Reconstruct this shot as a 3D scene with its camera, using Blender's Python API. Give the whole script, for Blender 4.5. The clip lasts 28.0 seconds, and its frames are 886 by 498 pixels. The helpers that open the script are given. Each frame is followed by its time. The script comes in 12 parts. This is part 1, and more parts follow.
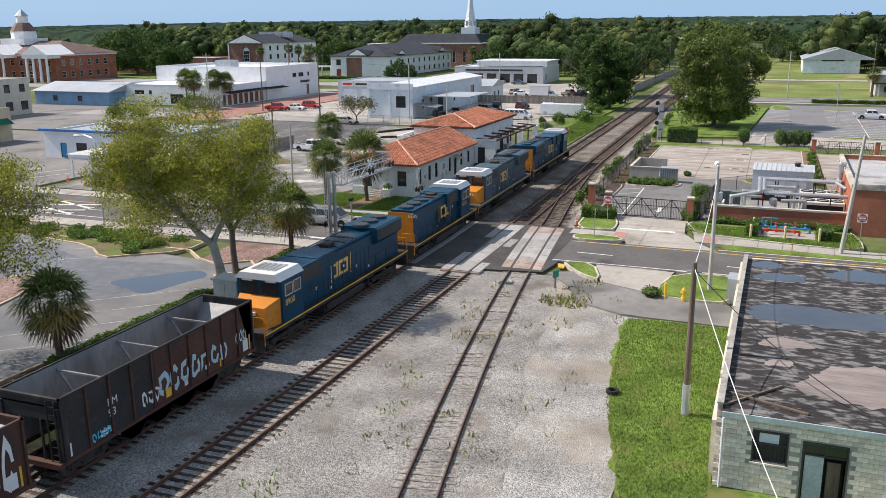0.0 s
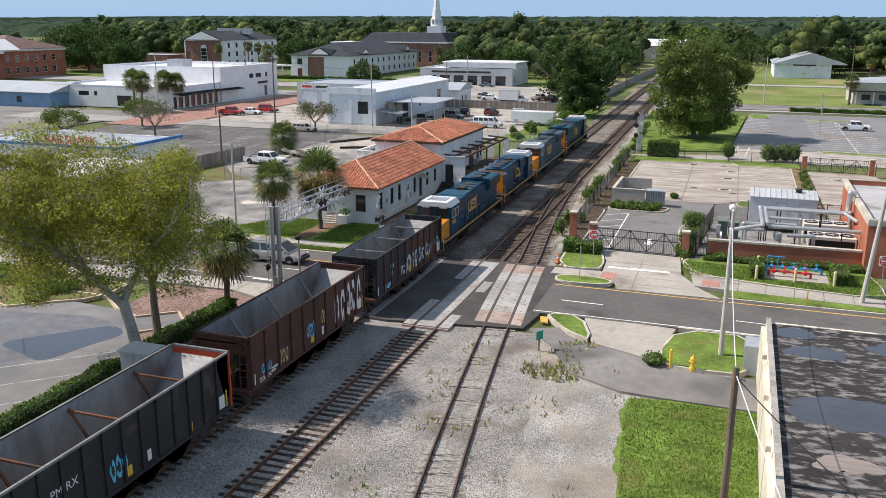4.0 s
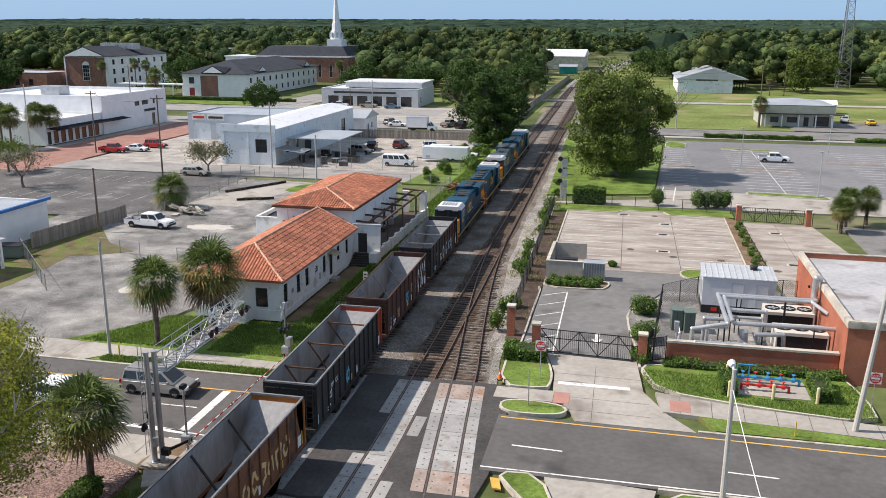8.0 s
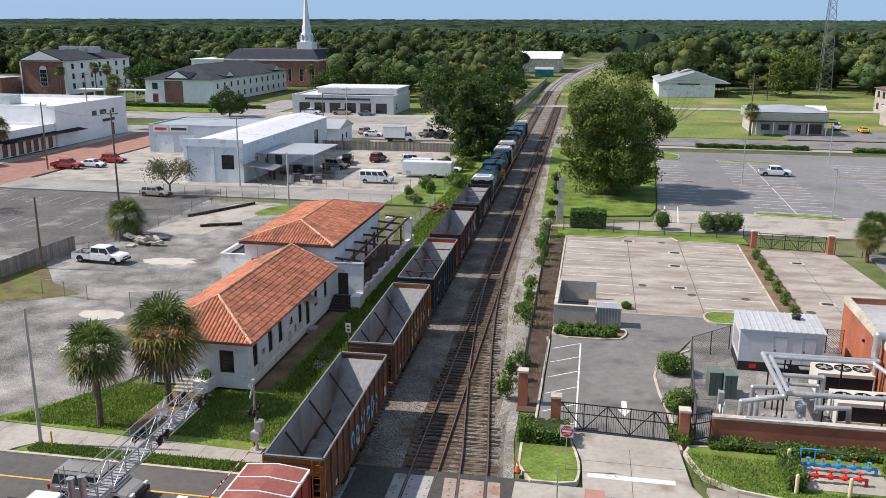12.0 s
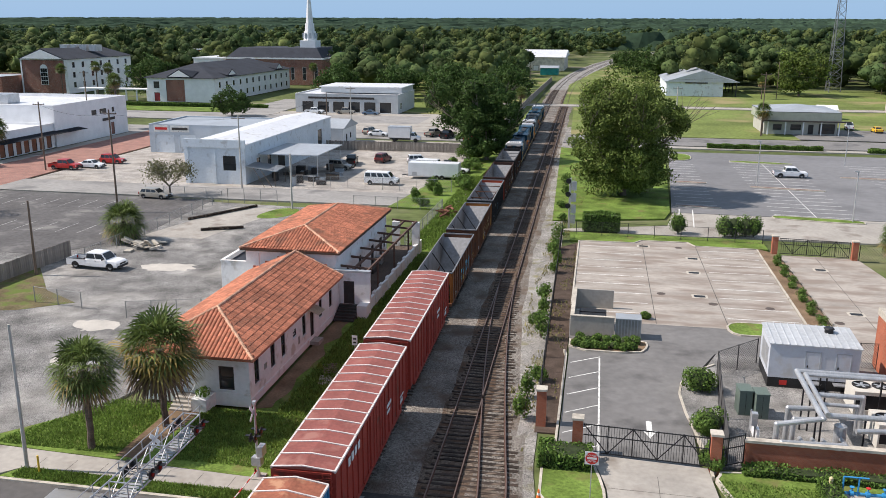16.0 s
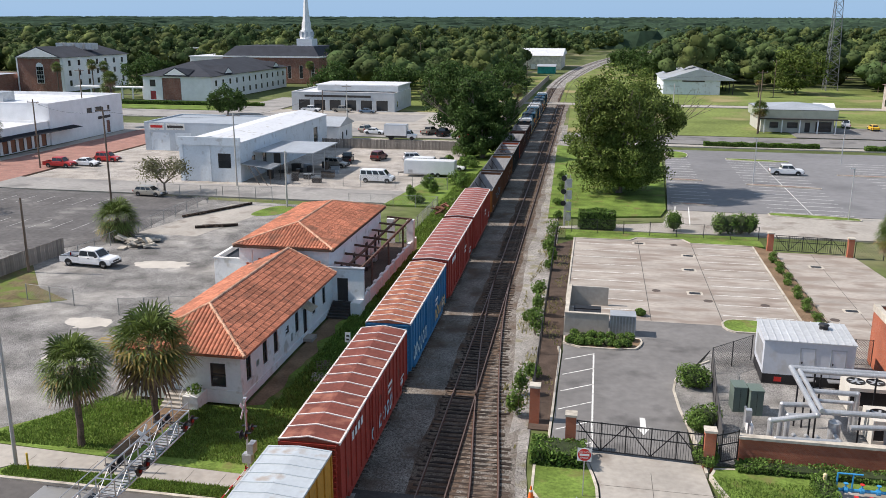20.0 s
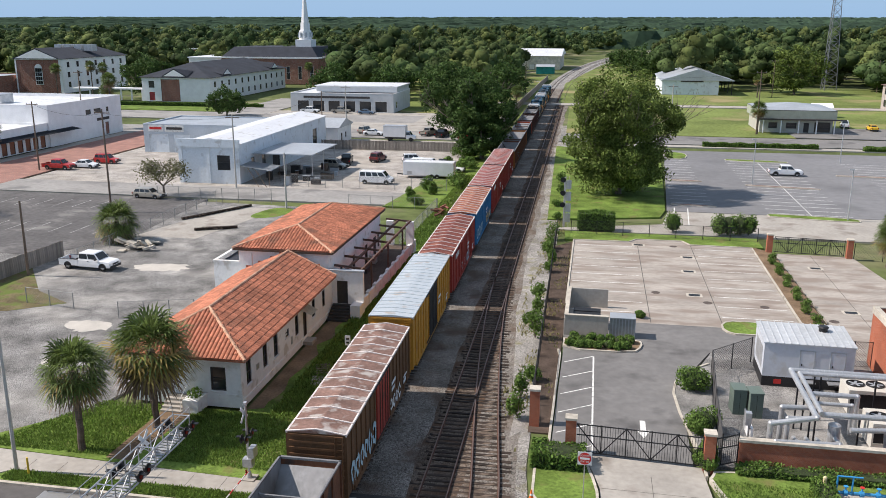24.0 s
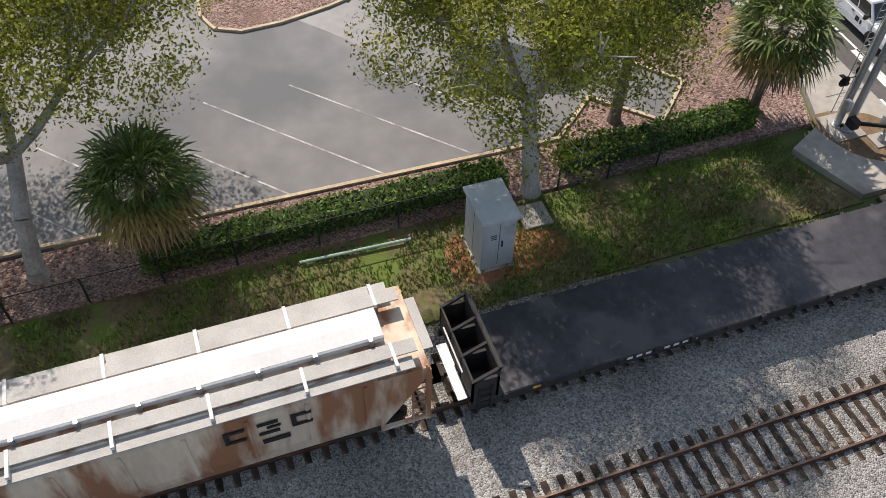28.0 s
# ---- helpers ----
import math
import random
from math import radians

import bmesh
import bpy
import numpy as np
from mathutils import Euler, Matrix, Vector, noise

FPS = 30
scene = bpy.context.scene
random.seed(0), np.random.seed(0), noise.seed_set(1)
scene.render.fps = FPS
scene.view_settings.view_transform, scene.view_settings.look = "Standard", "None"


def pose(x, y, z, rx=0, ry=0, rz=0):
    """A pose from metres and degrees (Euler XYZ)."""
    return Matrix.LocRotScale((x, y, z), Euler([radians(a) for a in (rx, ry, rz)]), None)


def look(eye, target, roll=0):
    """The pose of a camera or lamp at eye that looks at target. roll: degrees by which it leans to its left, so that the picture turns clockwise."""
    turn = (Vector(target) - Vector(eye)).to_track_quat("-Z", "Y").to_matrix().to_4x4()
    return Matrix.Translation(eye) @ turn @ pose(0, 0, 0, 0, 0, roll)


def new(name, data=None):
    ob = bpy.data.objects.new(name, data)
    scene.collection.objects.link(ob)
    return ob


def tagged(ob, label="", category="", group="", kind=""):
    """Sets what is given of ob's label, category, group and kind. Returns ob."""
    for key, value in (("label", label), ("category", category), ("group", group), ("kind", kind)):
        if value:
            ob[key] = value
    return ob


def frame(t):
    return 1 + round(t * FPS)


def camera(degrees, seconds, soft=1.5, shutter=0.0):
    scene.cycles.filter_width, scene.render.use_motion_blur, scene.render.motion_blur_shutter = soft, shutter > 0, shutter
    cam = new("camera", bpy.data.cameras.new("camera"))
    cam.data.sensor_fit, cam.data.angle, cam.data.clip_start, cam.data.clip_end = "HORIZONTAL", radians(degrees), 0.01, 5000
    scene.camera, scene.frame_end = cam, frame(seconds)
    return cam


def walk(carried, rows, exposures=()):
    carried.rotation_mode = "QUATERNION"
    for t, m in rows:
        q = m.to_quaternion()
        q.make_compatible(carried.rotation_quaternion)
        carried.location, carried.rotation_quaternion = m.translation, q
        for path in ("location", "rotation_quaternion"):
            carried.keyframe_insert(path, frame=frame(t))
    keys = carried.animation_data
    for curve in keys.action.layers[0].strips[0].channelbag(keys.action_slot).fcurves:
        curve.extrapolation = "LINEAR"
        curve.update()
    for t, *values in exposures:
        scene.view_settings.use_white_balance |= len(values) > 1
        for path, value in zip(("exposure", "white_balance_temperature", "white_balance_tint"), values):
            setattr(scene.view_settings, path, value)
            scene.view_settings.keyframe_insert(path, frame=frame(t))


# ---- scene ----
cam = camera(54.5, 28.0, soft=0.6)
PATH = [
    (0, (22.294, -60.618, 18.477), (21.592, -58.813, 17.977), -0.5),
    (0.5, (22.138, -60.205, 18.35), (21.446, -58.398, 17.843), -0.4),
    (1, (21.778, -59.412, 18.341), (21.097, -57.601, 17.837), -0.4),
    (1.5, (21.276, -58.175, 18.378), (20.605, -56.36, 17.873), -0.3),
    (2, (20.763, -56.708, 18.373), (20.101, -54.89, 17.868), -0.2),
    (2.5, (20.208, -55.128, 18.429), (19.555, -53.306, 17.924), -0.1),
    (3, (19.673, -53.487, 18.653), (19.03, -51.663, 18.146), -0.1),
    (3.5, (19.128, -51.905, 18.951), (18.494, -50.077, 18.445), 0.1),
    (5.5, (16.568, -46.061, 21.476), (15.962, -44.225, 20.966), 0.2),
    (6, (15.893, -44.385, 22.079), (15.291, -42.546, 21.573), 0.2),
    (6.5, (15.162, -42.615, 22.794), (14.566, -40.774, 22.289), 0.3),
    (7, (14.61, -41.053, 23.427), (14.018, -39.21, 22.924), 0.2),
    (7.5, (13.949, -39.559, 23.96), (13.416, -37.698, 23.457), 0.2),
    (8, (13.389, -38.15, 24.442), (12.976, -36.259, 23.939), 0.2),
    (8.5, (12.872, -36.802, 24.881), (12.501, -34.902, 24.378), 0.2),
    (9, (12.406, -35.553, 25.12), (12.038, -33.652, 24.618), 0.2),
    (9.5, (11.936, -34.294, 25.241), (11.571, -32.394, 24.736), 0.2),
    (10, (11.419, -32.996, 25.308), (11.057, -31.094, 24.805), 0.2),
    (10.5, (10.872, -31.646, 25.361), (10.514, -29.744, 24.858), 0.2),
    (11, (10.273, -30.249, 25.379), (9.919, -28.346, 24.876), 0.2),
    (11.5, (9.673, -28.829, 25.41), (9.322, -26.925, 24.907), 0.3),
    (12, (9.103, -27.35, 25.434), (8.755, -25.446, 24.931), 0.2),
    (12.5, (8.634, -26.049, 25.498), (8.266, -24.148, 24.995), 0.2),
    (14.5, (7.545, -23.936, 25.395), (7.188, -22.034, 24.889), 0.2),
    (15, (7.577, -23.936, 25.338), (7.221, -22.034, 24.832), 0.2),
    (15.5, (7.663, -23.937, 25.285), (7.307, -22.035, 24.779), 0.1),
    (16, (7.756, -23.859, 25.263), (7.402, -21.957, 24.757), 0.2),
    (16.5, (7.865, -23.728, 25.232), (7.512, -21.826, 24.725), 0.2),
    (17, (7.976, -23.623, 25.174), (7.622, -21.721, 24.666), 0.1),
    (17.5, (8.043, -23.563, 25.15), (7.69, -21.661, 24.642), 0.1),
    (18, (8.065, -23.548, 25.157), (7.713, -21.646, 24.65), 0.1),
    (18.5, (8.07, -23.506, 25.175), (7.718, -21.603, 24.667), 0.1),
    (19, (8.016, -23.505, 25.147), (7.665, -21.603, 24.64), 0.1),
    (19.5, (8.026, -23.505, 25.059), (7.675, -21.603, 24.552), 0.1),
    (20, (8.046, -23.547, 24.99), (7.697, -21.645, 24.482), 0.2),
    (20.5, (8.095, -23.611, 25.003), (7.746, -21.709, 24.494), 0.1),
    (21, (8.087, -23.583, 25.064), (7.739, -21.681, 24.556), 0.1),
    (21.5, (8.108, -23.535, 25.119), (7.76, -21.632, 24.612), 0.1),
    (23.5, (8.015, -23.49, 25.214), (7.667, -21.587, 24.706), 0.1),
    (24, (7.992, -23.528, 25.209), (7.645, -21.625, 24.701), 0.1),
    (24.5, (7.968, -23.567, 25.233), (7.621, -21.663, 24.726), 0.2),
    (25, (7.932, -23.581, 25.218), (7.585, -21.678, 24.711), 0.1),
    (25.5, (7.96, -23.636, 25.176), (7.618, -21.784, 24.501), 0.1),
    (26, (7.964, -23.626, 25.173), (7.521, -21.922, 24.225), 0.3),
    (26.3, (7.935, -23.599, 25.155), (7.308, -21.954, 24.206), 0.4),
    (26.5, (7.939, -23.605, 25.157), (7.187, -22.013, 24.21), 0.4),
    (26.9, (8.005, -23.676, 25.214), (6.945, -22.315, 24.202), 0.8),
    (27, (8.014, -23.692, 25.22), (6.902, -22.411, 24.162), 0.9),
    (27.3, (8.022, -23.712, 25.253), (6.82, -22.668, 24.043), 1.2),
    (27.5, (8.051, -23.749, 25.262), (6.828, -22.866, 23.948), 1.3),
    (28, (8.421, -23.792, 25.223), (7.226, -23.346, 23.682), 1.6),
]
walk(cam, [(t, look(e, a, r)) for t, e, a, r in PATH], ((0, 0.41, 6300, 12), (8, 0.37, 6270, 12), (15, 0.32, 6180, 12), (25, 0.32, 6180, 12), (26.3, 0.26, 6330, 12), (28, 0.3, 6430, 12)))

# ---- light ----
SUN_DIR = Vector((-0.99, -0.09, 0.0)).normalized() * math.cos(radians(45)) + Vector((0, 0, math.sin(radians(45))))
world = bpy.data.worlds.new("world")
scene.world = world
world.use_nodes = True
wn = world.node_tree
sky = wn.nodes.new("ShaderNodeTexSky")
sky.sky_type = "NISHITA"
sky.sun_disc = False
sky.sun_elevation = radians(45)
sky.sun_rotation = math.atan2(SUN_DIR.x, SUN_DIR.y)
sky.air_density, sky.dust_density, sky.ozone_density = 1.0, 0.4, 1.6
# thin bright haze over the whole sky, closing to pale blue towards the horizon
geo = wn.nodes.new("ShaderNodeTexCoord")
sep = wn.nodes.new("ShaderNodeSeparateXYZ")
wn.links.new(geo.outputs["Generated"], sep.inputs[0])
rise = wn.nodes.new("ShaderNodeMapRange")
rise.interpolation_type = "SMOOTHSTEP"
rise.inputs[1].default_value, rise.inputs[2].default_value, rise.inputs[3].default_value, rise.inputs[4].default_value = -0.05, 0.4, 0.95, 0.3
wn.links.new(sep.outputs[2], rise.inputs[0])
haze = wn.nodes.new("ShaderNodeMix")
haze.data_type = "RGBA"
wn.links.new(rise.outputs[0], haze.inputs[0])
wn.links.new(sky.outputs[0], haze.inputs[6])
haze.inputs[7].default_value = (1.95, 3.10, 4.55, 1)
# broken pale cloud higher up
lift = wn.nodes.new("ShaderNodeMapRange")
lift.interpolation_type = "SMOOTHSTEP"
lift.inputs[1].default_value, lift.inputs[2].default_value, lift.inputs[3].default_value, lift.inputs[4].default_value = 0.14, 0.5, 0.0, 0.6
wn.links.new(sep.outputs[2], lift.inputs[0])
cloud = wn.nodes.new("ShaderNodeMix")
cloud.data_type = "RGBA"
wn.links.new(lift.outputs[0], cloud.inputs[0])
wn.links.new(haze.outputs[2], cloud.inputs[6])
cloud.inputs[7].default_value = (2.45, 2.65, 2.85, 1)
wn.links.new(cloud.outputs[2], wn.nodes["Background"].inputs[0])
wn.nodes["Background"].inputs[1].default_value = 0.128
sun_data = bpy.data.lights.new("sun", "SUN")
sun_data.energy, sun_data.angle, sun_data.color = 4.6, radians(0.7), (1.0, 0.885, 0.76)
sun = new("sun", sun_data)
sun.matrix_world = look(SUN_DIR * 300, (0, 0, 0))

# ---- materials ----
MATS = {}


def mat(name, col, rough=0.8, metal=0.0, var=0.25, s1=0.6, s2=9.0, bump=0.25, bs=30.0, rand=0.0, island=0.0, spec=0.35,
        stain=None, stain_amount=0.0, stain_scale=0.8, through_light=0.0, stretch=(1, 1, 1)):
    """A worn surface: a base colour varied at two scales, stains of a second colour and fine relief."""
    if name in MATS:
        return MATS[name]
    m = bpy.data.materials.new(name)
    m.use_nodes = True
    nt, L = m.node_tree, m.node_tree.links
    b = nt.nodes["Principled BSDF"]
    tc = nt.nodes.new("ShaderNodeTexCoord")
    mp = nt.nodes.new("ShaderNodeMapping")
    mp.inputs["Scale"].default_value = stretch
    L.new(tc.outputs["Object"], mp.inputs[0])

    def noise_node(scale, detail=4.0):
        n = nt.nodes.new("ShaderNodeTexNoise")
        n.inputs["Scale"].default_value, n.inputs["Detail"].default_value = scale, detail
        L.new(mp.outputs[0], n.inputs["Vector"])
        return n.outputs["Fac"]

    def ramp(sock, lo, hi, a=0.3, z=0.7):
        r = nt.nodes.new("ShaderNodeMapRange")
        r.inputs[1].default_value, r.inputs[2].default_value, r.inputs[3].default_value, r.inputs[4].default_value = a, z, lo, hi
        L.new(sock, r.inputs[0])
        return r.outputs[0]

    def times(a, c):
        x = nt.nodes.new("ShaderNodeMath")
        x.operation = "MULTIPLY"
        L.new(a, x.inputs[0])
        L.new(c, x.inputs[1])
        return x.outputs[0]

    v = times(ramp(noise_node(s1), 1 - var, 1 + var), ramp(noise_node(s2, 3.0), 1 - var * 0.7, 1 + var * 0.7))
    if rand:
        oi = nt.nodes.new("ShaderNodeObjectInfo")
        v = times(v, ramp(oi.outputs["Random"], 1 - rand, 1 + rand, 0, 1))
    if island:
        g = nt.nodes.new("ShaderNodeNewGeometry")
        v = times(v, ramp(g.outputs["Random Per Island"], 1 - island, 1 + island, 0, 1))
    hs = nt.nodes.new("ShaderNodeHueSaturation")
    hs.inputs["Color"].default_value = (*col, 1)
    L.new(v, hs.inputs["Value"])
    out = hs.outputs[0]
    if stain:
        mx = nt.nodes.new("ShaderNodeMix")
        mx.data_type = "RGBA"
        L.new(ramp(noise_node(stain_scale, 8.0), 0, 1, 0.62 - stain_amount * 0.3, 0.72 - stain_amount * 0.2), mx.inputs[0])
        L.new(out, mx.inputs[6])
        mx.inputs[7].default_value = (*stain, 1)
        out = mx.outputs[2]
    L.new(out, b.inputs["Base Color"])
    b.inputs["Roughness"].default_value, b.inputs["Metallic"].default_value = rough, metal
    b.inputs["Specular IOR Level"].default_value = spec
    if through_light:
        tr = nt.nodes.new("ShaderNodeBsdfTranslucent")
        L.new(out, tr.inputs[0])
        ms = nt.nodes.new("ShaderNodeMixShader")
        ms.inputs[0].default_value = through_light
        L.new(b.outputs[0], ms.inputs[1])
        L.new(tr.outputs[0], ms.inputs[2])
        L.new(ms.outputs[0], nt.nodes["Material Output"].inputs[0])
    if bump:
        bu = nt.nodes.new("ShaderNodeBump")
        bu.inputs["Strength"].default_value, bu.inputs["Distance"].default_value = bump, 0.03
        L.new(noise_node(bs, 5.0), bu.inputs["Height"])
        L.new(bu.outputs[0], b.inputs["Normal"])
    MATS[name] = m
    return m


def gravel_mat(name, dark, light, scale, dirt, dirt_amount, var=1.0, patch=0.12):
    """Loose stones: cells of many greys, with patches of finer dirt between them."""
    m = bpy.data.materials.new(name)
    m.use_nodes = True
    nt, L = m.node_tree, m.node_tree.links
    b = nt.nodes["Principled BSDF"]
    tc = nt.nodes.new("ShaderNodeTexCoord")
    vo = nt.nodes.new("ShaderNodeTexVoronoi")
    vo.inputs["Scale"].default_value = scale
    L.new(tc.outputs["Object"], vo.inputs["Vector"])
    cr = nt.nodes.new("ShaderNodeValToRGB")
    cr.color_ramp.elements[0].color, cr.color_ramp.elements[1].color = (*dark, 1), (*light, 1)
    cr.color_ramp.elements[0].position, cr.color_ramp.elements[1].position = 0.1, 0.9
    L.new(vo.outputs["Color"], cr.inputs[0])
    n1 = nt.nodes.new("ShaderNodeTexNoise")
    n1.inputs["Scale"].default_value, n1.inputs["Detail"].default_value = patch, 9.0
    n1.inputs["Roughness"].default_value = 0.62
    L.new(tc.outputs["Object"], n1.inputs["Vector"])
    mr = nt.nodes.new("ShaderNodeMapRange")
    mr.inputs[1].default_value, mr.inputs[2].default_value = 0.62 - dirt_amount * 0.3, 0.7 - dirt_amount * 0.15
    L.new(n1.outputs["Fac"], mr.inputs[0])
    n2 = nt.nodes.new("ShaderNodeTexNoise")
    n2.inputs["Scale"].default_value, n2.inputs["Detail"].default_value = scale * 0.8, 4.0
    L.new(tc.outputs["Object"], n2.inputs["Vector"])
    hs = nt.nodes.new("ShaderNodeHueSaturation")
    hs.inputs["Color"].default_value = (*dirt, 1)
    mv = nt.nodes.new("ShaderNodeMapRange")
    mv.inputs[1].default_value, mv.inputs[2].default_value, mv.inputs[3].default_value, mv.inputs[4].default_value = 0.3, 0.7, 0.75, 1.25
    L.new(n2.outputs["Fac"], mv.inputs[0])
    L.new(mv.outputs[0], hs.inputs["Value"])
    mx = nt.nodes.new("ShaderNodeMix")
    mx.data_type = "RGBA"
    L.new(mr.outputs[0], mx.inputs[0])
    L.new(cr.outputs[0], mx.inputs[6])
    L.new(hs.outputs[0], mx.inputs[7])
    n3 = nt.nodes.new("ShaderNodeTexNoise")
    n3.inputs["Scale"].default_value, n3.inputs["Detail"].default_value = 0.35, 6.0
    L.new(tc.outputs["Object"], n3.inputs["Vector"])
    m3 = nt.nodes.new("ShaderNodeMapRange")
    m3.inputs[1].default_value, m3.inputs[2].default_value, m3.inputs[3].default_value, m3.inputs[4].default_value = 0.3, 0.7, 1 - 0.3 * var, 1 + 0.25 * var
    L.new(n3.outputs["Fac"], m3.inputs[0])
    h3 = nt.nodes.new("ShaderNodeHueSaturation")
    L.new(m3.outputs[0], h3.inputs["Value"])
    L.new(mx.outputs[2], h3.inputs["Color"])
    L.new(h3.outputs[0], b.inputs["Base Color"])
    b.inputs["Roughness"].default_value = 0.95
    b.inputs["Specular IOR Level"].default_value = 0.15
    bu = nt.nodes.new("ShaderNodeBump")
    bu.inputs["Strength"].default_value, bu.inputs["Distance"].default_value = 0.9, 0.05
    L.new(vo.outputs["Distance"], bu.inputs["Height"])
    bu.invert = True
    L.new(bu.outputs[0], b.inputs["Normal"])
    MATS[name] = m
    return m


def brick_mat(name, c1, c2, mortar, scale, vertical=True, width=0.5):
    m = bpy.data.materials.new(name)
    m.use_nodes = True
    nt, L = m.node_tree, m.node_tree.links
    b = nt.nodes["Principled BSDF"]
    tc = nt.nodes.new("ShaderNodeTexCoord")
    vec = tc.outputs["Object"]
    if vertical:
        sp, cb = nt.nodes.new("ShaderNodeSeparateXYZ"), nt.nodes.new("ShaderNodeCombineXYZ")
        L.new(vec, sp.inputs[0])
        ad = nt.nodes.new("ShaderNodeMath")
        L.new(sp.outputs[0], ad.inputs[0])
        L.new(sp.outputs[1], ad.inputs[1])
        L.new(ad.outputs[0], cb.inputs[0])
        L.new(sp.outputs[2], cb.inputs[1])
        vec = cb.outputs[0]
    br = nt.nodes.new("ShaderNodeTexBrick")
    br.inputs["Color1"].default_value, br.inputs["Color2"].default_value, br.inputs["Mortar"].default_value = (*c1, 1), (*c2, 1), (*mortar, 1)
    br.inputs["Scale"].default_value, br.inputs["Mortar Size"].default_value = scale, 0.018
    br.inputs["Brick Width"].default_value = width
    L.new(vec, br.inputs["Vector"])
    n = nt.nodes.new("ShaderNodeTexNoise")
    n.inputs["Scale"].default_value, n.inputs["Detail"].default_value = 0.5, 7.0
    L.new(tc.outputs["Object"], n.inputs["Vector"])
    mr = nt.nodes.new("ShaderNodeMapRange")
    mr.inputs[1].default_value, mr.inputs[2].default_value, mr.inputs[3].default_value, mr.inputs[4].default_value = 0.3, 0.7, 0.75, 1.2
    L.new(n.outputs["Fac"], mr.inputs[0])
    hs = nt.nodes.new("ShaderNodeHueSaturation")
    L.new(br.outputs["Color"], hs.inputs["Color"])
    L.new(mr.outputs[0], hs.inputs["Value"])
    L.new(hs.outputs[0], b.inputs["Base Color"])
    b.inputs["Roughness"].default_value = 0.9
    bu = nt.nodes.new("ShaderNodeBump")
    bu.inputs["Strength"].default_value, bu.inputs["Distance"].default_value = 0.4, 0.02
    bu.invert = True
    L.new(br.outputs["Fac"], bu.inputs["Height"])
    L.new(bu.outputs[0], b.inputs["Normal"])
    MATS[name] = m
    return m


BALLAST = gravel_mat("ballast stone", (0.11, 0.105, 0.10), (0.47, 0.455, 0.43), 19.0, (0.22, 0.195, 0.17), 0.26, patch=0.22)
BALLAST_OLD = gravel_mat("oil darkened ballast", (0.075, 0.066, 0.056), (0.36, 0.33, 0.295), 15.0, (0.145, 0.11, 0.085), 0.42, patch=0.3)
SANDLOT = gravel_mat("crushed stone and sand", (0.17, 0.167, 0.16), (0.52, 0.51, 0.49), 17.0, (0.33, 0.295, 0.25), 0.52, patch=0.16)
YARD_PALE = gravel_mat("packed pale yard", (0.28, 0.26, 0.24), (0.50, 0.47, 0.43), 7.0, (0.38, 0.35, 0.31), 0.6, patch=0.1)
YARD = gravel_mat("rutted grey yard", (0.13, 0.128, 0.124), (0.31, 0.302, 0.29), 13.0, (0.345, 0.333, 0.312), 0.45, var=1.6, patch=0.14)
WEEDY = gravel_mat("weedy track gravel", (0.13, 0.125, 0.115), (0.50, 0.475, 0.44), 14.0, (0.23, 0.215, 0.12), 0.3, patch=0.5)
MULCH = gravel_mat("lava rock mulch", (0.10, 0.06, 0.05), (0.42, 0.30, 0.26), 12.0, (0.20, 0.13, 0.10), 0.15)
ASPHALT = mat("road asphalt", (0.115, 0.109, 0.105), 0.9, var=0.16, s1=0.25, s2=2.2, bs=60, bump=0.2, stain=(0.06, 0.058, 0.057), stain_amount=0.12, stain_scale=0.22)
ASPHALT_PALE = mat("worn pale asphalt", (0.205, 0.198, 0.19), 0.92, var=0.16, s1=0.12, s2=1.4, bs=50, bump=0.2, stain=(0.12, 0.118, 0.115), stain_amount=0.25, stain_scale=0.15)
ASPHALT_LOT = mat("damp lot asphalt", (0.175, 0.173, 0.175), 0.75, var=0.2, s1=0.1, s2=0.9, bs=50, bump=0.15, stain=(0.10, 0.105, 0.115), stain_amount=0.35, stain_scale=0.12, spec=0.5)
ASPHALT_DARK = mat("patched crossing asphalt", (0.068, 0.064, 0.062), 0.9, var=0.3, s1=0.4, s2=4, bs=60)
PUDDLE = mat("standing water on asphalt", (0.06, 0.065, 0.07), 0.06, var=0.1, s1=0.3, s2=2, bump=0.02, bs=3, spec=0.6)
STREET_PALE = mat("sun bleached street asphalt", (0.30, 0.29, 0.275), 0.92, var=0.16, s1=0.12, s2=1.4, bs=50, bump=0.2, stain=(0.19, 0.185, 0.18), stain_amount=0.25, stain_scale=0.15)
CONCRETE = mat("grey concrete", (0.375, 0.35, 0.312), 0.9, var=0.14, s1=0.25, s2=2.5, bs=40, bump=0.15, stain=(0.24, 0.21, 0.18), stain_amount=0.2, stain_scale=0.3)
CONCRETE_LOT = mat("stained concrete paving", (0.37, 0.335, 0.295), 0.9, var=0.2, s1=0.2, s2=2.0, bs=40, bump=0.12, stain=(0.27, 0.225, 0.19), stain_amount=0.5, stain_scale=0.28, stretch=(0.7, 2.2, 1))
CURB = mat("kerb concrete", (0.50, 0.46, 0.39), 0.9, var=0.18, s1=0.6, s2=5, bs=40, stain=(0.28, 0.25, 0.21), stain_amount=0.2)
CURB_TAN = mat("weathered tan kerb", (0.52, 0.42, 0.30), 0.9, var=0.2, s1=0.8, s2=6, bs=40)
PANEL = mat("crossing panel concrete", (0.34, 0.335, 0.325), 0.85, var=0.14, s1=0.7, s2=6, bs=50, rand=0.14, stain=(0.26, 0.22, 0.19), stain_amount=0.2)
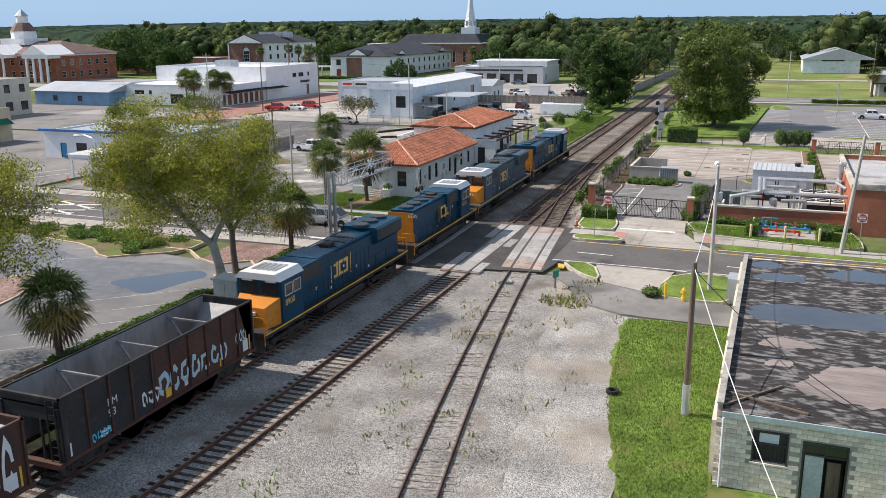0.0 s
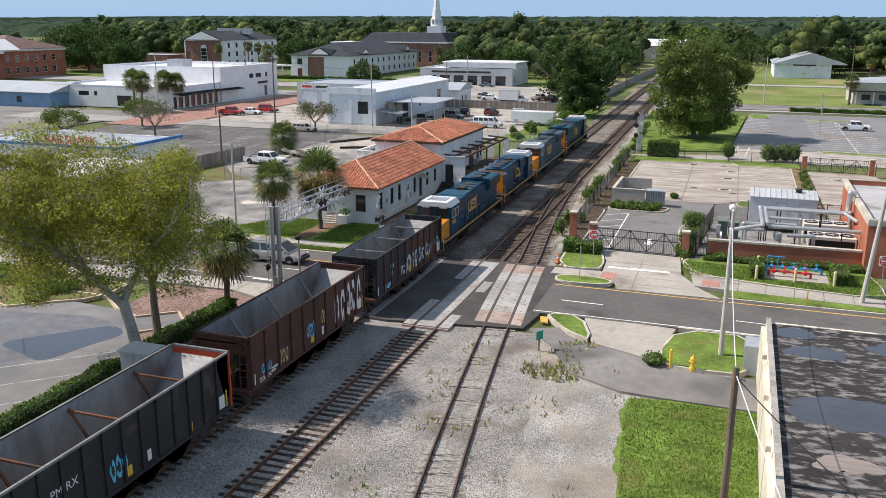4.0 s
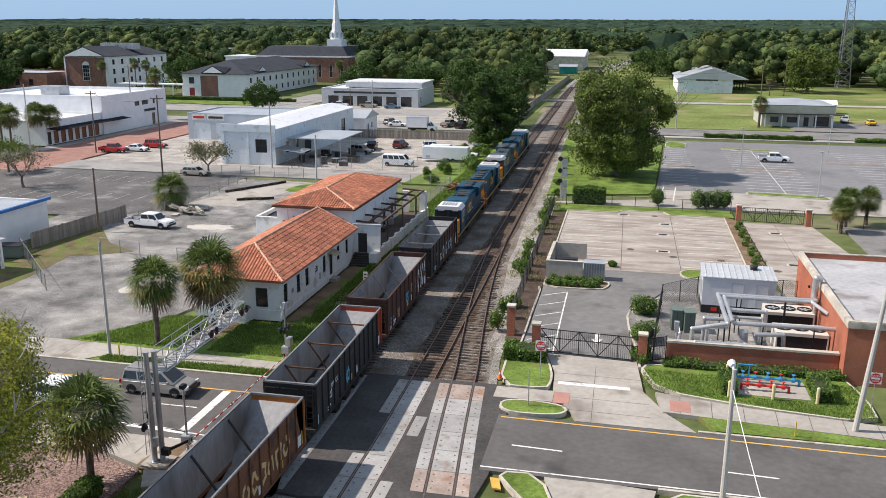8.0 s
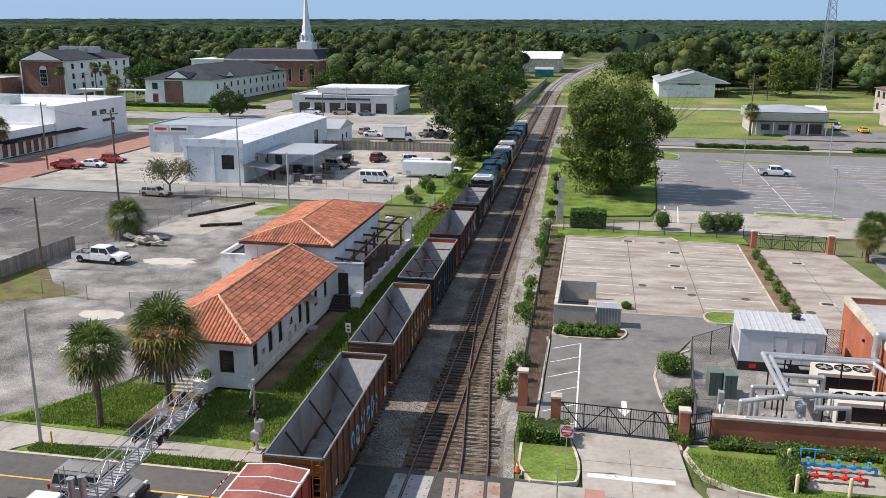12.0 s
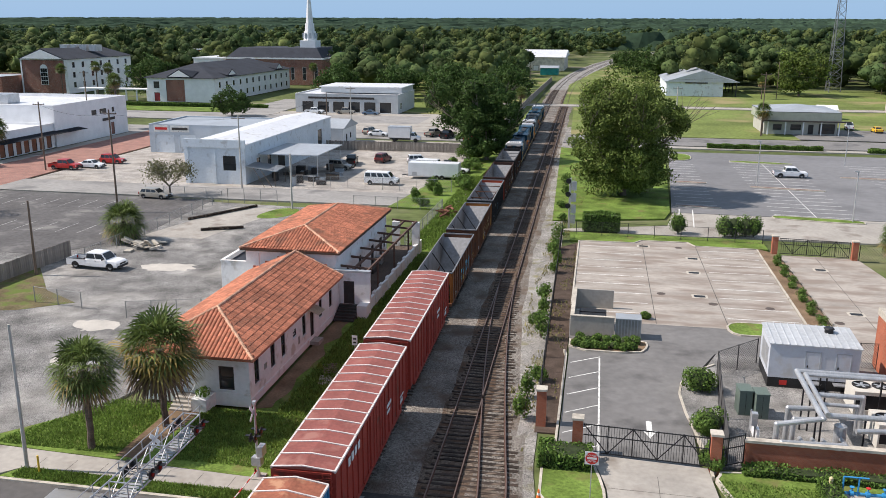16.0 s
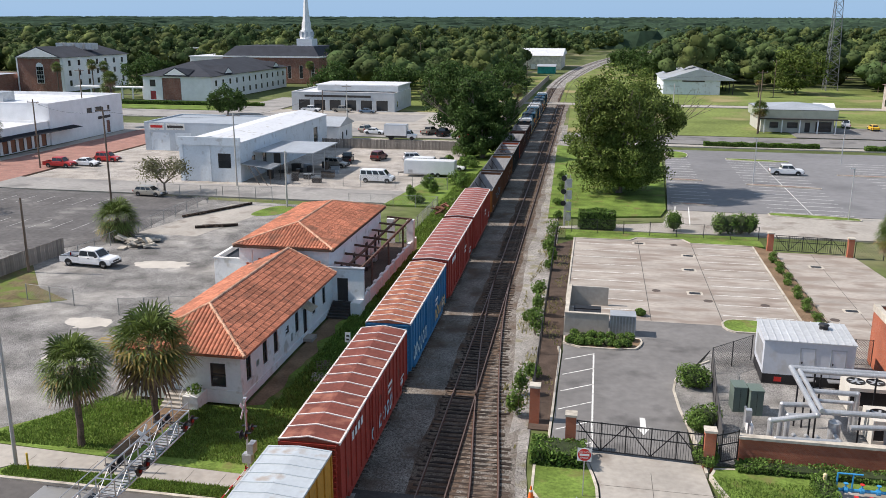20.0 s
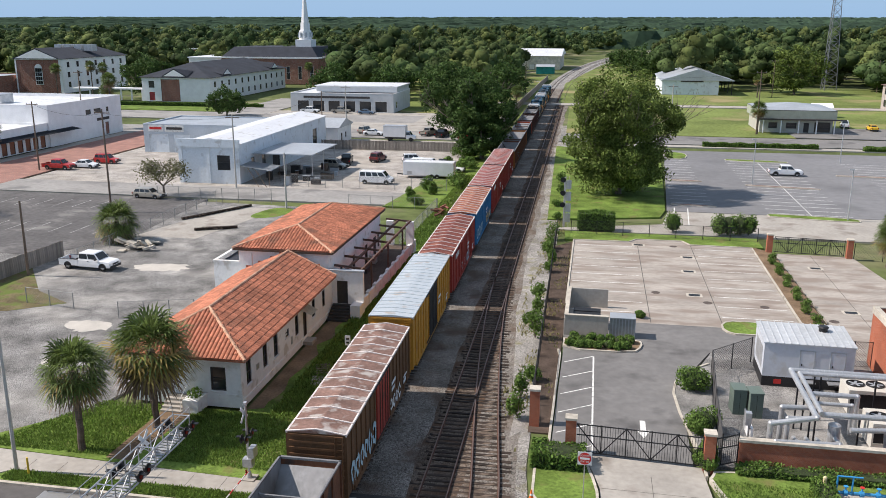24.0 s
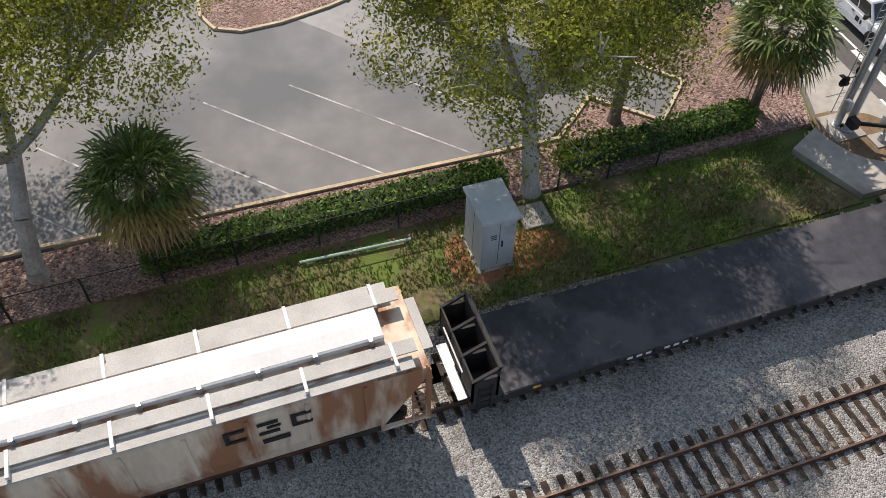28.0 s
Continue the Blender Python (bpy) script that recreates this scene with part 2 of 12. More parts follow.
PANEL_RED = mat("rust stained panel", (0.36, 0.29, 0.25), 0.85, var=0.2, s1=0.9, s2=6, rand=0.1, stain=(0.30, 0.17, 0.11), stain_amount=0.25)
PAINT_WHITE = mat("white road paint", (0.72, 0.72, 0.69), 0.75, var=0.15, s1=0.6, s2=7, bump=0.1, stain=(0.25, 0.245, 0.24), stain_amount=0.12, stain_scale=2.5)
PAINT_YELLOW = mat("yellow road paint", (0.66, 0.40, 0.08), 0.75, var=0.15, s1=0.8, s2=6, bump=0.1)
GRASS = mat("mown grass", (0.135, 0.20, 0.042), 0.95, var=0.42, s1=0.35, s2=5, bump=0.9, bs=14, spec=0.1, stain=(0.17, 0.17, 0.06), stain_amount=0.22, stain_scale=0.5)
GRASS_DRY = mat("dry field grass", (0.16, 0.20, 0.06), 0.95, var=0.3, s1=0.06, s2=1.2, bump=0.6, bs=8, spec=0.1, stain=(0.30, 0.26, 0.13), stain_amount=0.3, stain_scale=0.05)
GROUND = mat("rough ground cover", (0.11, 0.135, 0.05), 0.95, var=0.35, s1=0.03, s2=0.6, bump=0.5, bs=6, spec=0.1, stain=(0.25, 0.22, 0.15), stain_amount=0.25, stain_scale=0.03)
DIRT = mat("bare brown soil", (0.20, 0.14, 0.09), 0.95, var=0.3, s1=0.5, s2=6, bump=0.6, bs=25, spec=0.1)
TIE = mat("creosoted timber", (0.042, 0.030, 0.023), 0.9, var=0.4, s1=1.5, s2=14, bump=0.6, bs=25, rand=0.5, stain=(0.19, 0.145, 0.11), stain_amount=0.25, stain_scale=2.8)
TIE_OLD = mat("sun bleached sleeper", (0.15, 0.125, 0.105), 0.9, var=0.35, s1=1.5, s2=14, bump=0.6, bs=25, rand=0.45, stain=(0.36, 0.34, 0.31), stain_amount=0.6, stain_scale=2.2)
RAIL = mat("rusty rail steel", (0.125, 0.06, 0.04), 0.7, metal=0.2, var=0.3, s1=2, s2=14)
RAIL_TOP = mat("worn rail head", (0.22, 0.15, 0.12), 0.45, metal=0.6, var=0.25, s1=2, s2=10)
STUCCO = mat("white painted stucco", (0.80, 0.80, 0.79), 0.85, var=0.06, s1=0.4, s2=4, bump=0.3, bs=18, stain=(0.58, 0.56, 0.51), stain_amount=0.12, stain_scale=0.9)
WHITE = mat("white paint", (0.80, 0.80, 0.80), 0.6, var=0.06, s1=0.6, s2=6, bump=0.1)
PALEBLUE = mat("pale blue painted block", (0.68, 0.73, 0.77), 0.8, var=0.07, s1=0.3, s2=3, bump=0.2, stain=(0.50, 0.52, 0.53), stain_amount=0.15)
METALROOF = mat("white metal roofing", (0.74, 0.75, 0.77), 0.45, metal=0.1, var=0.08, s1=0.15, s2=2, bump=0.1, stain=(0.52, 0.50, 0.47), stain_amount=0.12)
GREYROOF = mat("grey metal roofing", (0.42, 0.45, 0.48), 0.5, metal=0.3, var=0.1, s1=0.2, s2=2)
SHINGLE = mat("dark shingle roof", (0.036, 0.041, 0.053), 0.95, var=0.2, s1=0.3, s2=4, bump=0.4, bs=12)
TILE = mat("terracotta roof tile", (0.435, 0.165, 0.095), 0.85, var=0.2, s1=0.35, s2=5, island=0.28, stain=(0.24, 0.11, 0.07), stain_amount=0.22, stain_scale=0.5)
TILE_RIDGE = mat("pale ridge tile", (0.60, 0.36, 0.24), 0.85, var=0.2, s1=1, s2=6, island=0.2)
BRICK = brick_mat("red brick wall", (0.42, 0.125, 0.06), (0.33, 0.09, 0.045), (0.36, 0.22, 0.16), 4.4)
BRICK_DARK = brick_mat("brown brick wall", (0.30, 0.12, 0.085), (0.22, 0.09, 0.065), (0.34, 0.27, 0.22), 4.2)
PAVER = brick_mat("brick street paving", (0.40, 0.20, 0.155), (0.30, 0.15, 0.12), (0.24, 0.16, 0.13), 3.0, vertical=False)
BLOCK = mat("peeling whitewashed block", (0.74, 0.66, 0.565), 0.92, var=0.2, s1=0.8, s2=5, bump=0.5, bs=20, rand=0.2, stain=(0.24, 0.20, 0.165), stain_amount=0.4, stain_scale=1.4)
MORTAR = mat("grimy mortar", (0.33, 0.315, 0.285), 0.95, var=0.25, s1=1, s2=8)
TARROOF = mat("flaking tar roof", (0.030, 0.027, 0.027), 0.9, var=0.3, s1=0.5, s2=4, bump=0.8, bs=6, stain=(0.20, 0.192, 0.185), stain_amount=0.42, stain_scale=2.6, stretch=(0.6, 1.3, 1))
GLASS_DARK = mat("dark window glass", (0.03, 0.033, 0.036), 0.08, var=0.2, s1=0.6, s2=3, bump=0.0, spec=0.6)
FRAME_DARK = mat("dark window frame", (0.05, 0.045, 0.042), 0.6, var=0.2)
GALV = mat("galvanised steel", (0.50, 0.51, 0.52), 0.42, metal=0.7, var=0.15, s1=1, s2=9, bump=0.1)
ALU = mat("dull aluminium", (0.56, 0.57, 0.58), 0.4, metal=0.6, var=0.12, s1=1, s2=8, bump=0.1)
PIPEMAT = mat("foil jacketed pipe", (0.50, 0.51, 0.52), 0.35, metal=0.5, var=0.12, s1=1, s2=8)
BLACK = mat("black painted steel", (0.022, 0.022, 0.024), 0.5, var=0.25, s1=1, s2=8, bump=0.1)
POLE = mat("weathered pole timber", (0.16, 0.12, 0.09), 0.9, var=0.3, s1=0.8, s2=9, stretch=(6, 6, 0.6))
POLE_CONC = mat("spun concrete pole", (0.48, 0.46, 0.42), 0.85, var=0.12, s1=0.8, s2=8)
RUBBER = mat("black rubber", (0.02, 0.02, 0.02), 0.8, var=0.2)
WIRE = mat("dark cable", (0.03, 0.03, 0.03), 0.6, var=0.1)
YELLOW = mat("safety yellow paint", (0.75, 0.50, 0.05), 0.55, var=0.12)
RED = mat("red paint", (0.55, 0.035, 0.03), 0.5, var=0.15)
BLUE = mat("blue valve paint", (0.05, 0.28, 0.55), 0.45, var=0.15)
ORANGE = mat("traffic orange", (0.85, 0.18, 0.03), 0.6, var=0.1)
GREENSIGN = mat("green sign face", (0.02, 0.25, 0.16), 0.5, var=0.1)
PAINT_WORN = mat("worn grey road paint", (0.50, 0.50, 0.48), 0.8, var=0.2, s1=0.6, s2=7, bump=0.1, stain=(0.22, 0.215, 0.21), stain_amount=0.6, stain_scale=1.2)
BANK = mat("soil and thin grass", (0.15, 0.125, 0.07), 0.95, var=0.35, s1=0.5, s2=5, bump=0.7, bs=16, spec=0.1, stain=(0.13, 0.17, 0.045), stain_amount=0.55, stain_scale=0.6)
FENCE_STEEL = mat("dull fence steel", (0.27, 0.28, 0.28), 0.6, metal=0.3, var=0.15, s1=1, s2=8)


# ---- builders ----
def thing(name, x=0, y=0, z=0, rz=0, label="", category="", group="", kind=""):
    ob = new(name)
    ob.empty_display_size = 0.2
    ob.matrix_basis = pose(x, y, z, 0, 0, rz)
    return tagged(ob, label, category, group, kind)


def link(name, me, material, parent=None, label=""):
    ob = new(name, me)
    if material and not me.materials:
        me.materials.append(material)
    if parent is not None:
        ob.parent = parent
        top = parent
        while top.parent is not None:
            top = top.parent
        if top.get("abs"):
            if parent is top:
                ob.matrix_parent_inverse = top.matrix_basis.inverted()
    if label:
        ob["label"] = label
    return ob


def part(name, bm, material, parent=None, label="", smooth=False):
    me = bpy.data.meshes.new(name)
    bmesh.ops.recalc_face_normals(bm, faces=bm.faces)
    bm.to_mesh(me)
    bm.free()
    if smooth:
        me.shade_smooth()
    return link(name, me, material, parent, label)


def cached(key, make):
    if key not in MESHES:
        bm = make()
        me = bpy.data.meshes.new(key)
        bmesh.ops.recalc_face_normals(bm, faces=bm.faces)
        bm.to_mesh(me)
        bm.free()
        MESHES[key] = me
    return MESHES[key]


MESHES = {}


def absolute(name, x, y, z=0, label="", category="", group="", kind=""):
    """A thing whose parts are given in the place's own coordinates."""
    ob = thing(name, x, y, z, 0, label, category, group, kind)
    ob["abs"] = 1
    return ob


def B(*boxes):
    bm = bmesh.new()
    for b in boxes:
        box(bm, *b)
    return bm


def box(bm, x0, y0, z0, x1, y1, z1):
    v = [bm.verts.new((x, y, z)) for z in (z0, z1) for x, y in ((x0, y0), (x1, y0), (x1, y1), (x0, y1))]
    for f in ((3, 2, 1, 0), (4, 5, 6, 7), (0, 1, 5, 4), (1, 2, 6, 5), (2, 3, 7, 6), (3, 0, 4, 7)):
        bm.faces.new([v[i] for i in f])


def rod(bm, p, q, r0, r1=None, n=8):
    """A tapered round bar from p to q."""
    p, q = Vector(p), Vector(q)
    r1 = r0 if r1 is None else r1
    d = (q - p).normalized()
    a = d.orthogonal().normalized()
    c = d.cross(a)
    rings = []
    for o, r in ((p, r0), (q, r1)):
        rings.append([bm.verts.new(o + (a * math.cos(i * 2 * math.pi / n) + c * math.sin(i * 2 * math.pi / n)) * r) for i in range(n)])
    for i in range(n):
        j = (i + 1) % n
        bm.faces.new((rings[0][i], rings[0][j], rings[1][j], rings[1][i]))
    bm.faces.new(rings[0][::-1])
    bm.faces.new(rings[1])


def bar(bm, p, q, w, h):
    """A square bar from p to q, w wide and h high."""
    p, q = Vector(p), Vector(q)
    d = (q - p).normalized()
    side = d.cross(Vector((0, 0, 1)))
    side = side.normalized() if side.length > 0.01 else Vector((1, 0, 0))
    up = side.cross(d)
    v = [bm.verts.new(o + side * (sx * w / 2) + up * (sz * h / 2)) for o in (p, q) for sx, sz in ((-1, -1), (1, -1), (1, 1), (-1, 1))]
    for f in ((3, 2, 1, 0), (4, 5, 6, 7), (0, 1, 5, 4), (1, 2, 6, 5), (2, 3, 7, 6), (3, 0, 4, 7)):
        bm.faces.new([v[i] for i in f])


def prism(bm, pts, z0, z1):
    lo, hi = [bm.verts.new((x, y, z0)) for x, y in pts], [bm.verts.new((x, y, z1)) for x, y in pts]
    n = len(pts)
    bm.faces.new(lo[::-1])
    bm.faces.new(hi)
    for i in range(n):
        j = (i + 1) % n
        bm.faces.new((lo[i], lo[j], hi[j], hi[i]))


def shape(bm, pts, faces):
    v = [bm.verts.new(p) for p in pts]
    for f in faces:
        bm.faces.new([v[i] for i in f])


def smooth_poly(pts, steps=2):
    """A rounded outline (corner cutting)."""
    for _ in range(steps):
        out = []
        for i, p in enumerate(pts):
            q = pts[(i + 1) % len(pts)]
            out += [(p[0] * 0.75 + q[0] * 0.25, p[1] * 0.75 + q[1] * 0.25), (p[0] * 0.25 + q[0] * 0.75, p[1] * 0.25 + q[1] * 0.75)]
        pts = out
    return pts


def slab(name, pts, top, material, thick=0.3, label="", kind="structure"):
    bm = bmesh.new()
    prism(bm, pts, top - thick, top)
    return tagged(part(name, bm, material), label, "", "", kind)


def rect(x0, y0, x1, y1):
    return [(x0, y0), (x1, y0), (x1, y1), (x0, y1)]


def island(name, pts, fill, label, curb=CURB, top=0.13, w=0.16, steps=2):
    """A kerbed bed: a ring of kerb and the fill within it."""
    pts = smooth_poly(pts, steps) if steps else pts
    cx, cy = sum(p[0] for p in pts) / len(pts), sum(p[1] for p in pts) / len(pts)
    ob = absolute(name, cx, cy, 0, label, "kerbed bed", "", "structure")
    inner = []
    n = len(pts)
    area = sum(pts[i][0] * pts[(i + 1) % n][1] - pts[(i + 1) % n][0] * pts[i][1] for i in range(n))
    sgn = 1 if area > 0 else -1
    for i in range(n):
        a, b, c = Vector(pts[i - 1]), Vector(pts[i]), Vector(pts[(i + 1) % n])
        d1, d2 = (b - a).normalized(), (c - b).normalized()
        nn = Vector((-(d1.y + d2.y), d1.x + d2.x))
        nn = nn.normalized() * sgn if nn.length > 0.001 else Vector((0, 0))
        inner.append((b.x + nn.x * w, b.y + nn.y * w))
    bm = bmesh.new()
    o0 = [bm.verts.new((x, y, -0.2)) for x, y in pts]
    o1 = [bm.verts.new((x, y, top)) for x, y in pts]
    i1 = [bm.verts.new((x, y, top)) for x, y in inner]
    i0 = [bm.verts.new((x, y, -0.1)) for x, y in inner]
    for i in range(n):
        j = (i + 1) % n
        bm.faces.new((o0[i], o0[j], o1[j], o1[i]))
        bm.faces.new((o1[i], o1[j], i1[j], i1[i]))
        bm.faces.new((i1[i], i1[j], i0[j], i0[i]))
    part("kerb", bm, curb, ob)
    bm = bmesh.new()
    prism(bm, inner, -0.1, top - 0.02)
    part("fill", bm, fill, ob)
    return ob


# ---- the tracks' lines ----
def xm(y):
    """The middle track's line."""
    x = 0.0 if y < 8 else -0.0205 * (y - 8)
    return x + (2.4e-4 * (y - 290) ** 2 if y > 290 else 0.0)


def xt(y):
    """The train's track."""
    return xm(y) - 5.55


def xs(y):
    """The siding's line, which leaves the middle track by a turnout."""
    if y > 62:
        return xm(y)
    if y > 20:
        u = (62 - y) / 42
        return xm(y) + 2.75 * u * u * (1.35 - 0.35 * u)
    u = 20 - y
    return xm(20) + 2.75 + 0.086 * u + 0.00108 * u * u


# ---- ground ----
def ground_sheet():
    bm = bmesh.new()
    prism(bm, rect(-3600, -1500, 3600, 4600), -0.9, -0.22)
    tagged(part("ground", bm, GROUND), "flat grassy ground under the town", "", "", "structure")


ground_sheet()


def strip(name, f0, f1, y0, y1, top, material, label, step=6.0, thick=0.2):
    n = max(2, int((y1 - y0) / step))
    ys = [y0 + (y1 - y0) * i / n for i in range(n + 1)]
    return slab(name, [(f0(y), y) for y in ys] + [(f1(y), y) for y in reversed(ys)], top, material, thick, label)


def wob(y, k, a):
    return a * noise.noise(Vector((y * 0.13, k, 0.3)))


strip("ballast_south", lambda y: -8.0 + wob(y, 1, 0.5), lambda y: xs(y) + 3.4 + wob(y, 2, 1.6) + wob(y * 5, 4, 0.8), -150, 1.5, -0.17, BALLAST, "grey crushed stone ballast under three tracks", 1.5)
strip("ballast_north", lambda y: xt(y) - 2.2 + wob(y, 3, 0.4), lambda y: max(xs(y), xm(y)) + 2.4 + wob(y, 4, 0.5), 17, 330, -0.17, BALLAST_OLD, "dark oily ballast along the tracks", 2.5)
TRACK_DIRT = gravel_mat("rust brown track bed", (0.045, 0.034, 0.026), (0.25, 0.205, 0.165), 14.0, (0.115, 0.072, 0.048), 0.65, patch=0.5)
strip("track_bed_north", lambda y: xm(y) - 1.6 + wob(y * 2, 8, 0.35), lambda y: xm(y) + 1.35 + wob(y * 2, 9, 0.35), 17.1, 300, -0.166, TRACK_DIRT, "rust brown dirt and stone under the track", 1.5)
strip("pale_track_verge", lambda y: max(xs(y), xm(y)) + 2.0 + wob(y, 14, 0.5), lambda y: max(xs(y) + 2.4, xm(y) + 4.9), 17, 200, -0.165, WEEDY, "stony gravel and dry weeds beside the track", 1.5)
strip("ballast_far", lambda y: xt(y) - 3, lambda y: xm(y) + 3, 330, 900, -0.175, BALLAST, "pale ballast of the far curve", 8)
strip("gravel_lot", lambda y: xs(y) + 1.0, lambda y: 17.2 if y > -30 else 22 + (-30 - y) * 0.5, -150, -3.5, -0.178, SANDLOT, "pale crushed stone and sand beside the siding", 1.2)
slab("gravel_corner", [(5.5, 1.6), (7.0, 1.8), (9.6, -1.5), (10.5, -4.4), (13.5, -5.6), (13.8, -7.5), (8, -7.5), (6, -3)], -0.174, SANDLOT, 0.2, "sandy gravel by the crossing")
LAWN_EDGE = [(24.5, -60), (19.6, -36), (17.44, -28.8), (16.5, -25.1), (15.5, -20.4), (14.5, -14.3), (14.0, -8.4), (14.2, -6.2)]
edge = []
for (ax, ay), (bx, by) in zip(LAWN_EDGE, LAWN_EDGE[1:]):
    for i in range(8):
        y = ay + (by - ay) * i / 8
        edge.append((ax + (bx - ax) * i / 8 + 0.35 * noise.noise(Vector((y * 0.9, 3.0, 0))) + 0.2 * noise.noise(Vector((y * 2.7, 8.0, 0))), y))
slab("grass_lawn_south", edge + [(16, -6.1), (20.9, -6.2), (20.9, -26.4), (34, -27), (34, -60)], -0.12, GRASS, 0.3, "green lawn beside the block building")
slab("track_bank_grass", [(-8.0, -150), (-12.6, -150), (-12.9, -30), (-12.6, -4), (-10.5, -0.5), (-8.2, 0.6)], -0.13, BANK, 0.3, "thin grass bank between the fence and the ballast")
slab("fence_mulch", [(xm(y) + 4.7, y) for y in range(27, 79, 6)] + [(5.6, 78), (5.75, 27)], -0.11, mat("dark bark mulch", (0.105, 0.078, 0.062), 0.95, var=0.35, s1=0.8, s2=9, bump=0.7, bs=22, spec=0.1), 0.2, "dark bark mulch along the fence")
slab("fence_side_grass", [(xm(y) + 3.9 + 0.5 * math.sin(y * 0.7), y) for y in range(26, 160, 6)] + [(xm(y) + 4.9, y) for y in range(154, 24, -6)], -0.155, WEEDY, 0.2, "weedy verge along the track fence")

# ---- road and walks ----
slab("road_west", rect(-260, 5.0, -8.2, 14.9), 0.0, ASPHALT, 0.4, "two lane grey asphalt road with a turn lane")
slab("road_east", rect(6.0, 5.5, 260, 12.9), 0.0, ASPHALT, 0.4, "grey asphalt road east of the crossing")
slab("crossing_asphalt", [(-8.2, 1.2), (-3, 0.6), (6.2, 2.0), (6.6, 5.0), (6.4, 17.6), (-8.2, 17.6)], -0.004, ASPHALT_DARK, 0.4, "dark asphalt between the crossing panels")
slab("side_path", [(6.6, 2.2), (8.4, 3.1), (9.4, 1.6), (10.9, 0.7), (15.2, -0.9), (21, -1.9), (21, -6.2), (16, -6.1), (13.6, -5.9), (10.4, -4.2), (8.6, -0.2)], -0.03, ASPHALT_PALE, 0.3, "narrow old asphalt lane")
slab("driveway_apron", [(9.6, 5.9), (15.8, 5.3), (14.8, -0.7), (10.9, 1.0)], -0.01, CONCRETE, 0.3, "pale concrete driveway apron")
slab("gate_driveway", [(8.0, 24.4), (8.9, 20.6), (9.1, 17.0), (10.4, 14.6), (11, 12.95), (18.4, 12.95), (16.6, 15.4), (15.2, 18.6), (14.75, 24.0)], 0.004, CONCRETE, 0.3, "stained concrete driveway to the gate")
slab("east_walk", [(16.4, 15.4), (30.5, 14.2), (140, 14.2), (140, 16.2), (30, 16.3), (22, 17.2), (16.0, 18.5)], 0.10, CONCRETE, 0.3, "concrete footway")
slab("corner_walk", rect(5.2, 15.5, 9.2, 17.3), 0.02, CONCRETE, 0.3, "concrete footway by the crossing")
slab("tactile_pad", rect(9.22, 15.4, 10.3, 17.2), 0.022, mat("brick red paving", (0.42, 0.22, 0.18), 0.9, var=0.12), 0.2, "red ramp paving")
slab("tactile_pad_b", rect(16.9, 15.6, 18.2, 17.3), 0.115, MATS["brick red paving"], 0.1, "red ramp paving")
slab("yellow_ramp", [(6.75, 4.75), (7.25, 4.7), (7.55, 3.6), (7.05, 3.65)], 0.03, PAINT_YELLOW, 0.1, "yellow tactile ramp pad")
slab("walk_north", [(-260, 15.1), (-36, 15.1), (-26, 15.0), (-24.6, 16.4), (-9.2, 16.3), (-9.2, 17.7), (-30, 18.6), (-46, 17.6), (-260, 17.2)], 0.11, CONCRETE, 0.4, "pale concrete footway north of the road")
slab("kerb_north", rect(-260, 14.9, -8.6, 15.12), 0.12, CURB, 0.4, "concrete kerb")
slab("kerb_east_north", rect(18.5, 12.9, 260, 13.1), 0.1, CURB, 0.4, "concrete kerb")
slab("kerb_east_south", rect(15.9, 5.3, 260, 5.5), 0.1, CURB, 0.4, "concrete kerb")
slab("verge_north", [(-25.4, 15.15), (-9.4, 15.2), (-9.4, 16.2), (-24.6, 16.3)], 0.13, GRASS, 0.3, "grass verge between kerb and walk")
slab("verge_east", [(18.6, 15.3), (19.6, 13.3), (30, 13.2), (140, 13.2), (140, 14.1), (30.4, 14.1)], 0.09, GRASS, 0.3, "grass strip along the road")
slab("depot_lawn", [(-30, 18.8), (-9.0, 17.8), (-8.7, 26), (-14, 26), (-20.5, 26.3), (-24.5, 25)], 0.05, GRASS, 0.4, "unmown lawn in front of the depot")
slab("depot_side_grass", [(-8.3, 17.8), (-8.6, 60), (-9.6, 120), (-14.2, 120), (-14.5, 26), (-9.0, 26), (-9.0, 17.8)], -0.02, GRASS, 0.3, "rank grass between depot and track")
slab("depot_dirt_strip", [(-14.6, 45.4), (-14.6, 26.6)] + [(-13.35 + 0.7 * noise.noise(Vector((y * 0.45, 5.0, 0))) + 0.3 * noise.noise(Vector((y * 1.9, 2.0, 0))), y) for y in range(27, 46)], 0.0, DIRT, 0.2, "bare soil along the depot wall")
slab("front_path", [(-20.2, 18.7), (-18.6, 18.6), (-17.8, 26.2), (-20.0, 26.4)], 0.058, DIRT, 0.1, "muddy brown path to the steps")
slab("depot_yard", [(-60, 18.6), (-30, 18.7), (-24.8, 25.2), (-23.6, 30), (-26, 90), (-60, 92)], -0.03, YARD, 0.3, "rutted pale gravel yard")
slab("dark_lot", [(-96, 60), (-53, 60), (-47.5, 70), (-48.5, 92.8), (-96, 93.5)], 0.0, mat("old dark lot asphalt", (0.115, 0.11, 0.108), 0.92, var=0.25, s1=0.2, s2=1.6, stain=(0.22, 0.215, 0.20), stain_amount=0.2, stain_scale=0.2), 0.3, "old grey parking lot")
slab("yard_pad", [(-47.4, 70.5), (-39.5, 70.2), (-35.6, 88.5), (-43.2, 88.8)], -0.018, CONCRETE, 0.1, "pale broken concrete pad in the yard")
slab("pad_weeds", smooth_poly([(-38.5, 82), (-34, 83), (-33, 89), (-37, 89.5)]), -0.01, GRASS, 0.1, "weeds at the end of the pad")
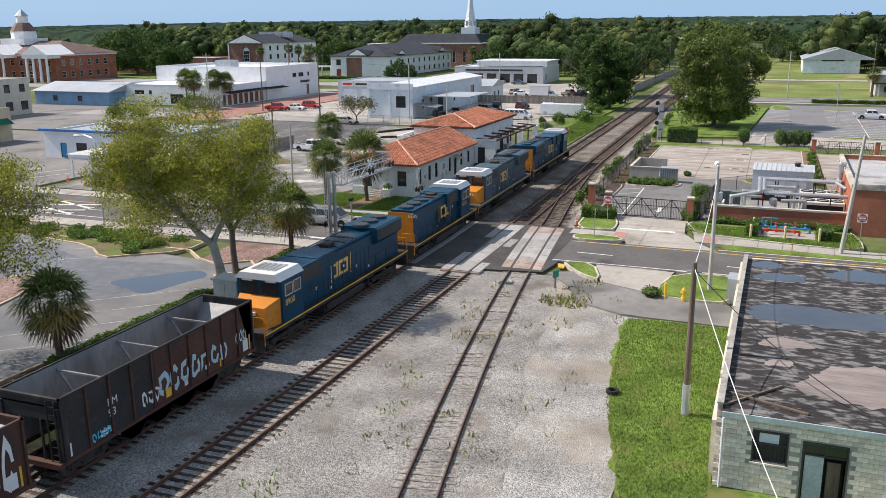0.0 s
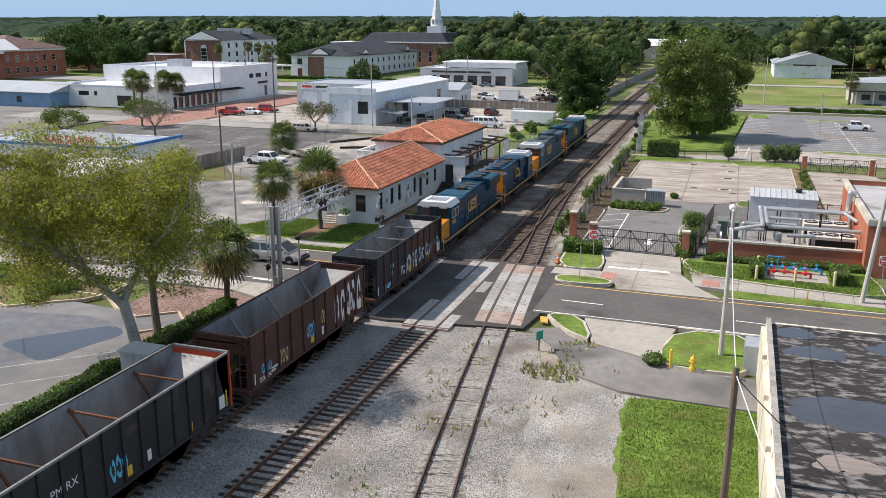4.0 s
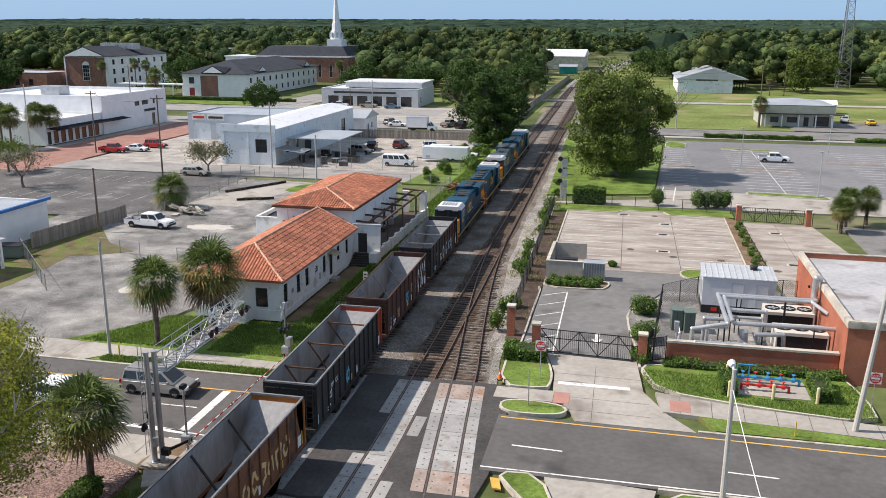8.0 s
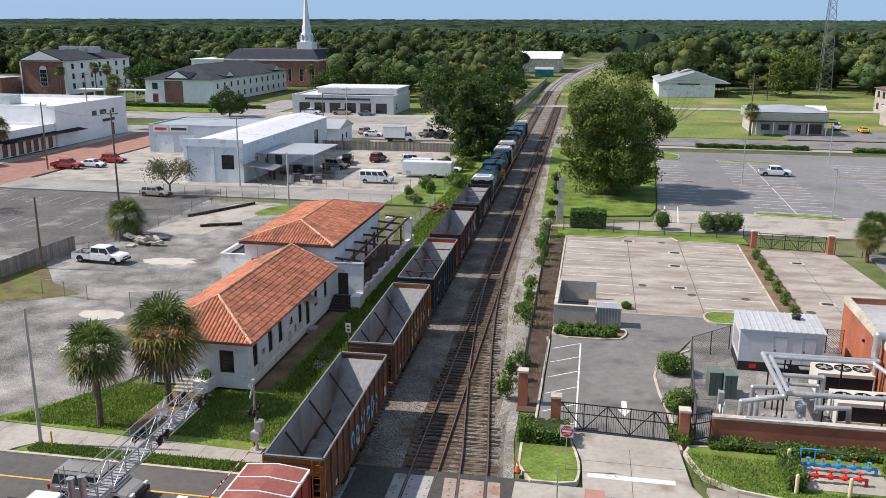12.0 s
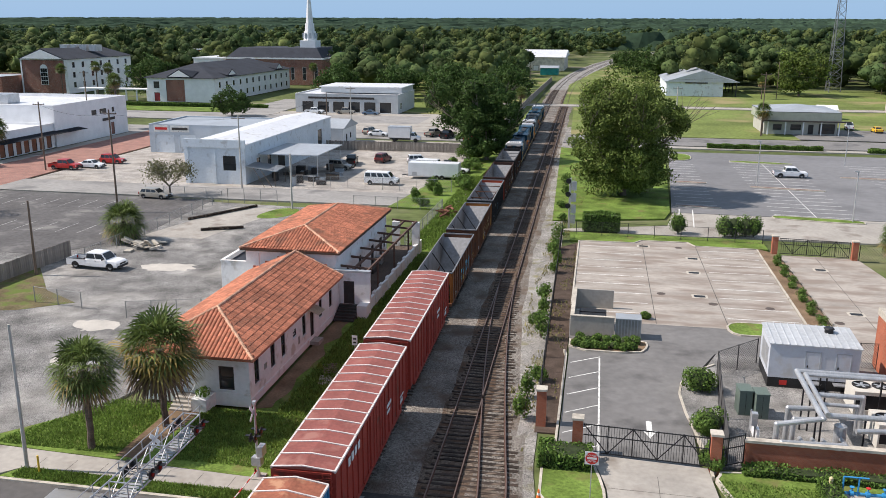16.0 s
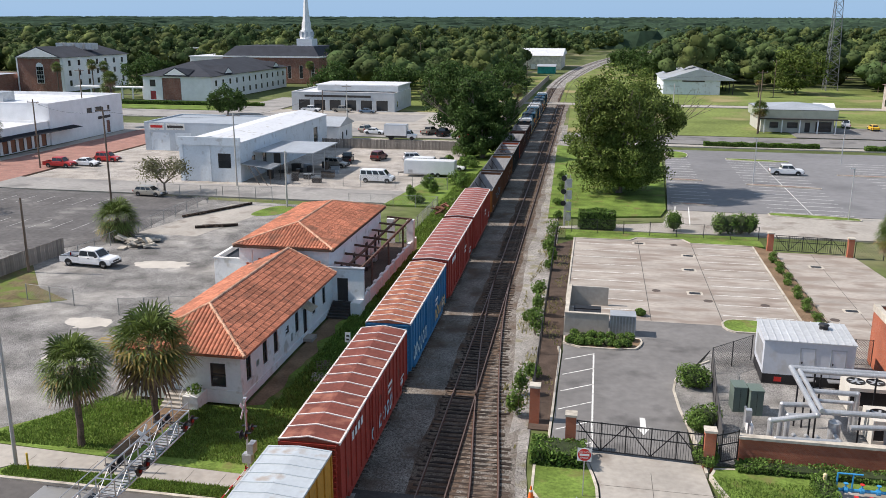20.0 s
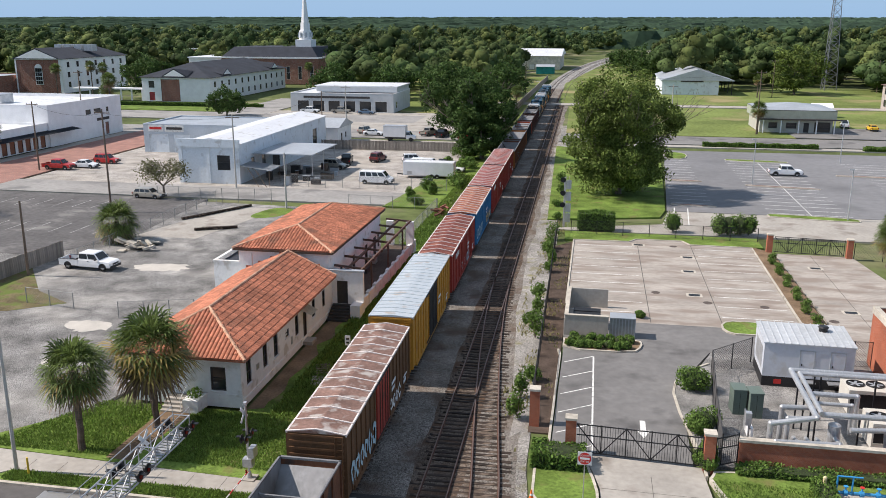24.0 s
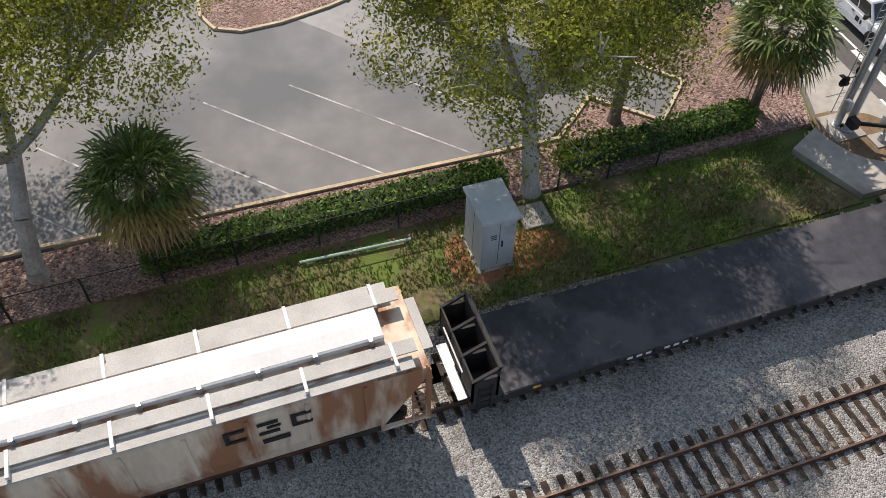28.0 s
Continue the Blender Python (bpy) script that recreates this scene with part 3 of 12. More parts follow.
slab("beige_forecourt", rect(52, 184, 100, 205.5), 0.0, ASPHALT_PALE, 0.3, "grey forecourt of the corner store")
slab("yard_weeds", [(-52, 40), (-44, 42), (-40, 45), (-45, 48), (-53, 58), (-56, 50)], -0.01, BANK, 0.1, "weedy strip by the board fence")
slab("crab_lot_weeds", [(-48.5, 19.5), (-46.5, 19.4), (-44.8, 24), (-44.6, 33), (-45.6, 41), (-47, 45.6), (-50.5, 44), (-52, 42), (-49.6, 31)], -0.012, BANK, 0.1, "weeds along the white fence")
slab("back_lane", rect(-130, 94, -12, 103.2), 0.006, STREET_PALE, 0.3, "pale worn back lane")
slab("shop_yard", [(-86, 103.2), (-12.5, 103.2), (-13.2, 163), (-86, 163)], -0.01, YARD_PALE, 0.3, "bare shop yard")
slab("lane_weeds", [(-22, 93), (-14, 93), (-12.5, 125), (-12, 160), (-17, 160), (-19, 120)], 0.02, GRASS, 0.3, "overgrown bank beside the track")
slab("brick_street", rect(-101, 90, -87, 186), 0.01, PAVER, 0.3, "red brick paved street")
slab("side_street", rect(-101, 186.02, -87, 262), 0.01, STREET_PALE, 0.3, "pale grey side street past the church")
slab("brick_street_kerb", rect(-103.8, 104, -101, 165), 0.1, CONCRETE, 0.3, "footway beside the brick street")
slab("cross_street", rect(-260, 166, -14, 180), 0.004, STREET_PALE, 0.3, "pale cross street")
slab("church_street", rect(-260, 196, -40, 214), 0.008, STREET_PALE, 0.3, "wide street before the church")
slab("shop_forecourt", rect(-92, 180, -22, 222), 0.002, CONCRETE, 0.3, "concrete forecourt of the tyre shop")
slab("gas_lot", rect(-118, 18, -62, 64), -0.004, ASPHALT_PALE, 0.3, "striped parking lot by the snack building")
slab("far_left_lot", rect(-190, 66, -104, 112), -0.002, ASPHALT_PALE, 0.3, "empty grey car park")
# south parking lot
slab("parking_lot_south", [(-15.9, -140), (-15.9, -31), (-15.6, -10), (-17.5, -7.3), (-15, -4.9), (-17.2, -2.7), (-19.5, -4.6), (-22, -3.6), (-42, -1.5), (-95, -1.5), (-95, -140)], -0.03, ASPHALT_LOT, 0.3, "damp patched asphalt car park")
slab("walk_south", [(-8.4, 0.6), (-8.4, 2.6), (-11.2, 4.95), (-95, 4.95), (-95, 2.6), (-24, 2.6), (-16.2, 2.7), (-12.6, 1.4), (-11.6, -0.6)], 0.10, CONCRETE, 0.4, "cracked concrete footway")
slab("mulch_bed", [(-15.7, -140), (-15.7, -31), (-15.4, -9.9), (-17.2, -7.5), (-14.8, -5.0), (-17.0, -2.8), (-19, -4.4), (-21.5, -3.4), (-22, 2.5), (-16.4, 2.6), (-12.8, 1.2), (-12.7, -140)], -0.005, MULCH, 0.3, "reddish rock mulch bed")
slab("dirt_round_mast", smooth_poly([(-13.6, 0.8), (-10.0, 1.6), (-9.4, 4.2), (-12.4, 4.6)]), 0.108, DIRT, 0.1, "bare soil round the signal foot")
slab("bed_west", [(-56, -1.2), (-43.5, -1.2), (-41.5, 2.4), (-56, 2.4)], 0.05, MULCH, 0.3, "planting bed by the road")


def kerb_line(name, pts, material, w=0.16, z=0.09):
    bm = bmesh.new()
    for a, b in zip(pts, pts[1:]):
        bar(bm, (a[0], a[1], z - 0.15), (b[0], b[1], z - 0.15), w, 0.3)
    tagged(part(name, bm, material), "tan concrete kerb along the bed", "", "", "structure")


kerb_line("kerb_lane", [(14.95, 22.9), (14.87, 25.5), (14.1, 31.4), (13.93, 34.6), (14.2, 36.4), (14.67, 37.6), (15.85, 39.4), (17.0, 40.6)], CURB)
kerb_line("kerb_lot_west", [(5.75, 24), (5.7, 40.5), (5.5, 41.5)], CURB)
kerb_line("kerb_lot_north", [(5.6, 53.2), (5.45, 78.2), (12.0, 78.3), (12.8, 79.65), (18.2, 79.7), (19.0, 78.0), (25.9, 77.9), (25.95, 49.3)], CURB)
kerb_line("kerb_bed", [(-15.9, -140), (-16.0, -31), (-15.7, -24.9), (-15.35, -9.8), (-17.4, -7.4), (-14.95, -5.0), (-17.1, -2.8), (-19.2, -4.6), (-21.6, -3.6), (-24, -1.6), (-42, -1.2)], CURB_TAN)
island("roadside_bed", [(-44, 2.35), (-24.6, 2.35), (-24.2, -2.2), (-27.9, -4.8), (-29.6, -6.3), (-33.5, -3.2), (-39, -2.5), (-43.6, -1.4)], BANK, "kerbed bed of low shrubs by the road", CURB_TAN, 0.1, steps=1)
island("lot_island", [(-34.5, -16.5), (-30.7, -16.3), (-28.4, -18.5), (-31.6, -21.7), (-29.4, -23.2), (-26.8, -22.2), (-27.0, -18.2), (-29.0, -12.5), (-31, -11.5)], MULCH, "kerbed bed of rock mulch in the car park", CURB_TAN, 0.09, steps=1)
island("crossing_island_north", [(5.9, 13.1), (9.6, 13.2), (10.5, 14.2), (9.6, 15.2), (5.8, 15.3)], GRASS, "small grass island with a rounded kerb")
island("corner_lawn", [(5.2, 17.4), (8.6, 17.4), (8.9, 18.5), (8.8, 20.6), (7.9, 24.1), (5.0, 24.2)], GRASS, "small lawn beside the gate", steps=1)
island("grass_island_south", [(6.9, 5.4), (9.5, 5.6), (11.0, 1.0), (9.4, 1.9), (8.2, 3.3)], GRASS, "triangular grass island by the crossing", steps=1)
island("verge_island_south", [(14.9, -0.3), (15.9, 5.1), (20.9, 5.1), (20.9, -1.6), (16.0, -1.9)], GRASS, "grass island with a hydrant", steps=1)
island("front_lawn_east", [(15.0, 22.6), (16.2, 18.8), (22, 17.4), (29.9, 16.5), (30.0, 20.4), (29.0, 24.65), (15.45, 23.7), (15.2, 22.9)], GRASS, "clipped lawn before the brick wall", steps=1)

# ---- gated lot ----
LANE_ASPHALT = mat("sealed lane asphalt", (0.185, 0.18, 0.175), 0.9, var=0.14, s1=0.2, s2=1.6, bs=50, bump=0.2, stain=(0.10, 0.097, 0.095), stain_amount=0.25, stain_scale=0.25)
slab("gated_lane", [(5.9, 23), (5.9, 40.5), (5.6, 49.2), (25.8, 49.2), (29, 43.4), (29, 42.9), (17.3, 43), (15, 37.5), (14.4, 36), (14.3, 22.6), (9, 22.6)], 0.0, LANE_ASPHALT, 0.3, "grey asphalt lane inside the gate")
slab("concrete_lot", [(5.6, 49.2), (25.8, 49.2), (25.8, 77.9), (19, 77.9), (18.2, 79.6), (12.8, 79.6), (12, 78.2), (5.5, 78.2)], 0.006, CONCRETE_LOT, 0.3, "stained concrete car park")
slab("second_drive", [(28.4, 43.4), (40, 43.4), (36.2, 75.8), (28.0, 75.8)], 0.004, CONCRETE_LOT, 0.3, "concrete drive to the rear gate")
slab("rear_asphalt", rect(40, 30, 90, 76), -0.01, ASPHALT_PALE, 0.3, "grey asphalt behind the brick building")
slab("plant_gravel", [(15.2, 24.4), (28.9, 24.4), (28.9, 43), (17.4, 43), (15.2, 37)], 0.002, YARD, 0.3, "gravel under the cooling plant")
slab("lane_bed", [(14.95, 23.2), (14.87, 25.5), (14.1, 31.4), (13.95, 34.6), (14.67, 37.6), (15.85, 39.4), (17.0, 38.4), (16.4, 33), (15.9, 24.6)], 0.06, YARD, 0.2, "grey gravel bed with shrubs beside the lane")
slab("rear_grass", [(4.4, 78.3), (12, 78.3), (12.8, 79.7), (18.2, 79.7), (19, 78), (27.2, 78), (27.2, 82.6), (4.2, 82.6)], 0.05, GRASS, 0.3, "grass strip behind the car park")
slab("planting_strip", [(26.0, 49.4), (28.0, 49.4), (27.9, 76), (26.0, 78)], 0.07, DIRT, 0.3, "planted strip between the drives")
slab("access_road", [(3, 84.2), (16.5, 88.6), (17, 92.6), (17.8, 97), (140, 95), (140, 83.6), (28, 83.6), (17, 83.2), (3, 83.4)], 0.0, CONCRETE, 0.3, "pale concrete access road")
slab("tree_grass", [(1.6, 89), (16.4, 92.8), (17.4, 97.5), (20, 152), (-1, 160)], 0.03, GRASS, 0.3, "grass under the big tree")
slab("big_parking_lot", [(17.6, 97.2), (140, 95.2), (140, 158), (21, 158)], 0.01, mat("smooth grey asphalt", (0.20, 0.20, 0.205), 0.9, var=0.12, s1=0.05, s2=0.8, stain=(0.15, 0.15, 0.155), stain_amount=0.2, stain_scale=0.06), 0.3, "wide grey car park")
slab("road_far_north", rect(-1, 168, 260, 182), 0.012, ASPHALT_PALE, 0.3, "grey road behind the car park")
slab("walk_far_north", rect(12, 163.5, 260, 166.5), 0.03, CONCRETE, 0.3, "pale footway")
slab("field", [(0, 184), (200, 184), (200, 255), (-2, 255)], -0.1, GRASS_DRY, 0.2, "open green field")
slab("field_road", rect(-40, 256, 260, 263), 0.0, CONCRETE, 0.3, "pale lane past the field")
slab("field_far", [(-6, 265), (200, 265), (200, 345), (60, 345), (40, 420), (30, 560), (2, 480), (-8, 360)], -0.1, GRASS_DRY, 0.2, "grass by the far curve")
slab("church_lawn", rect(-260, 216, -92, 228), 0.0, GRASS, 0.3, "church front lawn")
slab("park_lawn", [(-90, 240), (-14, 215), (-18, 420), (-90, 420)], -0.1, GRASS_DRY, 0.2, "mown grass by the far street")


def paint(name, pts_list, material=PAINT_WHITE, z=0.005, label="painted marking", thick=0.003):
    bm = bmesh.new()
    for pts in pts_list:
        prism(bm, pts, z, z + thick)
    return tagged(part(name, bm, material), label, "", "", "structure")


def line(a, b, w):
    a, b = Vector(a), Vector(b)
    n = (b - a).normalized()
    n = Vector((-n.y, n.x)) * w / 2
    return [tuple(a - n), tuple(b - n), tuple(b + n), tuple(a + n)]


paint("centre_line_west", [line((-250, 12.45), (-8.8, 12.45), 0.13)], PAINT_YELLOW, label="yellow centre line")
paint("edge_line_east", [line((6.2, 12.55), (28, 12.2), 0.14), line((28, 12.2), (250, 12.2), 0.14)], PAINT_YELLOW, label="yellow edge line")
paint("edge_line_south", [line((6.0, 5.9), (40, 5.75), 0.12), line((-250, 6.75), (-60, 6.75), 0.12), line((-60, 6.75), (-14.6, 6.35), 0.12), line((-14.6, 6.35), (-8.9, 5.6), 0.12)], label="white edge line")
paint("lane_dashes", [line((x, 8.85 - 0.045 * (x - 7)), (x + 3.05, 8.85 - 0.045 * (x - 4)), 0.13) for x in (7.4, 19.5, 31.6, 43.7, 56)] + [line((x, 9.45), (x - 3.05, 9.45), 0.12) for x in (-13.6, -25.7, -31.5, -43, -62, -74, -86)], label="white lane dashes")
paint("stop_line", [line((-12.8, 6.3), (-12.8, 12.3), 0.6)], label="broad white stop line")
paint("cross_lines", [line((-38.6, 6.6), (-38.6, 12.4), 0.45), line((-58.3, 6.7), (-58.3, 12.4), 0.45), line((-16.6, 6.2), (-12.6, 6.0), 0.4), line((-13.2, 5.0), (-9.4, 4.9), 0.4)], label="white crossing advance lines")
paint("crossing_cross_mark", [line((-51.5, 6.9), (-45.5, 9.0), 0.35), line((-51.5, 9.0), (-45.5, 6.9), 0.35), line((-51.5, 9.8), (-45.5, 12.0), 0.35), line((-51.5, 12.0), (-45.5, 9.8), 0.35)], label="white crossed bars on the road")


paint("walk_joints", [line((x, 16.35), (x, 17.65), 0.03) for x in range(-24, -9, 2)] + [line((x, 15.15), (x, 17.4 if x < -46 else 18.0), 0.03) for x in range(-90, -26, 2)] + [line((x, 14.3), (x, 16.25), 0.03) for x in range(31, 60, 2)] + [line((17.5 + 2 * i, 15.3 - 0.16 * i), (17.6 + 2 * i, 17.9 - 0.2 * i), 0.03) for i in range(7)] + [line((x, 2.7), (x, 4.9), 0.03) for x in range(-60, -13, 2)], mat("dark joint", (0.12, 0.11, 0.1), 0.9), 0.1115, "joints across the footways")


def road_letters():
    for i, (x, y) in enumerate(((-51.3, 7.6), (-46.6, 7.6), (-51.3, 10.5), (-46.6, 10.5))):
        cu = bpy.data.curves.new("letter", "FONT")
        cu.body, cu.size, cu.extrude = "R", 1.6, 0.002
        ob = new("road_letter", cu)
        cu.materials.append(PAINT_WHITE)
        ob.matrix_basis = pose(x, y, 0.008, 0, 0, -90) @ Matrix.Diagonal((0.7, 1, 1, 1))
        tagged(ob, "white letter painted on the road", "marking", "", "structure")


road_letters()
paint("driveway_stop_bar", [line((9.3, 18.85), (14.3, 18.8), 0.5)], z=0.009, label="white stop bar at the driveway")
paint("driveway_joints", [line((9.0, y), (15.6, y - 0.1), 0.03) for y in (14.6, 16.6, 20.6)] + [line((11.9, 13), (11.8, 22.4), 0.03)], mat("dark joint", (0.12, 0.11, 0.1), 0.9), 0.008, "dark joints in the concrete")
paint("lot_joints", [line((13.1, 49.4), (12.9, 78), 0.07), line((19.2, 49.4), (19.0, 77.6), 0.07), line((31.5, 43.6), (31.8, 75.6), 0.05)], MATS["dark joint"], 0.010, "dark joints in the concrete")
paint("chevron_marks", [line((8.4, 24.5), (8.3, 40.4), 0.12)] + [line((6.1, y), (8.35, y + 1.6), 0.1) for y in range(24, 40, 3)], z=0.004, label="white hatched marking")
paint("lane_arrow", [[(11.15, 28.3), (11.6, 27.2), (12.05, 28.3)], [(11.42, 28.3), (11.78, 28.3), (11.78, 29.7), (11.42, 29.7)]], z=0.004, label="white lane arrow")
paint("stall_lines_lot", [line((5.9, y), (12.6, y), 0.1) for y in range(52, 78, 3)] + [line((19.4, y), (25.4, y), 0.1) for y in range(52, 78, 3)], z=0.01, label="faded white stall lines")
paint("stall_lines_south", [line((-15.7, -13.6 - 3.85 * i), (-22.4, -19.9 - 3.85 * i), 0.08) for i in range(-1, 22)] + [line((-36, -18 - 4 * i), (-43, -24 - 4 * i), 0.08) for i in range(8)] + [line((-27.5, -3.5), (-33, -8), 0.1), line((-33, -3.5), (-38.5, -8), 0.1), line((-38.5, -3.5), (-44, -8), 0.1)], z=-0.028, material=PAINT_WORN, label="worn white stall lines")
paint("gas_lot_lines", [line((x, 22), (x + 4, 30), 0.12) for x in range(-100, -66, 4)], z=0.002, label="white stall lines")
paint("dark_lot_lines", [line((x, 70), (x, 75), 0.1) for x in range(-92, -48, 3)] + [line((x, 84), (x, 89), 0.1) for x in range(-92, -58, 3)], z=0.006, material=PAINT_WORN, label="worn stall lines")
paint("puddles_south", [smooth_poly([(-37, -26), (-31, -24.5), (-27, -27.5), (-30, -31), (-36, -30)], 3), smooth_poly([(-46, -14), (-39, -12), (-37, -19), (-45, -22), (-49, -18)], 3), smooth_poly([(-24.5, -11.6), (-22, -9), (-19.6, -6.2), (-17.6, -7.6), (-18.6, -10), (-19.2, -13.4), (-21.5, -12.4)], 3), smooth_poly([(-44, -33), (-39, -31), (-37, -37), (-43, -38)], 3)], PUDDLE, -0.0285, "shallow rain puddles", 0.002)
paint("wet_asphalt", [smooth_poly([(-62, -4), (-40, -3.2), (-30, -7.2), (-22, -5), (-18.6, -7), (-19.5, -13.5), (-26, -17), (-34, -26), (-40, -42), (-62, -42)], 3)], mat("wet asphalt", (0.13, 0.132, 0.138), 0.5, var=0.25, s1=0.15, s2=1.2, bump=0.1, spec=0.5), -0.0298, "wet patch of asphalt", 0.001)
paint("puddles_yard", [[(x + 0.9 * noise.noise(Vector((x * 1.1, y * 1.1, 2))), y + 0.7 * noise.noise(Vector((x * 1.1, y * 1.1, 7)))) for x, y in smooth_poly(p, 4)] for p in ([(-36, 38), (-32, 39), (-33, 41), (-37, 41)], [(-40, 56), (-34, 57), (-35, 60), (-41, 59)], [(-33, 31), (-31, 31.2), (-31, 33), (-34, 32.6)])], mat("pale dried puddle", (0.5, 0.47, 0.42), 0.8, var=0.12), -0.028, "pale dried puddles")


# ---- tracks ----
def tie_mesh(material):
    bm = bmesh.new()
    box(bm, -1.32, -0.115, -0.16, 1.32, 0.115, 0.0)
    bmesh.ops.bevel(bm, geom=[e for e in bm.edges], offset=0.015, segments=1, affect="EDGES")
    me = bpy.data.meshes.new("tie")
    bm.to_mesh(me)
    bm.free()
    me.materials.append(material)
    return me


TIE_MESH = tie_mesh(TIE)
TIE_OLD_MESH = tie_mesh(TIE_OLD)
GAUGE = 0.80


def rails(track, f, y0, y1, step=4.0):
    """Both rails of a track: a foot, a web and a worn head."""
    for side in (-1, 1):
        for nm, w, z0, z1, m in (("rail", 0.15, -0.155, -0.12, RAIL), ("rail_head", 0.075, -0.12, -0.004, RAIL), ("rail_top", 0.07, -0.004, 0.006, RAIL_TOP)):
            bm = bmesh.new()
            n = max(2, int((y1 - y0) / step))
            prev = None
            for i in range(n + 1):
                y = y0 + (y1 - y0) * i / n
                dx = (f(y + 0.5) - f(y - 0.5))
                x = f(y) + side * GAUGE
                ring = [bm.verts.new((x + sx * w / 2, y - sx * w / 2 * dx, z)) for sx, z in ((-1, z0), (1, z0), (1, z1), (-1, z1))]
                if prev:
                    for k in range(4):
                        bm.faces.new((prev[k], prev[(k + 1) % 4], ring[(k + 1) % 4], ring[k]))
                else:
                    bm.faces.new(ring[::-1])
                prev = ring
            bm.faces.new(prev)
            part(nm, bm, m, track)


def ties(track, f, ranges, rnd, far, buried=0.0, me=None):
    for y0, y1 in ranges:
        for i in range(int((y1 - y0) / 0.56)):
            y = y0 + 0.56 * i + rnd.uniform(-0.05, 0.05)
            ob = link("tie", me or TIE_MESH, None, track)
            a = math.atan(f(y + 0.5) - f(y - 0.5))
            ob.matrix_basis = pose(f(y) + rnd.uniform(-0.06, 0.06), y, -0.132 + rnd.uniform(-0.025, 0.01) - (rnd.uniform(0.035, 0.06) if rnd.random() < buried else 0), 0, 0, -math.degrees(a) + rnd.uniform(-1.5, 1.5))
    for y0, y1 in far:
        bm = bmesh.new()
        for i in range(int((y1 - y0) / 0.56)):
            y = y0 + 0.56 * i
            box(bm, f(y) - 1.3, y - 0.11, -0.3, f(y) + 1.3, y + 0.11, -0.15)
        tagged(part("far_ties", bm, TIE, track), kind="stuff")


def lay_tracks():
    rnd = random.Random(5)
    t = thing("track_middle", 0, 0, 0, 0, "rusty railway track on dark timber sleepers", "railway track", "tracks", "structure")
    rails(t, xm, -150, 620)
    ties(t, xm, [(-58, 0.1), (59.2, 112)], rnd, [(-150, -58), (112, 330)])
    t = thing("track_siding", 0, 0, 0, 0, "rusty siding curving into a turnout", "railway track", "tracks", "structure")
    rails(t, xs, -110, 61, 1.5)
    ties(t, xs, [(-60, 2.2)], rnd, [(-110, -60)], 0.5, TIE_OLD_MESH)
    me = bpy.data.meshes.new("switch_tie")
    bm = bmesh.new()
    box(bm, -1.0, -0.13, -0.16, 1.0, 0.13, 0.0)
    bm.to_mesh(me)
    bm.free()
    me.materials.append(TIE)
    for i in range(74):
        y = 17.8 + i * 0.56 + rnd.uniform(-0.05, 0.05)
        a, b = xm(y) - 1.3, xs(y) + 1.35
        ob = link("switch_tie", me, None, t)
        ob.matrix_basis = pose((a + b) / 2 + rnd.uniform(-0.25, 0.25), y + rnd.uniform(-0.07, 0.07), -0.125 + rnd.uniform(-0.035, 0.01), 0, 0, rnd.uniform(-3, 3)) @ Matrix.Diagonal(((b - a) / 2, 1, 1, 1))
    t = thing("track_train", 0, 0, 0, 0, "railway track under the freight train", "railway track", "tracks", "structure")
    rails(t, xt, -400, 700)
    ties(t, xt, [(-62, 0.5), (16.5, 108)], rnd, [(-260, -62), (108, 330)])


lay_tracks()


def crossing_panels():
    """Concrete panels between and beside the rails, each with its bolt sockets."""
    ob = thing("crossing_panels", 0, 9, 0, 0, "grey concrete crossing panels, rust stained at their ends", "crossing panels", "", "structure")
    ob["abs"] = 1
    sock = MATS["dark joint"]

    def panel(x0, x1, y0, y1, f, m, bolts):
        bm = bmesh.new()
        a, b = f(y0), f(y1)
        prism(bm, [(a + x0, y0), (a + x1, y0), (b + x1, y1), (b + x0, y1)], -0.2, 0.004)
        p = part("panel", bm, m, ob)
        bm = bmesh.new()
        for u in (0.2, 0.5, 0.8):
            for v in bolts:
                yy, xx = y0 + (y1 - y0) * u, a + (b - a) * u + x0 + (x1 - x0) * v
                box(bm, xx - 0.05, yy - 0.06, 0.0045, xx + 0.05, yy + 0.06, 0.007)
        tagged(part("bolt_sockets", bm, sock, p), kind="stuff")

    for f, ya, n, outs in ((xm, 0.3, 6, ((0, 1, 4, 5), (0, 3))), (xs, 2.4, 6, (range(6), range(6)))):
        L = (17.0 - ya) / n
        for i in range(n):
            y0, y1 = ya + i * L + 0.02, ya + (i + 1) * L - 0.02
            m = PANEL_RED if i in (0, n - 1) and f is xs else PANEL
            panel(-0.7, 0.7, y0, y1, f, m, (0.14, 0.86))
            if i in outs[0]:
                panel(-1.62, -0.9, y0, y1, f, m, (0.5,))
            if i in outs[1]:
                panel(0.9, 1.62, y0, y1, f, m, (0.5,))
    for i in range(6):
        y0 = 1.0 + i * 2.7
        panel(0.9, 1.5, y0, y0 + 2.66, xt, PANEL, (0.5,))
        panel(-0.7, 0.7, y0, y0 + 2.66, xt, PANEL, (0.2, 0.8))
    # raised ends of the panels
    bm = bmesh.new()
    for f, y in ((xm, 0.18), (xs, 2.28)):
        box(bm, f(y) - 1.62, y - 0.06, -0.2, f(y) + 1.62, y + 0.06, -0.03)
    part("end_sill", bm, PANEL_RED, ob, "red-brown end sill")


crossing_panels()


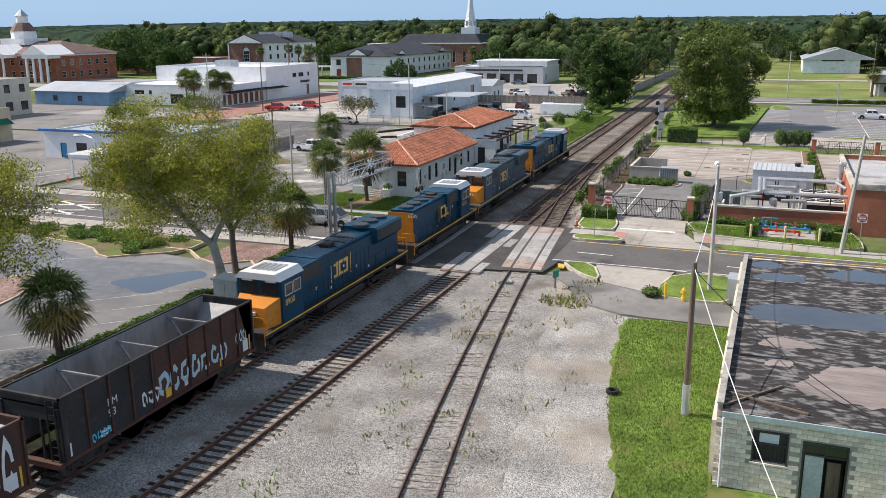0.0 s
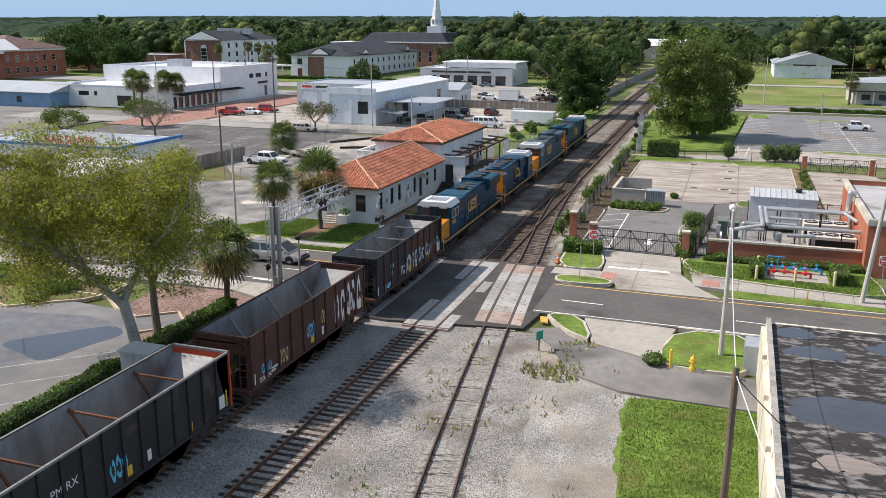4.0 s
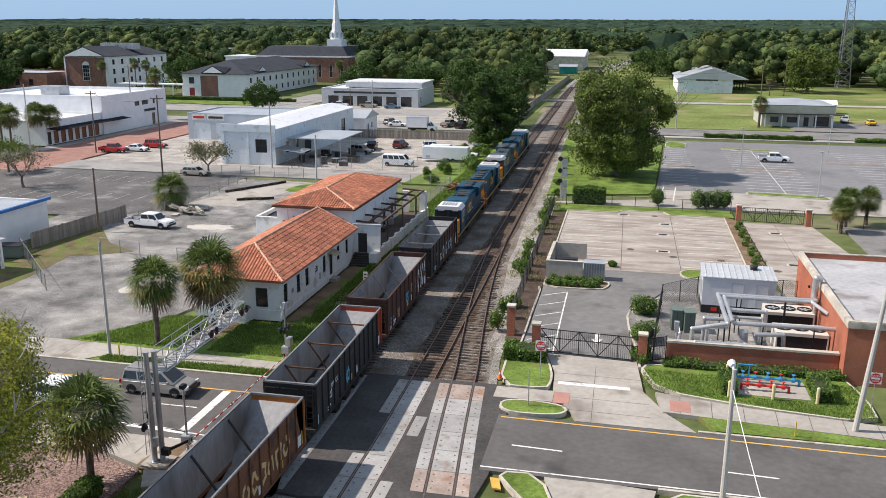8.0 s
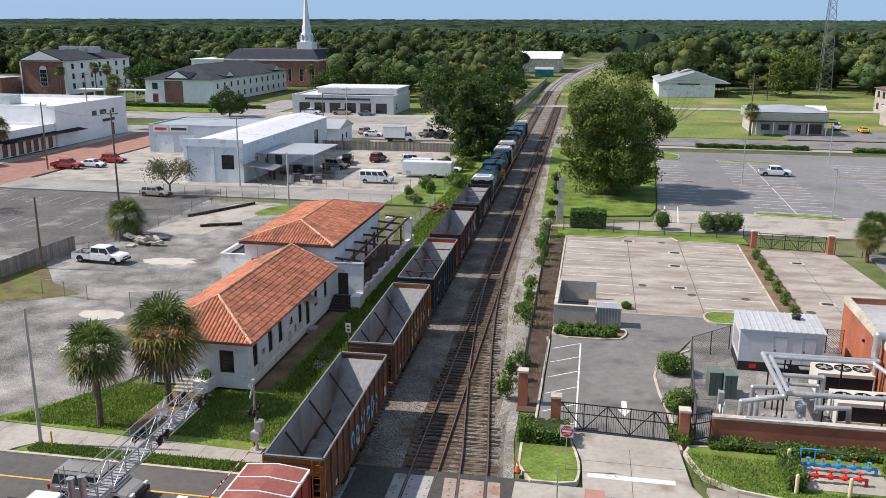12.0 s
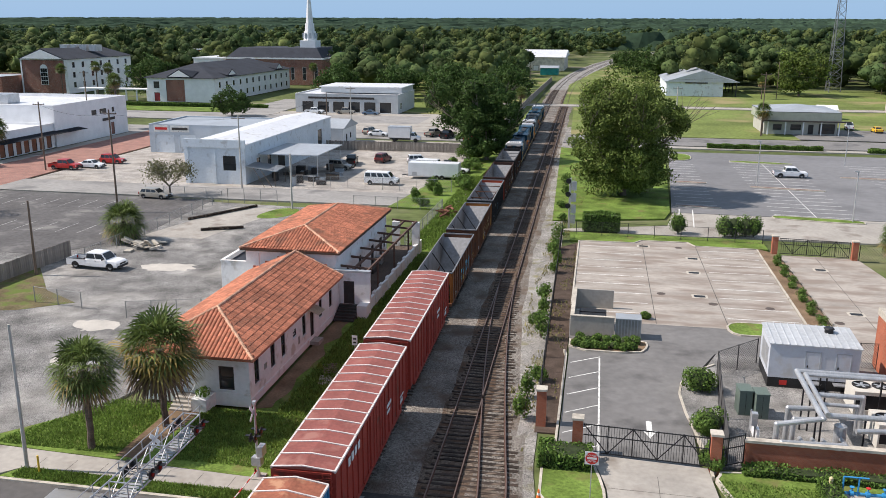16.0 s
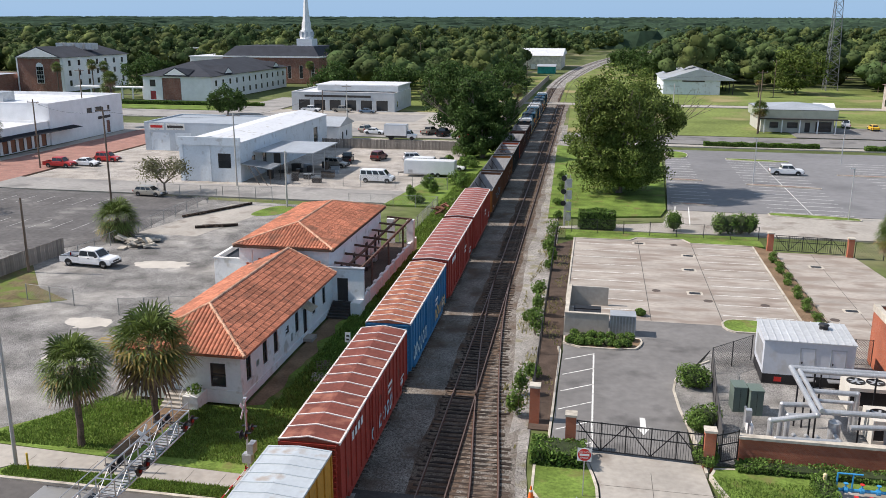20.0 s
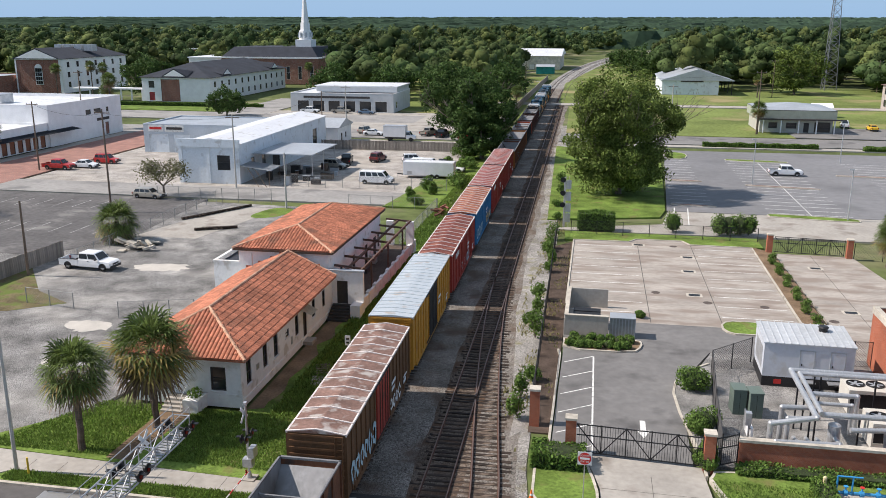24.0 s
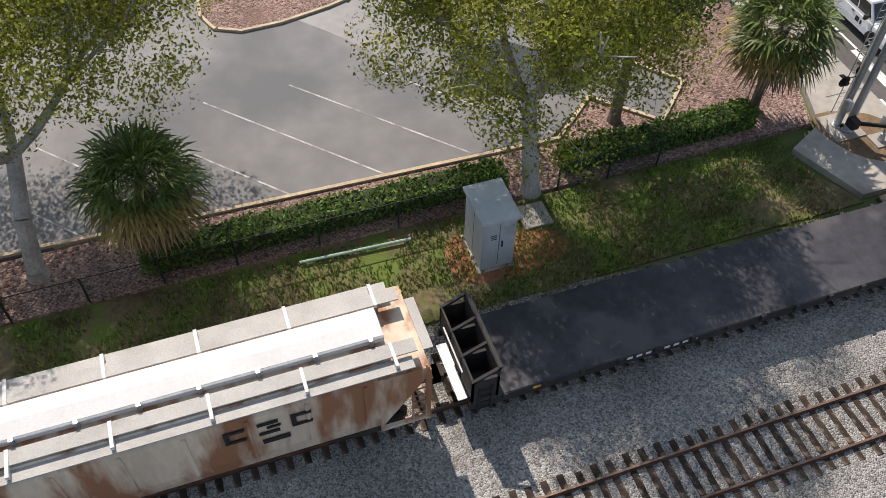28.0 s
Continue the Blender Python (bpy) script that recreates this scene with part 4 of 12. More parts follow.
# ---- buildings ----
def facade(house, a, b, z0, z1, thick, openings, material, inward, glass=GLASS_DARK, frame_mat=FRAME_DARK, bars=1, name="wall", sill=None):
    """A wall from a to b with openings (u0, u1, zlow, zhigh, kind) cut through it; each is filled by its window or door."""
    a, b = Vector((*a, 0)), Vector((*b, 0))
    L = (b - a).length
    d = (b - a) / L
    inn = Vector((*inward, 0))

    def blk(bm, u0, u1, za, zb, d0=0.0, d1=thick):
        if u1 - u0 < 0.005 or zb - za < 0.005:
            return
        v = []
        for z in (za, zb):
            for u, k in ((u0, d0), (u1, d0), (u1, d1), (u0, d1)):
                p = a + d * u + inn * k
                v.append(bm.verts.new((p.x, p.y, z)))
        for f in ((3, 2, 1, 0), (4, 5, 6, 7), (0, 1, 5, 4), (1, 2, 6, 5), (2, 3, 7, 6), (3, 0, 4, 7)):
            bm.faces.new([v[i] for i in f])

    bm = bmesh.new()
    us = sorted({0.0, L} | {round(o[k], 3) for o in openings for k in (0, 1)})
    zs = sorted({z0, z1} | {round(o[k], 3) for o in openings for k in (2, 3) if z0 < o[k] < z1})
    for u0, u1 in zip(us, us[1:]):
        for za, zb in zip(zs, zs[1:]):
            uc, zc = (u0 + u1) / 2, (za + zb) / 2
            if not any(o[0] < uc < o[1] and o[2] < zc < o[3] for o in openings):
                blk(bm, u0, u1, za, zb)
    bmesh.ops.remove_doubles(bm, verts=bm.verts, dist=0.001)
    wall = part(name, bm, material, house)
    for o in openings:
        u0, u1, za, zb = o[:4]
        kind = o[4] if len(o) > 4 else "window"
        bm = bmesh.new()
        blk(bm, u0, u1, za, zb, 0.12, 0.16)
        g = part(kind, bm, o[5] if len(o) > 5 else glass, house)
        bm = bmesh.new()
        w = min(0.09, (u1 - u0) * 0.12)
        for q in ((u0, u0 + w, za, zb), (u1 - w, u1, za, zb), (u0, u1, za, za + w), (u0, u1, zb - w, zb)):
            blk(bm, *q, 0.06, 0.118)
        if kind == "window":
            for k in range(bars):
                zm = za + (zb - za) * (k + 1) / (bars + 1)
                blk(bm, u0, u1, zm - 0.03, zm + 0.03, 0.07, 0.118)
        part("window_frame" if kind == "window" else "door_frame", bm, frame_mat, g)
        if sill and kind == "window":
            bm = bmesh.new()
            blk(bm, u0 - 0.06, u1 + 0.06, za - 0.09, za - 0.005, -0.06, 0.1)
            part("sill", bm, sill, g)
    return wall


def shell(house, x0, y0, x1, y1, z0, z1, material, south=(), east=(), west=(), north=(), thick=0.25, **k):
    """Four walls, butted end to end."""
    facade(house, (x0, y0), (x1, y0), z0, z1, thick, south, material, (0, 1), **k)
    facade(house, (x1, y0 + thick), (x1, y1 - thick), z0, z1, thick, east, material, (-1, 0), **k)
    facade(house, (x0, y0 + thick), (x0, y1 - thick), z0, z1, thick, west, material, (1, 0), **k)
    facade(house, (x0, y1), (x1, y1), z0, z1, thick, north, material, (0, -1), **k)


def flat_roof(house, x0, y0, x1, y1, z, material, parapet=0.4, pmat=None, w=0.25):
    part("roof", B((x0 + w, y0 + w, z - parapet - 0.15, x1 - w, y1 - w, z - parapet)), material, house)
    if pmat:
        part("coping", B((x0 - 0.04, y0 - 0.04, z, x1 + 0.04, y0 + w, z + 0.07), (x0 - 0.04, y1 - w, z, x1 + 0.04, y1 + 0.04, z + 0.07), (x0 - 0.04, y0 + w, z, x0 + w, y1 - w, z + 0.07), (x1 - w, y0 + w, z, x1 + 0.04, y1 - w, z + 0.07)), pmat, house)


def hip_roof(house, x0, y0, x1, y1, z, zr, material, thick=0.12, along="y", gable=(False, False), inset=None):
    bm = bmesh.new()
    if along == "y":
        xc, hw = (x0 + x1) / 2, (x1 - x0) / 2 if inset is None else inset
        r0, r1 = (xc, y0 if gable[0] else y0 + hw, zr), (xc, y1 if gable[1] else y1 - hw, zr)
    else:
        yc, hw = (y0 + y1) / 2, (y1 - y0) / 2 if inset is None else inset
        r0, r1 = (x0 if gable[0] else x0 + hw, yc, zr), (x1 if gable[1] else x1 - hw, yc, zr)
    pts = [(x0, y0, z), (x1, y0, z), (x1, y1, z), (x0, y1, z), r0, r1, (x0, y0, z - thick), (x1, y0, z - thick), (x1, y1, z - thick), (x0, y1, z - thick)]
    if along == "y":
        faces = [(0, 1, 4), (1, 2, 5, 4), (2, 3, 5), (3, 0, 4, 5)]
    else:
        faces = [(0, 1, 5, 4), (1, 2, 5), (2, 3, 4, 5), (3, 0, 4)]
    shape(bm, pts, faces + [(9, 8, 7, 6), (0, 6, 7, 1), (1, 7, 8, 2), (2, 8, 9, 3), (3, 9, 6, 0)])
    return part("roof", bm, material, house), r0, r1


def barrel_tiles(roof, poly, seed, name="roof_tiles"):
    """Rows of half-round clay tiles up one roof slope. poly: eave start, eave end, then the ridge's end and start."""
    rnd = random.Random(seed)
    e0, e1, r1, r0 = [Vector(p) for p in poly]
    ex = (e1 - e0).normalized()
    nrm = ex.cross((r0 + r1) / 2 - e0).normalized()
    up = nrm.cross(ex)
    H = (r0 - e0).dot(up)
    verts, faces = [], []
    W, LEN = 0.29, 0.48
    rows = int(H / LEN) + 1
    Lw = (e1 - e0).length
    a0, a1 = (r0 - e0).dot(ex), (r1 - e0).dot(ex)
    for j in range(rows):
        v0 = j * LEN
        v1 = min(v0 + LEN + 0.04, H)
        for i in range(int(Lw / W) + 1):
            u = (i + 0.5) * W
            f = min(v0 + LEN * 0.5, H) / H
            if u < a0 * f or u > Lw - (Lw - a1) * f:
                continue
            lift = rnd.uniform(0.0, 0.015)
            base = len(verts)
            for v, dz in ((v0, 0.045 + lift), (v1, 0.015 + lift)):
                for k in range(5):
                    ang = math.pi * k / 4
                    p = e0 + ex * (u - math.cos(ang) * W * 0.47) + up * v + nrm * (math.sin(ang) * 0.075 + dz)
                    verts.append(p[:])
            for k in range(4):
                faces.append((base + k, base + k + 1, base + 6 + k, base + 5 + k))
    me = bpy.data.meshes.new(name)
    me.from_pydata(verts, [], faces)
    ob = link(name, me, TILE, roof)
    ob["kind"] = "stuff"
    return ob


def ridge_caps(roof, a, b, seed):
    bm = bmesh.new()
    rnd = random.Random(seed)
    a, b = Vector(a), Vector(b)
    n = max(1, int((b - a).length / 0.42))
    for i in range(n):
        p, q = a.lerp(b, i / n), a.lerp(b, (i + 1.08) / n)
        dz = Vector((0, 0, 0.04 + rnd.uniform(0, 0.015)))
        rod(bm, p + dz, q + dz, 0.13, 0.11, 7)
    ob = part("ridge_tiles", bm, TILE_RIDGE, roof)
    ob["kind"] = "stuff"


def depot():
    h = absolute("railway_depot", -18.9, 37, 0, "white stucco depot with a terracotta barrel tile roof", "building")
    zw = 3.42
    x0, x1, y0, y1 = -22.7, -14.9, 26.7, 47.05
    yw = [28.05, 31.0, 33.1, 37.6, 41.6, 44.6]
    east = [(y - 0.42 - y0 - 0.25, y + 0.42 - y0 - 0.25, 1.25, 2.95) for y in yw[:3]] + [(35.5 - y0 - 0.65, 35.5 - y0 + 0.15, 1.9, 2.5, "window", STUCCO)] + [(37.4 - y0 - 0.4, 37.4 - y0 + 0.4, 1.25, 2.9)] + [(39.3 - y0 - 0.45, 39.3 - y0 + 0.45, 0.35, 2.6, "door", FRAME_DARK)] + [(y - 0.4 - y0, y + 0.4 - y0, 1.4, 2.9) for y in (41.5, 44.2)]
    shell(h, x0, y0, x1, y1, 0, zw, STUCCO, south=[(6.0 - 0.55 + 0.15, 6.0 + 0.55 + 0.15, 1.15, 2.85), (1.3, 2.4, 0.7, 2.9, "door", FRAME_DARK)], east=east, west=[(2 + i * 3, 3 + i * 3, 1.2, 2.9) for i in range(5)], sill=STUCCO)
    part("base_band", B((x0 - 0.06, y0 - 0.06, 0, x1 + 0.06, y0, 0.95), (x1, y0, 0, x1 + 0.05, y1 - 1.2, 0.55)), STUCCO, h)
    part("ceiling_slab", B((x0 + 0.3, y0 + 0.3, 3.2, x1 - 0.3, y1 - 0.3, 3.3)), FRAME_DARK, h)
    ex0, ex1, ey0, ey1 = -23.1, -14.3, 26.1, 46.3
    r, ra, rb = hip_roof(h, ex0, ey0, ex1, ey1, 3.65, 5.68, TILE, gable=(False, True), inset=4.4)
    barrel_tiles(r, ((ex0, ey0, 3.65), (ex1, ey0, 3.65), ra, ra), 1)
    barrel_tiles(r, ((ex1, ey0, 3.65), (ex1, ey1, 3.65), rb, ra), 2)
    barrel_tiles(r, ((ex1, ey1, 3.65), (ex0, ey1, 3.65), rb, rb), 4)
    barrel_tiles(r, ((ex0, ey1, 3.65), (ex0, ey0, 3.65), ra, rb), 3)
    for a, b in ((ra, rb), ((ex1, ey0, 3.65), ra), ((ex0, ey0, 3.65), ra), ((ex1, ey1, 3.65), rb)):
        ridge_caps(r, a, b, 7)
    bm = bmesh.new()
    shape(bm, [(x1 + 0.05, 38.5, 3.05), (x1 + 0.05, 40.1, 3.05), (x1 + 0.95, 40.1, 2.65), (x1 + 0.95, 38.5, 2.65)], [(0, 1, 2, 3)])
    bmesh.ops.solidify(bm, geom=bm.faces[:], thickness=0.06)
    part("door_awning", bm, mat("cream awning", (0.62, 0.55, 0.42), 0.7), h)
    part("door_step", B((x1, 38.7, 0, x1 + 0.8, 39.9, 0.3)), CONCRETE, h)
    # front steps and curved planter
    for i in range(5):
        part("front_step", B((-20.1, 25.1 + i * 0.3, 0, -18.6, 25.4 + i * 0.3, 0.16 * (i + 1))), CONCRETE, h)
    part("planter_wall", B((-18.5, 25.2, 0, -17.4, 26.75, 0.95)), STUCCO, h)
    part("planter_shrub", leaf_bm(11, (-17.95, 26.0, 1.15), (0.5, 0.6, 0.35), 90, 0.25), LEAF_HEDGE, h)
    bm = bmesh.new()
    rod(bm, (-18.65, 25.2, 0), (-18.65, 25.2, 1.0), 0.025, n=6)
    rod(bm, (-18.65, 25.2, 1.0), (-18.65, 26.6, 1.7), 0.025, n=6)
    part("handrail", bm, WHITE, h)
    part("wall_plaque", B((x1, 29.3, 1.7, x1 + 0.04, 29.75, 2.1)), GALV, h)
    part("meter_box", B((x1, 36.2, 1.0, x1 + 0.05, 36.5, 1.6)), GALV, h)
    bm = bmesh.new()
    rod(bm, (-21.6, 45.2, 3.9), (-21.6, 45.2, 5.7), 0.06, n=8)
    part("vent_pipe", bm, GALV, h)

    g = absolute("depot_freight_house", -20, 58, 0, "taller white stucco depot wing with terracotta hip roof", "building")
    X0, X1, Y0, Y1 = -23.7, -15.22, 47.15, 65.5
    shell(g, X0, Y0, X1, Y1, 0, 5.4, STUCCO, east=[(3 + i * 4.2, 3.9 + i * 4.2, 1.6, 3.2) for i in range(2)] + [(11.6, 12.8, 0.95, 3.1, "door", FRAME_DARK), (15.0, 16.2, 0.95, 3.1, "door", FRAME_DARK), (16.8, 17.5, 1.6, 3.2)], sill=STUCCO)
    r, ra, rb = hip_roof(g, X0 - 0.45, Y0 - 0.3, X1 + 0.45, Y1 + 0.45, 5.58, 6.88, TILE, inset=4.4)
    ex0, ex1, ey0, ey1 = X0 - 0.45, X1 + 0.45, Y0 - 0.3, Y1 + 0.45
    barrel_tiles(r, ((ex0, ey0, 5.58), (ex1, ey0, 5.58), ra, ra), 21)
    barrel_tiles(r, ((ex1, ey0, 5.58), (ex1, ey1, 5.58), rb, ra), 22)
    barrel_tiles(r, ((ex0, ey1, 5.58), (ex0, ey0, 5.58), ra, rb), 23)
    barrel_tiles(r, ((ex1, ey1, 5.58), (ex0, ey1, 5.58), rb, rb), 24)
    for a, b in ((ra, rb), ((ex1, ey0, 5.58), ra), ((ex0, ey0, 5.58), ra), ((ex1, ey1, 5.58), rb)):
        ridge_caps(r, a, b, 8)
    part("fascia", B((ex0, ey0 - 0.03, 5.38, ex1, ey0, 5.56), (ex1, ey0, 5.38, ex1 + 0.03, ey1, 5.56)), mat("rotten brown fascia", (0.10, 0.07, 0.05), 0.9), g)
    # open platform with the frame of its lost roof
    p = absolute("depot_platform", -13.6, 58, 0, "raised depot platform under a bare rusty canopy frame", "platform")
    part("platform_floor", B((-15.2, 47.2, 0, -12.5, 68.6, 0.92)), mat("dark platform boards", (0.09, 0.065, 0.05), 0.9, var=0.3, s1=0.5, s2=5), p)
    facade(p, (-15.2, 46.85), (-12.0, 46.85), 0, 3.9, 0.3, [(0.75, 1.75, 0.92, 3.05, "opening", FRAME_DARK)], STUCCO, (0, 1), name="portal_wall")
    part("portal_cap", B((-15.25, 46.75, 3.9, -11.95, 47.25, 4.05)), GREYROOF, p)
    part("portal_foot", B((-12.9, 45.6, 0, -12.0, 46.84, 1.2)), STUCCO, p)
    for i in range(6):
        part("entry_step", B((-14.8, 44.6 + i * 0.37, 0, -12.95, 44.97 + i * 0.37, 0.155 * (i + 1))), FRAME_DARK, p, "dark painted step")
    for k in range(9):
        y = 47.6 + k * 2.45
        part("parapet_block", B((-12.42, y, 0.2, -12.18, y + 1.6, 1.25)), STUCCO, p)
        part("parapet_post", B((-12.48, y + 1.6, 0, -12.12, y + 2.4, 1.4)), STUCCO, p)
    rust = mat("rusty canopy steel", (0.14, 0.085, 0.065), 0.75, metal=0.3, var=0.3)
    for x in (-12.5, -13.9):
        bm = bmesh.new()
        bar(bm, (x, 47.2, 3.75), (x, 68.4, 3.75), 0.14, 0.24)
        part("canopy_beam", bm, rust, p)
    for k in range(7):
        y = 48.6 + k * 3.25
        bm = bmesh.new()
        bar(bm, (-15.2, y, 3.95), (-12.3, y, 3.75), 0.12, 0.2)
        part("cross_beam", bm, rust, p)
        if k % 2:
            bm = bmesh.new()
            bar(bm, (-12.6, y, 0.92), (-12.6, y, 3.65), 0.16, 0.16)
            part("canopy_post", bm, rust, p)
    part("end_pier", B((-12.9, 67.9, 0, -12.1, 68.6, 3.7)), STUCCO, p)
    part("end_pier", B((-15.2, 68.0, 0.92, -14.4, 68.6, 3.7)), STUCCO, p)
    part("porch_bench", B((-14.9, 56.5, 0.92, -14.3, 57.8, 1.35)), FRAME_DARK, p)
    part("ac_unit", B((-15.0, 60.0, 0.95, -14.4, 60.9, 1.75)), GALV, p)
    a = absolute("depot_annex", -28, 52, 0, "low white annex with a flat roof", "building")
    shell(a, -26.7, 48.2, -23.75, 56.2, 0, 3.9, STUCCO)
    flat_roof(a, -26.7, 48.2, -23.75, 56.2, 3.9, SHINGLE, 0.35, STUCCO)


def block_building():
    """The old concrete block building, its blocks laid one by one on the south wall."""
    b = absolute("block_building", 25.5, -14, 0, "derelict concrete block building with a flaking flat tar roof", "building")
    x0, x1, y0, y1, z = 20.95, 31.5, -26.5, -1.2, 3.2
    part("west_wall", B((x0, y0 + 0.2, -0.2, x0 + 0.2, y1, z + 0.28)), BLOCK, b)
    part("north_wall", B((x0 + 0.2, y1 - 0.2, -0.2, x1, y1, z + 0.1)), BLOCK, b)
    part("east_wall", B((x1 - 0.2, y0, -0.2, x1, y1 - 0.2, z + 0.1)), BLOCK, b)
    part("roof", B((x0 + 0.2, y0 - 0.12, z - 0.05, x1 - 0.2, y1 - 0.2, z + 0.06)), TARROOF, b, "flaking black and grey roof felt")
    pud = mat("water on the roof", (0.055, 0.06, 0.068), 0.08, var=0.15, s1=0.4, s2=2, bump=0.03, bs=3, spec=0.6)
    bm = bmesh.new()
    for pts in ([(21.3, -14.2), (26, -14.4), (31, -13.8), (31, -10.8), (27, -11.3), (22, -10.7)], [(21.4, -6.2), (24.5, -6.4), (24.8, -4.6), (22.2, -4.2)], [(25.5, -4.5), (31, -5.2), (31, -2.0), (26.5, -2.2)], [(21.4, -3.4), (23.4, -3.3), (23.2, -1.8), (21.5, -1.7)]):
        prism(bm, [(px + 0.5 * noise.noise(Vector((px * 0.9, py * 1.6, 3))), py + 0.45 * noise.noise(Vector((px * 1.2, py * 1.2, 9)))) for px, py in smooth_poly(pts, 4)], z + 0.055, z + 0.064)
    part("roof_puddle", bm, pud, b, "rainwater lying on the roof")
    bare = mat("bare weathered roof boards", (0.24, 0.205, 0.19), 0.9, var=0.25, s1=0.6, s2=5, stretch=(0.25, 1.8, 1))
    bm = bmesh.new()
    for pts in ([(23.5, -23.6), (28, -24.4), (31.2, -23.6), (31.2, -19.5), (27, -19.3), (25, -20.4)], [(22.6, -20.8), (24.1, -20.6), (23.9, -19.9), (22.8, -20.0)], [(22.2, -18.2), (25.2, -18.0), (24.0, -16.6), (22.6, -16.9)]):
        prism(bm, [(px + 0.4 * noise.noise(Vector((px * 1.3, py * 1.3, 1))) + 0.1 * noise.noise(Vector((px * 5, py * 5, 1))), py + 0.35 * noise.noise(Vector((px * 1.7, py * 1.7, 5))) + 0.08 * noise.noise(Vector((px * 6, py * 6, 5)))) for px, py in smooth_poly(pts, 5)], z + 0.05, z + 0.072)
    part("torn_roofing", bm, bare, b, "torn roofing over pale boards")
    # buttress boards on the west side
    for k in range(5):
        part("wall_buttress", B((x0 - 0.22, y0 + 1.0 + k * 5.0, -0.2, x0, y0 + 5.7 + k * 5.0, 2.35 + 0.13 * k)), mat("pale limewashed wall", (0.56, 0.53, 0.44), 0.9, var=0.15), b)
    part("wall_capping", B((x0 - 0.03, y0 + 0.2, z + 0.28, x0 + 0.24, y1, z + 0.34)), MORTAR, b)
    part("eave_board", B((x0 + 0.2, y0 - 0.16, z - 0.12, x1, y0 - 0.1, z + 0.1)), mat("pale blue fascia", (0.42, 0.50, 0.50), 0.8, var=0.2), b)
    # south wall
    wa, wb, da, db = 1.5, 2.75, 3.4, 4.95
    holes = [(wa, wb, 1.3, 2.6), (da, db, -0.2, 2.4)]
    core = []
    u = 0.2
    for u0, u1, za, zb in holes:
        core += [(x0 + u, y0 + 0.01, -0.2, x0 + u0, y0 + 0.19, z - 0.05), (x0 + u0, y0 + 0.01, -0.2, x0 + u1, y0 + 0.19, za), (x0 + u0, y0 + 0.01, zb, x0 + u1, y0 + 0.19, z - 0.05)]
        u = u1
    core.append((x0 + u, y0 + 0.01, -0.2, x1 - 0.2, y0 + 0.19, z - 0.05))
    wall = part("south_wall", B(*core), MORTAR, b)
    me = cached("block", lambda: B((0.006, 0, 0.006, 0.40, 0.03, 0.197)))
    rnd = random.Random(3)
    for j in range(16):
        zz = -0.1 + j * 0.203
        for i in range(26):
            u = i * 0.406 - (0.203 if j % 2 else 0.0)
            if u < 0 or u > 10:
                continue
            if any(u + 0.40 > a - 0.05 and u < c + 0.05 and zz + 0.2 > p - 0.02 and zz < q + 0.02 for a, c, p, q in holes):
                continue
            ob = link("block", me, BLOCK, wall)
            ob.matrix_basis = pose(x0 + u + 0.01, y0 - 0.018 + rnd.uniform(-0.004, 0.004), zz)
    part("barred_window", B((x0 + wa, y0 + 0.15, 1.3, x0 + wb, y0 + 0.17, 2.6)), FRAME_DARK, b)
    part("broken_pane", B((x0 + wa + 0.2, y0 + 0.11, 2.1, x0 + wb - 0.3, y0 + 0.13, 2.5)), PALEBLUE, b)
    for k in range(8):
        bm = bmesh.new()
        rod(bm, (x0 + wa + 0.1 + k * 0.15, y0 + 0.05, 1.3), (x0 + wa + 0.1 + k * 0.15, y0 + 0.05, 2.05), 0.018, n=5)
        part("window_bar", bm, FRAME_DARK, b)
    part("window_surround", B((x0 + wa - 0.06, y0 - 0.03, 1.24, x0 + wa, y0 + 0.1, 2.66), (x0 + wb, y0 - 0.03, 1.24, x0 + wb + 0.06, y0 + 0.1, 2.66), (x0 + wa, y0 - 0.03, 2.6, x0 + wb, y0 + 0.1, 2.66), (x0 + wa, y0, 2.05, x0 + wb, y0 + 0.06, 2.1)), FRAME_DARK, b)
    part("window_sill", B((x0 + wa - 0.1, y0 - 0.06, 1.16, x0 + wb + 0.1, y0 + 0.1, 1.235)), BLOCK, b)
    part("doorway_dark", B((x0 + da, y0 + 0.6, -0.2, x0 + db, y0 + 0.64, 2.4)), FRAME_DARK, b)
    part("tin_door", B((x0 + da + 0.05, y0 + 0.06, -0.1, x0 + da + 0.75, y0 + 0.1, 1.85)), mat("old tin sheet", (0.50, 0.56, 0.60), 0.6, metal=0.2, var=0.2), b)
    for k in range(5):
        part("tin_rib", B((x0 + da + 0.1 + k * 0.14, y0 + 0.045, -0.1, x0 + da + 0.13 + k * 0.14, y0 + 0.06, 1.84)), MATS["old tin sheet"], b)
    part("door_surround", B((x0 + da - 0.07, y0 - 0.03, -0.1, x0 + da, y0 + 0.15, 2.46), (x0 + db, y0 - 0.03, -0.1, x0 + db + 0.07, y0 + 0.15, 2.46), (x0 + da, y0 - 0.03, 2.38, x0 + db, y0 + 0.15, 2.46), (x0 + da, y0, 1.88, x0 + db, y0 + 0.12, 1.95), (x0 + da + 0.75, y0, 1.95, x0 + da + 0.82, y0 + 0.12, 2.38)), FRAME_DARK, b)
    part("door_pane", B((x0 + da, y0 + 0.05, 1.95, x0 + db, y0 + 0.07, 2.38)), GLASS_DARK, b)
    part("leaning_board", B((x0 + 4.3, y0 + 0.25, 0.0, x0 + 4.8, y0 + 0.3, 1.6)), POLE, b)
    bm = bmesh.new()
    rod(bm, (x0 + 0.28, y0 - 0.08, -0.1), (x0 + 0.28, y0 - 0.08, 3.0), 0.05, n=8)
    part("downpipe", bm, PALEBLUE, b)
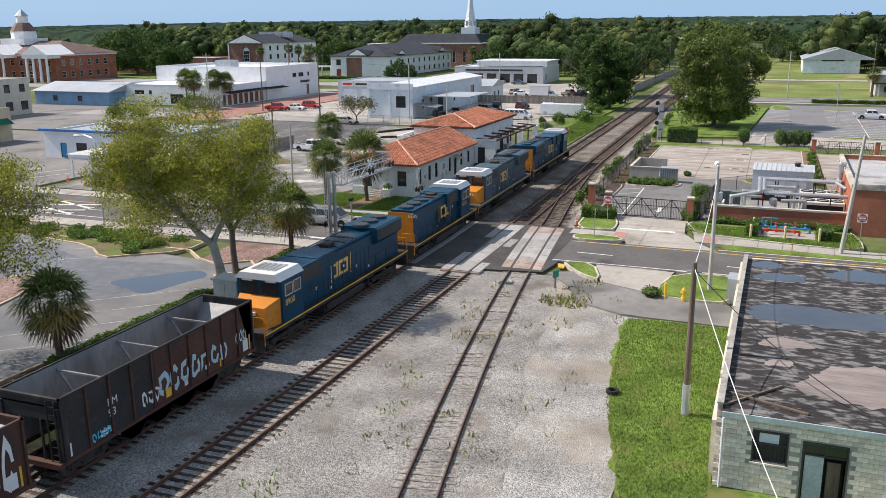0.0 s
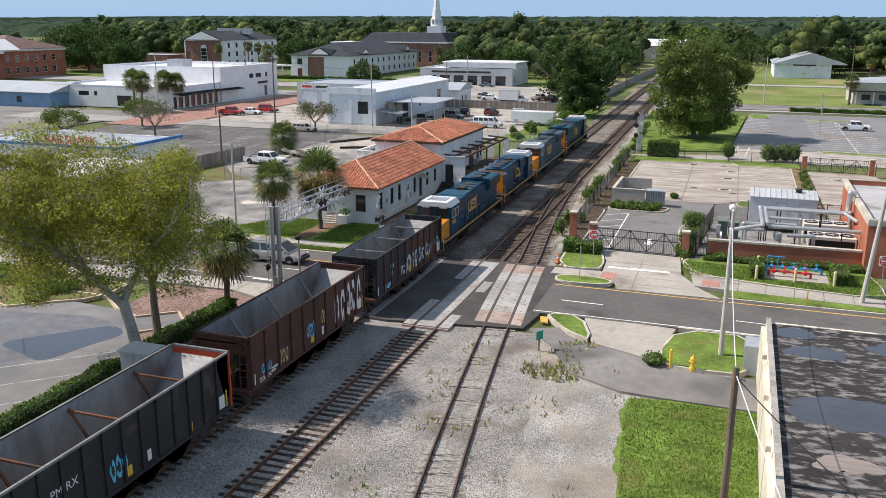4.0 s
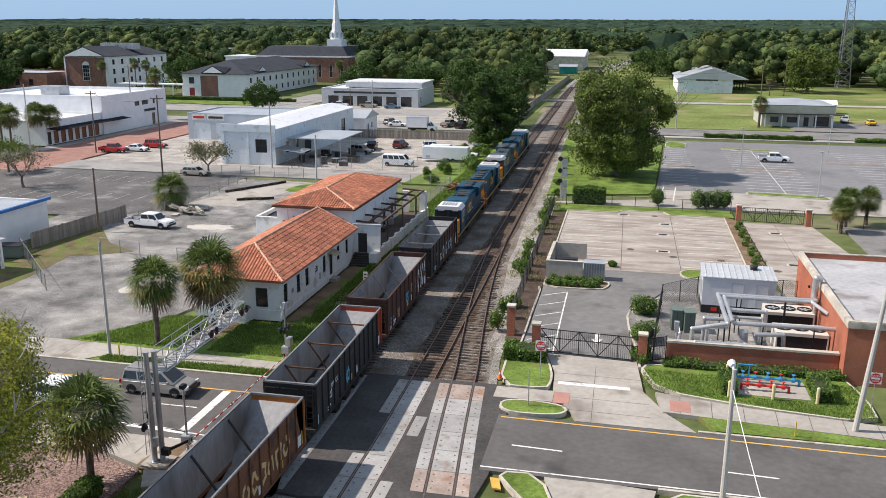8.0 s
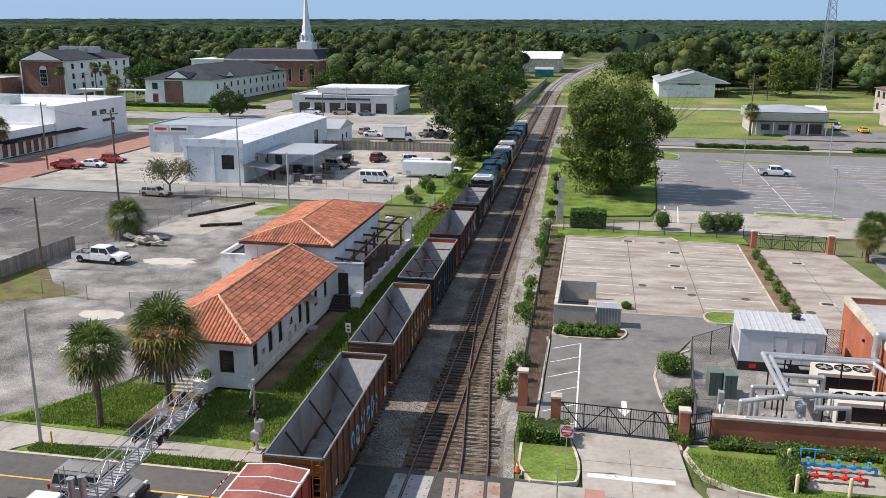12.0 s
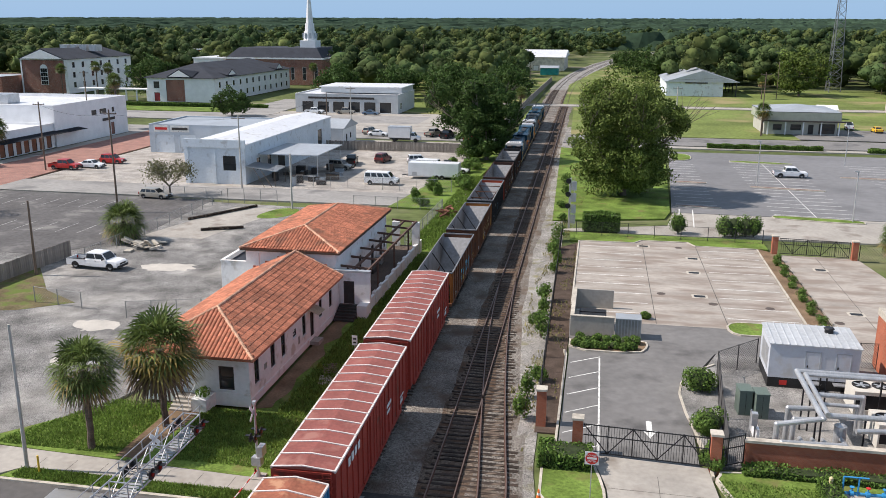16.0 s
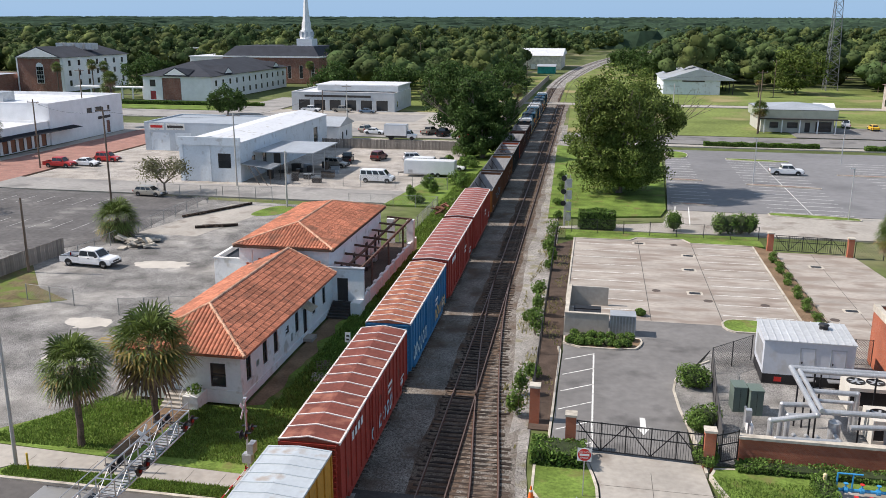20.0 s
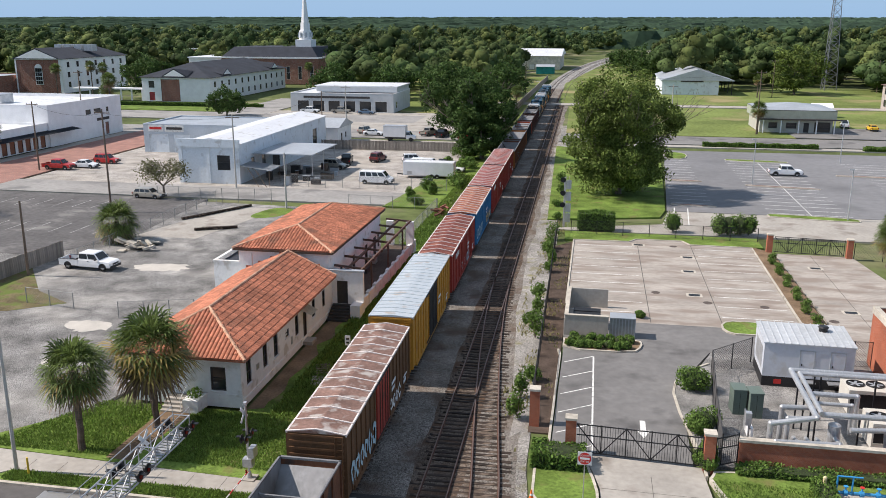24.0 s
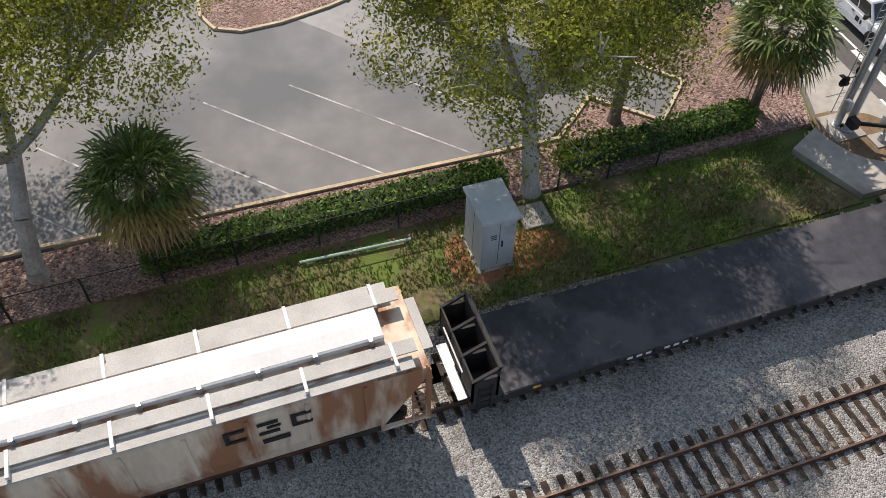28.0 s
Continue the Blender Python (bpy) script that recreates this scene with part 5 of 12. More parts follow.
    bm = bmesh.new()
    bar(bm, (21.3, -24.6, z + 0.12), (24.4, -25.8, z + 0.12), 0.12, 0.08)
    part("loose_board", bm, POLE, b)
    bm = bmesh.new()
    bar(bm, (21.2, -26.0, z + 0.13), (23.4, -23.2, z + 0.13), 0.1, 0.08)
    part("loose_board", bm, POLE, b)
    v = absolute("rusty_louvre_box", 20.4, 0.2, 0, "small ribbed metal box beside the block building", "utility box")
    part("body", B((20.0, -0.9, -0.2, 20.9, 0.9, 1.6)), GREYROOF, v)
    for k in range(6):
        part("louvre", B((19.96, -0.8 + k * 0.27, 0.2, 20.0, -0.66 + k * 0.27, 1.5)), GALV, v)


LEAF_HEDGE = mat("hedge leaf", (0.115, 0.19, 0.04), 0.8, var=0.2, s1=1, s2=5, island=0.45, bump=0, through_light=0.25, spec=0.2)


def leaf_data(seed, centre, radius, n, size, flat=0.5, square=False):
    """Many small leaf blades scattered in an uneven volume."""
    rs = np.random.RandomState(seed)
    if square:
        p = rs.uniform(-1, 1, (n, 3))
        ax = rs.randint(0, 3, n)
        p[np.arange(n), ax] = np.sign(p[np.arange(n), ax]) * rs.uniform(0.82, 1.05, n)
        p[:, 2] = np.where(p[:, 2] < -0.8, rs.uniform(-0.9, 0.9, n), p[:, 2])
    else:
        p = rs.normal(size=(n, 3))
        p /= np.linalg.norm(p, axis=1)[:, None] + 1e-9
        p *= (rs.uniform(0.35, 1.0, n) ** 0.5)[:, None]
    p = p * np.array(radius) + np.array(centre)
    d = rs.normal(size=(n, 3))
    if not square:
        # blades lie mostly along the clump's surface
        out = (p - np.array(centre)) / np.array(radius)
        out = out / (np.linalg.norm(out, axis=1)[:, None] + 1e-9) + rs.normal(size=(n, 3)) * 0.42
        d = np.cross(out, d)
    d /= np.linalg.norm(d, axis=1)[:, None] + 1e-9
    e = np.cross(d, rs.normal(size=(n, 3)) if square else out)
    e /= np.linalg.norm(e, axis=1)[:, None] + 1e-9
    s = size * rs.uniform(0.6, 1.3, n)[:, None]
    a, b, c, q = p - d * s * 0.6, p + e * s * 0.32, p + d * s * 0.6, p - e * s * 0.32
    return np.stack([a, b, c, q], 1).reshape(-1, 3)


def leaf_mesh(name, blocks):
    v = np.concatenate(blocks)
    n = len(v) // 4
    me = bpy.data.meshes.new(name)
    me.vertices.add(len(v))
    me.vertices.foreach_set("co", v.astype(np.float32).ravel())
    me.loops.add(n * 4)
    me.loops.foreach_set("vertex_index", np.arange(n * 4, dtype=np.int32))
    me.polygons.add(n)
    me.polygons.foreach_set("loop_start", np.arange(0, n * 4, 4, dtype=np.int32))
    me.update(calc_edges=True)
    return me


def leaf_bm(seed, centre, radius, n, size):
    bm = bmesh.new()
    v = leaf_data(seed, centre, radius, n, size)
    for i in range(0, len(v), 4):
        bm.faces.new([bm.verts.new(tuple(x)) for x in v[i:i + 4]])
    return bm


depot()
block_building()


# ---- train ----
STEEL_DARK = mat("grimy truck steel", (0.045, 0.036, 0.030), 0.8, var=0.35, s1=1.5, s2=10)
WHEEL = mat("worn wheel steel", (0.11, 0.09, 0.08), 0.5, metal=0.6, var=0.3)
LINING = mat("coal worn steel lining", (0.27, 0.275, 0.285), 0.6, metal=0.2, var=0.2, s1=0.5, s2=4, stain=(0.15, 0.145, 0.145), stain_amount=0.45, stain_scale=0.5, stretch=(1, 1, 0.4))
CHORD = mat("scuffed rim steel", (0.24, 0.24, 0.245), 0.55, metal=0.3, var=0.2, s1=1, s2=8)
BODY_BROWN = mat("brown freight paint", (0.082, 0.036, 0.026), 0.75, var=0.22, s1=0.5, s2=5, stain=(0.045, 0.032, 0.028), stain_amount=0.3, stain_scale=0.7)
BODY_BLACK = mat("black freight paint", (0.028, 0.027, 0.028), 0.7, var=0.25, s1=0.5, s2=5, stain=(0.07, 0.055, 0.045), stain_amount=0.15)
BODY_RUST = mat("rust brown paint", (0.15, 0.062, 0.032), 0.8, var=0.25, s1=0.6, s2=6, stain=(0.05, 0.035, 0.03), stain_amount=0.3)
BODY_RED = mat("boxcar red paint", (0.33, 0.045, 0.03), 0.6, var=0.14, s1=0.5, s2=5, stain=(0.16, 0.05, 0.035), stain_amount=0.15)
ROOF_RED = mat("dull red boxcar roof", (0.26, 0.085, 0.07), 0.75, var=0.18, s1=0.6, s2=6, stain=(0.33, 0.15, 0.12), stain_amount=0.2)
ROOF_RUST = mat("rust streaked roof", (0.27, 0.095, 0.055), 0.8, var=0.25, s1=0.7, s2=6, stain=(0.46, 0.24, 0.14), stain_amount=0.3, stain_scale=1.3)
ROOF_PATCH = mat("peeling brown roof", (0.20, 0.12, 0.095), 0.8, var=0.3, s1=0.8, s2=6, stain=(0.42, 0.38, 0.35), stain_amount=0.3, stain_scale=1.2)
ROOF_SILVER = mat("silver boxcar roof", (0.60, 0.64, 0.66), 0.4, metal=0.35, var=0.08, s1=0.4, s2=4, stain=(0.5, 0.44, 0.38), stain_amount=0.12)
RIB_WHITE = mat("chalky white seam", (0.66, 0.60, 0.57), 0.7, var=0.2, s1=2, s2=12)
BODY_BLUE = mat("boxcar blue paint", (0.035, 0.17, 0.34), 0.6, var=0.15, s1=0.5, s2=5)
BODY_YELLOW = mat("boxcar yellow paint", (0.50, 0.24, 0.03), 0.6, var=0.14, s1=0.5, s2=5, stain=(0.24, 0.12, 0.04), stain_amount=0.15)
BODY_CREAM = mat("rust washed cream paint", (0.66, 0.54, 0.42), 0.75, var=0.12, s1=0.4, s2=4, stain=(0.32, 0.15, 0.08), stain_amount=0.6, stain_scale=0.9, stretch=(1, 1.4, 0.3))
GRATING = mat("pale walkway grating", (0.44, 0.43, 0.41), 0.6, metal=0.2, var=0.12, s1=1, s2=25, bump=0.6, bs=60)
LOCO_BLUE = mat("deep locomotive blue", (0.006, 0.050, 0.095), 0.38, var=0.15, s1=0.4, s2=5, stain=(0.012, 0.035, 0.055), stain_amount=0.25, spec=0.2)
LOCO_FADED = mat("faded grey blue paint", (0.055, 0.085, 0.11), 0.55, var=0.14, s1=0.4, s2=5)
LOCO_GOLD = mat("gold locomotive paint", (0.54, 0.20, 0.018), 0.5, var=0.12, s1=0.5, s2=5)
STRIPE = mat("yellow sill stripe", (0.72, 0.42, 0.05), 0.55, var=0.15)
LOGO_GOLD = mat("gold lettering", (0.78, 0.47, 0.12), 0.55, var=0.1)
ROOF_WHITE = mat("white cab roof", (0.66, 0.66, 0.655), 0.5, var=0.06)
TAG_WHITE = mat("white spray paint", (0.70, 0.70, 0.70), 0.6, var=0.08)
TAG_BLUE = mat("sky blue spray paint", (0.12, 0.48, 0.66), 0.6, var=0.1)
TAG_PALE = mat("pale blue spray paint", (0.42, 0.56, 0.62), 0.6, var=0.1)
TAG_TAN = mat("tan spray paint", (0.55, 0.40, 0.18), 0.6, var=0.1)
TAG_PINK = mat("pink spray paint", (0.58, 0.40, 0.42), 0.6, var=0.1)
SPEED = 9.35
TRAIN = []


def wheel_bm():
    bm = bmesh.new()
    rod(bm, (-0.07, 0, 0), (0.07, 0, 0), 0.46, 0.44, 16)
    rod(bm, (-0.09, 0, 0), (-0.06, 0, 0), 0.50, 0.50, 16)
    rod(bm, (0.06, 0, 0), (0.14, 0, 0), 0.13, 0.1, 8)
    return bm


def truck_bm(base):
    bm = bmesh.new()
    for s in (-1, 1):
        x = s * 1.02
        box(bm, x - 0.08, -base / 2 - 0.3, 0.48, x + 0.08, base / 2 + 0.3, 0.72)
        box(bm, x - 0.09, -0.35, 0.25, x + 0.09, 0.35, 0.75)
        for yy in (-base / 2, base / 2):
            box(bm, x - 0.12, yy - 0.16, 0.36, x + 0.12, yy + 0.16, 0.66)
        bar(bm, (x, -base / 2, 0.55), (x, -0.3, 0.28), 0.14, 0.14)
        bar(bm, (x, base / 2, 0.55), (x, 0.3, 0.28), 0.14, 0.14)
    box(bm, -1.0, -0.25, 0.45, 1.0, 0.25, 0.8)
    for yy in (-base / 2, base / 2):
        rod(bm, (-0.8, yy, 0.46), (0.8, yy, 0.46), 0.09, n=6)
    return bm


def truck(car, y, base=1.75, axles=2):
    t = link("truck", cached("truck%.2f" % base, lambda: truck_bm(base)), STEEL_DARK, car, "grimy steel truck")
    t.matrix_basis = pose(0, y, 0)
    ys = (-base / 2, base / 2) if axles == 2 else (-base / 2, 0, base / 2)
    for yy in ys:
        for s in (-1, 1):
            w = link("wheel", cached("wheel", wheel_bm), WHEEL, t)
            w.matrix_basis = pose(s * GAUGE, yy, 0.465, 0, 0, 0 if s > 0 else 180)


def coupler(car, y, s):
    bm = bmesh.new()
    box(bm, -0.16, min(y, y + s * 0.75), 0.72, 0.16, max(y, y + s * 0.75), 0.98)
    box(bm, -0.26, y + s * 0.6 - 0.18, 0.66, 0.26, y + s * 0.6 + 0.18, 1.04)
    part("coupler", bm, STEEL_DARK, car)


def ladder(car, x, y, z0, z1, axis, material, w=0.42):
    bm = bmesh.new()
    dx, dy = (w / 2, 0) if axis == "x" else (0, w / 2)
    for s in (-1, 1):
        bar(bm, (x + s * dx, y + s * dy, z0), (x + s * dx, y + s * dy, z1), 0.05, 0.05)
    z = z0 + 0.15
    while z < z1:
        bar(bm, (x - dx, y - dy, z), (x + dx, y + dy, z), 0.035, 0.035)
        z += 0.36
    part("ladder", bm, material, car)


def tag(car, y0, y1, z0, z1, material, rnd, x, n=9):
    """A sprayed tag: overlapping rounded strokes on the car's side."""
    bm = bmesh.new()
    w, h = y1 - y0, z1 - z0
    for i in range(n):
        cy = y0 + w * (i + 0.5) / n
        pts = []
        k = rnd.randint(7, 11)
        for j in range(k):
            a = j * 2 * math.pi / k
            r = rnd.uniform(0.35, 0.62)
            pts.append((cy + math.cos(a) * r * w / n * 0.95, (z0 + z1) / 2 + math.sin(a) * r * h * 0.95))
        inner = [(cy + (p[0] - cy) * 0.52, (z0 + z1) / 2 + (p[1] - (z0 + z1) / 2) * 0.52) for p in pts]
        skip = rnd.randint(0, k - 1)
        xo = x + 0.010 + 0.003 * i
        vo = [bm.verts.new((xo, p[0], p[1])) for p in pts]
        vi = [bm.verts.new((xo, p[0], p[1])) for p in inner]
        for j in range(k):
            if j != skip:
                m = (j + 1) % k
                bm.faces.new((vo[j], vo[m], vi[m], vi[j]))
    part("sprayed_tag", bm, material, car)


def marks(car, x, items, material):
    """Plain bars in place of small stencilled lines."""
    bm = bmesh.new()
    for y0, z0, y1, z1 in items:
        box(bm, x - 0.02, y0, z0, x + 0.012, y1, z1)
    tagged(part("stencil_writing", bm, material, car), kind="stuff")


def letters(car, text, x, y, z, size, material, rz=90, name="lettering"):
    cu = bpy.data.curves.new(name, "FONT")
    cu.body, cu.size, cu.extrude = text, size, 0.004
    cu.materials.append(material)
    ob = new(name, cu)
    ob.parent = car
    ob.matrix_basis = pose(x, y, z, 90, 0, rz)


def place(car, front, length, flip=False):
    """Remember where the car runs: its middle lies half a length behind its front."""
    TRAIN.append((car, front - length / 2, flip))


def hopper(front, L, body, end, rnd, label, braces="struts", brace_mat=None, tags=(), marks_text=None, ribs=10, half=None, rim=None, south=None):
    car = thing("open_hopper_car", label=label, category="hopper car", group="hopper cars of the train")
    h, w, zr, zb = L / 2, 1.58, 4.0, 1.2
    brace_mat = brace_mat or CHORD
    rim = rim or CHORD
    ends = {1: end, -1: south or body}
    for s in (-1, 1):
        bm = B((min(s * w, s * (w - 0.05)), -h, zb, max(s * w, s * (w - 0.05)), h, zr))
        part("side_panel", bm, body, car)
        if half and s > 0:
            part("repainted_panel", B((w + 0.001, -h + 0.02, zb + 0.02, w + 0.006, -h + L * 0.42, zr - 0.02)), half, car)
        part("side_lining", B((min(s * (w - 0.055), s * (w - 0.07)), -h + 0.08, zb, max(s * (w - 0.055), s * (w - 0.07)), h - 0.08, zr - 0.03)), LINING, car)
        part("top_chord", B((min(s * (w + 0.05), s * (w - 0.05)), -h - 0.04, zr - 0.07, max(s * (w + 0.05), s * (w - 0.05)), h + 0.04, zr + 0.03)), rim, car, "scuffed steel rim")
        part("side_sill", B((min(s * (w + 0.04), s * (w - 0.12)), -h, zb - 0.16, max(s * (w + 0.04), s * (w - 0.12)), h, zb + 0.02)), body, car)
        for i in range(ribs + 1):
            y = -h + 0.06 + (L - 0.12) * i / ribs
            rb = link("side_rib", cached("rib%.1f" % (zr - zb), lambda: B((0, -0.055, 0, 0.09, 0.055, zr - zb - 0.06))), None, car)
            rb.data.materials.append(BODY_BLACK) if not rb.data.materials else None
            rb.matrix_basis = pose(s * w, y, zb, 0, 0, 0 if s > 0 else 180)
            rb.material_slots[0].link = "OBJECT"
            rb.material_slots[0].material = ends[-1] if i == 0 else ends[1] if i == ribs else body
    for s in (-1, 1):
        bm = bmesh.new()
        ye, yi = s * h, s * (h - 3.3)
        shape(bm, [(-w + 0.06, ye, zr - 0.35), (w - 0.06, ye, zr - 0.35), (w - 0.06, yi, zb - 0.25), (-w + 0.06, yi, zb - 0.25),
                   (-w + 0.06, ye, zr - 0.42), (w - 0.06, ye, zr - 0.42), (w - 0.06, yi, zb - 0.32), (-w + 0.06, yi, zb - 0.32)],
              [(0, 1, 2, 3), (7, 6, 5, 4), (0, 4, 5, 1), (1, 5, 6, 2), (2, 6, 7, 3), (3, 7, 4, 0)])
        part("slope_sheet", bm, LINING, car, "grey sloping end sheet")
        part("end_panel", B((-w, min(ye, ye - s * 0.06), zr - 1.0, w, max(ye, ye - s * 0.06), zr - 0.02)), ends[s], car)
        part("end_chord", B((-w - 0.05, min(ye - s * 0.08, ye + s * 0.06), zr - 0.08, w + 0.05, max(ye - s * 0.08, ye + s * 0.06), zr + 0.03)), rim, car)
        part("end_sill", B((-w, min(ye, ye + s * 0.28), 0.95, w, max(ye, ye + s * 0.28), 1.2)), body, car)
        for px, pw, pz in ((w - 0.07, 0.13, zr - 0.4), (-w + 0.07, 0.13, zr - 0.4), (0.55, 0.09, zr - 1.0), (-0.55, 0.09, zr - 1.0)):
            bm = bmesh.new()
            bar(bm, (px, ye, 1.1), (px, ye, pz), pw, pw)
            part("end_post", bm, ends[s], car)
        coupler(car, ye + s * 0.28, s)
        ladder(car, w - 0.35, ye + s * 0.1, 1.0, zr - 0.1, "x", ends[s])
        for sx in (-1, 1):
            bm = bmesh.new()
            shape(bm, [(sx * (w - 0.02), ye, zr - 0.4), (sx * (w - 0.02), ye - s * 3.2, zb - 0.1), (sx * (w - 0.02), ye - s * 3.2, zr - 0.4)], [(0, 1, 2)])
            bmesh.ops.solidify(bm, geom=bm.faces[:], thickness=0.03)
            part("end_gusset", bm, ends[s], car)
        truck(car, s * (h - 1.75))
    if end is not body:
        for sx in (-1, 1):
            bm = bmesh.new()
            x = sx * (w + 0.004)
            shape(bm, [(x, h - 1.15, zr - 0.1), (x, h, zr - 0.1), (x, h, zb + 0.45), (x, h - 0.45, zb + 0.5)], [(0, 1, 2, 3)])
            bmesh.ops.solidify(bm, geom=bm.faces[:], thickness=0.012)
            part("end_bay", bm, end, car, "painted end bay")
    # floor of inverted hoppers
    bm = bmesh.new()
    n = 4
    y0, y1 = -h + 3.3, h - 3.3
    for i in range(n):
        a, c = y0 + (y1 - y0) * i / n, y0 + (y1 - y0) * (i + 1) / n
        m = (a + c) / 2
        shape(bm, [(-w + 0.06, a, zb - 0.12), (w - 0.06, a, zb - 0.12), (w - 0.06, m, zb - 0.42), (-w + 0.06, m, zb - 0.42), (w - 0.06, c, zb - 0.12), (-w + 0.06, c, zb - 0.12)],
              [(0, 1, 2, 3), (3, 2, 4, 5)])
        chute = bmesh.new()
        for sx in (-1, 1):
            x = sx * (w - 0.045)
            shape(chute, [(x, a, zb), (x, a, zb - 0.28), (x, m - 0.3, zb - 0.8), (x, m + 0.3, zb - 0.8), (x, c, zb - 0.28), (x, c, zb)], [(0, 1, 2, 3, 4, 5)])
        bmesh.ops.solidify(chute, geom=chute.faces[:], thickness=0.03)
        box(chute, -w + 0.1, m - 0.35, 0.33, w - 0.1, m + 0.35, 0.45)
        part("hopper_chute", chute, STEEL_DARK, car, "grimy discharge chute")
    part("hopper_bottom", bm, LINING, car, "grey hopper bottoms")
    part("centre_sill", B((-0.32, -h + 0.2, 0.62, 0.32, h - 0.2, zb - 0.22)), STEEL_DARK, car)
    for k, u in enumerate((-0.5, 0.0, 0.5) if braces != "two" else (-0.33, 0.33)):
        y = u * (L - 6.2)
        bm = bmesh.new()
        bar(bm, (-w + 0.08, y, zr - 0.25), (0.15, y + 0.1, zb + 0.1), 0.12, 0.08)
        if braces != "struts":
            bar(bm, (w - 0.08, y, zr - 0.25), (-0.15, y + 0.1, zb + 0.1), 0.10, 0.08)
            bar(bm, (-w + 0.08, y, zr - 0.35), (w - 0.08, y, zr - 0.35), 0.1, 0.09)
        part("cross_brace", bm, brace_mat, car)
        if braces == "ridge":
            part("brace_foot", B((-0.5, y - 0.35, zb - 0.2, 0.5, y + 0.35, zb + 0.15)), BODY_RUST, car)
    xs_ = w + (0.008 if half else 0)
    for (a, c, z0, z1, m, n) in tags:
        tag(car, a, c, z0, z1, m, rnd, xs_ + 0.0, n)
    marks(car, xs_, [(-h + 0.35, 1.3, -h + 0.43, 1.9), (h - 1.0, 1.35, h - 0.55, 2.0), (-h + 2.1, 1.5, -h + 2.7, 1.62), (-h + 2.1, 1.34, -h + 2.5, 1.44), (0.9, 1.4, 1.15, 1.9)], TAG_WHITE)
    marks(car, xs_, [(h - 0.42, 1.3, h - 0.32, 2.15), (h * 0.55, 1.3, h * 0.55 + 0.1, 1.75), (-0.5, 1.35, -0.1, 1.8)], STRIPE)
    if marks_text:
        for i, row in enumerate(marks_text):
            letters(car, row, xs_ + 0.014, -h * 0.62, 2.55 - 0.5 * i, 0.5, TAG_WHITE)
    place(car, front, L)
    return car


def boxcar(front, L, body, roof, rib_mat, rnd, label, door=None, peak=0.16, nribs=14, tags=(), zr=4.6, logo=None, end=None):
    car = thing("boxcar", label=label, category="boxcar", group="boxcars of the train")
    h, w, zb = L / 2, 1.56, 1.05
    part("body", B((-w, -h, zb, w, h, zr)), body, car)
    bm = bmesh.new()
    shape(bm, [(-w - 0.06, -h - 0.05, zr), (w + 0.06, -h - 0.05, zr), (0, -h - 0.05, zr + peak), (-w - 0.06, h + 0.05, zr), (w + 0.06, h + 0.05, zr), (0, h + 0.05, zr + peak)],
          [(0, 1, 2), (5, 4, 3), (0, 2, 5, 3), (2, 1, 4, 5), (1, 0, 3, 4)])
    part("roof", bm, roof, car, "ribbed sheet metal roof")
    for i in range(nribs + 1):
        y = -h + L * i / nribs
        def mk():
            b = bmesh.new()
            for s in (-1, 1):
                bar(b, (s * (w + 0.06), 0, zr + 0.01), (0, 0, zr + peak + 0.015), 0.09, 0.07)
            return b
        r = link("roof_rib", cached("roofrib%.2f%.2f" % (zr, peak), mk), None, car)
        if not r.data.materials:
            r.data.materials.append(RIB_WHITE)
        r.material_slots[0].link = "OBJECT"
        r.material_slots[0].material = rib_mat
        r.matrix_basis = pose(0, y, 0)
    for s in (-1, 1):
        part("eave", B((min(s * (w + 0.07), s * (w - 0.03)), -h, zr - 0.1, max(s * (w + 0.07), s * (w - 0.03)), h, zr + 0.02)), rib_mat, car)
        n = 16
        for i in range(n + 1):
            y = -h + 0.06 + (L - 0.12) * i / n
            if abs(y) < 1.7:
                continue
            rb = link("side_post", cached("post%.2f" % zr, lambda: B((0, -0.06, 0, 0.07, 0.06, zr - zb - 0.14))), None, car)
            if not rb.data.materials:
                rb.data.materials.append(body)
            rb.material_slots[0].link = "OBJECT"
            rb.material_slots[0].material = body
            rb.matrix_basis = pose(s * w, y, zb + 0.03, 0, 0, 0 if s > 0 else 180)
        part("door", B((min(s * w, s * (w + 0.09)), -1.55, zb + 0.1, max(s * w, s * (w + 0.09)), 1.55, zr - 0.14)), door or body, car)
        bm = bmesh.new()
        for u in (-1.0, -0.4, 0.4, 1.0):
            rod(bm, (s * (w + 0.13), u, zb + 0.2), (s * (w + 0.13), u, zr - 0.2), 0.025, n=5)
        for zz in (zb + 0.05, zr - 0.12):
            bar(bm, (s * (w + 0.1), -3.2, zz), (s * (w + 0.1), 1.7, zz), 0.06, 0.09)
        part("door_gear", bm, STEEL_DARK if door is not None else body, car)
        part("side_sill", B((min(s * (w - 0.1), s * (w + 0.02)), -h + 1.6, 0.72, max(s * (w - 0.1), s * (w + 0.02)), h - 1.6, zb + 0.02)), body, car)
    for s in (-1, 1):
        bm = bmesh.new()
        k = 10
        for i in range(k):
            z = zb + 0.2 + (zr - zb - 0.35) * i / (k - 1)
            bar(bm, (-w + 0.1, s * (h + 0.03), z), (w - 0.1, s * (h + 0.03), z), 0.1, 0.12)
        part("end_corrugation", bm, end or body, car)
        coupler(car, s * h, s)
        ladder(car, w - 0.35, s * (h + 0.12), 0.9, zr - 0.1, "x", end or body)
        truck(car, s * (h - 2.2))
    part("underframe", B((-0.5, -h + 0.3, 0.7, 0.5, h - 0.3, zb)), STEEL_DARK, car)
    for (a, c, z0, z1, m, n) in tags:
        tag(car, a, c, z0, z1, m, rnd, w + 0.075, n)
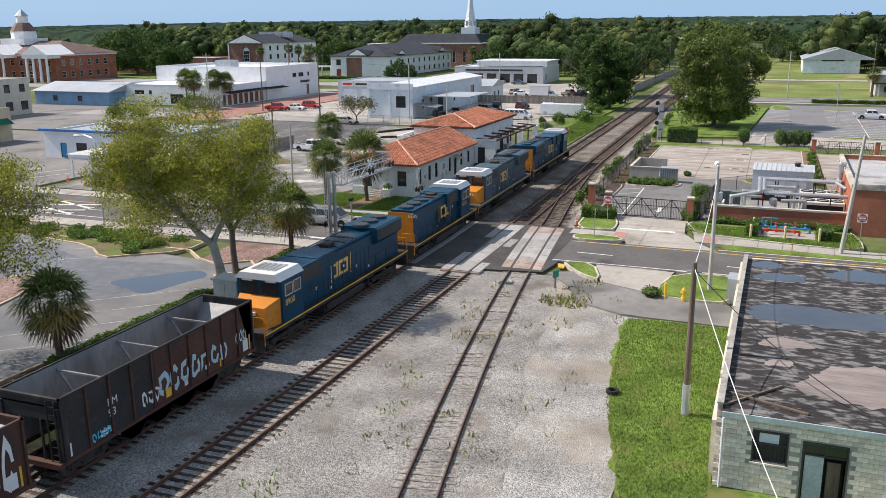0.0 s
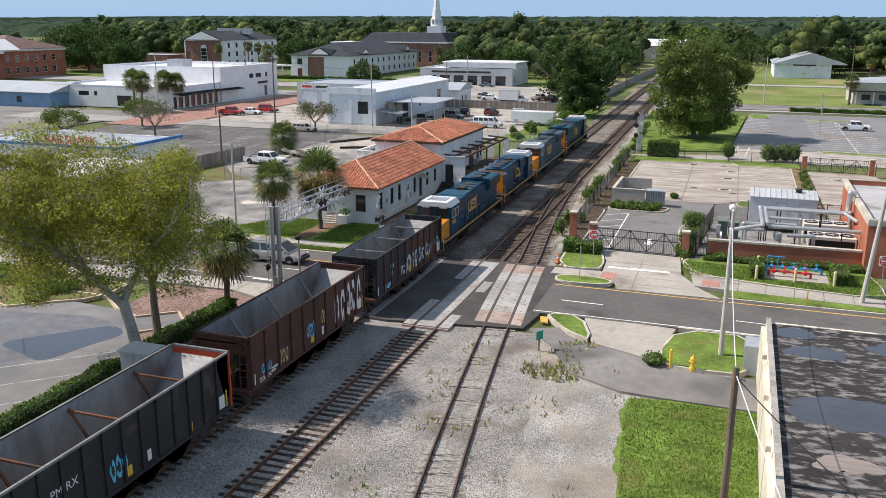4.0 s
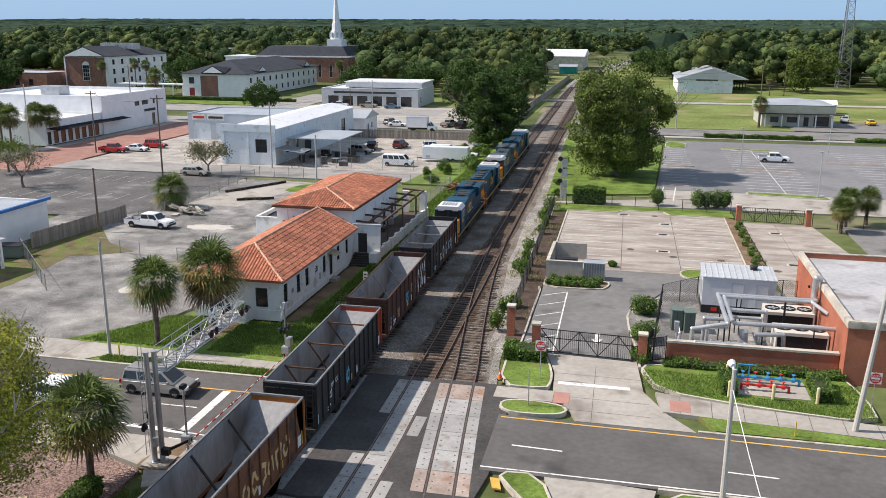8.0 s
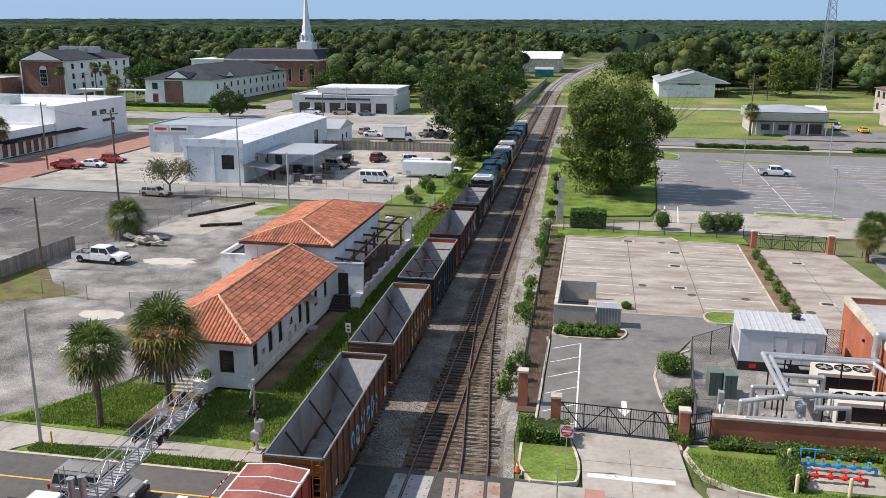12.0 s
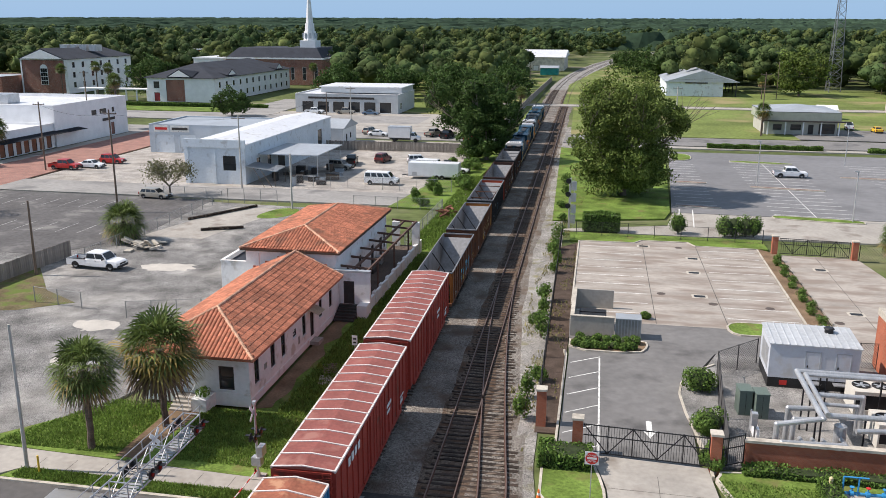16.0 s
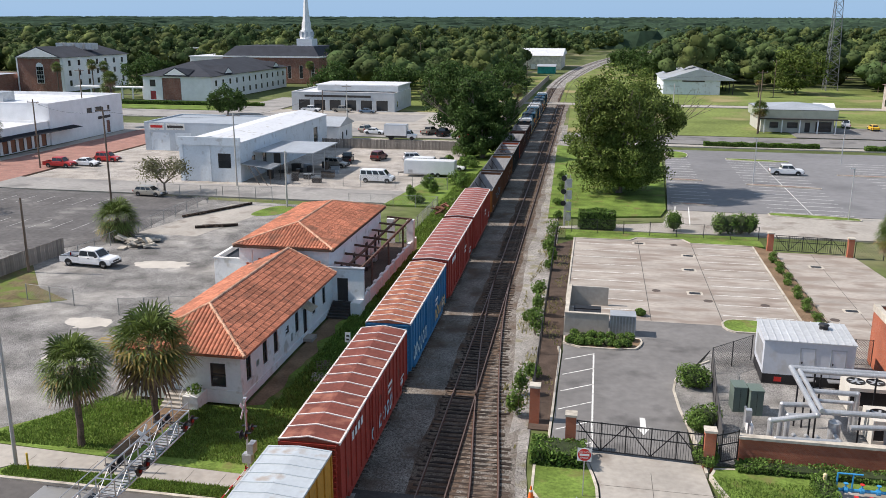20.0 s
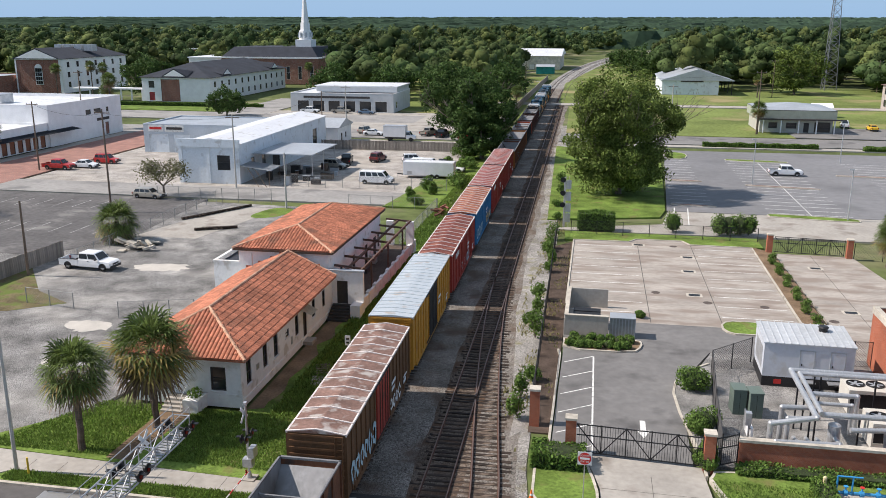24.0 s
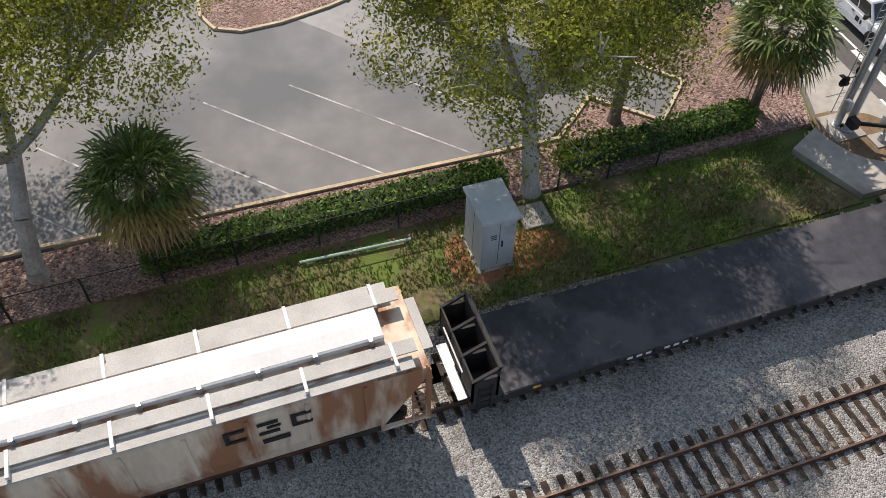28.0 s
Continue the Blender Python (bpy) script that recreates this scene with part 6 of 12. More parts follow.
    if logo:
        marks(car, w + 0.075, [(-h + 2.2 + i * 0.62, zr - 0.95, -h + 2.55 + i * 0.62, zr - 0.5) for i in range(4)], logo)
    marks(car, w + 0.075, [(h - 2.2, 1.5, h - 1.5, 1.75), (h - 2.2, 1.9, h - 1.2, 2.0), (2.4, 2.9, 3.5, 3.1), (2.4, 2.5, 3.2, 2.7)], TAG_WHITE)
    place(car, front, L)
    return car


def covered_hopper(front, L):
    car = thing("covered_hopper_car", label="cream covered hopper car streaked with rust, white roof hatch", category="hopper car", group="hopper cars of the train")
    h, w, zr, zb = L / 2, 1.55, 4.1, 1.15
    bm = bmesh.new()
    prof = [(-1.2, 4.35), (1.2, 4.35), (w, zr - 0.12), (w, 1.9), (w - 0.15, zb), (-w + 0.15, zb), (-w, 1.9), (-w, zr - 0.12)]
    prism_y(bm, prof, -h + 1.6, h - 1.6)
    part("body", bm, BODY_CREAM, car, "cream side sheets with rust runs")
    for s in (-1, 1):
        bm = bmesh.new()
        a, b = s * (h - 1.6), s * (h - 0.05)
        shape(bm, [(-w, a, zr - 0.1), (w, a, zr - 0.1), (w, b, zr - 0.1), (-w, b, zr - 0.1), (-w, a, zb + 0.1), (w, a, zb + 0.1), (w, b, zr - 0.5), (-w, b, zr - 0.5)],
              [(0, 1, 2, 3), (7, 6, 5, 4), (0, 4, 5, 1), (1, 5, 6, 2), (2, 6, 7, 3), (3, 7, 4, 0)])
        part("end_slope", bm, BODY_CREAM, car)
        bm = bmesh.new()
        for sx in (-1, 1):
            bar(bm, (sx * (w - 0.08), b, 1.0), (sx * (w - 0.08), b, zr - 0.3), 0.12, 0.12)
            bar(bm, (sx * (w - 0.08), b, 1.05), (sx * (w - 0.08), a, 1.05), 0.12, 0.14)
            bar(bm, (sx * 0.5, b, 1.05), (sx * 0.5, a, 2.2), 0.09, 0.09)
        bar(bm, (-w, b, 1.05), (w, b, 1.05), 0.2, 0.16)
        part("end_frame", bm, BODY_CREAM, car)
        part("end_platform", B((-0.95, min(b, b + s * 0.3), 4.0, 0.95, max(b, b + s * 0.3), 4.05)), GRATING, car)
        ladder(car, w - 0.05, s * (h - 0.35), 0.9, zr, "y", BODY_CREAM)
        coupler(car, s * h, s)
        truck(car, s * (h - 1.9))
        # walkways and trough hatch
        part("roof_walkway", B((min(s * 0.72, s * 1.18), -h + 0.3, 4.42, max(s * 0.72, s * 1.18), h - 0.3, 4.47)), GRATING, car, "pale steel grating walkway")
        part("edge_walkway", B((min(s * 1.2, s * 1.6), -h + 0.5, 4.27, max(s * 1.2, s * 1.6), h - 0.5, 4.31)), GRATING, car, "lower grating step")
        for i in range(7):
            y = -h + 1.0 + (L - 2.0) * i / 6
            part("walkway_bracket", B((min(s * 0.7, s * 1.52), y - 0.05, 4.34, max(s * 0.7, s * 1.52), y + 0.05, 4.49)), ROOF_WHITE, car)
    bm = bmesh.new()
    prism_y(bm, [(-0.62, 4.35), (0.5, 4.35), (0.45, 4.58), (-0.05, 4.64), (-0.58, 4.58)], -h + 1.1, h - 1.1)
    part("trough_hatch", bm, ROOF_WHITE, car, "long white roof hatch")
    bm = bmesh.new()
    rod(bm, (0.5, -h + 1.1, 4.55), (0.5, h - 1.1, 4.55), 0.05, n=6)
    for i in range(10):
        y = -h + 1.5 + (L - 3.0) * i / 9
        box(bm, 0.44, y - 0.06, 4.36, 0.6, y + 0.06, 4.64)
    part("hatch_latch_bar", bm, GALV, car)
    for i in range(9):
        y = -h + 2.0 + (L - 4.0) * i / 8
        part("side_rib", B((w, y - 0.05, 1.8, w + 0.05, y + 0.05, zr - 0.15)), BODY_CREAM, car)
    bm = bmesh.new()
    for k in (-2.6, 0, 2.6):
        shape(bm, [(-1.1, k - 1.1, zb), (1.1, k - 1.1, zb), (1.1, k + 1.1, zb), (-1.1, k + 1.1, zb), (-0.35, k - 0.35, 0.45), (0.35, k - 0.35, 0.45), (0.35, k + 0.35, 0.45), (-0.35, k + 0.35, 0.45)],
              [(0, 1, 5, 4), (1, 2, 6, 5), (2, 3, 7, 6), (3, 0, 4, 7), (4, 5, 6, 7)])
    part("discharge_bays", bm, BODY_CREAM, car)
    marks(car, w + 0.05, [(h - 6.1 + i * 0.95, 3.0, h - 5.5 + i * 0.95, 3.12) for i in range(3)] + [(h - 6.1 + i * 0.95, 3.5, h - 5.5 + i * 0.95, 3.62) for i in range(3)] + [(h - 6.1, 3.1, h - 5.95, 3.5), (h - 4.2, 3.1, h - 4.05, 3.5), (h - 4.9, 3.28, h - 4.5, 3.36), (h - 5.1, 2.5, h - 4.3, 2.7)], BLACK)
    place(car, front, L)


def prism_y(bm, prof, y0, y1):
    a, b = [bm.verts.new((x, y0, z)) for x, z in prof], [bm.verts.new((x, y1, z)) for x, z in prof]
    n = len(prof)
    bm.faces.new(a)
    bm.faces.new(b[::-1])
    for i in range(n):
        j = (i + 1) % n
        bm.faces.new((a[i], b[i], b[j], a[j]))


def flatcar(front, L):
    car = thing("bulkhead_flatcar", label="empty black bulkhead flatcar with a bare deck", category="flatcar")
    h, w = L / 2, 1.55
    part("deck", B((-w, -h + 0.1, 1.02, w, h - 0.1, 1.14)), mat("worn black deck", (0.042, 0.042, 0.05), 0.55, var=0.3, s1=0.3, s2=3, stain=(0.085, 0.08, 0.085), stain_amount=0.3, stain_scale=0.6), car, "worn dark deck plate")
    part("centre_sill", B((-0.45, -h, 0.55, 0.45, h, 1.02)), STEEL_DARK, car)
    for s in (-1, 1):
        part("side_sill", B((min(s * w, s * (w - 0.1)), -h, 0.65, max(s * w, s * (w - 0.1)), h, 1.02)), BODY_BLACK, car)
        for i in range(15):
            y = -h + 1.2 + (L - 2.4) * i / 14
            part("stake_pocket", B((min(s * w, s * (w + 0.08)), y - 0.09, 0.85, max(s * w, s * (w + 0.08)), y + 0.09, 1.13)), BODY_BLACK, car)
        ye = s * (h - 0.05)
        yi = s * (h - 0.95)
        a, b = min(ye, yi), max(ye, yi)
        part("bulkhead_face", B((-w, min(yi, yi + s * 0.08), 1.14, w, max(yi, yi + s * 0.08), 2.75)), BODY_BLACK, car, "black steel bulkhead")
        part("bulkhead_back", B((-w, min(ye, ye - s * 0.06), 1.14, w, max(ye, ye - s * 0.06), 2.3)), BODY_BLACK, car)
        bm = bmesh.new()
        for x in (-w + 0.05, -0.5, 0.5, w - 0.05):
            box(bm, x - 0.05, a, 1.14, x + 0.05, b, 2.3)
            bar(bm, (x, ye, 2.25), (x, yi, 2.7), 0.1, 0.1)
        bar(bm, (-w, yi, 2.75), (w, yi, 2.75), 0.12, 0.1)
        part("bulkhead_frame", bm, BODY_BLACK, car)
        part("end_step", B((-0.9, min(ye, ye + s * 0.35), 1.0, 1.3, max(ye, ye + s * 0.35), 1.05)), GALV, car)
        bm = bmesh.new()
        rod(bm, (-0.9, ye + s * 0.1, 2.0), (0.9, ye + s * 0.1, 2.0), 0.03, n=6)
        part("grab_iron", bm, TAG_WHITE, car)
        ladder(car, w + 0.03, s * (h - 0.5), 0.5, 1.9, "y", BODY_BLACK)
        coupler(car, s * h, s)
        truck(car, s * (h - 2.4))
    marks(car, w, [(-h + 5.6 + i * 0.35, 0.86, -h + 5.8 + i * 0.35, 0.98) for i in range(8)], TAG_WHITE)
    marks(car, w, [(-h + 2.2, 0.85, -h + 2.55, 0.98)], STRIPE)
    place(car, front, L)


def loco(front, L, label, number, flip, body=LOCO_BLUE, short_hood=False, faded=False):
    """A road diesel, its cab at +y; flip turns it to run long hood first."""
    car = thing("diesel_locomotive", label=label, category="locomotive", group="locomotives of the train")
    h, w = L / 2, 1.55
    e = h - 0.7
    part("underframe", B((-w, -e, 1.25, w, e, 1.55)), BODY_BLACK if not faded else body, car)
    for s in (-1, 1):
        part("sill_stripe", B((min(s * w, s * (w + 0.012)), -e, 1.43, max(s * w, s * (w + 0.012)), e, 1.52)), STRIPE, car, "yellow sill stripe")
    bm = B((-1.45, -2.9, 0.45, 1.45, 2.9, 1.25))
    bmesh.ops.bevel(bm, geom=bm.edges[:], offset=0.18, segments=2, affect="EDGES")
    part("fuel_tank", bm, STEEL_DARK, car)
    hw = 1.12
    yc0, yc1 = e - 4.4, e - 2.0
    # long hood
    bm = B((-hw, -e + 0.9, 1.55, hw, yc0, 4.15))
    bmesh.ops.bevel(bm, geom=[x for x in bm.edges if all(v.co.z > 4 for v in x.verts)], offset=0.16, segments=2, affect="EDGES")
    part("long_hood", bm, body, car)
    part("hood_end", B((-hw + 0.05, -e + 0.86, 1.6, hw - 0.05, -e + 0.9, 4.0)), LOCO_GOLD, car, "gold hood end")
    part("inertial_box", B((-1.3, yc0 - 3.0, 3.1, 1.3, yc0, 4.25)), body, car)
    if not short_hood:
        bm = bmesh.new()
        prism_y(bm, [(-1.5, 3.5), (-1.1, 3.1), (1.1, 3.1), (1.5, 3.5), (1.5, 4.3), (1.3, 4.42), (-1.3, 4.42), (-1.5, 4.3)], -e + 0.95, -e + 5.2)
        part("radiator_wing", bm, body, car)
        for s in (-1, 1):
            part("radiator_grille", B((min(s * 1.5, s * 1.515), -e + 1.2, 3.55, max(s * 1.5, s * 1.515), -e + 4.9, 4.22)), FRAME_DARK, car)
    fan_y = (-e + 1.9, -e + 3.4, -e + 4.9) if not short_hood else (-e + 2.0, -e + 3.6, -e + 5.2)
    for y in fan_y:
        bm = bmesh.new()
        z = 4.42 if not short_hood and y < -e + 5.1 else 4.15
        rod(bm, (0, y, z), (0, y, z + 0.16), 0.66, 0.62, 18)
        f = part("roof_fan", bm, body, car)
        bm = bmesh.new()
        rod(bm, (0, y, z + 0.161), (0, y, z + 0.175), 0.54, 0.54, 18)
        part("fan_guard", bm, FRAME_DARK, f)
    part("exhaust_port", B((-0.35, -0.6, 4.15, 0.35, 0.3, 4.38)), STEEL_DARK, car)
    part("dynamic_brake", B((-1.2, 0.9, 3.3, 1.2, 3.4, 4.28)), body, car)
    for k in range(3):
        g = part("roof_hatch", B((-0.8, -e + 6.6 + k * 1.25, 4.152, 0.8, -e + 7.6 + k * 1.25, 4.21)), body, car)
        part("hatch_grille", B((-0.65, -e + 6.72 + k * 1.25, 4.212, 0.65, -e + 7.48 + k * 1.25, 4.225)), FRAME_DARK, g)
    for s in (-1, 1):
        part("side_intake", B((min(s * 1.3, s * 1.312), yc0 - 2.7, 3.3, max(s * 1.3, s * 1.312), yc0 - 0.4, 4.1)), FRAME_DARK, car, "dark intake grille")
        part("roof_edge_rail", B((min(s * 0.9, s * 0.96), -e + 5.4, 4.2, max(s * 0.9, s * 0.96), yc0 - 0.2, 4.26)), body, car)
    # hood doors
    for s in (-1, 1):
        n = 11
        for i in range(n):
            y = -e + 5.4 + (yc0 - 3.2 + e - 5.4) * i / n
            ob = link("hood_door", cached("hooddoor", lambda: B((0, 0.03, 0, 0.018, 0.62, 1.55))), None, car)
            if not ob.data.materials:
                ob.data.materials.append(body)
            ob.material_slots[0].link = "OBJECT"
            ob.material_slots[0].material = body
            ob.matrix_basis = pose(s * hw, y, 1.7, 0, 0, 0 if s > 0 else 180) if s > 0 else pose(-hw - 0.018, y, 1.7)
    # cab
    part("cab", B((-w, yc0, 1.55, w, yc1, 4.15)), body, car)
    bm = bmesh.new()
    prism_y(bm, [(-w - 0.02, 4.15), (w + 0.02, 4.15), (w - 0.35, 4.55), (-w + 0.35, 4.55)], yc0 - 0.15, yc1 + 0.2)
    rf = part("cab_roof", bm, ROOF_WHITE, car, "white painted cab roof")
    for i in range(5):
        part("roof_rib", B((-0.8 + i * 0.36, yc0 + 0.4, 4.551, -0.6 + i * 0.36, yc1 - 0.5, 4.60)), GALV, rf)
    for s in (-1, 1):
        for k in range(2):
            wy = yc0 + 0.35 + k * 0.95
            win = part("cab_window", B((min(s * w, s * (w + 0.015)), wy, 3.15, max(s * w, s * (w + 0.015)), wy + 0.8, 3.85)), GLASS_DARK, car)
            bm = bmesh.new()
            for a, c in (((wy, 3.15), (wy + 0.8, 3.15)), ((wy, 3.85), (wy + 0.8, 3.85)), ((wy, 3.15), (wy, 3.85)), ((wy + 0.8, 3.15), (wy + 0.8, 3.85))):
                bar(bm, (s * (w + 0.02), a[0], a[1]), (s * (w + 0.02), c[0], c[1]), 0.06, 0.06)
            part("window_frame", bm, ALU, win)
        part("windscreen", B((min(s * 0.15, s * 1.3), yc1, 3.2, max(s * 0.15, s * 1.3), yc1 + 0.015, 3.95)), GLASS_DARK, car)
        part("number_board", B((min(s * 0.45, s * 1.15), yc1 + 0.01, 4.0, max(s * 0.45, s * 1.15), yc1 + 0.06, 4.13)), TAG_WHITE, car)
    # nose
    bm = bmesh.new()
    shape(bm, [(-1.4, yc1, 1.55), (1.4, yc1, 1.55), (1.2, e - 0.75, 1.55), (-1.2, e - 0.75, 1.55), (-1.4, yc1, 3.15), (1.4, yc1, 3.15), (1.0, e - 0.85, 2.75), (-1.0, e - 0.85, 2.75)],
          [(3, 2, 1, 0), (4, 5, 6, 7), (0, 1, 5, 4), (1, 2, 6, 5), (2, 3, 7, 6), (3, 0, 4, 7)])
    part("nose", bm, LOCO_GOLD, car, "gold painted nose")
    part("nose_door", B((-0.32, e - 0.80, 1.6, 0.32, e - 0.72, 2.5)), LOCO_GOLD, car)
    for s in (-1, 1):
        part("headlight", B((s * 0.3 - 0.12, e - 0.86, 2.3, s * 0.3 + 0.12, e - 0.70, 2.5)), TAG_WHITE, car)
    for s in (-1, 1):
        y = s * e
        part("pilot", B((-1.45, min(y, y - s * 0.12), 0.35, 1.45, max(y, y - s * 0.12), 1.3)), BODY_BLACK, car)
        coupler(car, y, s)
        for sx in (-1, 1):
            bm = bmesh.new()
            for k in range(4):
                box(bm, min(sx * 1.1, sx * 1.5), y - s * (0.1 + k * 0.12) - 0.12, 0.4 + k * 0.28, max(sx * 1.1, sx * 1.5), y - s * (0.1 + k * 0.12) + 0.12, 0.44 + k * 0.28)
            tagged(part("step_ladder", bm, STEEL_DARK, car), kind="stuff")
            bm = bmesh.new()
            rod(bm, (sx * 1.5, y, 0.8), (sx * 1.5, y, 2.5), 0.025, n=5)
            rod(bm, (sx * 1.5, y, 2.5), (sx * 0.5, y, 2.5), 0.025, n=5)
            rod(bm, (sx * 0.5, y, 2.5), (sx * 0.5, y, 1.5), 0.025, n=5)
            part("end_rail", bm, LOCO_GOLD, car)
        truck(car, s * (e - 3.4), 3.7 if not short_hood else 2.8, 3 if not short_hood else 2)
    for sx in (-1, 1):
        bm = bmesh.new()
        y0, y1 = -e + 0.5, yc0 - 0.1
        rod(bm, (sx * 1.5, y0, 2.55), (sx * 1.5, y1, 2.55), 0.022, n=5)
        for i in range(10):
            y = y0 + (y1 - y0) * i / 9
            rod(bm, (sx * 1.5, y, 1.55), (sx * 1.5, y, 2.55), 0.02, n=5)
        part("handrail", bm, BODY_BLACK, car)
        # plain gold blocks in place of the emblem
        s0 = hw + 0.03
        bm = bmesh.new()
        for k in range(3):
            y = -0.9 + k * 0.72
            for a in ((y, 2.3, y + 0.6, 2.52), (y, 3.13, y + 0.6, 3.35), (y + (0.0 if k != 1 else 0.38), 2.52, y + 0.22 + (0.0 if k != 1 else 0.38), 3.13)):
                box(bm, min(sx * s0, sx * (s0 + 0.01)), a[0], a[1], max(sx * s0, sx * (s0 + 0.01)), a[2], a[3])
        for y in (-1.35, 1.45):
            box(bm, min(sx * s0, sx * (s0 + 0.01)), y, 2.1, max(sx * s0, sx * (s0 + 0.01)), y + 0.08, 3.55)
        tagged(part("gold_emblem", bm, LOGO_GOLD, car), kind="stuff")
        if number:
            letters(car, number, sx * (w + 0.004), yc0 + (0.35 if sx > 0 else 2.1), 2.55, 0.55, LOGO_GOLD, 90 if sx > 0 else -90, "cab_number")
        marks_ = [(-e + 6 + i * 1.9, 1.75 + (i % 3) * 0.5, -e + 6.2 + i * 1.9, 1.92 + (i % 3) * 0.5) for i in range(6)]
        bm = bmesh.new()
        for a in marks_:
            box(bm, min(sx * (hw + 0.02), sx * (hw + 0.028)), a[0], a[1], max(sx * (hw + 0.02), sx * (hw + 0.028)), a[2], a[3])
        tagged(part("warning_plate", bm, TAG_WHITE, car), kind="stuff")
    if number == "6535":
        letters(car, number, 0.62, -e + 0.85, 3.62, 0.42, TAG_WHITE, 180 - 180, "hood_number")
        car.children[-1].matrix_basis = pose(-0.55, -e + 0.855, 3.6, 90, 0, 0)
    place(car, front, L, flip)
    return car


def make_train():
    rnd = random.Random(11)
    loco(60.6, 22.0, "dark blue and gold diesel locomotive leading the train", "", False)
    loco(38.2, 21.6, "faded grey-blue diesel locomotive with a white cab roof", "", True, LOCO_FADED, faded=True)
    loco(16.9, 17.0, "four-axle blue diesel locomotive with a gold hood end", "6535", False, short_hood=True)
    loco(0.0, 21.8, "blue six-axle diesel locomotive with gold nose and white cab roof", "8900", True)
    hopper(-22.4, 13.9, BODY_BROWN, BODY_BLACK, rnd, "brown and black open hopper car with pale blue sprayed tags", "bars", CHORD, ((-1.0, 4.6, 1.45, 2.75, TAG_PALE, 7), (5.3, 6.3, 1.9, 2.7, TAG_PALE, 3), (-2.2, -0.9, 1.5, 2.3, TAG_WHITE, 3), (-5.4, -4.2, 1.3, 1.75, TAG_BLUE, 4)), ("PM", "93"), half=BODY_BLACK, rim=BODY_BLACK, south=BODY_BLACK)
    hopper(-38.1, 14.2, BODY_BROWN, BODY_BROWN, rnd, "rusty brown open hopper car with large white sprayed tag", "struts", CHORD, ((2.6, 6.6, 1.4, 3.6, TAG_WHITE, 5), (4.4, 5.6, 1.5, 2.4, TAG_PINK, 3), (-1.0, 0.0, 1.7, 2.7, TAG_BLUE, 3), (0.9, 1.6, 2.0, 3.0, TAG_TAN, 3), (-4.2, -3.2, 1.4, 2.3, TAG_TAN, 3), (-6.0, -5.0, 1.5, 2.2, TAG_BLUE, 3), (-6.3, -5.0, 1.2, 1.5, TAG_WHITE, 5)), rim=BODY_BROWN)
    hopper(-54.2, 14.6, BODY_BLACK, mat("orange red end paint", (0.50, 0.075, 0.03), 0.6, var=0.15), rnd, "black open hopper car with red end posts", "bars", BODY_RUST, ((-1.4, -0.3, 1.5, 2.6, TAG_BLUE, 3), (-5.0, -4.3, 1.9, 2.5, TAG_WHITE, 3)), ("PM RX",), ribs=13)
    hopper(-70.6, 14.4, BODY_RUST, mat("orange brown end paint", (0.36, 0.13, 0.03), 0.7, var=0.2), rnd, "rust brown open hopper car with tan sprayed letters", "struts", BODY_BLACK, ((-1.0, 5.0, 1.6, 3.0, TAG_TAN, 6),), ribs=12)
    hopper(-87.0, 14.6, BODY_RUST, BODY_RUST, rnd, "rust brown open hopper car with blue sprayed letters", "struts", BODY_BLACK, ((-2.0, 4.4, 1.5, 2.9, TAG_BLUE, 7),), ribs=12, south=MATS["orange brown end paint"])
    boxcar(-103.8, 16.5, BODY_RED, ROOF_RED, RIB_WHITE, rnd, "red boxcar with pale ribs across its roof", nribs=13)
    boxcar(-121.5, 16.6, BODY_RED, ROOF_RED, RIB_WHITE, rnd, "red boxcar with pale roof ribs and white lettering blocks", nribs=13, logo=TAG_WHITE)
    boxcar(-139.3, 15.8, BODY_BLUE, ROOF_RUST, RIB_WHITE, rnd, "blue boxcar with a rust streaked roof", nribs=13, peak=0.24, tags=((-7, -1.8, 1.3, 2.6, TAG_PALE, 6), (2, 7, 1.2, 2.4, TAG_TAN, 6)))
    boxcar(-156.4, 16.6, BODY_RED, mat("maroon boxcar roof", (0.17, 0.05, 0.035), 0.8, var=0.22, s1=0.6, s2=6, stain=(0.30, 0.12, 0.08), stain_amount=0.25), RIB_WHITE, rnd, "red boxcar with a rusted ribbed roof", nribs=12, peak=0.26, logo=TAG_WHITE, tags=((-2, 3.5, 1.3, 2.3, TAG_PALE, 6),))
    boxcar(-174.6, 17.0, BODY_YELLOW, ROOF_SILVER, ROOF_SILVER, rnd, "yellow boxcar with silver roof and black door", door=BODY_BLACK, nribs=20, peak=0.12, zr=5.0)
    boxcar(-192.9, 16.4, mat("boxcar brown paint", (0.13, 0.065, 0.03), 0.7, var=0.2), ROOF_PATCH, RIB_WHITE, rnd, "brown boxcar with peeling roof and red door", door=BODY_RED, nribs=12, peak=0.22, zr=4.75, tags=((-7.6, -2.0, 1.3, 2.8, TAG_PALE, 6), (1.8, 5, 1.2, 2.2, TAG_WHITE, 4)))
    hopper(-210.6, 14.4, BODY_RUST, BODY_RUST, rnd, "rust brown open hopper car with pale sprayed tags", "bars", CHORD, ((-3.0, 4.5, 1.4, 2.8, TAG_PALE, 8),))
    hopper(-226.9, 14.6, BODY_BLACK, BODY_BLACK, rnd, "black open hopper car braced with rusty bars", "ridge", BODY_RUST, ((-4.5, -3.7, 1.6, 2.2, TAG_WHITE, 3),), ribs=13)
    hopper(-243.2, 13.7, BODY_BROWN, BODY_BROWN, rnd, "dark brown open hopper car with pale cross bars", "bars", CHORD, ((-5.0, -3.6, 2.0, 2.8, TAG_WHITE, 4),), rim=BODY_BLACK, south=BODY_BLACK)
    flatcar(-258.3, 21.6)
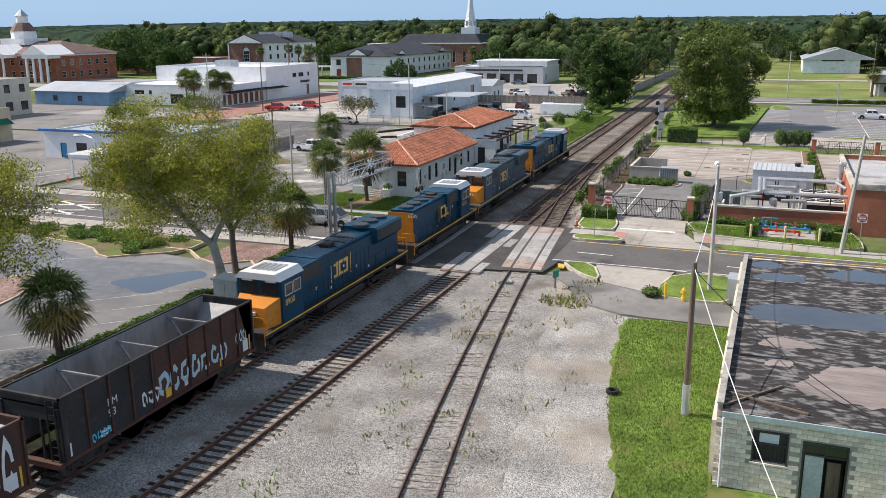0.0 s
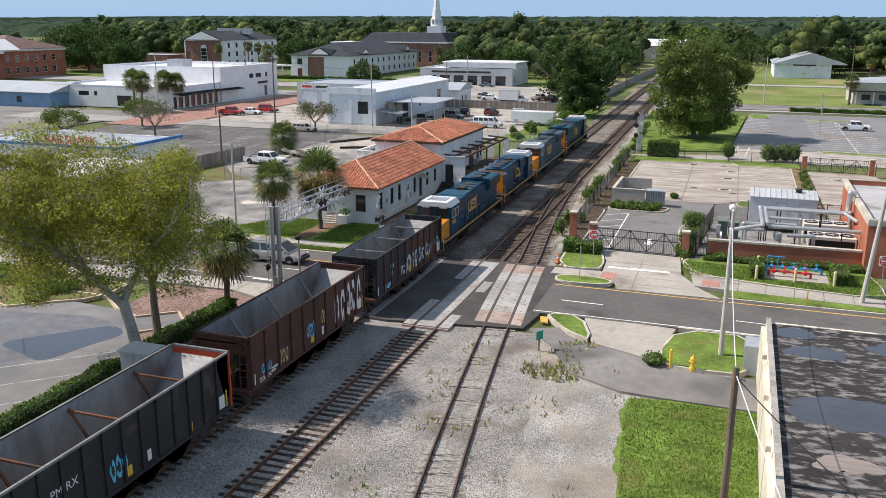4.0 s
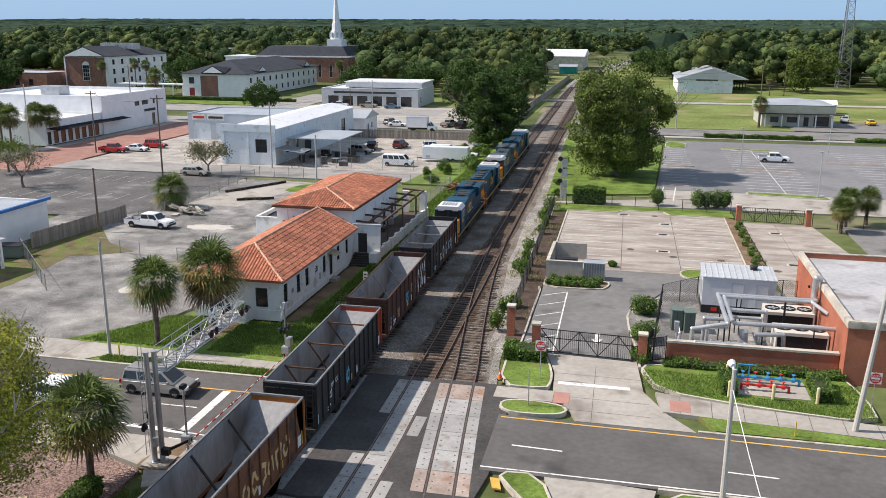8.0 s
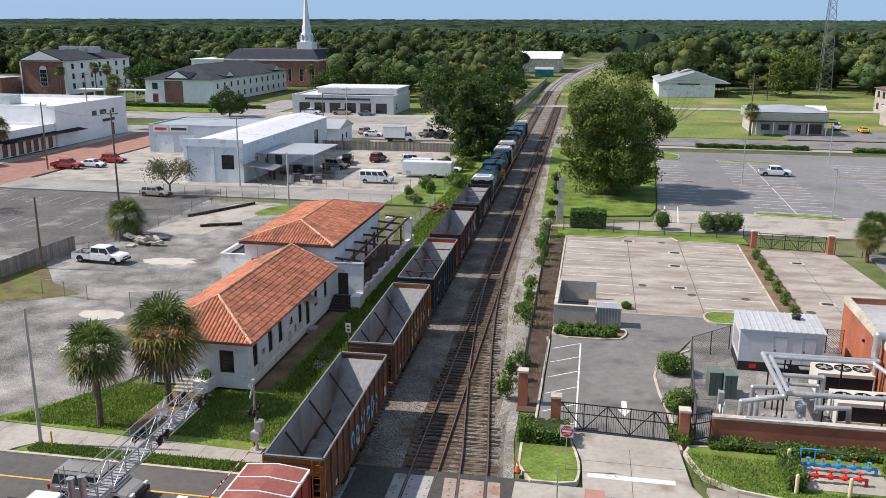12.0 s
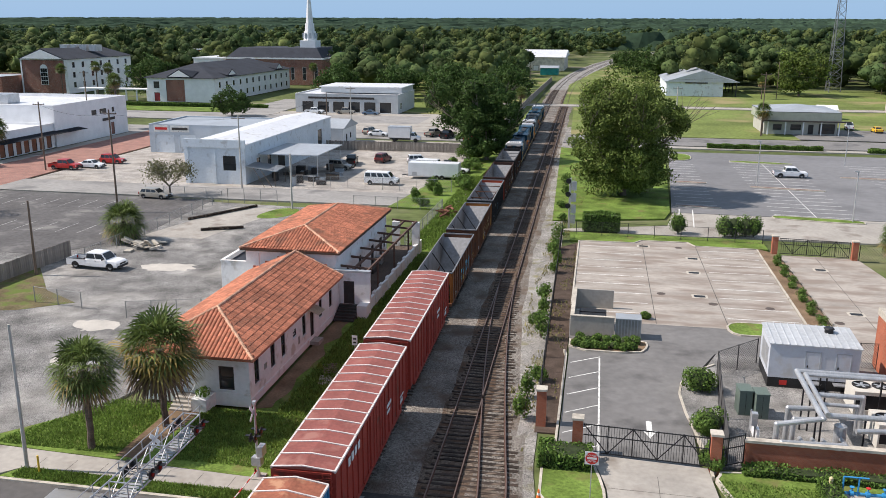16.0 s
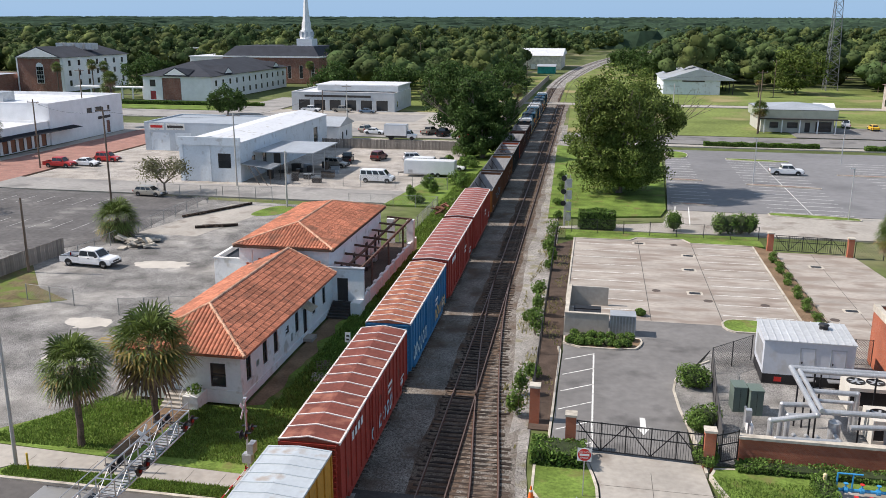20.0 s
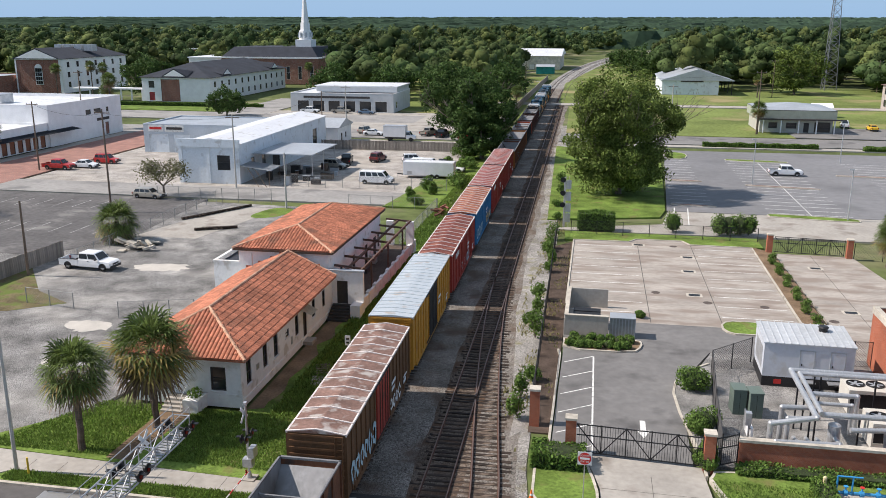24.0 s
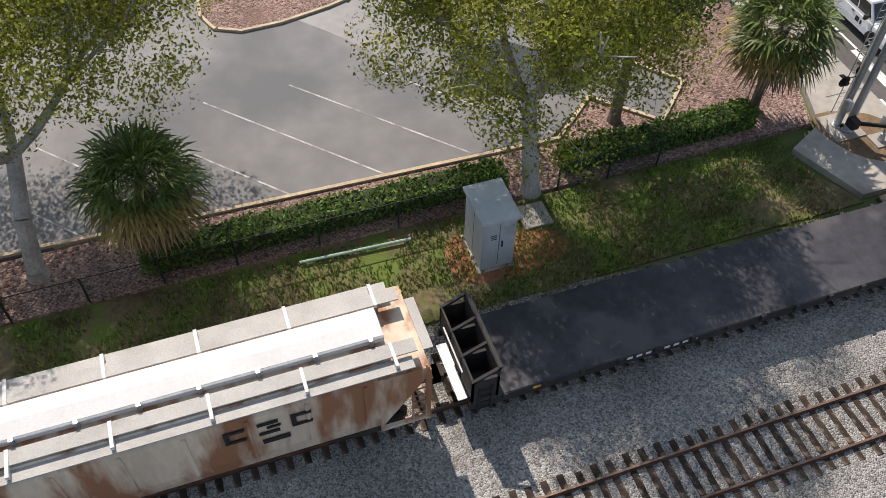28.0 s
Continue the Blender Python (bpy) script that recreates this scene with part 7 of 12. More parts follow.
    covered_hopper(-281.2, 17.6)
    hopper(-300.0, 14.4, BODY_BROWN, BODY_BROWN, rnd, "brown open hopper car at the tail", "bars", CHORD)


make_train()


# ---- town ----
def rows(n, start, pitch, w, z0, z1):
    return [(start + i * pitch, start + i * pitch + w, z0, z1) for i in range(n)]


def town():
    # pale blue shop with its canopy
    s = absolute("pale_blue_shop", -53.6, 126, 0, "pale blue block shop with a low white metal roof", "building")
    shell(s, -58.8, 105.3, -48.7, 150, 0, 6.4, PALEBLUE, south=[(6.3, 8.5, 2.2, 4.6)], east=[(4.5, 6.0, 1.6, 3.6), (9.2, 10.8, 1.6, 3.6), (14, 17.4, 0.1, 3.6, "door", FRAME_DARK), (24, 25.2, 1.8, 3.4), (36, 38.5, 1.5, 4.6)], thick=0.3)
    r, *_ = hip_roof(s, -59.0, 105.7, -48.5, 150.2, 6.45, 7.3, METALROOF, gable=(True, True))
    for k in range(12):
        part("roof_seam", B((-59.0, 106.6 + k * 3.7, 6.44, -48.5, 106.7 + k * 3.7, 6.52)), METALROOF, s)
    part("front_parapet", B((-59.0, 105.0, 5.9, -48.5, 105.29, 7.2)), PALEBLUE, s)
    part("pilaster", B((-54.2, 105.1, 0, -53.7, 105.3, 5.8)), PALEBLUE, s)
    part("pilaster", B((-59.0, 105.05, 0, -58.4, 105.3, 6.4)), PALEBLUE, s)
    c = absolute("shop_canopy", -43.5, 116, 0, "corrugated metal canopy on thin posts", "canopy")
    part("canopy_roof", B((-48.6, 110.5, 4.15, -38.2, 124, 4.32)), GREYROOF, c)
    for x, y in ((-38.5, 111), (-38.5, 117), (-38.5, 123.6), (-43, 111)):
        bm = bmesh.new()
        rod(bm, (x, y, 0), (x, y, 4.2), 0.07, n=6)
        part("canopy_post", bm, GALV, c)
    l = absolute("lean_to", -45.5, 106.6, 0, "rusty lean-to roof against the shop", "canopy")
    bm = bmesh.new()
    shape(bm, [(-48.7, 105.2, 3.0), (-43.2, 104.2, 2.5), (-43.2, 109.2, 2.6), (-48.7, 109.6, 3.1)], [(0, 1, 2, 3)])
    bmesh.ops.solidify(bm, geom=bm.faces[:], thickness=0.1)
    part("roof_sheet", bm, GREYROOF, l)
    for p, q in (((-43.4, 104.4, 0), (-43.4, 104.4, 2.5)), ((-43.4, 109, 0), (-43.4, 109, 2.6)), ((-46, 104.8, 2.7), (-43.6, 103.6, 0.0)), ((-47.2, 104.9, 2.8), (-45, 103.8, 0.0))):
        bm = bmesh.new()
        rod(bm, p, q, 0.05, n=5)
        part("prop", bm, POLE, l)
    rnd = random.Random(9)
    for k in range(22):
        x, y = rnd.uniform(-47.5, -36), rnd.uniform(105.5, 122)
        w, d, hh = rnd.uniform(0.5, 1.6), rnd.uniform(0.4, 1.2), rnd.uniform(0.4, 1.6)
        j = absolute("junk_crate", x, y, 0, "dark scrap crate stacked under the canopy", "crate", "scrap by the shop")
        part("crate_body", B((x, y, 0, x + w, y + d, hh)), rnd.choice((FRAME_DARK, STEEL_DARK_T, POLE, GREYROOF)), j)
        part("crate_rim", B((x - 0.04, y - 0.04, hh, x + w + 0.04, y + d + 0.04, hh + 0.08)), rnd.choice((FRAME_DARK, GREYROOF)), j)
    # tyre garage
    g = absolute("tyre_garage", -71, 144, 0, "pale blue tyre garage with two roller doors", "building")
    gm = mat("grey blue block", (0.46, 0.51, 0.56), 0.85, var=0.08, s1=0.3, s2=3)
    shell(g, -82.3, 136, -58.9, 152, 0, 5.6, gm, south=[(1.2, 5.3, 0.05, 3.6, "roller_door", PALEBLUE), (6.5, 10.0, 0.05, 3.6, "roller_door", PALEBLUE)], frame_mat=PALEBLUE)
    flat_roof(g, -82.3, 136, -58.9, 152, 5.6, GREYROOF, 0.2, gm)
    for a, b, m in ((-81.2, -78.0, PAINT_WHITE), (-77.6, -73.6, PAINT_WHITE)):
        sg = part("sign_board", B((a, 135.9, 4.15, b, 135.98, 5.45)), m, g)
        part("sign_bar", B((a + 0.3, 135.87, 4.55, b - 0.3, 135.9, 5.05)), FRAME_DARK if a > -80 else RED, sg)
    # long white store
    w = absolute("white_store", -123, 145, 0, "long white flat-roofed store with brown shopfronts", "building")
    shell(w, -140, 138, -104.6, 166, 0, 8.6, WHITE, east=[(2 + i * 2.0, 3.2 + i * 2.0, 6.4, 7.2) for i in range(0)] + [(13.2, 15.2, 5.3, 6.4), (16.4, 19.2, 5.3, 6.4), (21.4, 22.4, 5.3, 6.4), (20.6, 22.0, 0.2, 3.0, "door", BRICK_DARK)])
    flat_roof(w, -140, 138, -104.6, 166, 8.6, METALROOF, 0.6, WHITE)
    shell(w, -140, 118, -105.0, 137.95, 0, 5.0, WHITE, south=[(3, 4.4, 0.1, 2.6, "door", FRAME_DARK), (9, 12, 2.6, 3.6), (13.5, 14.4, 2.6, 3.6), (20, 24, 0.4, 2.8)], east=[(0.6, 1.8, 0.1, 2.7, "door", FRAME_DARK)] + [(2.6 + i * 2.4, 4.2 + i * 2.4, 0.15, 2.7, "shutter", mat("brown shopfront", (0.27, 0.12, 0.07), 0.8, var=0.2)) for i in range(7)])
    flat_roof(w, -140, 118, -105.0, 137.95, 5.0, METALROOF, 0.4, WHITE)
    bm = bmesh.new()
    shape(bm, [(-105.0, 118.5, 3.5), (-102.3, 118.5, 3.1), (-102.3, 146, 3.1), (-105.0, 146, 3.5)], [(0, 1, 2, 3)])
    bmesh.ops.solidify(bm, geom=bm.faces[:], thickness=0.15)
    part("street_awning", bm, SHINGLE, w)
    part("rooftop_unit", B((-126, 146, 8.05, -121, 150, 10.0)), GALV, w)
    part("rooftop_unit", B((-114, 124, 4.6, -112.2, 125.8, 5.8)), GALV, w)
    part("lettering_bars", B((-104.58, 155.5, 3.6, -104.5, 160.5, 4.2)), FRAME_DARK, w)
    # blue low building
    b = absolute("blue_low_building", -143, 118, 0, "low blue building with a grey hip roof", "building")
    shell(b, -158, 112, -134, 128, 0, 3.4, mat("mid blue siding", (0.20, 0.34, 0.50), 0.8, var=0.1), south=[(6, 7.5, 1, 2.4), (14, 15.5, 1, 2.4)])
    hip_roof(b, -158.6, 111.4, -133.4, 128.6, 3.45, 5.4, GREYROOF, along="x", gable=(True, True))
    # tan storefront row
    t = absolute("tan_storefronts", -113, 40, 0, "tan single-storey storefront with a green awning", "building")
    shell(t, -126, 28, -101.5, 52, 0, 5.6, mat("tan stucco", (0.56, 0.46, 0.32), 0.85, var=0.1), east=[(2 + i * 4.2, 4 + i * 4.2, 0.1, 2.8) for i in range(5)], north=[(3, 5, 1, 3), (20, 22.4, 0.1, 2.8, "door", FRAME_DARK)])
    flat_roof(t, -126, 28, -101.5, 52, 5.6, GREYROOF, 0.4, CONCRETE)
    bm = bmesh.new()
    shape(bm, [(-101.5, 47, 3.9), (-100.1, 47, 3.0), (-100.1, 51.4, 3.0), (-101.5, 51.4, 3.9)], [(0, 1, 2, 3)])
    bmesh.ops.solidify(bm, geom=bm.faces[:], thickness=0.08)
    part("awning", bm, GREENSIGN, t)
    t = absolute("cream_storefronts", -154, 81, 0, "cream two-storey storefronts across the street", "building")
    shell(t, -172, 70, -138.5, 92, 0, 8.0, mat("cream stucco", (0.62, 0.56, 0.46), 0.85, var=0.1), east=[(2 + i * 4.2, 4 + i * 4.2, 1, 3) for i in range(5)] + [(2 + i * 4.2, 3.6 + i * 4.2, 5, 6.8) for i in range(5)], south=[(4 + i * 6, 7 + i * 6, 0.4, 3) for i in range(5)])
    flat_roof(t, -172, 70, -138.5, 92, 8.0, METALROOF, 0.4, CONCRETE)
    # snack building
    k = absolute("snack_building", -64, 44, 0, "white and blue seafood snack building with a flat roof", "building")
    shell(k, -80, 38, -55, 51, 0, 4.0, WHITE, south=[(3, 4.2, 0.1, 2.3, "door", BLUE), (6, 8, 1.2, 2.4), (14, 15.2, 0.1, 2.3, "door", FRAME_DARK), (18, 19, 1.4, 2.2)])
    flat_roof(k, -80, 38, -55, 51, 4.0, GREYROOF, 0.25)
    part("blue_fascia", B((-80.4, 37.4, 4.0, -54.6, 37.95, 4.35), (-54.9, 37.95, 4.0, -54.5, 51.2, 4.35)), mat("royal blue fascia", (0.05, 0.17, 0.42), 0.5), k)
    part("rooftop_unit", B((-70, 44, 3.75, -68, 46, 5.0)), GALV, k)
    part("rooftop_unit", B((-62, 43, 3.75, -60.4, 44.4, 4.8)), GALV, k)
    cu = bpy.data.curves.new("sign_text", "FONT")
    cu.body, cu.size, cu.extrude = "CRAB SHACK", 1.5, 0.02
    cu.materials.append(RED)
    tx = new("sign_text", cu)
    tx.parent = k
    tx.matrix_parent_inverse = k.matrix_basis.inverted()
    tx.matrix_basis = pose(-66.5, 37.3, 4.45, 90, 0, 0)
    tx.name = "roof_lettering"
    part("sign_fascia", B((-67.5, 37.36, 4.36, -55, 37.5, 6.1)), WHITE, k)
    a = absolute("snack_canopy", -54, 31, 0, "white canopy on posts over outdoor tables", "canopy")
    bm = bmesh.new()
    shape(bm, [(-62.8, 24.5, 3.05), (-49.5, 24.8, 3.05), (-48.6, 36.0, 3.2), (-62.6, 36.4, 3.2), (-55.8, 30.4, 4.5)], [(0, 1, 4), (1, 2, 4), (2, 3, 4), (3, 0, 4)])
    bmesh.ops.solidify(bm, geom=bm.faces[:], thickness=0.12)
    part("canopy_top", bm, WHITE, a)
    for x, y in ((-62.3, 25.0), (-59.4, 25.0), (-56.2, 25.0), (-53.0, 25.0), (-49.9, 25.2), (-49.2, 35.6), (-62.1, 35.9)):
        part("canopy_post", B((x - 0.12, y - 0.12, 0, x + 0.12, y + 0.12, 3.15)), WHITE, a)
    for i in range(4):
        tb = absolute("patio_table", -58 + i * 2.4, 30 + (i % 2) * 3, 0, "dark metal patio table with chairs pushed in", "table", "patio tables")
        x, y = -58 + i * 2.4, 30 + (i % 2) * 3
        part("tabletop", B((x - 0.5, y - 0.5, 0.72, x + 0.5, y + 0.5, 0.76)), FRAME_DARK, tb)
        bm = bmesh.new()
        rod(bm, (x, y, 0), (x, y, 0.72), 0.06, n=6)
        part("pedestal", bm, FRAME_DARK, tb)
    f = absolute("white_patio_wall", -48.8, 27, 0, "low white rendered wall beside the patio", "wall")
    part("long_wall", B((-48.95, 20.2, 0, -48.7, 30.5, 1.3)), WHITE, f)
    part("end_wall", B((-50.8, 20.2, 0, -48.95, 20.45, 1.3)), WHITE, f)
    sg = absolute("roadside_sign", -51.2, 20.6, 0, "orange and yellow roadside drinks sign on a post", "sign")
    bm = bmesh.new()
    rod(bm, (-51.2, 20.6, 0), (-51.2, 20.6, 4.4), 0.09, n=8)
    part("post", bm, BLUE, sg)
    part("sign_face", B((-51.9, 20.5, 2.9, -50.5, 20.7, 4.6)), ORANGE, sg)
    part("sign_top", B((-51.9, 20.48, 4.6, -50.5, 20.72, 5.4)), YELLOW, sg)
    part("sign_bar", B((-51.7, 20.46, 3.5, -50.7, 20.49, 3.9)), WHITE, sg)
    # tyre shop in grey
    q = absolute("grey_tyre_shop", -67, 229, 0, "grey tyre shop with a row of glazed bay doors", "building")
    shell(q, -82, 220, -51, 242, 0, 5.4, mat("pale grey siding", (0.52, 0.54, 0.55), 0.8, var=0.08), south=[(2 + i * 4.7, 5.6 + i * 4.7, 0.1, 3.3, "bay_door") for i in range(6)], east=[(3, 5, 1, 3)], frame_mat=WHITE)
    flat_roof(q, -82, 220, -51, 242, 5.4, METALROOF, 0.3, WHITE)
    part("upper_storey", B((-76, 226, 5.4, -51.3, 241.6, 7.0)), MATS["pale grey siding"], q)
    part("upper_roof", B((-76.4, 225.6, 7.0, -50.9, 242, 7.25)), METALROOF, q)
    part("fascia_bars", B((-78, 219.9, 4.0, -58, 219.97, 4.6)), FRAME_DARK, q)
    sm = absolute("small_white_house", -52, 158, 0, "small white shed with a gable roof", "building")
    shell(sm, -62, 153, -47, 163, 0, 3.6, WHITE, east=[(2, 3, 0.1, 2.2, "door", FRAME_DARK), (5, 6, 1, 2.2)], south=[(9, 11, 0.1, 2.6, "door", GREYROOF)])
    hip_roof(sm, -62.4, 152.6, -46.6, 163.4, 3.65, 5.2, GREYROOF, along="x", gable=(True, True))
    # white church offices
    o = absolute("church_offices", -130, 270, 0, "white two-storey church offices with a dark hip roof", "building")
    red_door = mat("deep red door", (0.35, 0.05, 0.05), 0.6)
    shell(o, -142, 243, -118, 312, 0, 7.8, WHITE, south=[(2.4, 4.4, 4.4, 6.6), (2.4, 4.4, 0.2, 3.0, "door", red_door), (6.8, 13.4, 0.1, 7.2, "brick_panel", BRICK_DARK)], east=[(3 + i * 5.6, 4.4 + i * 5.6, 4.6, 6.4) for i in range(12)] + [(3 + i * 5.6, 4.4 + i * 5.6, 1.2, 3.0) for i in range(12)])
    hip_roof(o, -142.8, 242.2, -117.2, 312.8, 7.85, 12.2, SHINGLE)
    for y in (256, 300):
        bm = bmesh.new()
        shape(bm, [(-117.5, y - 3.6, 8.35), (-117.5, y + 3.6, 8.35), (-117.5, y, 10.3), (-124, y - 3.6, 9.9), (-124, y + 3.6, 9.9), (-126, y, 10.9)], [(0, 1, 2), (0, 2, 5, 3), (2, 1, 4, 5)])
        d = part("dormer", bm, SHINGLE, o)
        bm = bmesh.new()
        shape(bm, [(-117.46, y - 3.0, 8.4), (-117.46, y + 3.0, 8.4), (-117.46, y, 10.0)], [(0, 1, 2)])
        part("gable_face", bm, WHITE, d)
    bm = bmesh.new()
    shape(bm, [(-134.6, 242.3, 8.15), (-125.4, 242.3, 8.15), (-130, 242.3, 10.7), (-134.6, 247, 9.8), (-125.4, 247, 9.8), (-130, 249, 10.9)], [(0, 1, 2), (0, 2, 5, 3), (2, 1, 4, 5)])
    d = part("dormer", bm, SHINGLE, o)
    bm = bmesh.new()
    shape(bm, [(-133.8, 242.26, 8.2), (-126.2, 242.26, 8.2), (-130, 242.26, 10.35)], [(0, 1, 2)])
    part("gable_face", bm, WHITE, d)
    part("covered_walk_roof", B((-168, 244, 3.6, -142.4, 248, 4.0)), WHITE, o)
    for i in range(7):
        part("walk_post", B((-166 + i * 3.8, 244.3, 0, -165.6 + i * 3.8, 244.7, 3.6)), WHITE, o)
    # brick church and steeple
    c = absolute("brick_church", -128, 350, 0, "red brick church with dark roof and tall white steeple", "building")
    shell(c, -153, 330, -110, 366, 0, 10.6, BRICK_DARK, south=[(3 + i * 5.2, 4.6 + i * 5.2, 2, 7.4) for i in range(8)], east=[(8, 10, 2, 7), (16, 18, 2, 7), (24, 26, 2, 7)], frame_mat=WHITE)
    part("cornice", B((-153.4, 329.6, 10.6, -109.6, 366.4, 11.2)), WHITE, c)
    bm = bmesh.new()
    shape(bm, [(-153, 330, 11.2), (-110, 330, 11.2), (-110, 366, 11.2), (-153, 366, 11.2), (-149, 335, 15.2), (-114, 335, 15.2), (-114, 361, 15.2), (-149, 361, 15.2)], [(0, 1, 5, 4), (1, 2, 6, 5), (2, 3, 7, 6), (3, 0, 4, 7), (4, 5, 6, 7)])
    part("mansard_roof", bm, SHINGLE, c)
    st = part("steeple_base", B((-123.5, 341, 14.6, -116.5, 348, 18.2)), WHITE, c)
    for r0, r1, z0, z1, n in ((3.0, 2.7, 18.2, 22.0, 8), (2.2, 2.0, 22.0, 25.4, 8), (1.7, 0.05, 25.4, 43.0, 8)):
        bm = bmesh.new()
        rod(bm, (-120, 344.5, z0), (-120, 344.5, z1), r0, r1, n)
        part("steeple_stage", bm, WHITE, c)
    for a in range(8):
        bm = bmesh.new()
        x, y = -120 + 2.75 * math.cos(a * math.pi / 4 + 0.39), 344.5 + 2.75 * math.sin(a * math.pi / 4 + 0.39)
        box(bm, x - 0.35, y - 0.35, 19.0, x + 0.35, y + 0.35, 21.2)
        part("belfry_louvre", bm, GREYROOF, c)
    part("side_hall", B((-172, 338, 0, -153.2, 364, 10.2)), WHITE, c)
    part("side_hall_roof", B((-172.4, 337.6, 10.2, -153.2, 364.4, 10.7)), METALROOF, c)
    part("rear_hall", B((-200, 372, 0, -140, 400, 9)), WHITE, c)
    part("far_hall", B((-235, 430, 0, -195, 450, 11)), BRICK, c)
    part("far_hall_roof", B((-236, 429, 11, -194, 451, 11.6)), METALROOF, c)
    # brick and white school block
    d = absolute("brick_school", -190, 282, 0, "three-storey brick and white building with a slate gable", "building")
    shell(d, -205, 266, -186, 310, 0, 12.4, WHITE, south=[(0.6, 17.8, 0.1, 12.0, "brick_bay", BRICK_DARK)], east=[(3 + i * 6, 4.6 + i * 6, z, z + 2) for i in range(7) for z in (2, 5.6, 9.2)])
    hip_roof(d, -205.6, 265.4, -185.4, 310.6, 12.4, 16.0, SHINGLE, inset=6)
    for x in (-195.5,):
        bm = bmesh.new()
        box(bm, x - 1.5, 265.85, 3.0, x + 1.5, 265.95, 9.0)
        rod(bm, (x, 265.85, 9.0), (x, 265.95, 9.0), 1.5, 1.5, 20)
        w_ = part("arched_window", bm, WHITE, d)
        for k in range(3):
            for q in range(4):
                part("pane", B((x - 1.3 + k * 0.9, 265.8, 3.2 + q * 1.5, x - 0.5 + k * 0.9, 265.85, 4.5 + q * 1.5)), GLASS_DARK, w_)
    bm = bmesh.new()
    shape(bm, [(-205, 265, 12.4), (-186, 265, 12.4), (-195.5, 265, 16.2), (-205, 276, 12.4), (-186, 276, 12.4), (-195.5, 276, 16.2)], [(0, 1, 2), (5, 4, 3), (0, 2, 5, 3), (2, 1, 4, 5)])
    gf = part("gable_front", bm, SHINGLE, d)
    bm = bmesh.new()
    shape(bm, [(-204, 264.95, 12.5), (-187, 264.95, 12.5), (-195.5, 264.95, 15.8)], [(0, 1, 2)])
    part("gable_face", bm, WHITE, gf)
    for i in range(4):
        part("rooftop_unit", B((-203 + i * 4.2, 288, 14.6, -200 + i * 4.2, 292, 17.0)), GALV, d)
    # courthouse
    e = absolute("courthouse", -245, 205, 0, "red brick courthouse with white portico and cupola", "building")
    shell(e, -300, 190, -228, 222, 0, 9.2, BRICK, south=[(2 + i * 4.4, 3.8 + i * 4.4, z, z + 2.2) for i in range(16) for z in (1.4, 5.6)], east=[(3 + i * 4.4, 4.8 + i * 4.4, z, z + 2.2) for i in range(6) for z in (1.4, 5.6)], frame_mat=WHITE)
    part("cornice", B((-300.5, 189.5, 9.2, -227.5, 222.5, 10.0)), WHITE, e)
    rf = mat("brown metal roof", (0.16, 0.10, 0.085), 0.7)
    hip_roof(e, -301, 189, -227, 223, 10.0, 14.6, rf, along="x", inset=12)
    for px, py in ((-252, 187), (-231, 187)):
        part("pediment_base", B((px - 6, py - 3.4, 8.6, px + 6, py + 3, 9.8)), WHITE, e)
        bm = bmesh.new()
        shape(bm, [(px - 6.4, py - 3.6, 9.8), (px + 6.4, py - 3.6, 9.8), (px, py - 3.6, 13.4), (px - 6.4, py + 10, 9.8), (px + 6.4, py + 10, 9.8), (px, py + 10, 13.4)], [(0, 1, 2), (0, 2, 5, 3), (2, 1, 4, 5)])
        part("pediment", bm, WHITE, e)
        for i in range(4):
            bm = bmesh.new()
            rod(bm, (px - 4.8 + i * 3.2, py - 2.6, 0), (px - 4.8 + i * 3.2, py - 2.6, 8.6), 0.5, 0.42, 10)
            part("column", bm, WHITE, e)
    part("cupola_base", B((-262, 198, 13, -250, 210, 15.5)), WHITE, e)
    for r0, r1, z0, z1, m in ((4.6, 4.6, 15.5, 18.2, WHITE), (4.9, 2.6, 18.2, 21.4, rf), (2.2, 2.1, 21.4, 24.0, WHITE), (2.5, 0.1, 24.0, 26.6, GREYROOF)):
        bm = bmesh.new()
        rod(bm, (-256, 204, z0), (-256, 204, z1), r0, r1, 8)
        part("cupola_stage", bm, m, e)
    n = absolute("brick_annex", -218, 262, 0, "long brown brick hall", "building")
    shell(n, -260, 256, -206, 276, 0, 6.4, BRICK_DARK, south=[(4 + i * 6, 6 + i * 6, 1.6, 4) for i in range(8)])
    flat_roof(n, -260, 256, -206, 276, 6.4, GREYROOF, 0.3, CONCRETE)
    # east side
    hs = absolute("blue_hall", 40, 325, 0, "pale blue metal hall with a grey gable roof", "building")
    shell(hs, 29.5, 306, 49.5, 348, 0, 5.2, PALEBLUE, east=[(6 + i * 8, 8 + i * 8, 0.1, 3, "door", FRAME_DARK) for i in range(4)])
    hip_roof(hs, 28.8, 305.4, 55, 348.6, 5.2, 9.2, GREYROOF, gable=(True, True))
    bm = bmesh.new()
    shape(bm, [(29.5, 305.9, 5.2), (51, 305.9, 5.2), (41.5, 305.9, 8.7)], [(0, 1, 2)])
    bmesh.ops.solidify(bm, geom=bm.faces[:], thickness=0.2)
    part("gable_wall", bm, PALEBLUE, hs)
    part("emblem", B((36, 305.7, 4.6, 44, 305.8, 5.6), (38.6, 305.7, 5.58, 41.4, 305.8, 7.2)), FRAME_DARK, hs)
    for i in range(5):
        part("porch_post", B((54.2, 308 + i * 9.6, 0, 54.5, 308.3 + i * 9.6, 5.1)), FRAME_DARK, hs)
    gb = absolute("olive_shop", 53, 200, 0, "low olive-grey shop with a shaded front", "building")
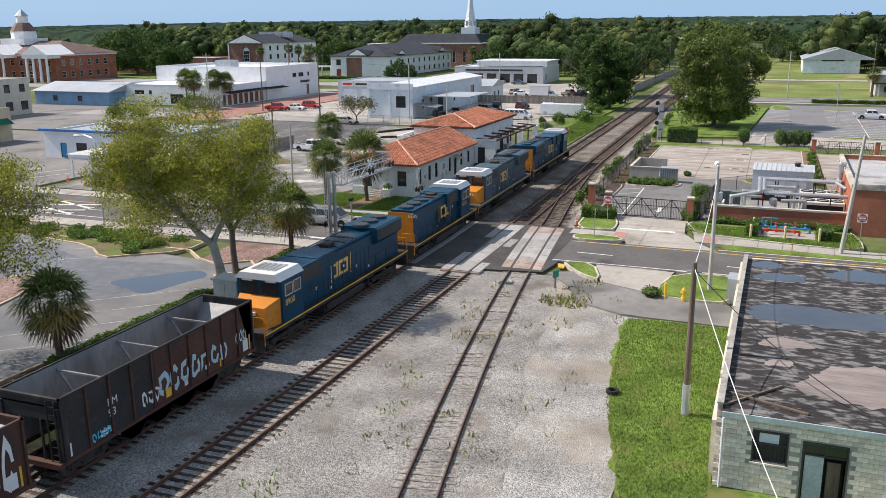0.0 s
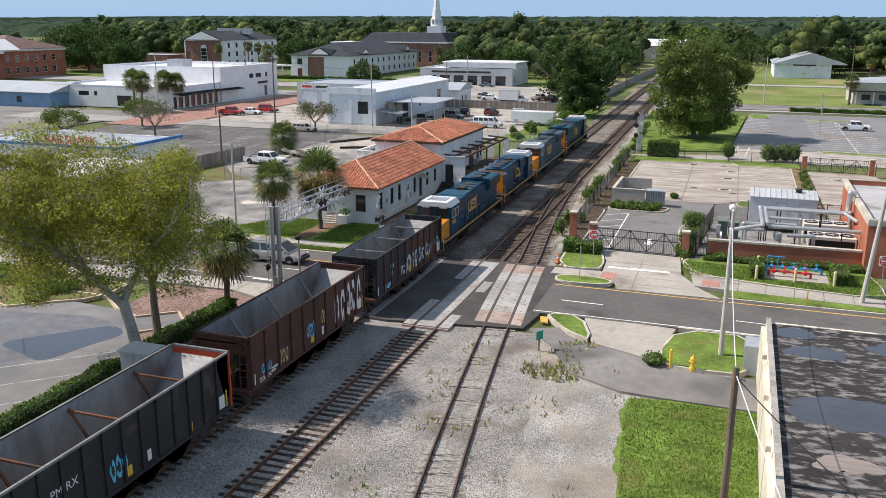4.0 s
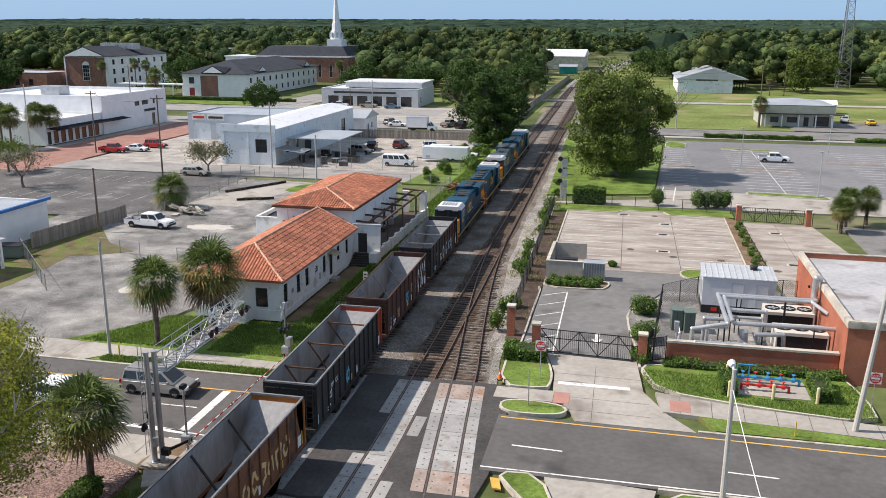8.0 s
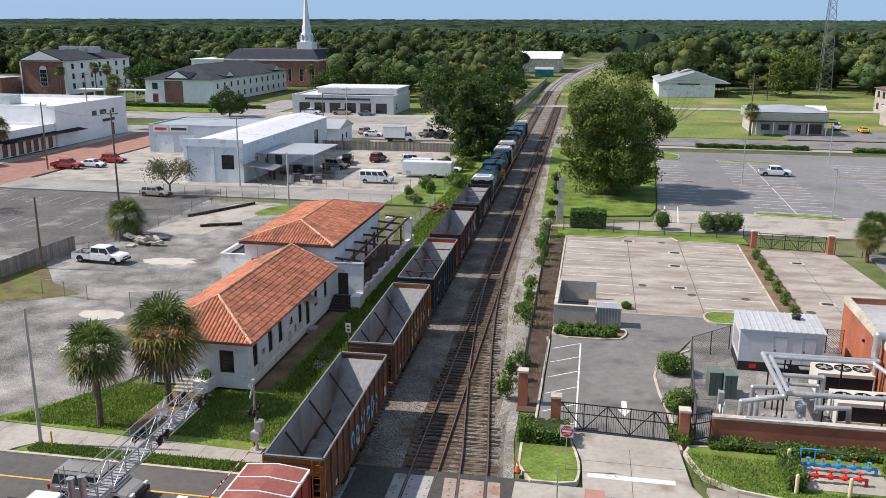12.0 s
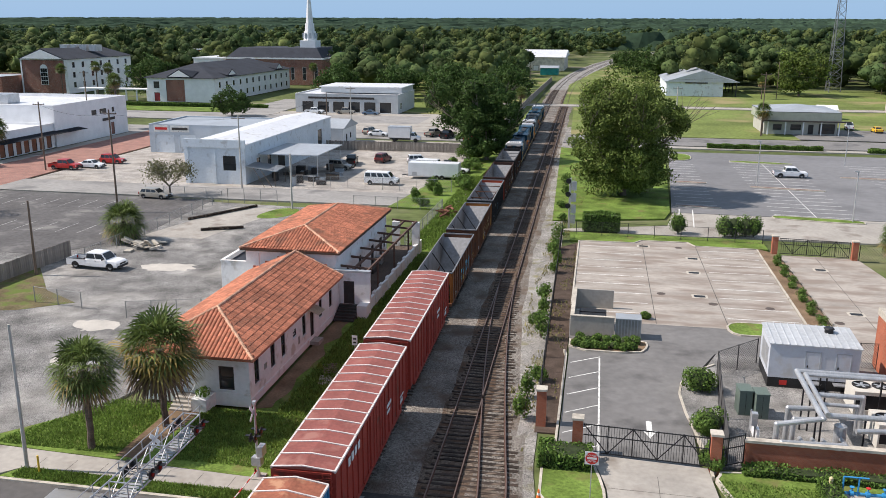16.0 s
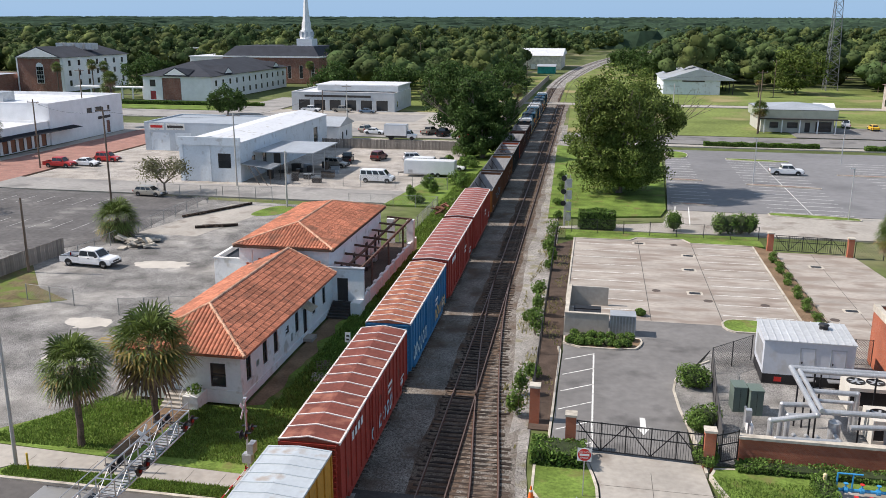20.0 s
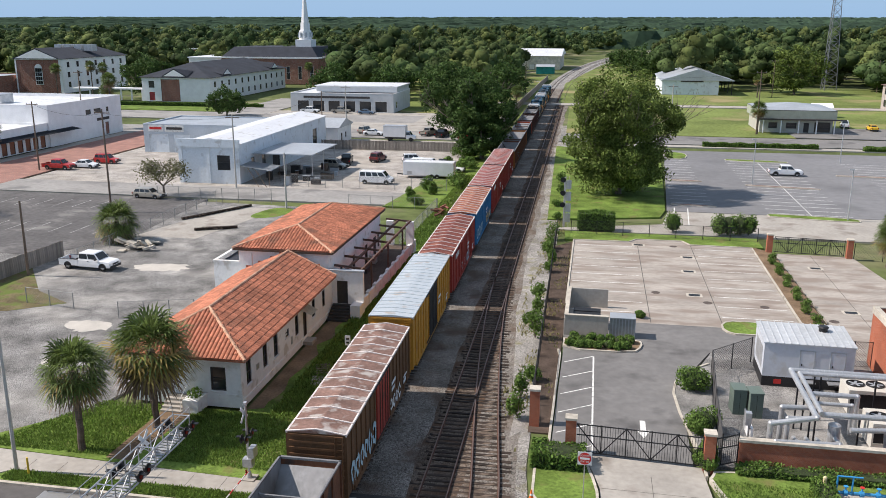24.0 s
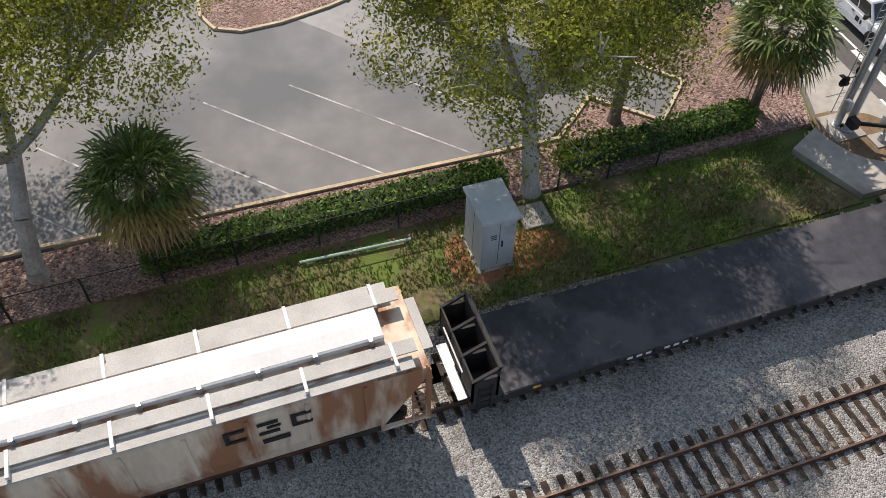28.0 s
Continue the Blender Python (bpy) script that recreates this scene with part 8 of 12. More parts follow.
    shell(gb, 45.5, 194, 62, 210, 0, 3.2, mat("warm grey siding", (0.46, 0.45, 0.40), 0.8, var=0.08), south=[(2, 4, 1, 2.4), (6, 8.4, 1, 2.4), (10, 11.2, 0.1, 2.4, "door", FRAME_DARK), (12.4, 16, 0.2, 2.6)])
    part("mansard_band", B((44.9, 193.3, 3.2, 62.6, 210.6, 5.4)), mat("olive roof band", (0.36, 0.38, 0.31), 0.8, var=0.1), gb)
    hip_roof(gb, 44.9, 193.3, 62.6, 210.6, 5.4, 6.6, GREYROOF, along="x")
    for i in range(5):
        part("porch_post", B((46 + i * 4, 192.6, 0, 46.25 + i * 4, 192.85, 3.2)), WHITE, gb)
    part("porch_roof", B((44.9, 192.2, 3.15, 64.6, 193.3, 3.4)), FRAME_DARK, gb)
    pu = absolute("corner_store", 84, 214, 0, "pale corner store with a purple sign", "building")
    shell(pu, 83, 206, 119, 224, 0, 5.0, mat("pale tan stucco", (0.42, 0.37, 0.33)), south=[(1.5 + i * 5, 4.8 + i * 5, 0.4, 3) for i in range(6)], west=[(3, 5, 1, 3)])
    flat_roof(pu, 83, 206, 119, 224, 5.0, GREYROOF, 0.3, WHITE)
    part("sign_bar", B((84, 205.8, 3.5, 91, 205.95, 4.5)), mat("purple sign paint", (0.22, 0.08, 0.36), 0.5), pu)
    up = absolute("brick_upper_store", 92, 250, 0, "two-storey pale store with a brown roof", "building")
    shell(up, 92, 240, 126, 262, 0, 7.4, MATS["pale tan stucco"], south=[(2 + i * 5, 4.4 + i * 5, z, z + 2) for i in range(6) for z in (1, 4.6)], west=[(2 + i * 5, 4.4 + i * 5, z, z + 2) for i in range(4) for z in (1, 4.6)])
    hip_roof(up, 91.5, 239.5, 126.5, 262.5, 7.4, 9.6, MATS["brown metal roof"], along="x")
    ws = absolute("white_garden_shed", 67, 216, 0, "small white garden shed", "shed")
    shell(ws, 66, 232, 71, 236, 0, 2.6, WHITE, south=[(1.6, 2.8, 0.1, 2.2, "door", GREYROOF)], thick=0.1)
    hip_roof(ws, 65.7, 231.7, 71.3, 236.3, 2.6, 3.8, WHITE, along="x", gable=(True, True))
    ba = absolute("white_warehouse", -40, 500, 0, "long white warehouse with a ribbed metal roof", "building")
    shell(ba, -66, 470, -16, 520, 0, 7.6, mat("cream siding", (0.64, 0.60, 0.52), 0.8), south=[(22, 27, 0.1, 4.6, "roller_door", RED), (33, 36, 0.1, 3, "door", WHITE)])
    hip_roof(ba, -67, 469, -15, 521, 7.6, 11.0, METALROOF, along="x", gable=(True, True))
    te = absolute("teal_shed", -21, 436, 0, "small teal metal shed", "shed")
    shell(te, -26, 430, -17, 440, 0, 3.6, mat("teal siding", (0.03, 0.28, 0.27), 0.6), thick=0.15)
    hip_roof(te, -26.4, 429.6, -16.6, 440.4, 3.6, 4.6, GREYROOF, along="x", gable=(True, True))
    fb = absolute("far_white_stores", 70, 760, 0, "far white stores by the curve", "building")
    shell(fb, 55, 740, 125, 770, 0, 7, WHITE, south=[(4 + i * 9, 8 + i * 9, 1, 4) for i in range(7)])
    hip_roof(fb, 54, 739, 126, 771, 7, 11, METALROOF, along="x")
    fh = absolute("far_bungalow", 55, 560, 0, "far bungalow with a grey roof", "building")
    shell(fh, 45, 552, 65, 568, 0, 4, WHITE, south=[(4, 6, 1, 3), (12, 14, 1, 3)])
    hip_roof(fh, 44, 551, 66, 569, 4, 7, GREYROOF, along="x")


STEEL_DARK_T = mat("dark scrap steel", (0.07, 0.06, 0.055), 0.8, var=0.3)
town()


TOWER_STEEL = mat("dull tower steel", (0.20, 0.21, 0.22), 0.6, metal=0.3, var=0.15)


def lattice_tower():
    t = absolute("radio_tower", 94.6, 340, 0, "tall galvanised lattice radio tower", "tower")
    H = 62.0
    legs = []
    for a in range(3):
        bm = bmesh.new()
        d = Vector((math.cos(a * 2.094), math.sin(a * 2.094), 0))
        rod(bm, Vector((94.6, 340, 0)) + d * 3.4, Vector((94.6, 340, H)) + d * 0.5, 0.16, 0.1, 6)
        part("leg", bm, TOWER_STEEL, t)
        legs.append(d)
    n = 20
    for i in range(n):
        z0, z1 = H * i / n, H * (i + 1) / n
        r0, r1 = 3.4 - 2.9 * i / n, 3.4 - 2.9 * (i + 1) / n
        for a in range(3):
            p, q = legs[a], legs[(a + 1) % 3]
            bm = bmesh.new()
            c = Vector((94.6, 340, 0))
            rod(bm, c + p * r0 + Vector((0, 0, z0)), c + q * r1 + Vector((0, 0, z1)), 0.07, n=4)
            rod(bm, c + q * r0 + Vector((0, 0, z0)), c + p * r1 + Vector((0, 0, z1)), 0.07, n=4)
            rod(bm, c + p * r1 + Vector((0, 0, z1)), c + q * r1 + Vector((0, 0, z1)), 0.06, n=4)
            part("lattice_panel", bm, TOWER_STEEL, t)


lattice_tower()


# ---- plants ----
BARK = mat("grey brown bark", (0.17, 0.14, 0.115), 0.95, var=0.3, s1=1.2, s2=9, bump=0.8, bs=14, stretch=(1, 1, 0.3))
BARK_PALE = mat("pale grey bark", (0.40, 0.375, 0.34), 0.95, var=0.25, s1=1.2, s2=9, bump=0.7, bs=14)
PALM_TRUNK = mat("fibrous palm trunk", (0.13, 0.10, 0.08), 0.95, var=0.35, s1=2, s2=14, bump=0.9, bs=20)
LEAF_OLIVE = mat("olive tree leaf", (0.27, 0.285, 0.045), 0.72, var=0.35, s1=0.4, s2=2, island=0.5, bump=0, through_light=0.45, spec=0.25)
LEAF_DEEP = mat("deep green leaf", (0.060, 0.105, 0.026), 0.75, var=0.25, s1=0.2, s2=2, island=0.45, bump=0, through_light=0.25, spec=0.2)
LEAF_OAK = mat("oak leaf", (0.125, 0.17, 0.038), 0.75, var=0.25, s1=0.2, s2=2, island=0.5, bump=0, through_light=0.3, spec=0.2)
LEAF_FAR = mat("far wood leaf", (0.072, 0.102, 0.036), 0.85, var=0.5, s1=0.08, s2=0.3, island=0.35, bump=0, through_light=0.15, spec=0.1)
LEAF_GREY = mat("sparse grey leaf", (0.16, 0.16, 0.085), 0.8, var=0.25, s1=0.3, s2=3, island=0.4, bump=0, through_light=0.3, spec=0.2)
FROND = mat("palm frond", (0.125, 0.172, 0.046), 0.5, var=0.2, s1=0.6, s2=5, island=0.5, bump=0, through_light=0.35, spec=0.5)
FROND_OLD = mat("yellowed palm frond", (0.30, 0.23, 0.07), 0.7, var=0.25, s1=0.6, s2=5, island=0.4, bump=0, through_light=0.3)
FROND_DEAD = mat("dead palm frond", (0.22, 0.155, 0.10), 0.9, var=0.3, s1=0.6, s2=5, island=0.4, bump=0)


def limb(bm, rnd, p, d, length, r, depth, tips, spread=0.6):
    """A bent limb that forks into thinner ones."""
    segs = 3
    q = p.copy()
    for i in range(segs):
        d = (d + Vector((rnd.uniform(-1, 1), rnd.uniform(-1, 1), rnd.uniform(-0.2, 0.5))) * 0.16).normalized()
        n = q + d * (length / segs)
        rod(bm, q, n, r * (1 - 0.25 * i / segs), r * (1 - 0.25 * (i + 1) / segs), 6 if depth > 1 else 4)
        q = n
    r *= 0.72
    if depth == 0:
        tips.append(q)
        return
    for k in range(rnd.choice((2, 3, 3))):
        nd = (d + Vector((rnd.uniform(-1, 1), rnd.uniform(-1, 1), rnd.uniform(-0.35, 0.75))) * spread).normalized()
        limb(bm, rnd, q, nd, length * rnd.uniform(0.6, 0.85), r * rnd.uniform(0.6, 0.85), depth - 1, tips, spread)
    tips.append(q)


def tree(x, y, height, spread, trunk_h, seed, leaf, bark, n_leaf, size, label, lean=(0, 0), depth=3, z=0.0, clump=1.0, twigs=0, group="", squash=0.75, skirt=0.0):
    rnd = random.Random(seed)
    t = thing("tree", x, y, z, 0, label, "tree", group)
    bm = bmesh.new()
    tips = []
    r = height * 0.022 + 0.06
    top = Vector((lean[0] * 0.4, lean[1] * 0.4, trunk_h))
    rod(bm, (0, 0, -0.25), (0, 0, 0.35), r * 1.45, r * 1.05, 10)
    mid = Vector((lean[0] * 0.15 + rnd.uniform(-0.1, 0.1), lean[1] * 0.15 + rnd.uniform(-0.1, 0.1), trunk_h * 0.55))
    rod(bm, (0, 0, 0.3), mid, r * 1.05, r * 0.9, 10)
    rod(bm, mid, top, r * 0.9, r * 0.82, 10)
    ln = (height - trunk_h) * 0.42
    k = rnd.choice((4, 5))
    for i in range(k):
        a = i * 2 * math.pi / k + rnd.uniform(-0.4, 0.4)
        limb(bm, rnd, top - Vector((0, 0, rnd.uniform(0, trunk_h * 0.15))), Vector((math.cos(a) * spread / height * 1.6 + lean[0] * 0.06, math.sin(a) * spread / height * 1.6 + lean[1] * 0.06, rnd.uniform(0.35, 1.0))).normalized(), ln, r * 0.55, depth, tips)
    part("trunk", bm, bark, t)
    # crown: clumps on an uneven dome and on the limbs' tips
    c = Vector((lean[0], lean[1], trunk_h + (height - trunk_h) * (0.5 - skirt * 0.2)))
    R = Vector((spread, spread, (height - trunk_h) * (0.52 + skirt * 0.25)))
    blocks = []
    clumps = []
    for p in tips:
        clumps.append((p, rnd.uniform(0.7, 1.3) * clump))
    n_dome = max(24, int(len(tips) * (2.2 if skirt > 0.6 else 2.0 if skirt > 0.45 else 0.9)))
    for i in range(n_dome):
        d = Vector((rnd.gauss(0, 1), rnd.gauss(0, 1), rnd.gauss(0, 1))).normalized()
        if d.z < -0.55 and skirt < 0.6:
            d.z = -d.z * 0.4
        lump = 0.87 + 0.2 * noise.noise(d * 2.6 + Vector((seed, 0, 0))) if skirt > 0.6 else 0.8 + 0.32 * noise.noise(d * 2.2 + Vector((seed, 0, 0)))
        f = rnd.uniform(0.4 if skirt > 0.6 else 0.5, 1.0) * lump * 1.15
        clumps.append((c + Vector((d.x * R.x * f, d.y * R.y * f, d.z * R.z * f)), rnd.uniform(0.8, 1.5) * clump))
    keep = []
    for p, s in clumps:
        q = p - c
        m = (q.x / R.x) ** 2 + (q.y / R.y) ** 2 + (q.z / R.z) ** 2
        if m > 1.25:
            p = c + q * (1.1 / math.sqrt(m))
        keep.append((p, s))
    per = max(6, n_leaf // len(keep))
    for i, (p, s) in enumerate(keep):
        s *= spread * (0.16 if skirt > 0.6 else 0.20)
        p = Vector((p.x, p.y, max(p.z, max(1.4, trunk_h * 0.7) + 0.12 * height * rnd.random())))
        blocks.append(leaf_data(seed * 131 + i, p, (s * 1.15, s * 1.15, s * squash), per, size))
    me = leaf_mesh("crown", blocks)
    link("crown", me, leaf, t)
    if twigs:
        bm = bmesh.new()
        for i in range(twigs):
            p, s = rnd.choice(keep)
            q = p + Vector((rnd.uniform(-1, 1), rnd.uniform(-1, 1), rnd.uniform(-0.6, 0.8))) * spread * 0.16
            rod(bm, p, q, 0.02, 0.008, 4)
        tagged(part("twig_mass", bm, BARK_PALE, t), kind="stuff")
    return t


def palm_mesh(seed, trunk_h, crown_r, old):
    """Trunk, green fronds, yellow fronds and dead skirt of one cabbage palm."""
    rnd = random.Random(seed)
    bm = bmesh.new()
    q = Vector((0, 0, -0.2))
    n = 8
    for i in range(n):
        p = Vector((rnd.uniform(-0.03, 0.03), rnd.uniform(-0.03, 0.03), trunk_h * (i + 1) / n))
        rod(bm, q, p, 0.21 if i else 0.27, 0.20 if i < n - 2 else 0.26, 9)
        q = p
    green, yellow, dead = [], [], []
    for i in range(72):
        u = i / 71
        elev = 1.4 - u * 2.5 + rnd.uniform(-0.12, 0.12)
        az = i * 2.39996 + rnd.uniform(-0.2, 0.2)
        d = Vector((math.cos(az) * math.cos(elev), math.sin(az) * math.cos(elev), math.sin(elev)))
        side = d.cross(Vector((0, 0, 1)))
        side = side.normalized() if side.length > 0.05 else Vector((1, 0, 0))
        up = side.cross(d)
        base = Vector((0, 0, trunk_h)) + d * 0.15
        stem = crown_r * rnd.uniform(0.30, 0.50)
        hub = base + d * stem - Vector((0, 0, 0.08))
        tgt = dead if u > 0.9 - 0.12 * old else (yellow if (u > 0.68 - 0.28 * old and rnd.random() < old * 0.7) else green)
        w = 0.025
        tgt.append([base - side * w, base + side * w, hub + side * w, hub - side * w])
        fan = crown_r * rnd.uniform(0.5, 0.62)
        k = 17
        for j in range(k):
            a = (j / (k - 1) - 0.5) * 3.5
            ld = (d * math.cos(a) + side * math.sin(a) + up * rnd.uniform(-0.12, 0.16)).normalized()
            mid = hub + ld * fan * 0.6
            tip = hub + ld * fan * 0.95 + Vector((0, 0, -0.27 * fan * rnd.uniform(0.5, 1.5)))
            s = ld.cross(up).normalized() * 0.021 * crown_r
            tgt.append([hub, mid + s, tip, mid - s])
    out = []
    for g in (green, yellow, dead):
        if g:
            out.append(np.array([[tuple(v) for v in f] for f in g], dtype=float).reshape(-1, 3))
        else:
            out.append(None)
    return bm, out


def palm(x, y, h, r, seed, label, old=0.4, z=0.0, group="cabbage palms"):
    t = thing("palm_tree", x, y, z, random.Random(seed).uniform(0, 360), label, "palm tree", group)
    bm, (g, ye, de) = palm_mesh(seed, h - r * 0.75, r, old)
    part("trunk", bm, PALM_TRUNK, t)
    link("fronds", leaf_mesh("fronds", [g]), FROND, t)
    if ye is not None:
        link("yellow_fronds", leaf_mesh("yellow_fronds", [ye]), FROND_OLD, t, "yellowed fronds")
    if de is not None:
        link("dead_fronds", leaf_mesh("dead_fronds", [de]), FROND_DEAD, t, "hanging dead fronds")
    return t


def hedge(x0, y0, x1, y1, h, seed, label, n=None, z=0.0, leaf=LEAF_HEDGE, size=0.16, name="hedge"):
    ob = absolute(name, (x0 + x1) / 2, (y0 + y1) / 2, z, label, "hedge", "clipped hedges")
    c, r = ((x0 + x1) / 2, (y0 + y1) / 2, z + h / 2), ((x1 - x0) / 2, (y1 - y0) / 2, h / 2)
    area = 2 * ((x1 - x0) * (y1 - y0) + (x1 - x0 + y1 - y0) * h)
    n = n or int(min(14000, area * 130))
    # solid block whose dark colour paints the shade behind the leaves
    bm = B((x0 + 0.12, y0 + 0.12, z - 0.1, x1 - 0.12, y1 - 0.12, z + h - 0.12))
    part("stem_core", bm, mat("painted inner shade and stems", (0.035, 0.05, 0.018), 0.95, var=0.4, s1=2, s2=12, bump=0.8), ob)
    rs = np.random.RandomState(seed)
    v = leaf_data(seed, c, r, n, size, square=True)
    off = np.repeat(0.10 * np.sin(v[::4, 0] * 1.7 + seed) + 0.08 * np.sin(v[::4, 1] * 2.1), 4)
    v[:, 2] += off * (v[:, 2] > z + h * 0.6)
    link("leaves", leaf_mesh("leaves", [v]), leaf, ob)
    return ob


def shrub(x, y, r, h, seed, label, leaf=LEAF_HEDGE, n=900, size=0.14, group="round shrubs"):
    ob = thing("shrub", x, y, 0, 0, label, "shrub", group)
    blocks = []
    rnd = random.Random(seed)
    for i in range(7):
        p = Vector((rnd.uniform(-0.45, 0.45) * r, rnd.uniform(-0.45, 0.45) * r, h * rnd.uniform(0.35, 0.7)))
        blocks.append(leaf_data(seed * 17 + i, p, (r * 0.62, r * 0.62, h * 0.42), n // 7, size))
    bm = bmesh.new()
    for i in range(5):
        a = i * 1.257
        rod(bm, (0, 0, -0.1), (math.cos(a) * r * 0.5, math.sin(a) * r * 0.5, h * 0.7), 0.03, 0.012, 5)
    # dense shrubs get an added dark ball, shade painted in behind the leaves
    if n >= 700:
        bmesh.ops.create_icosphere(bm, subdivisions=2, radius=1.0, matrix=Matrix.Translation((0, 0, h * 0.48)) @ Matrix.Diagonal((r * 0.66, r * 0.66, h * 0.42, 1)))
    part("stem_core", bm, MATS["painted inner shade and stems"] if n >= 700 else BARK, ob)
    link("leaves", leaf_mesh("leaves", blocks), leaf, ob)
    return ob


def plants():
    tree(-13.0, -12.1, 13.2, 6.3, 4.2, 41, LEAF_OLIVE, BARK_PALE, 94000, 0.13, "tall olive-green street tree with thin pale bare twigs", lean=(-1.9, -0.4), depth=3, twigs=700, skirt=0.58, clump=0.8)
    tree(-15.7, -7.0, 9.0, 3.7, 3.6, 43, LEAF_OAK, BARK, 20000, 0.14, "slender olive-green tree in the mulch bed", lean=(-0.8, 0.8), depth=3, twigs=60)
    tree(-14.6, -31.0, 12.4, 7.0, 4.0, 44, LEAF_OLIVE, BARK_PALE, 80000, 0.135, "leafy olive-green tree beside the car park", lean=(-5.6, 1.4), depth=3, twigs=400, skirt=0.55, clump=0.8)
    tree(11.1, 108.5, 17.6, 7.5, 2.0, 145, LEAF_OAK, BARK, 60000, 0.36, "broad spreading oak beside the tracks", depth=3, skirt=0.9)
    tree(-14.2, 139.5, 14.2, 5.6, 2.0, 46, LEAF_DEEP, BARK, 32000, 0.42, "large dark green oak beside the track", depth=3, skirt=0.9)
    tree(-24.0, 176, 15.6, 7.8, 3.0, 47, LEAF_DEEP, BARK, 26000, 0.5, "wide dark oak behind the yard", depth=3, skirt=0.9)
    tree(-56.3, 94.5, 5.4, 4.2, 1.6, 48, LEAF_GREY, BARK, 2600, 0.28, "small sparse pale crepe myrtle", depth=3, twigs=160)
    tree(-78, 76, 6.4, 3.8, 1.8, 49, LEAF_GREY, BARK, 900, 0.24, "nearly bare small tree in the old lot", depth=3, twigs=220)
    tree(-90, 88, 6.0, 4.0, 1.6, 50, LEAF_OAK, BARK, 3000, 0.3, "small tree by the brick street", depth=2)
    tree(-92, 70, 5.6, 4.2, 1.4, 52, LEAF_OAK, BARK, 3000, 0.3, "small bushy tree by the lot", depth=2)
    tree(-95, 204, 8.0, 5.6, 1.6, 53, LEAF_DEEP, BARK, 5000, 0.5, "dense evergreen beside the street", depth=2, skirt=0.8)
    tree(-147, 256, 15, 8, 3, 54, LEAF_DEEP, BARK, 7000, 0.7, "dark oak between the church buildings", depth=2, skirt=0.8)
    tree(-238, 246, 19, 17, 4, 55, LEAF_DEEP, BARK, 12000, 0.9, "great dark live oak", depth=2, skirt=0.9)
    tree(-212, 236, 13, 9, 3, 56, LEAF_DEEP, BARK, 6000, 0.8, "dark live oak by the annex", depth=2, skirt=0.8)
    tree(78, 318, 17, 10, 3.4, 57, LEAF_OAK, BARK, 9000, 0.8, "tall oak on the grass by the tower", depth=2, skirt=0.7)
    for i, (x, y, h, s) in enumerate(((22, 420, 14, 9), (31, 396, 12, 8), (30, 450, 14, 9), (16, 470, 11, 7))):
        tree(x, y, h, s, 2.5, 60 + i, LEAF_DEEP, BARK, 4500, 0.8, "dark tree by the far curve", depth=2, skirt=0.8, group="trees by the curve")
    for i, (x, y, h, s) in enumerate(((-33, 236, 12, 8), (-24, 260, 12, 8), (-45, 262, 13, 9), (-62, 268, 12, 8), (-82, 262, 12, 8), (-30, 300, 13, 9), (-55, 310, 13, 9), (-80, 316, 13, 9))):
        tree(x, y, h, s, 3, 80 + i, LEAF_DEEP, BARK, 4200, 0.75, "dark green oak along the far street", depth=2, skirt=0.6, group="street oaks")
    palm(-22.1, 19.3, 7.1, 2.5, 1, "cabbage palm on the depot lawn", 0.3)
    palm(-19.2, 23.0, 7.7, 3.2, 2, "shaggy cabbage palm with yellowed fronds by the depot", 1.0)
    palm(-14.5, -0.7, 6.2, 2.6, 3, "cabbage palm beside the signal mast", 0.35)
    palm(-14.0, -26.4, 5.9, 2.4, 4, "cabbage palm with brown fronds beside the car park", 0.9)
    palm(-48.0, 67.5, 4.8, 3.1, 5, "squat palm in the gravel yard", 0.3)
    for i, (x, y, h) in enumerate(((-110.6, 112.3, 9.4), (-108.0, 111.7, 9.0), (-106.8, 118.3, 8.8), (-105.3, 120.5, 8.2), (-109, 169, 13.6), (-111, 171, 11), (-172, 262, 12), (-168, 263, 11.5), (-110, 318, 10), (-186, 262, 11), (62, 300, 8), (-17, 236, 7.5), (44.6, 191.2, 7.5), (40.5, 76.5, 5.0), (43.5, 79, 4.6), (39.2, 73, 4.4))):
        palm(x, y, h, 3.0 if 8 < h < 9.5 else 2.3 if h > 6 else 2.0, 20 + i, "palm beside the town buildings" if h > 6 else "young palm by the rear gate", 0.4, group="town palms")
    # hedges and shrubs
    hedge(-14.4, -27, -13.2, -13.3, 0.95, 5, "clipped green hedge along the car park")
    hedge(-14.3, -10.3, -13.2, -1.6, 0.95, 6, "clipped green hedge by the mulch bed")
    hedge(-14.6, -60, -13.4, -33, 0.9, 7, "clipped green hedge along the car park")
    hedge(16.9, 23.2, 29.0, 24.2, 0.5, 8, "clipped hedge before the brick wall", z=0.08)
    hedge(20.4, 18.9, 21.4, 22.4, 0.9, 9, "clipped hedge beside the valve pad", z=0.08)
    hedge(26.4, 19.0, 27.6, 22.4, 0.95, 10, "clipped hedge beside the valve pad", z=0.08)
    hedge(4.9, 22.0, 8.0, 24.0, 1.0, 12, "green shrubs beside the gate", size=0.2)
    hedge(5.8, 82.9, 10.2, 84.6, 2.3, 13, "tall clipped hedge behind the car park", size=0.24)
    for i in range(7):
        shrub(6.6 + i * 0.74, 43.7 - 0.25 * (i % 2), 0.5, 0.75, 30 + i, "round clipped shrub in the kerbed bed")
        shrub(6.4 + i * 0.74, 42.4 - 0.25 * (i % 2), 0.45, 0.7, 50 + i, "round clipped shrub in the kerbed bed")
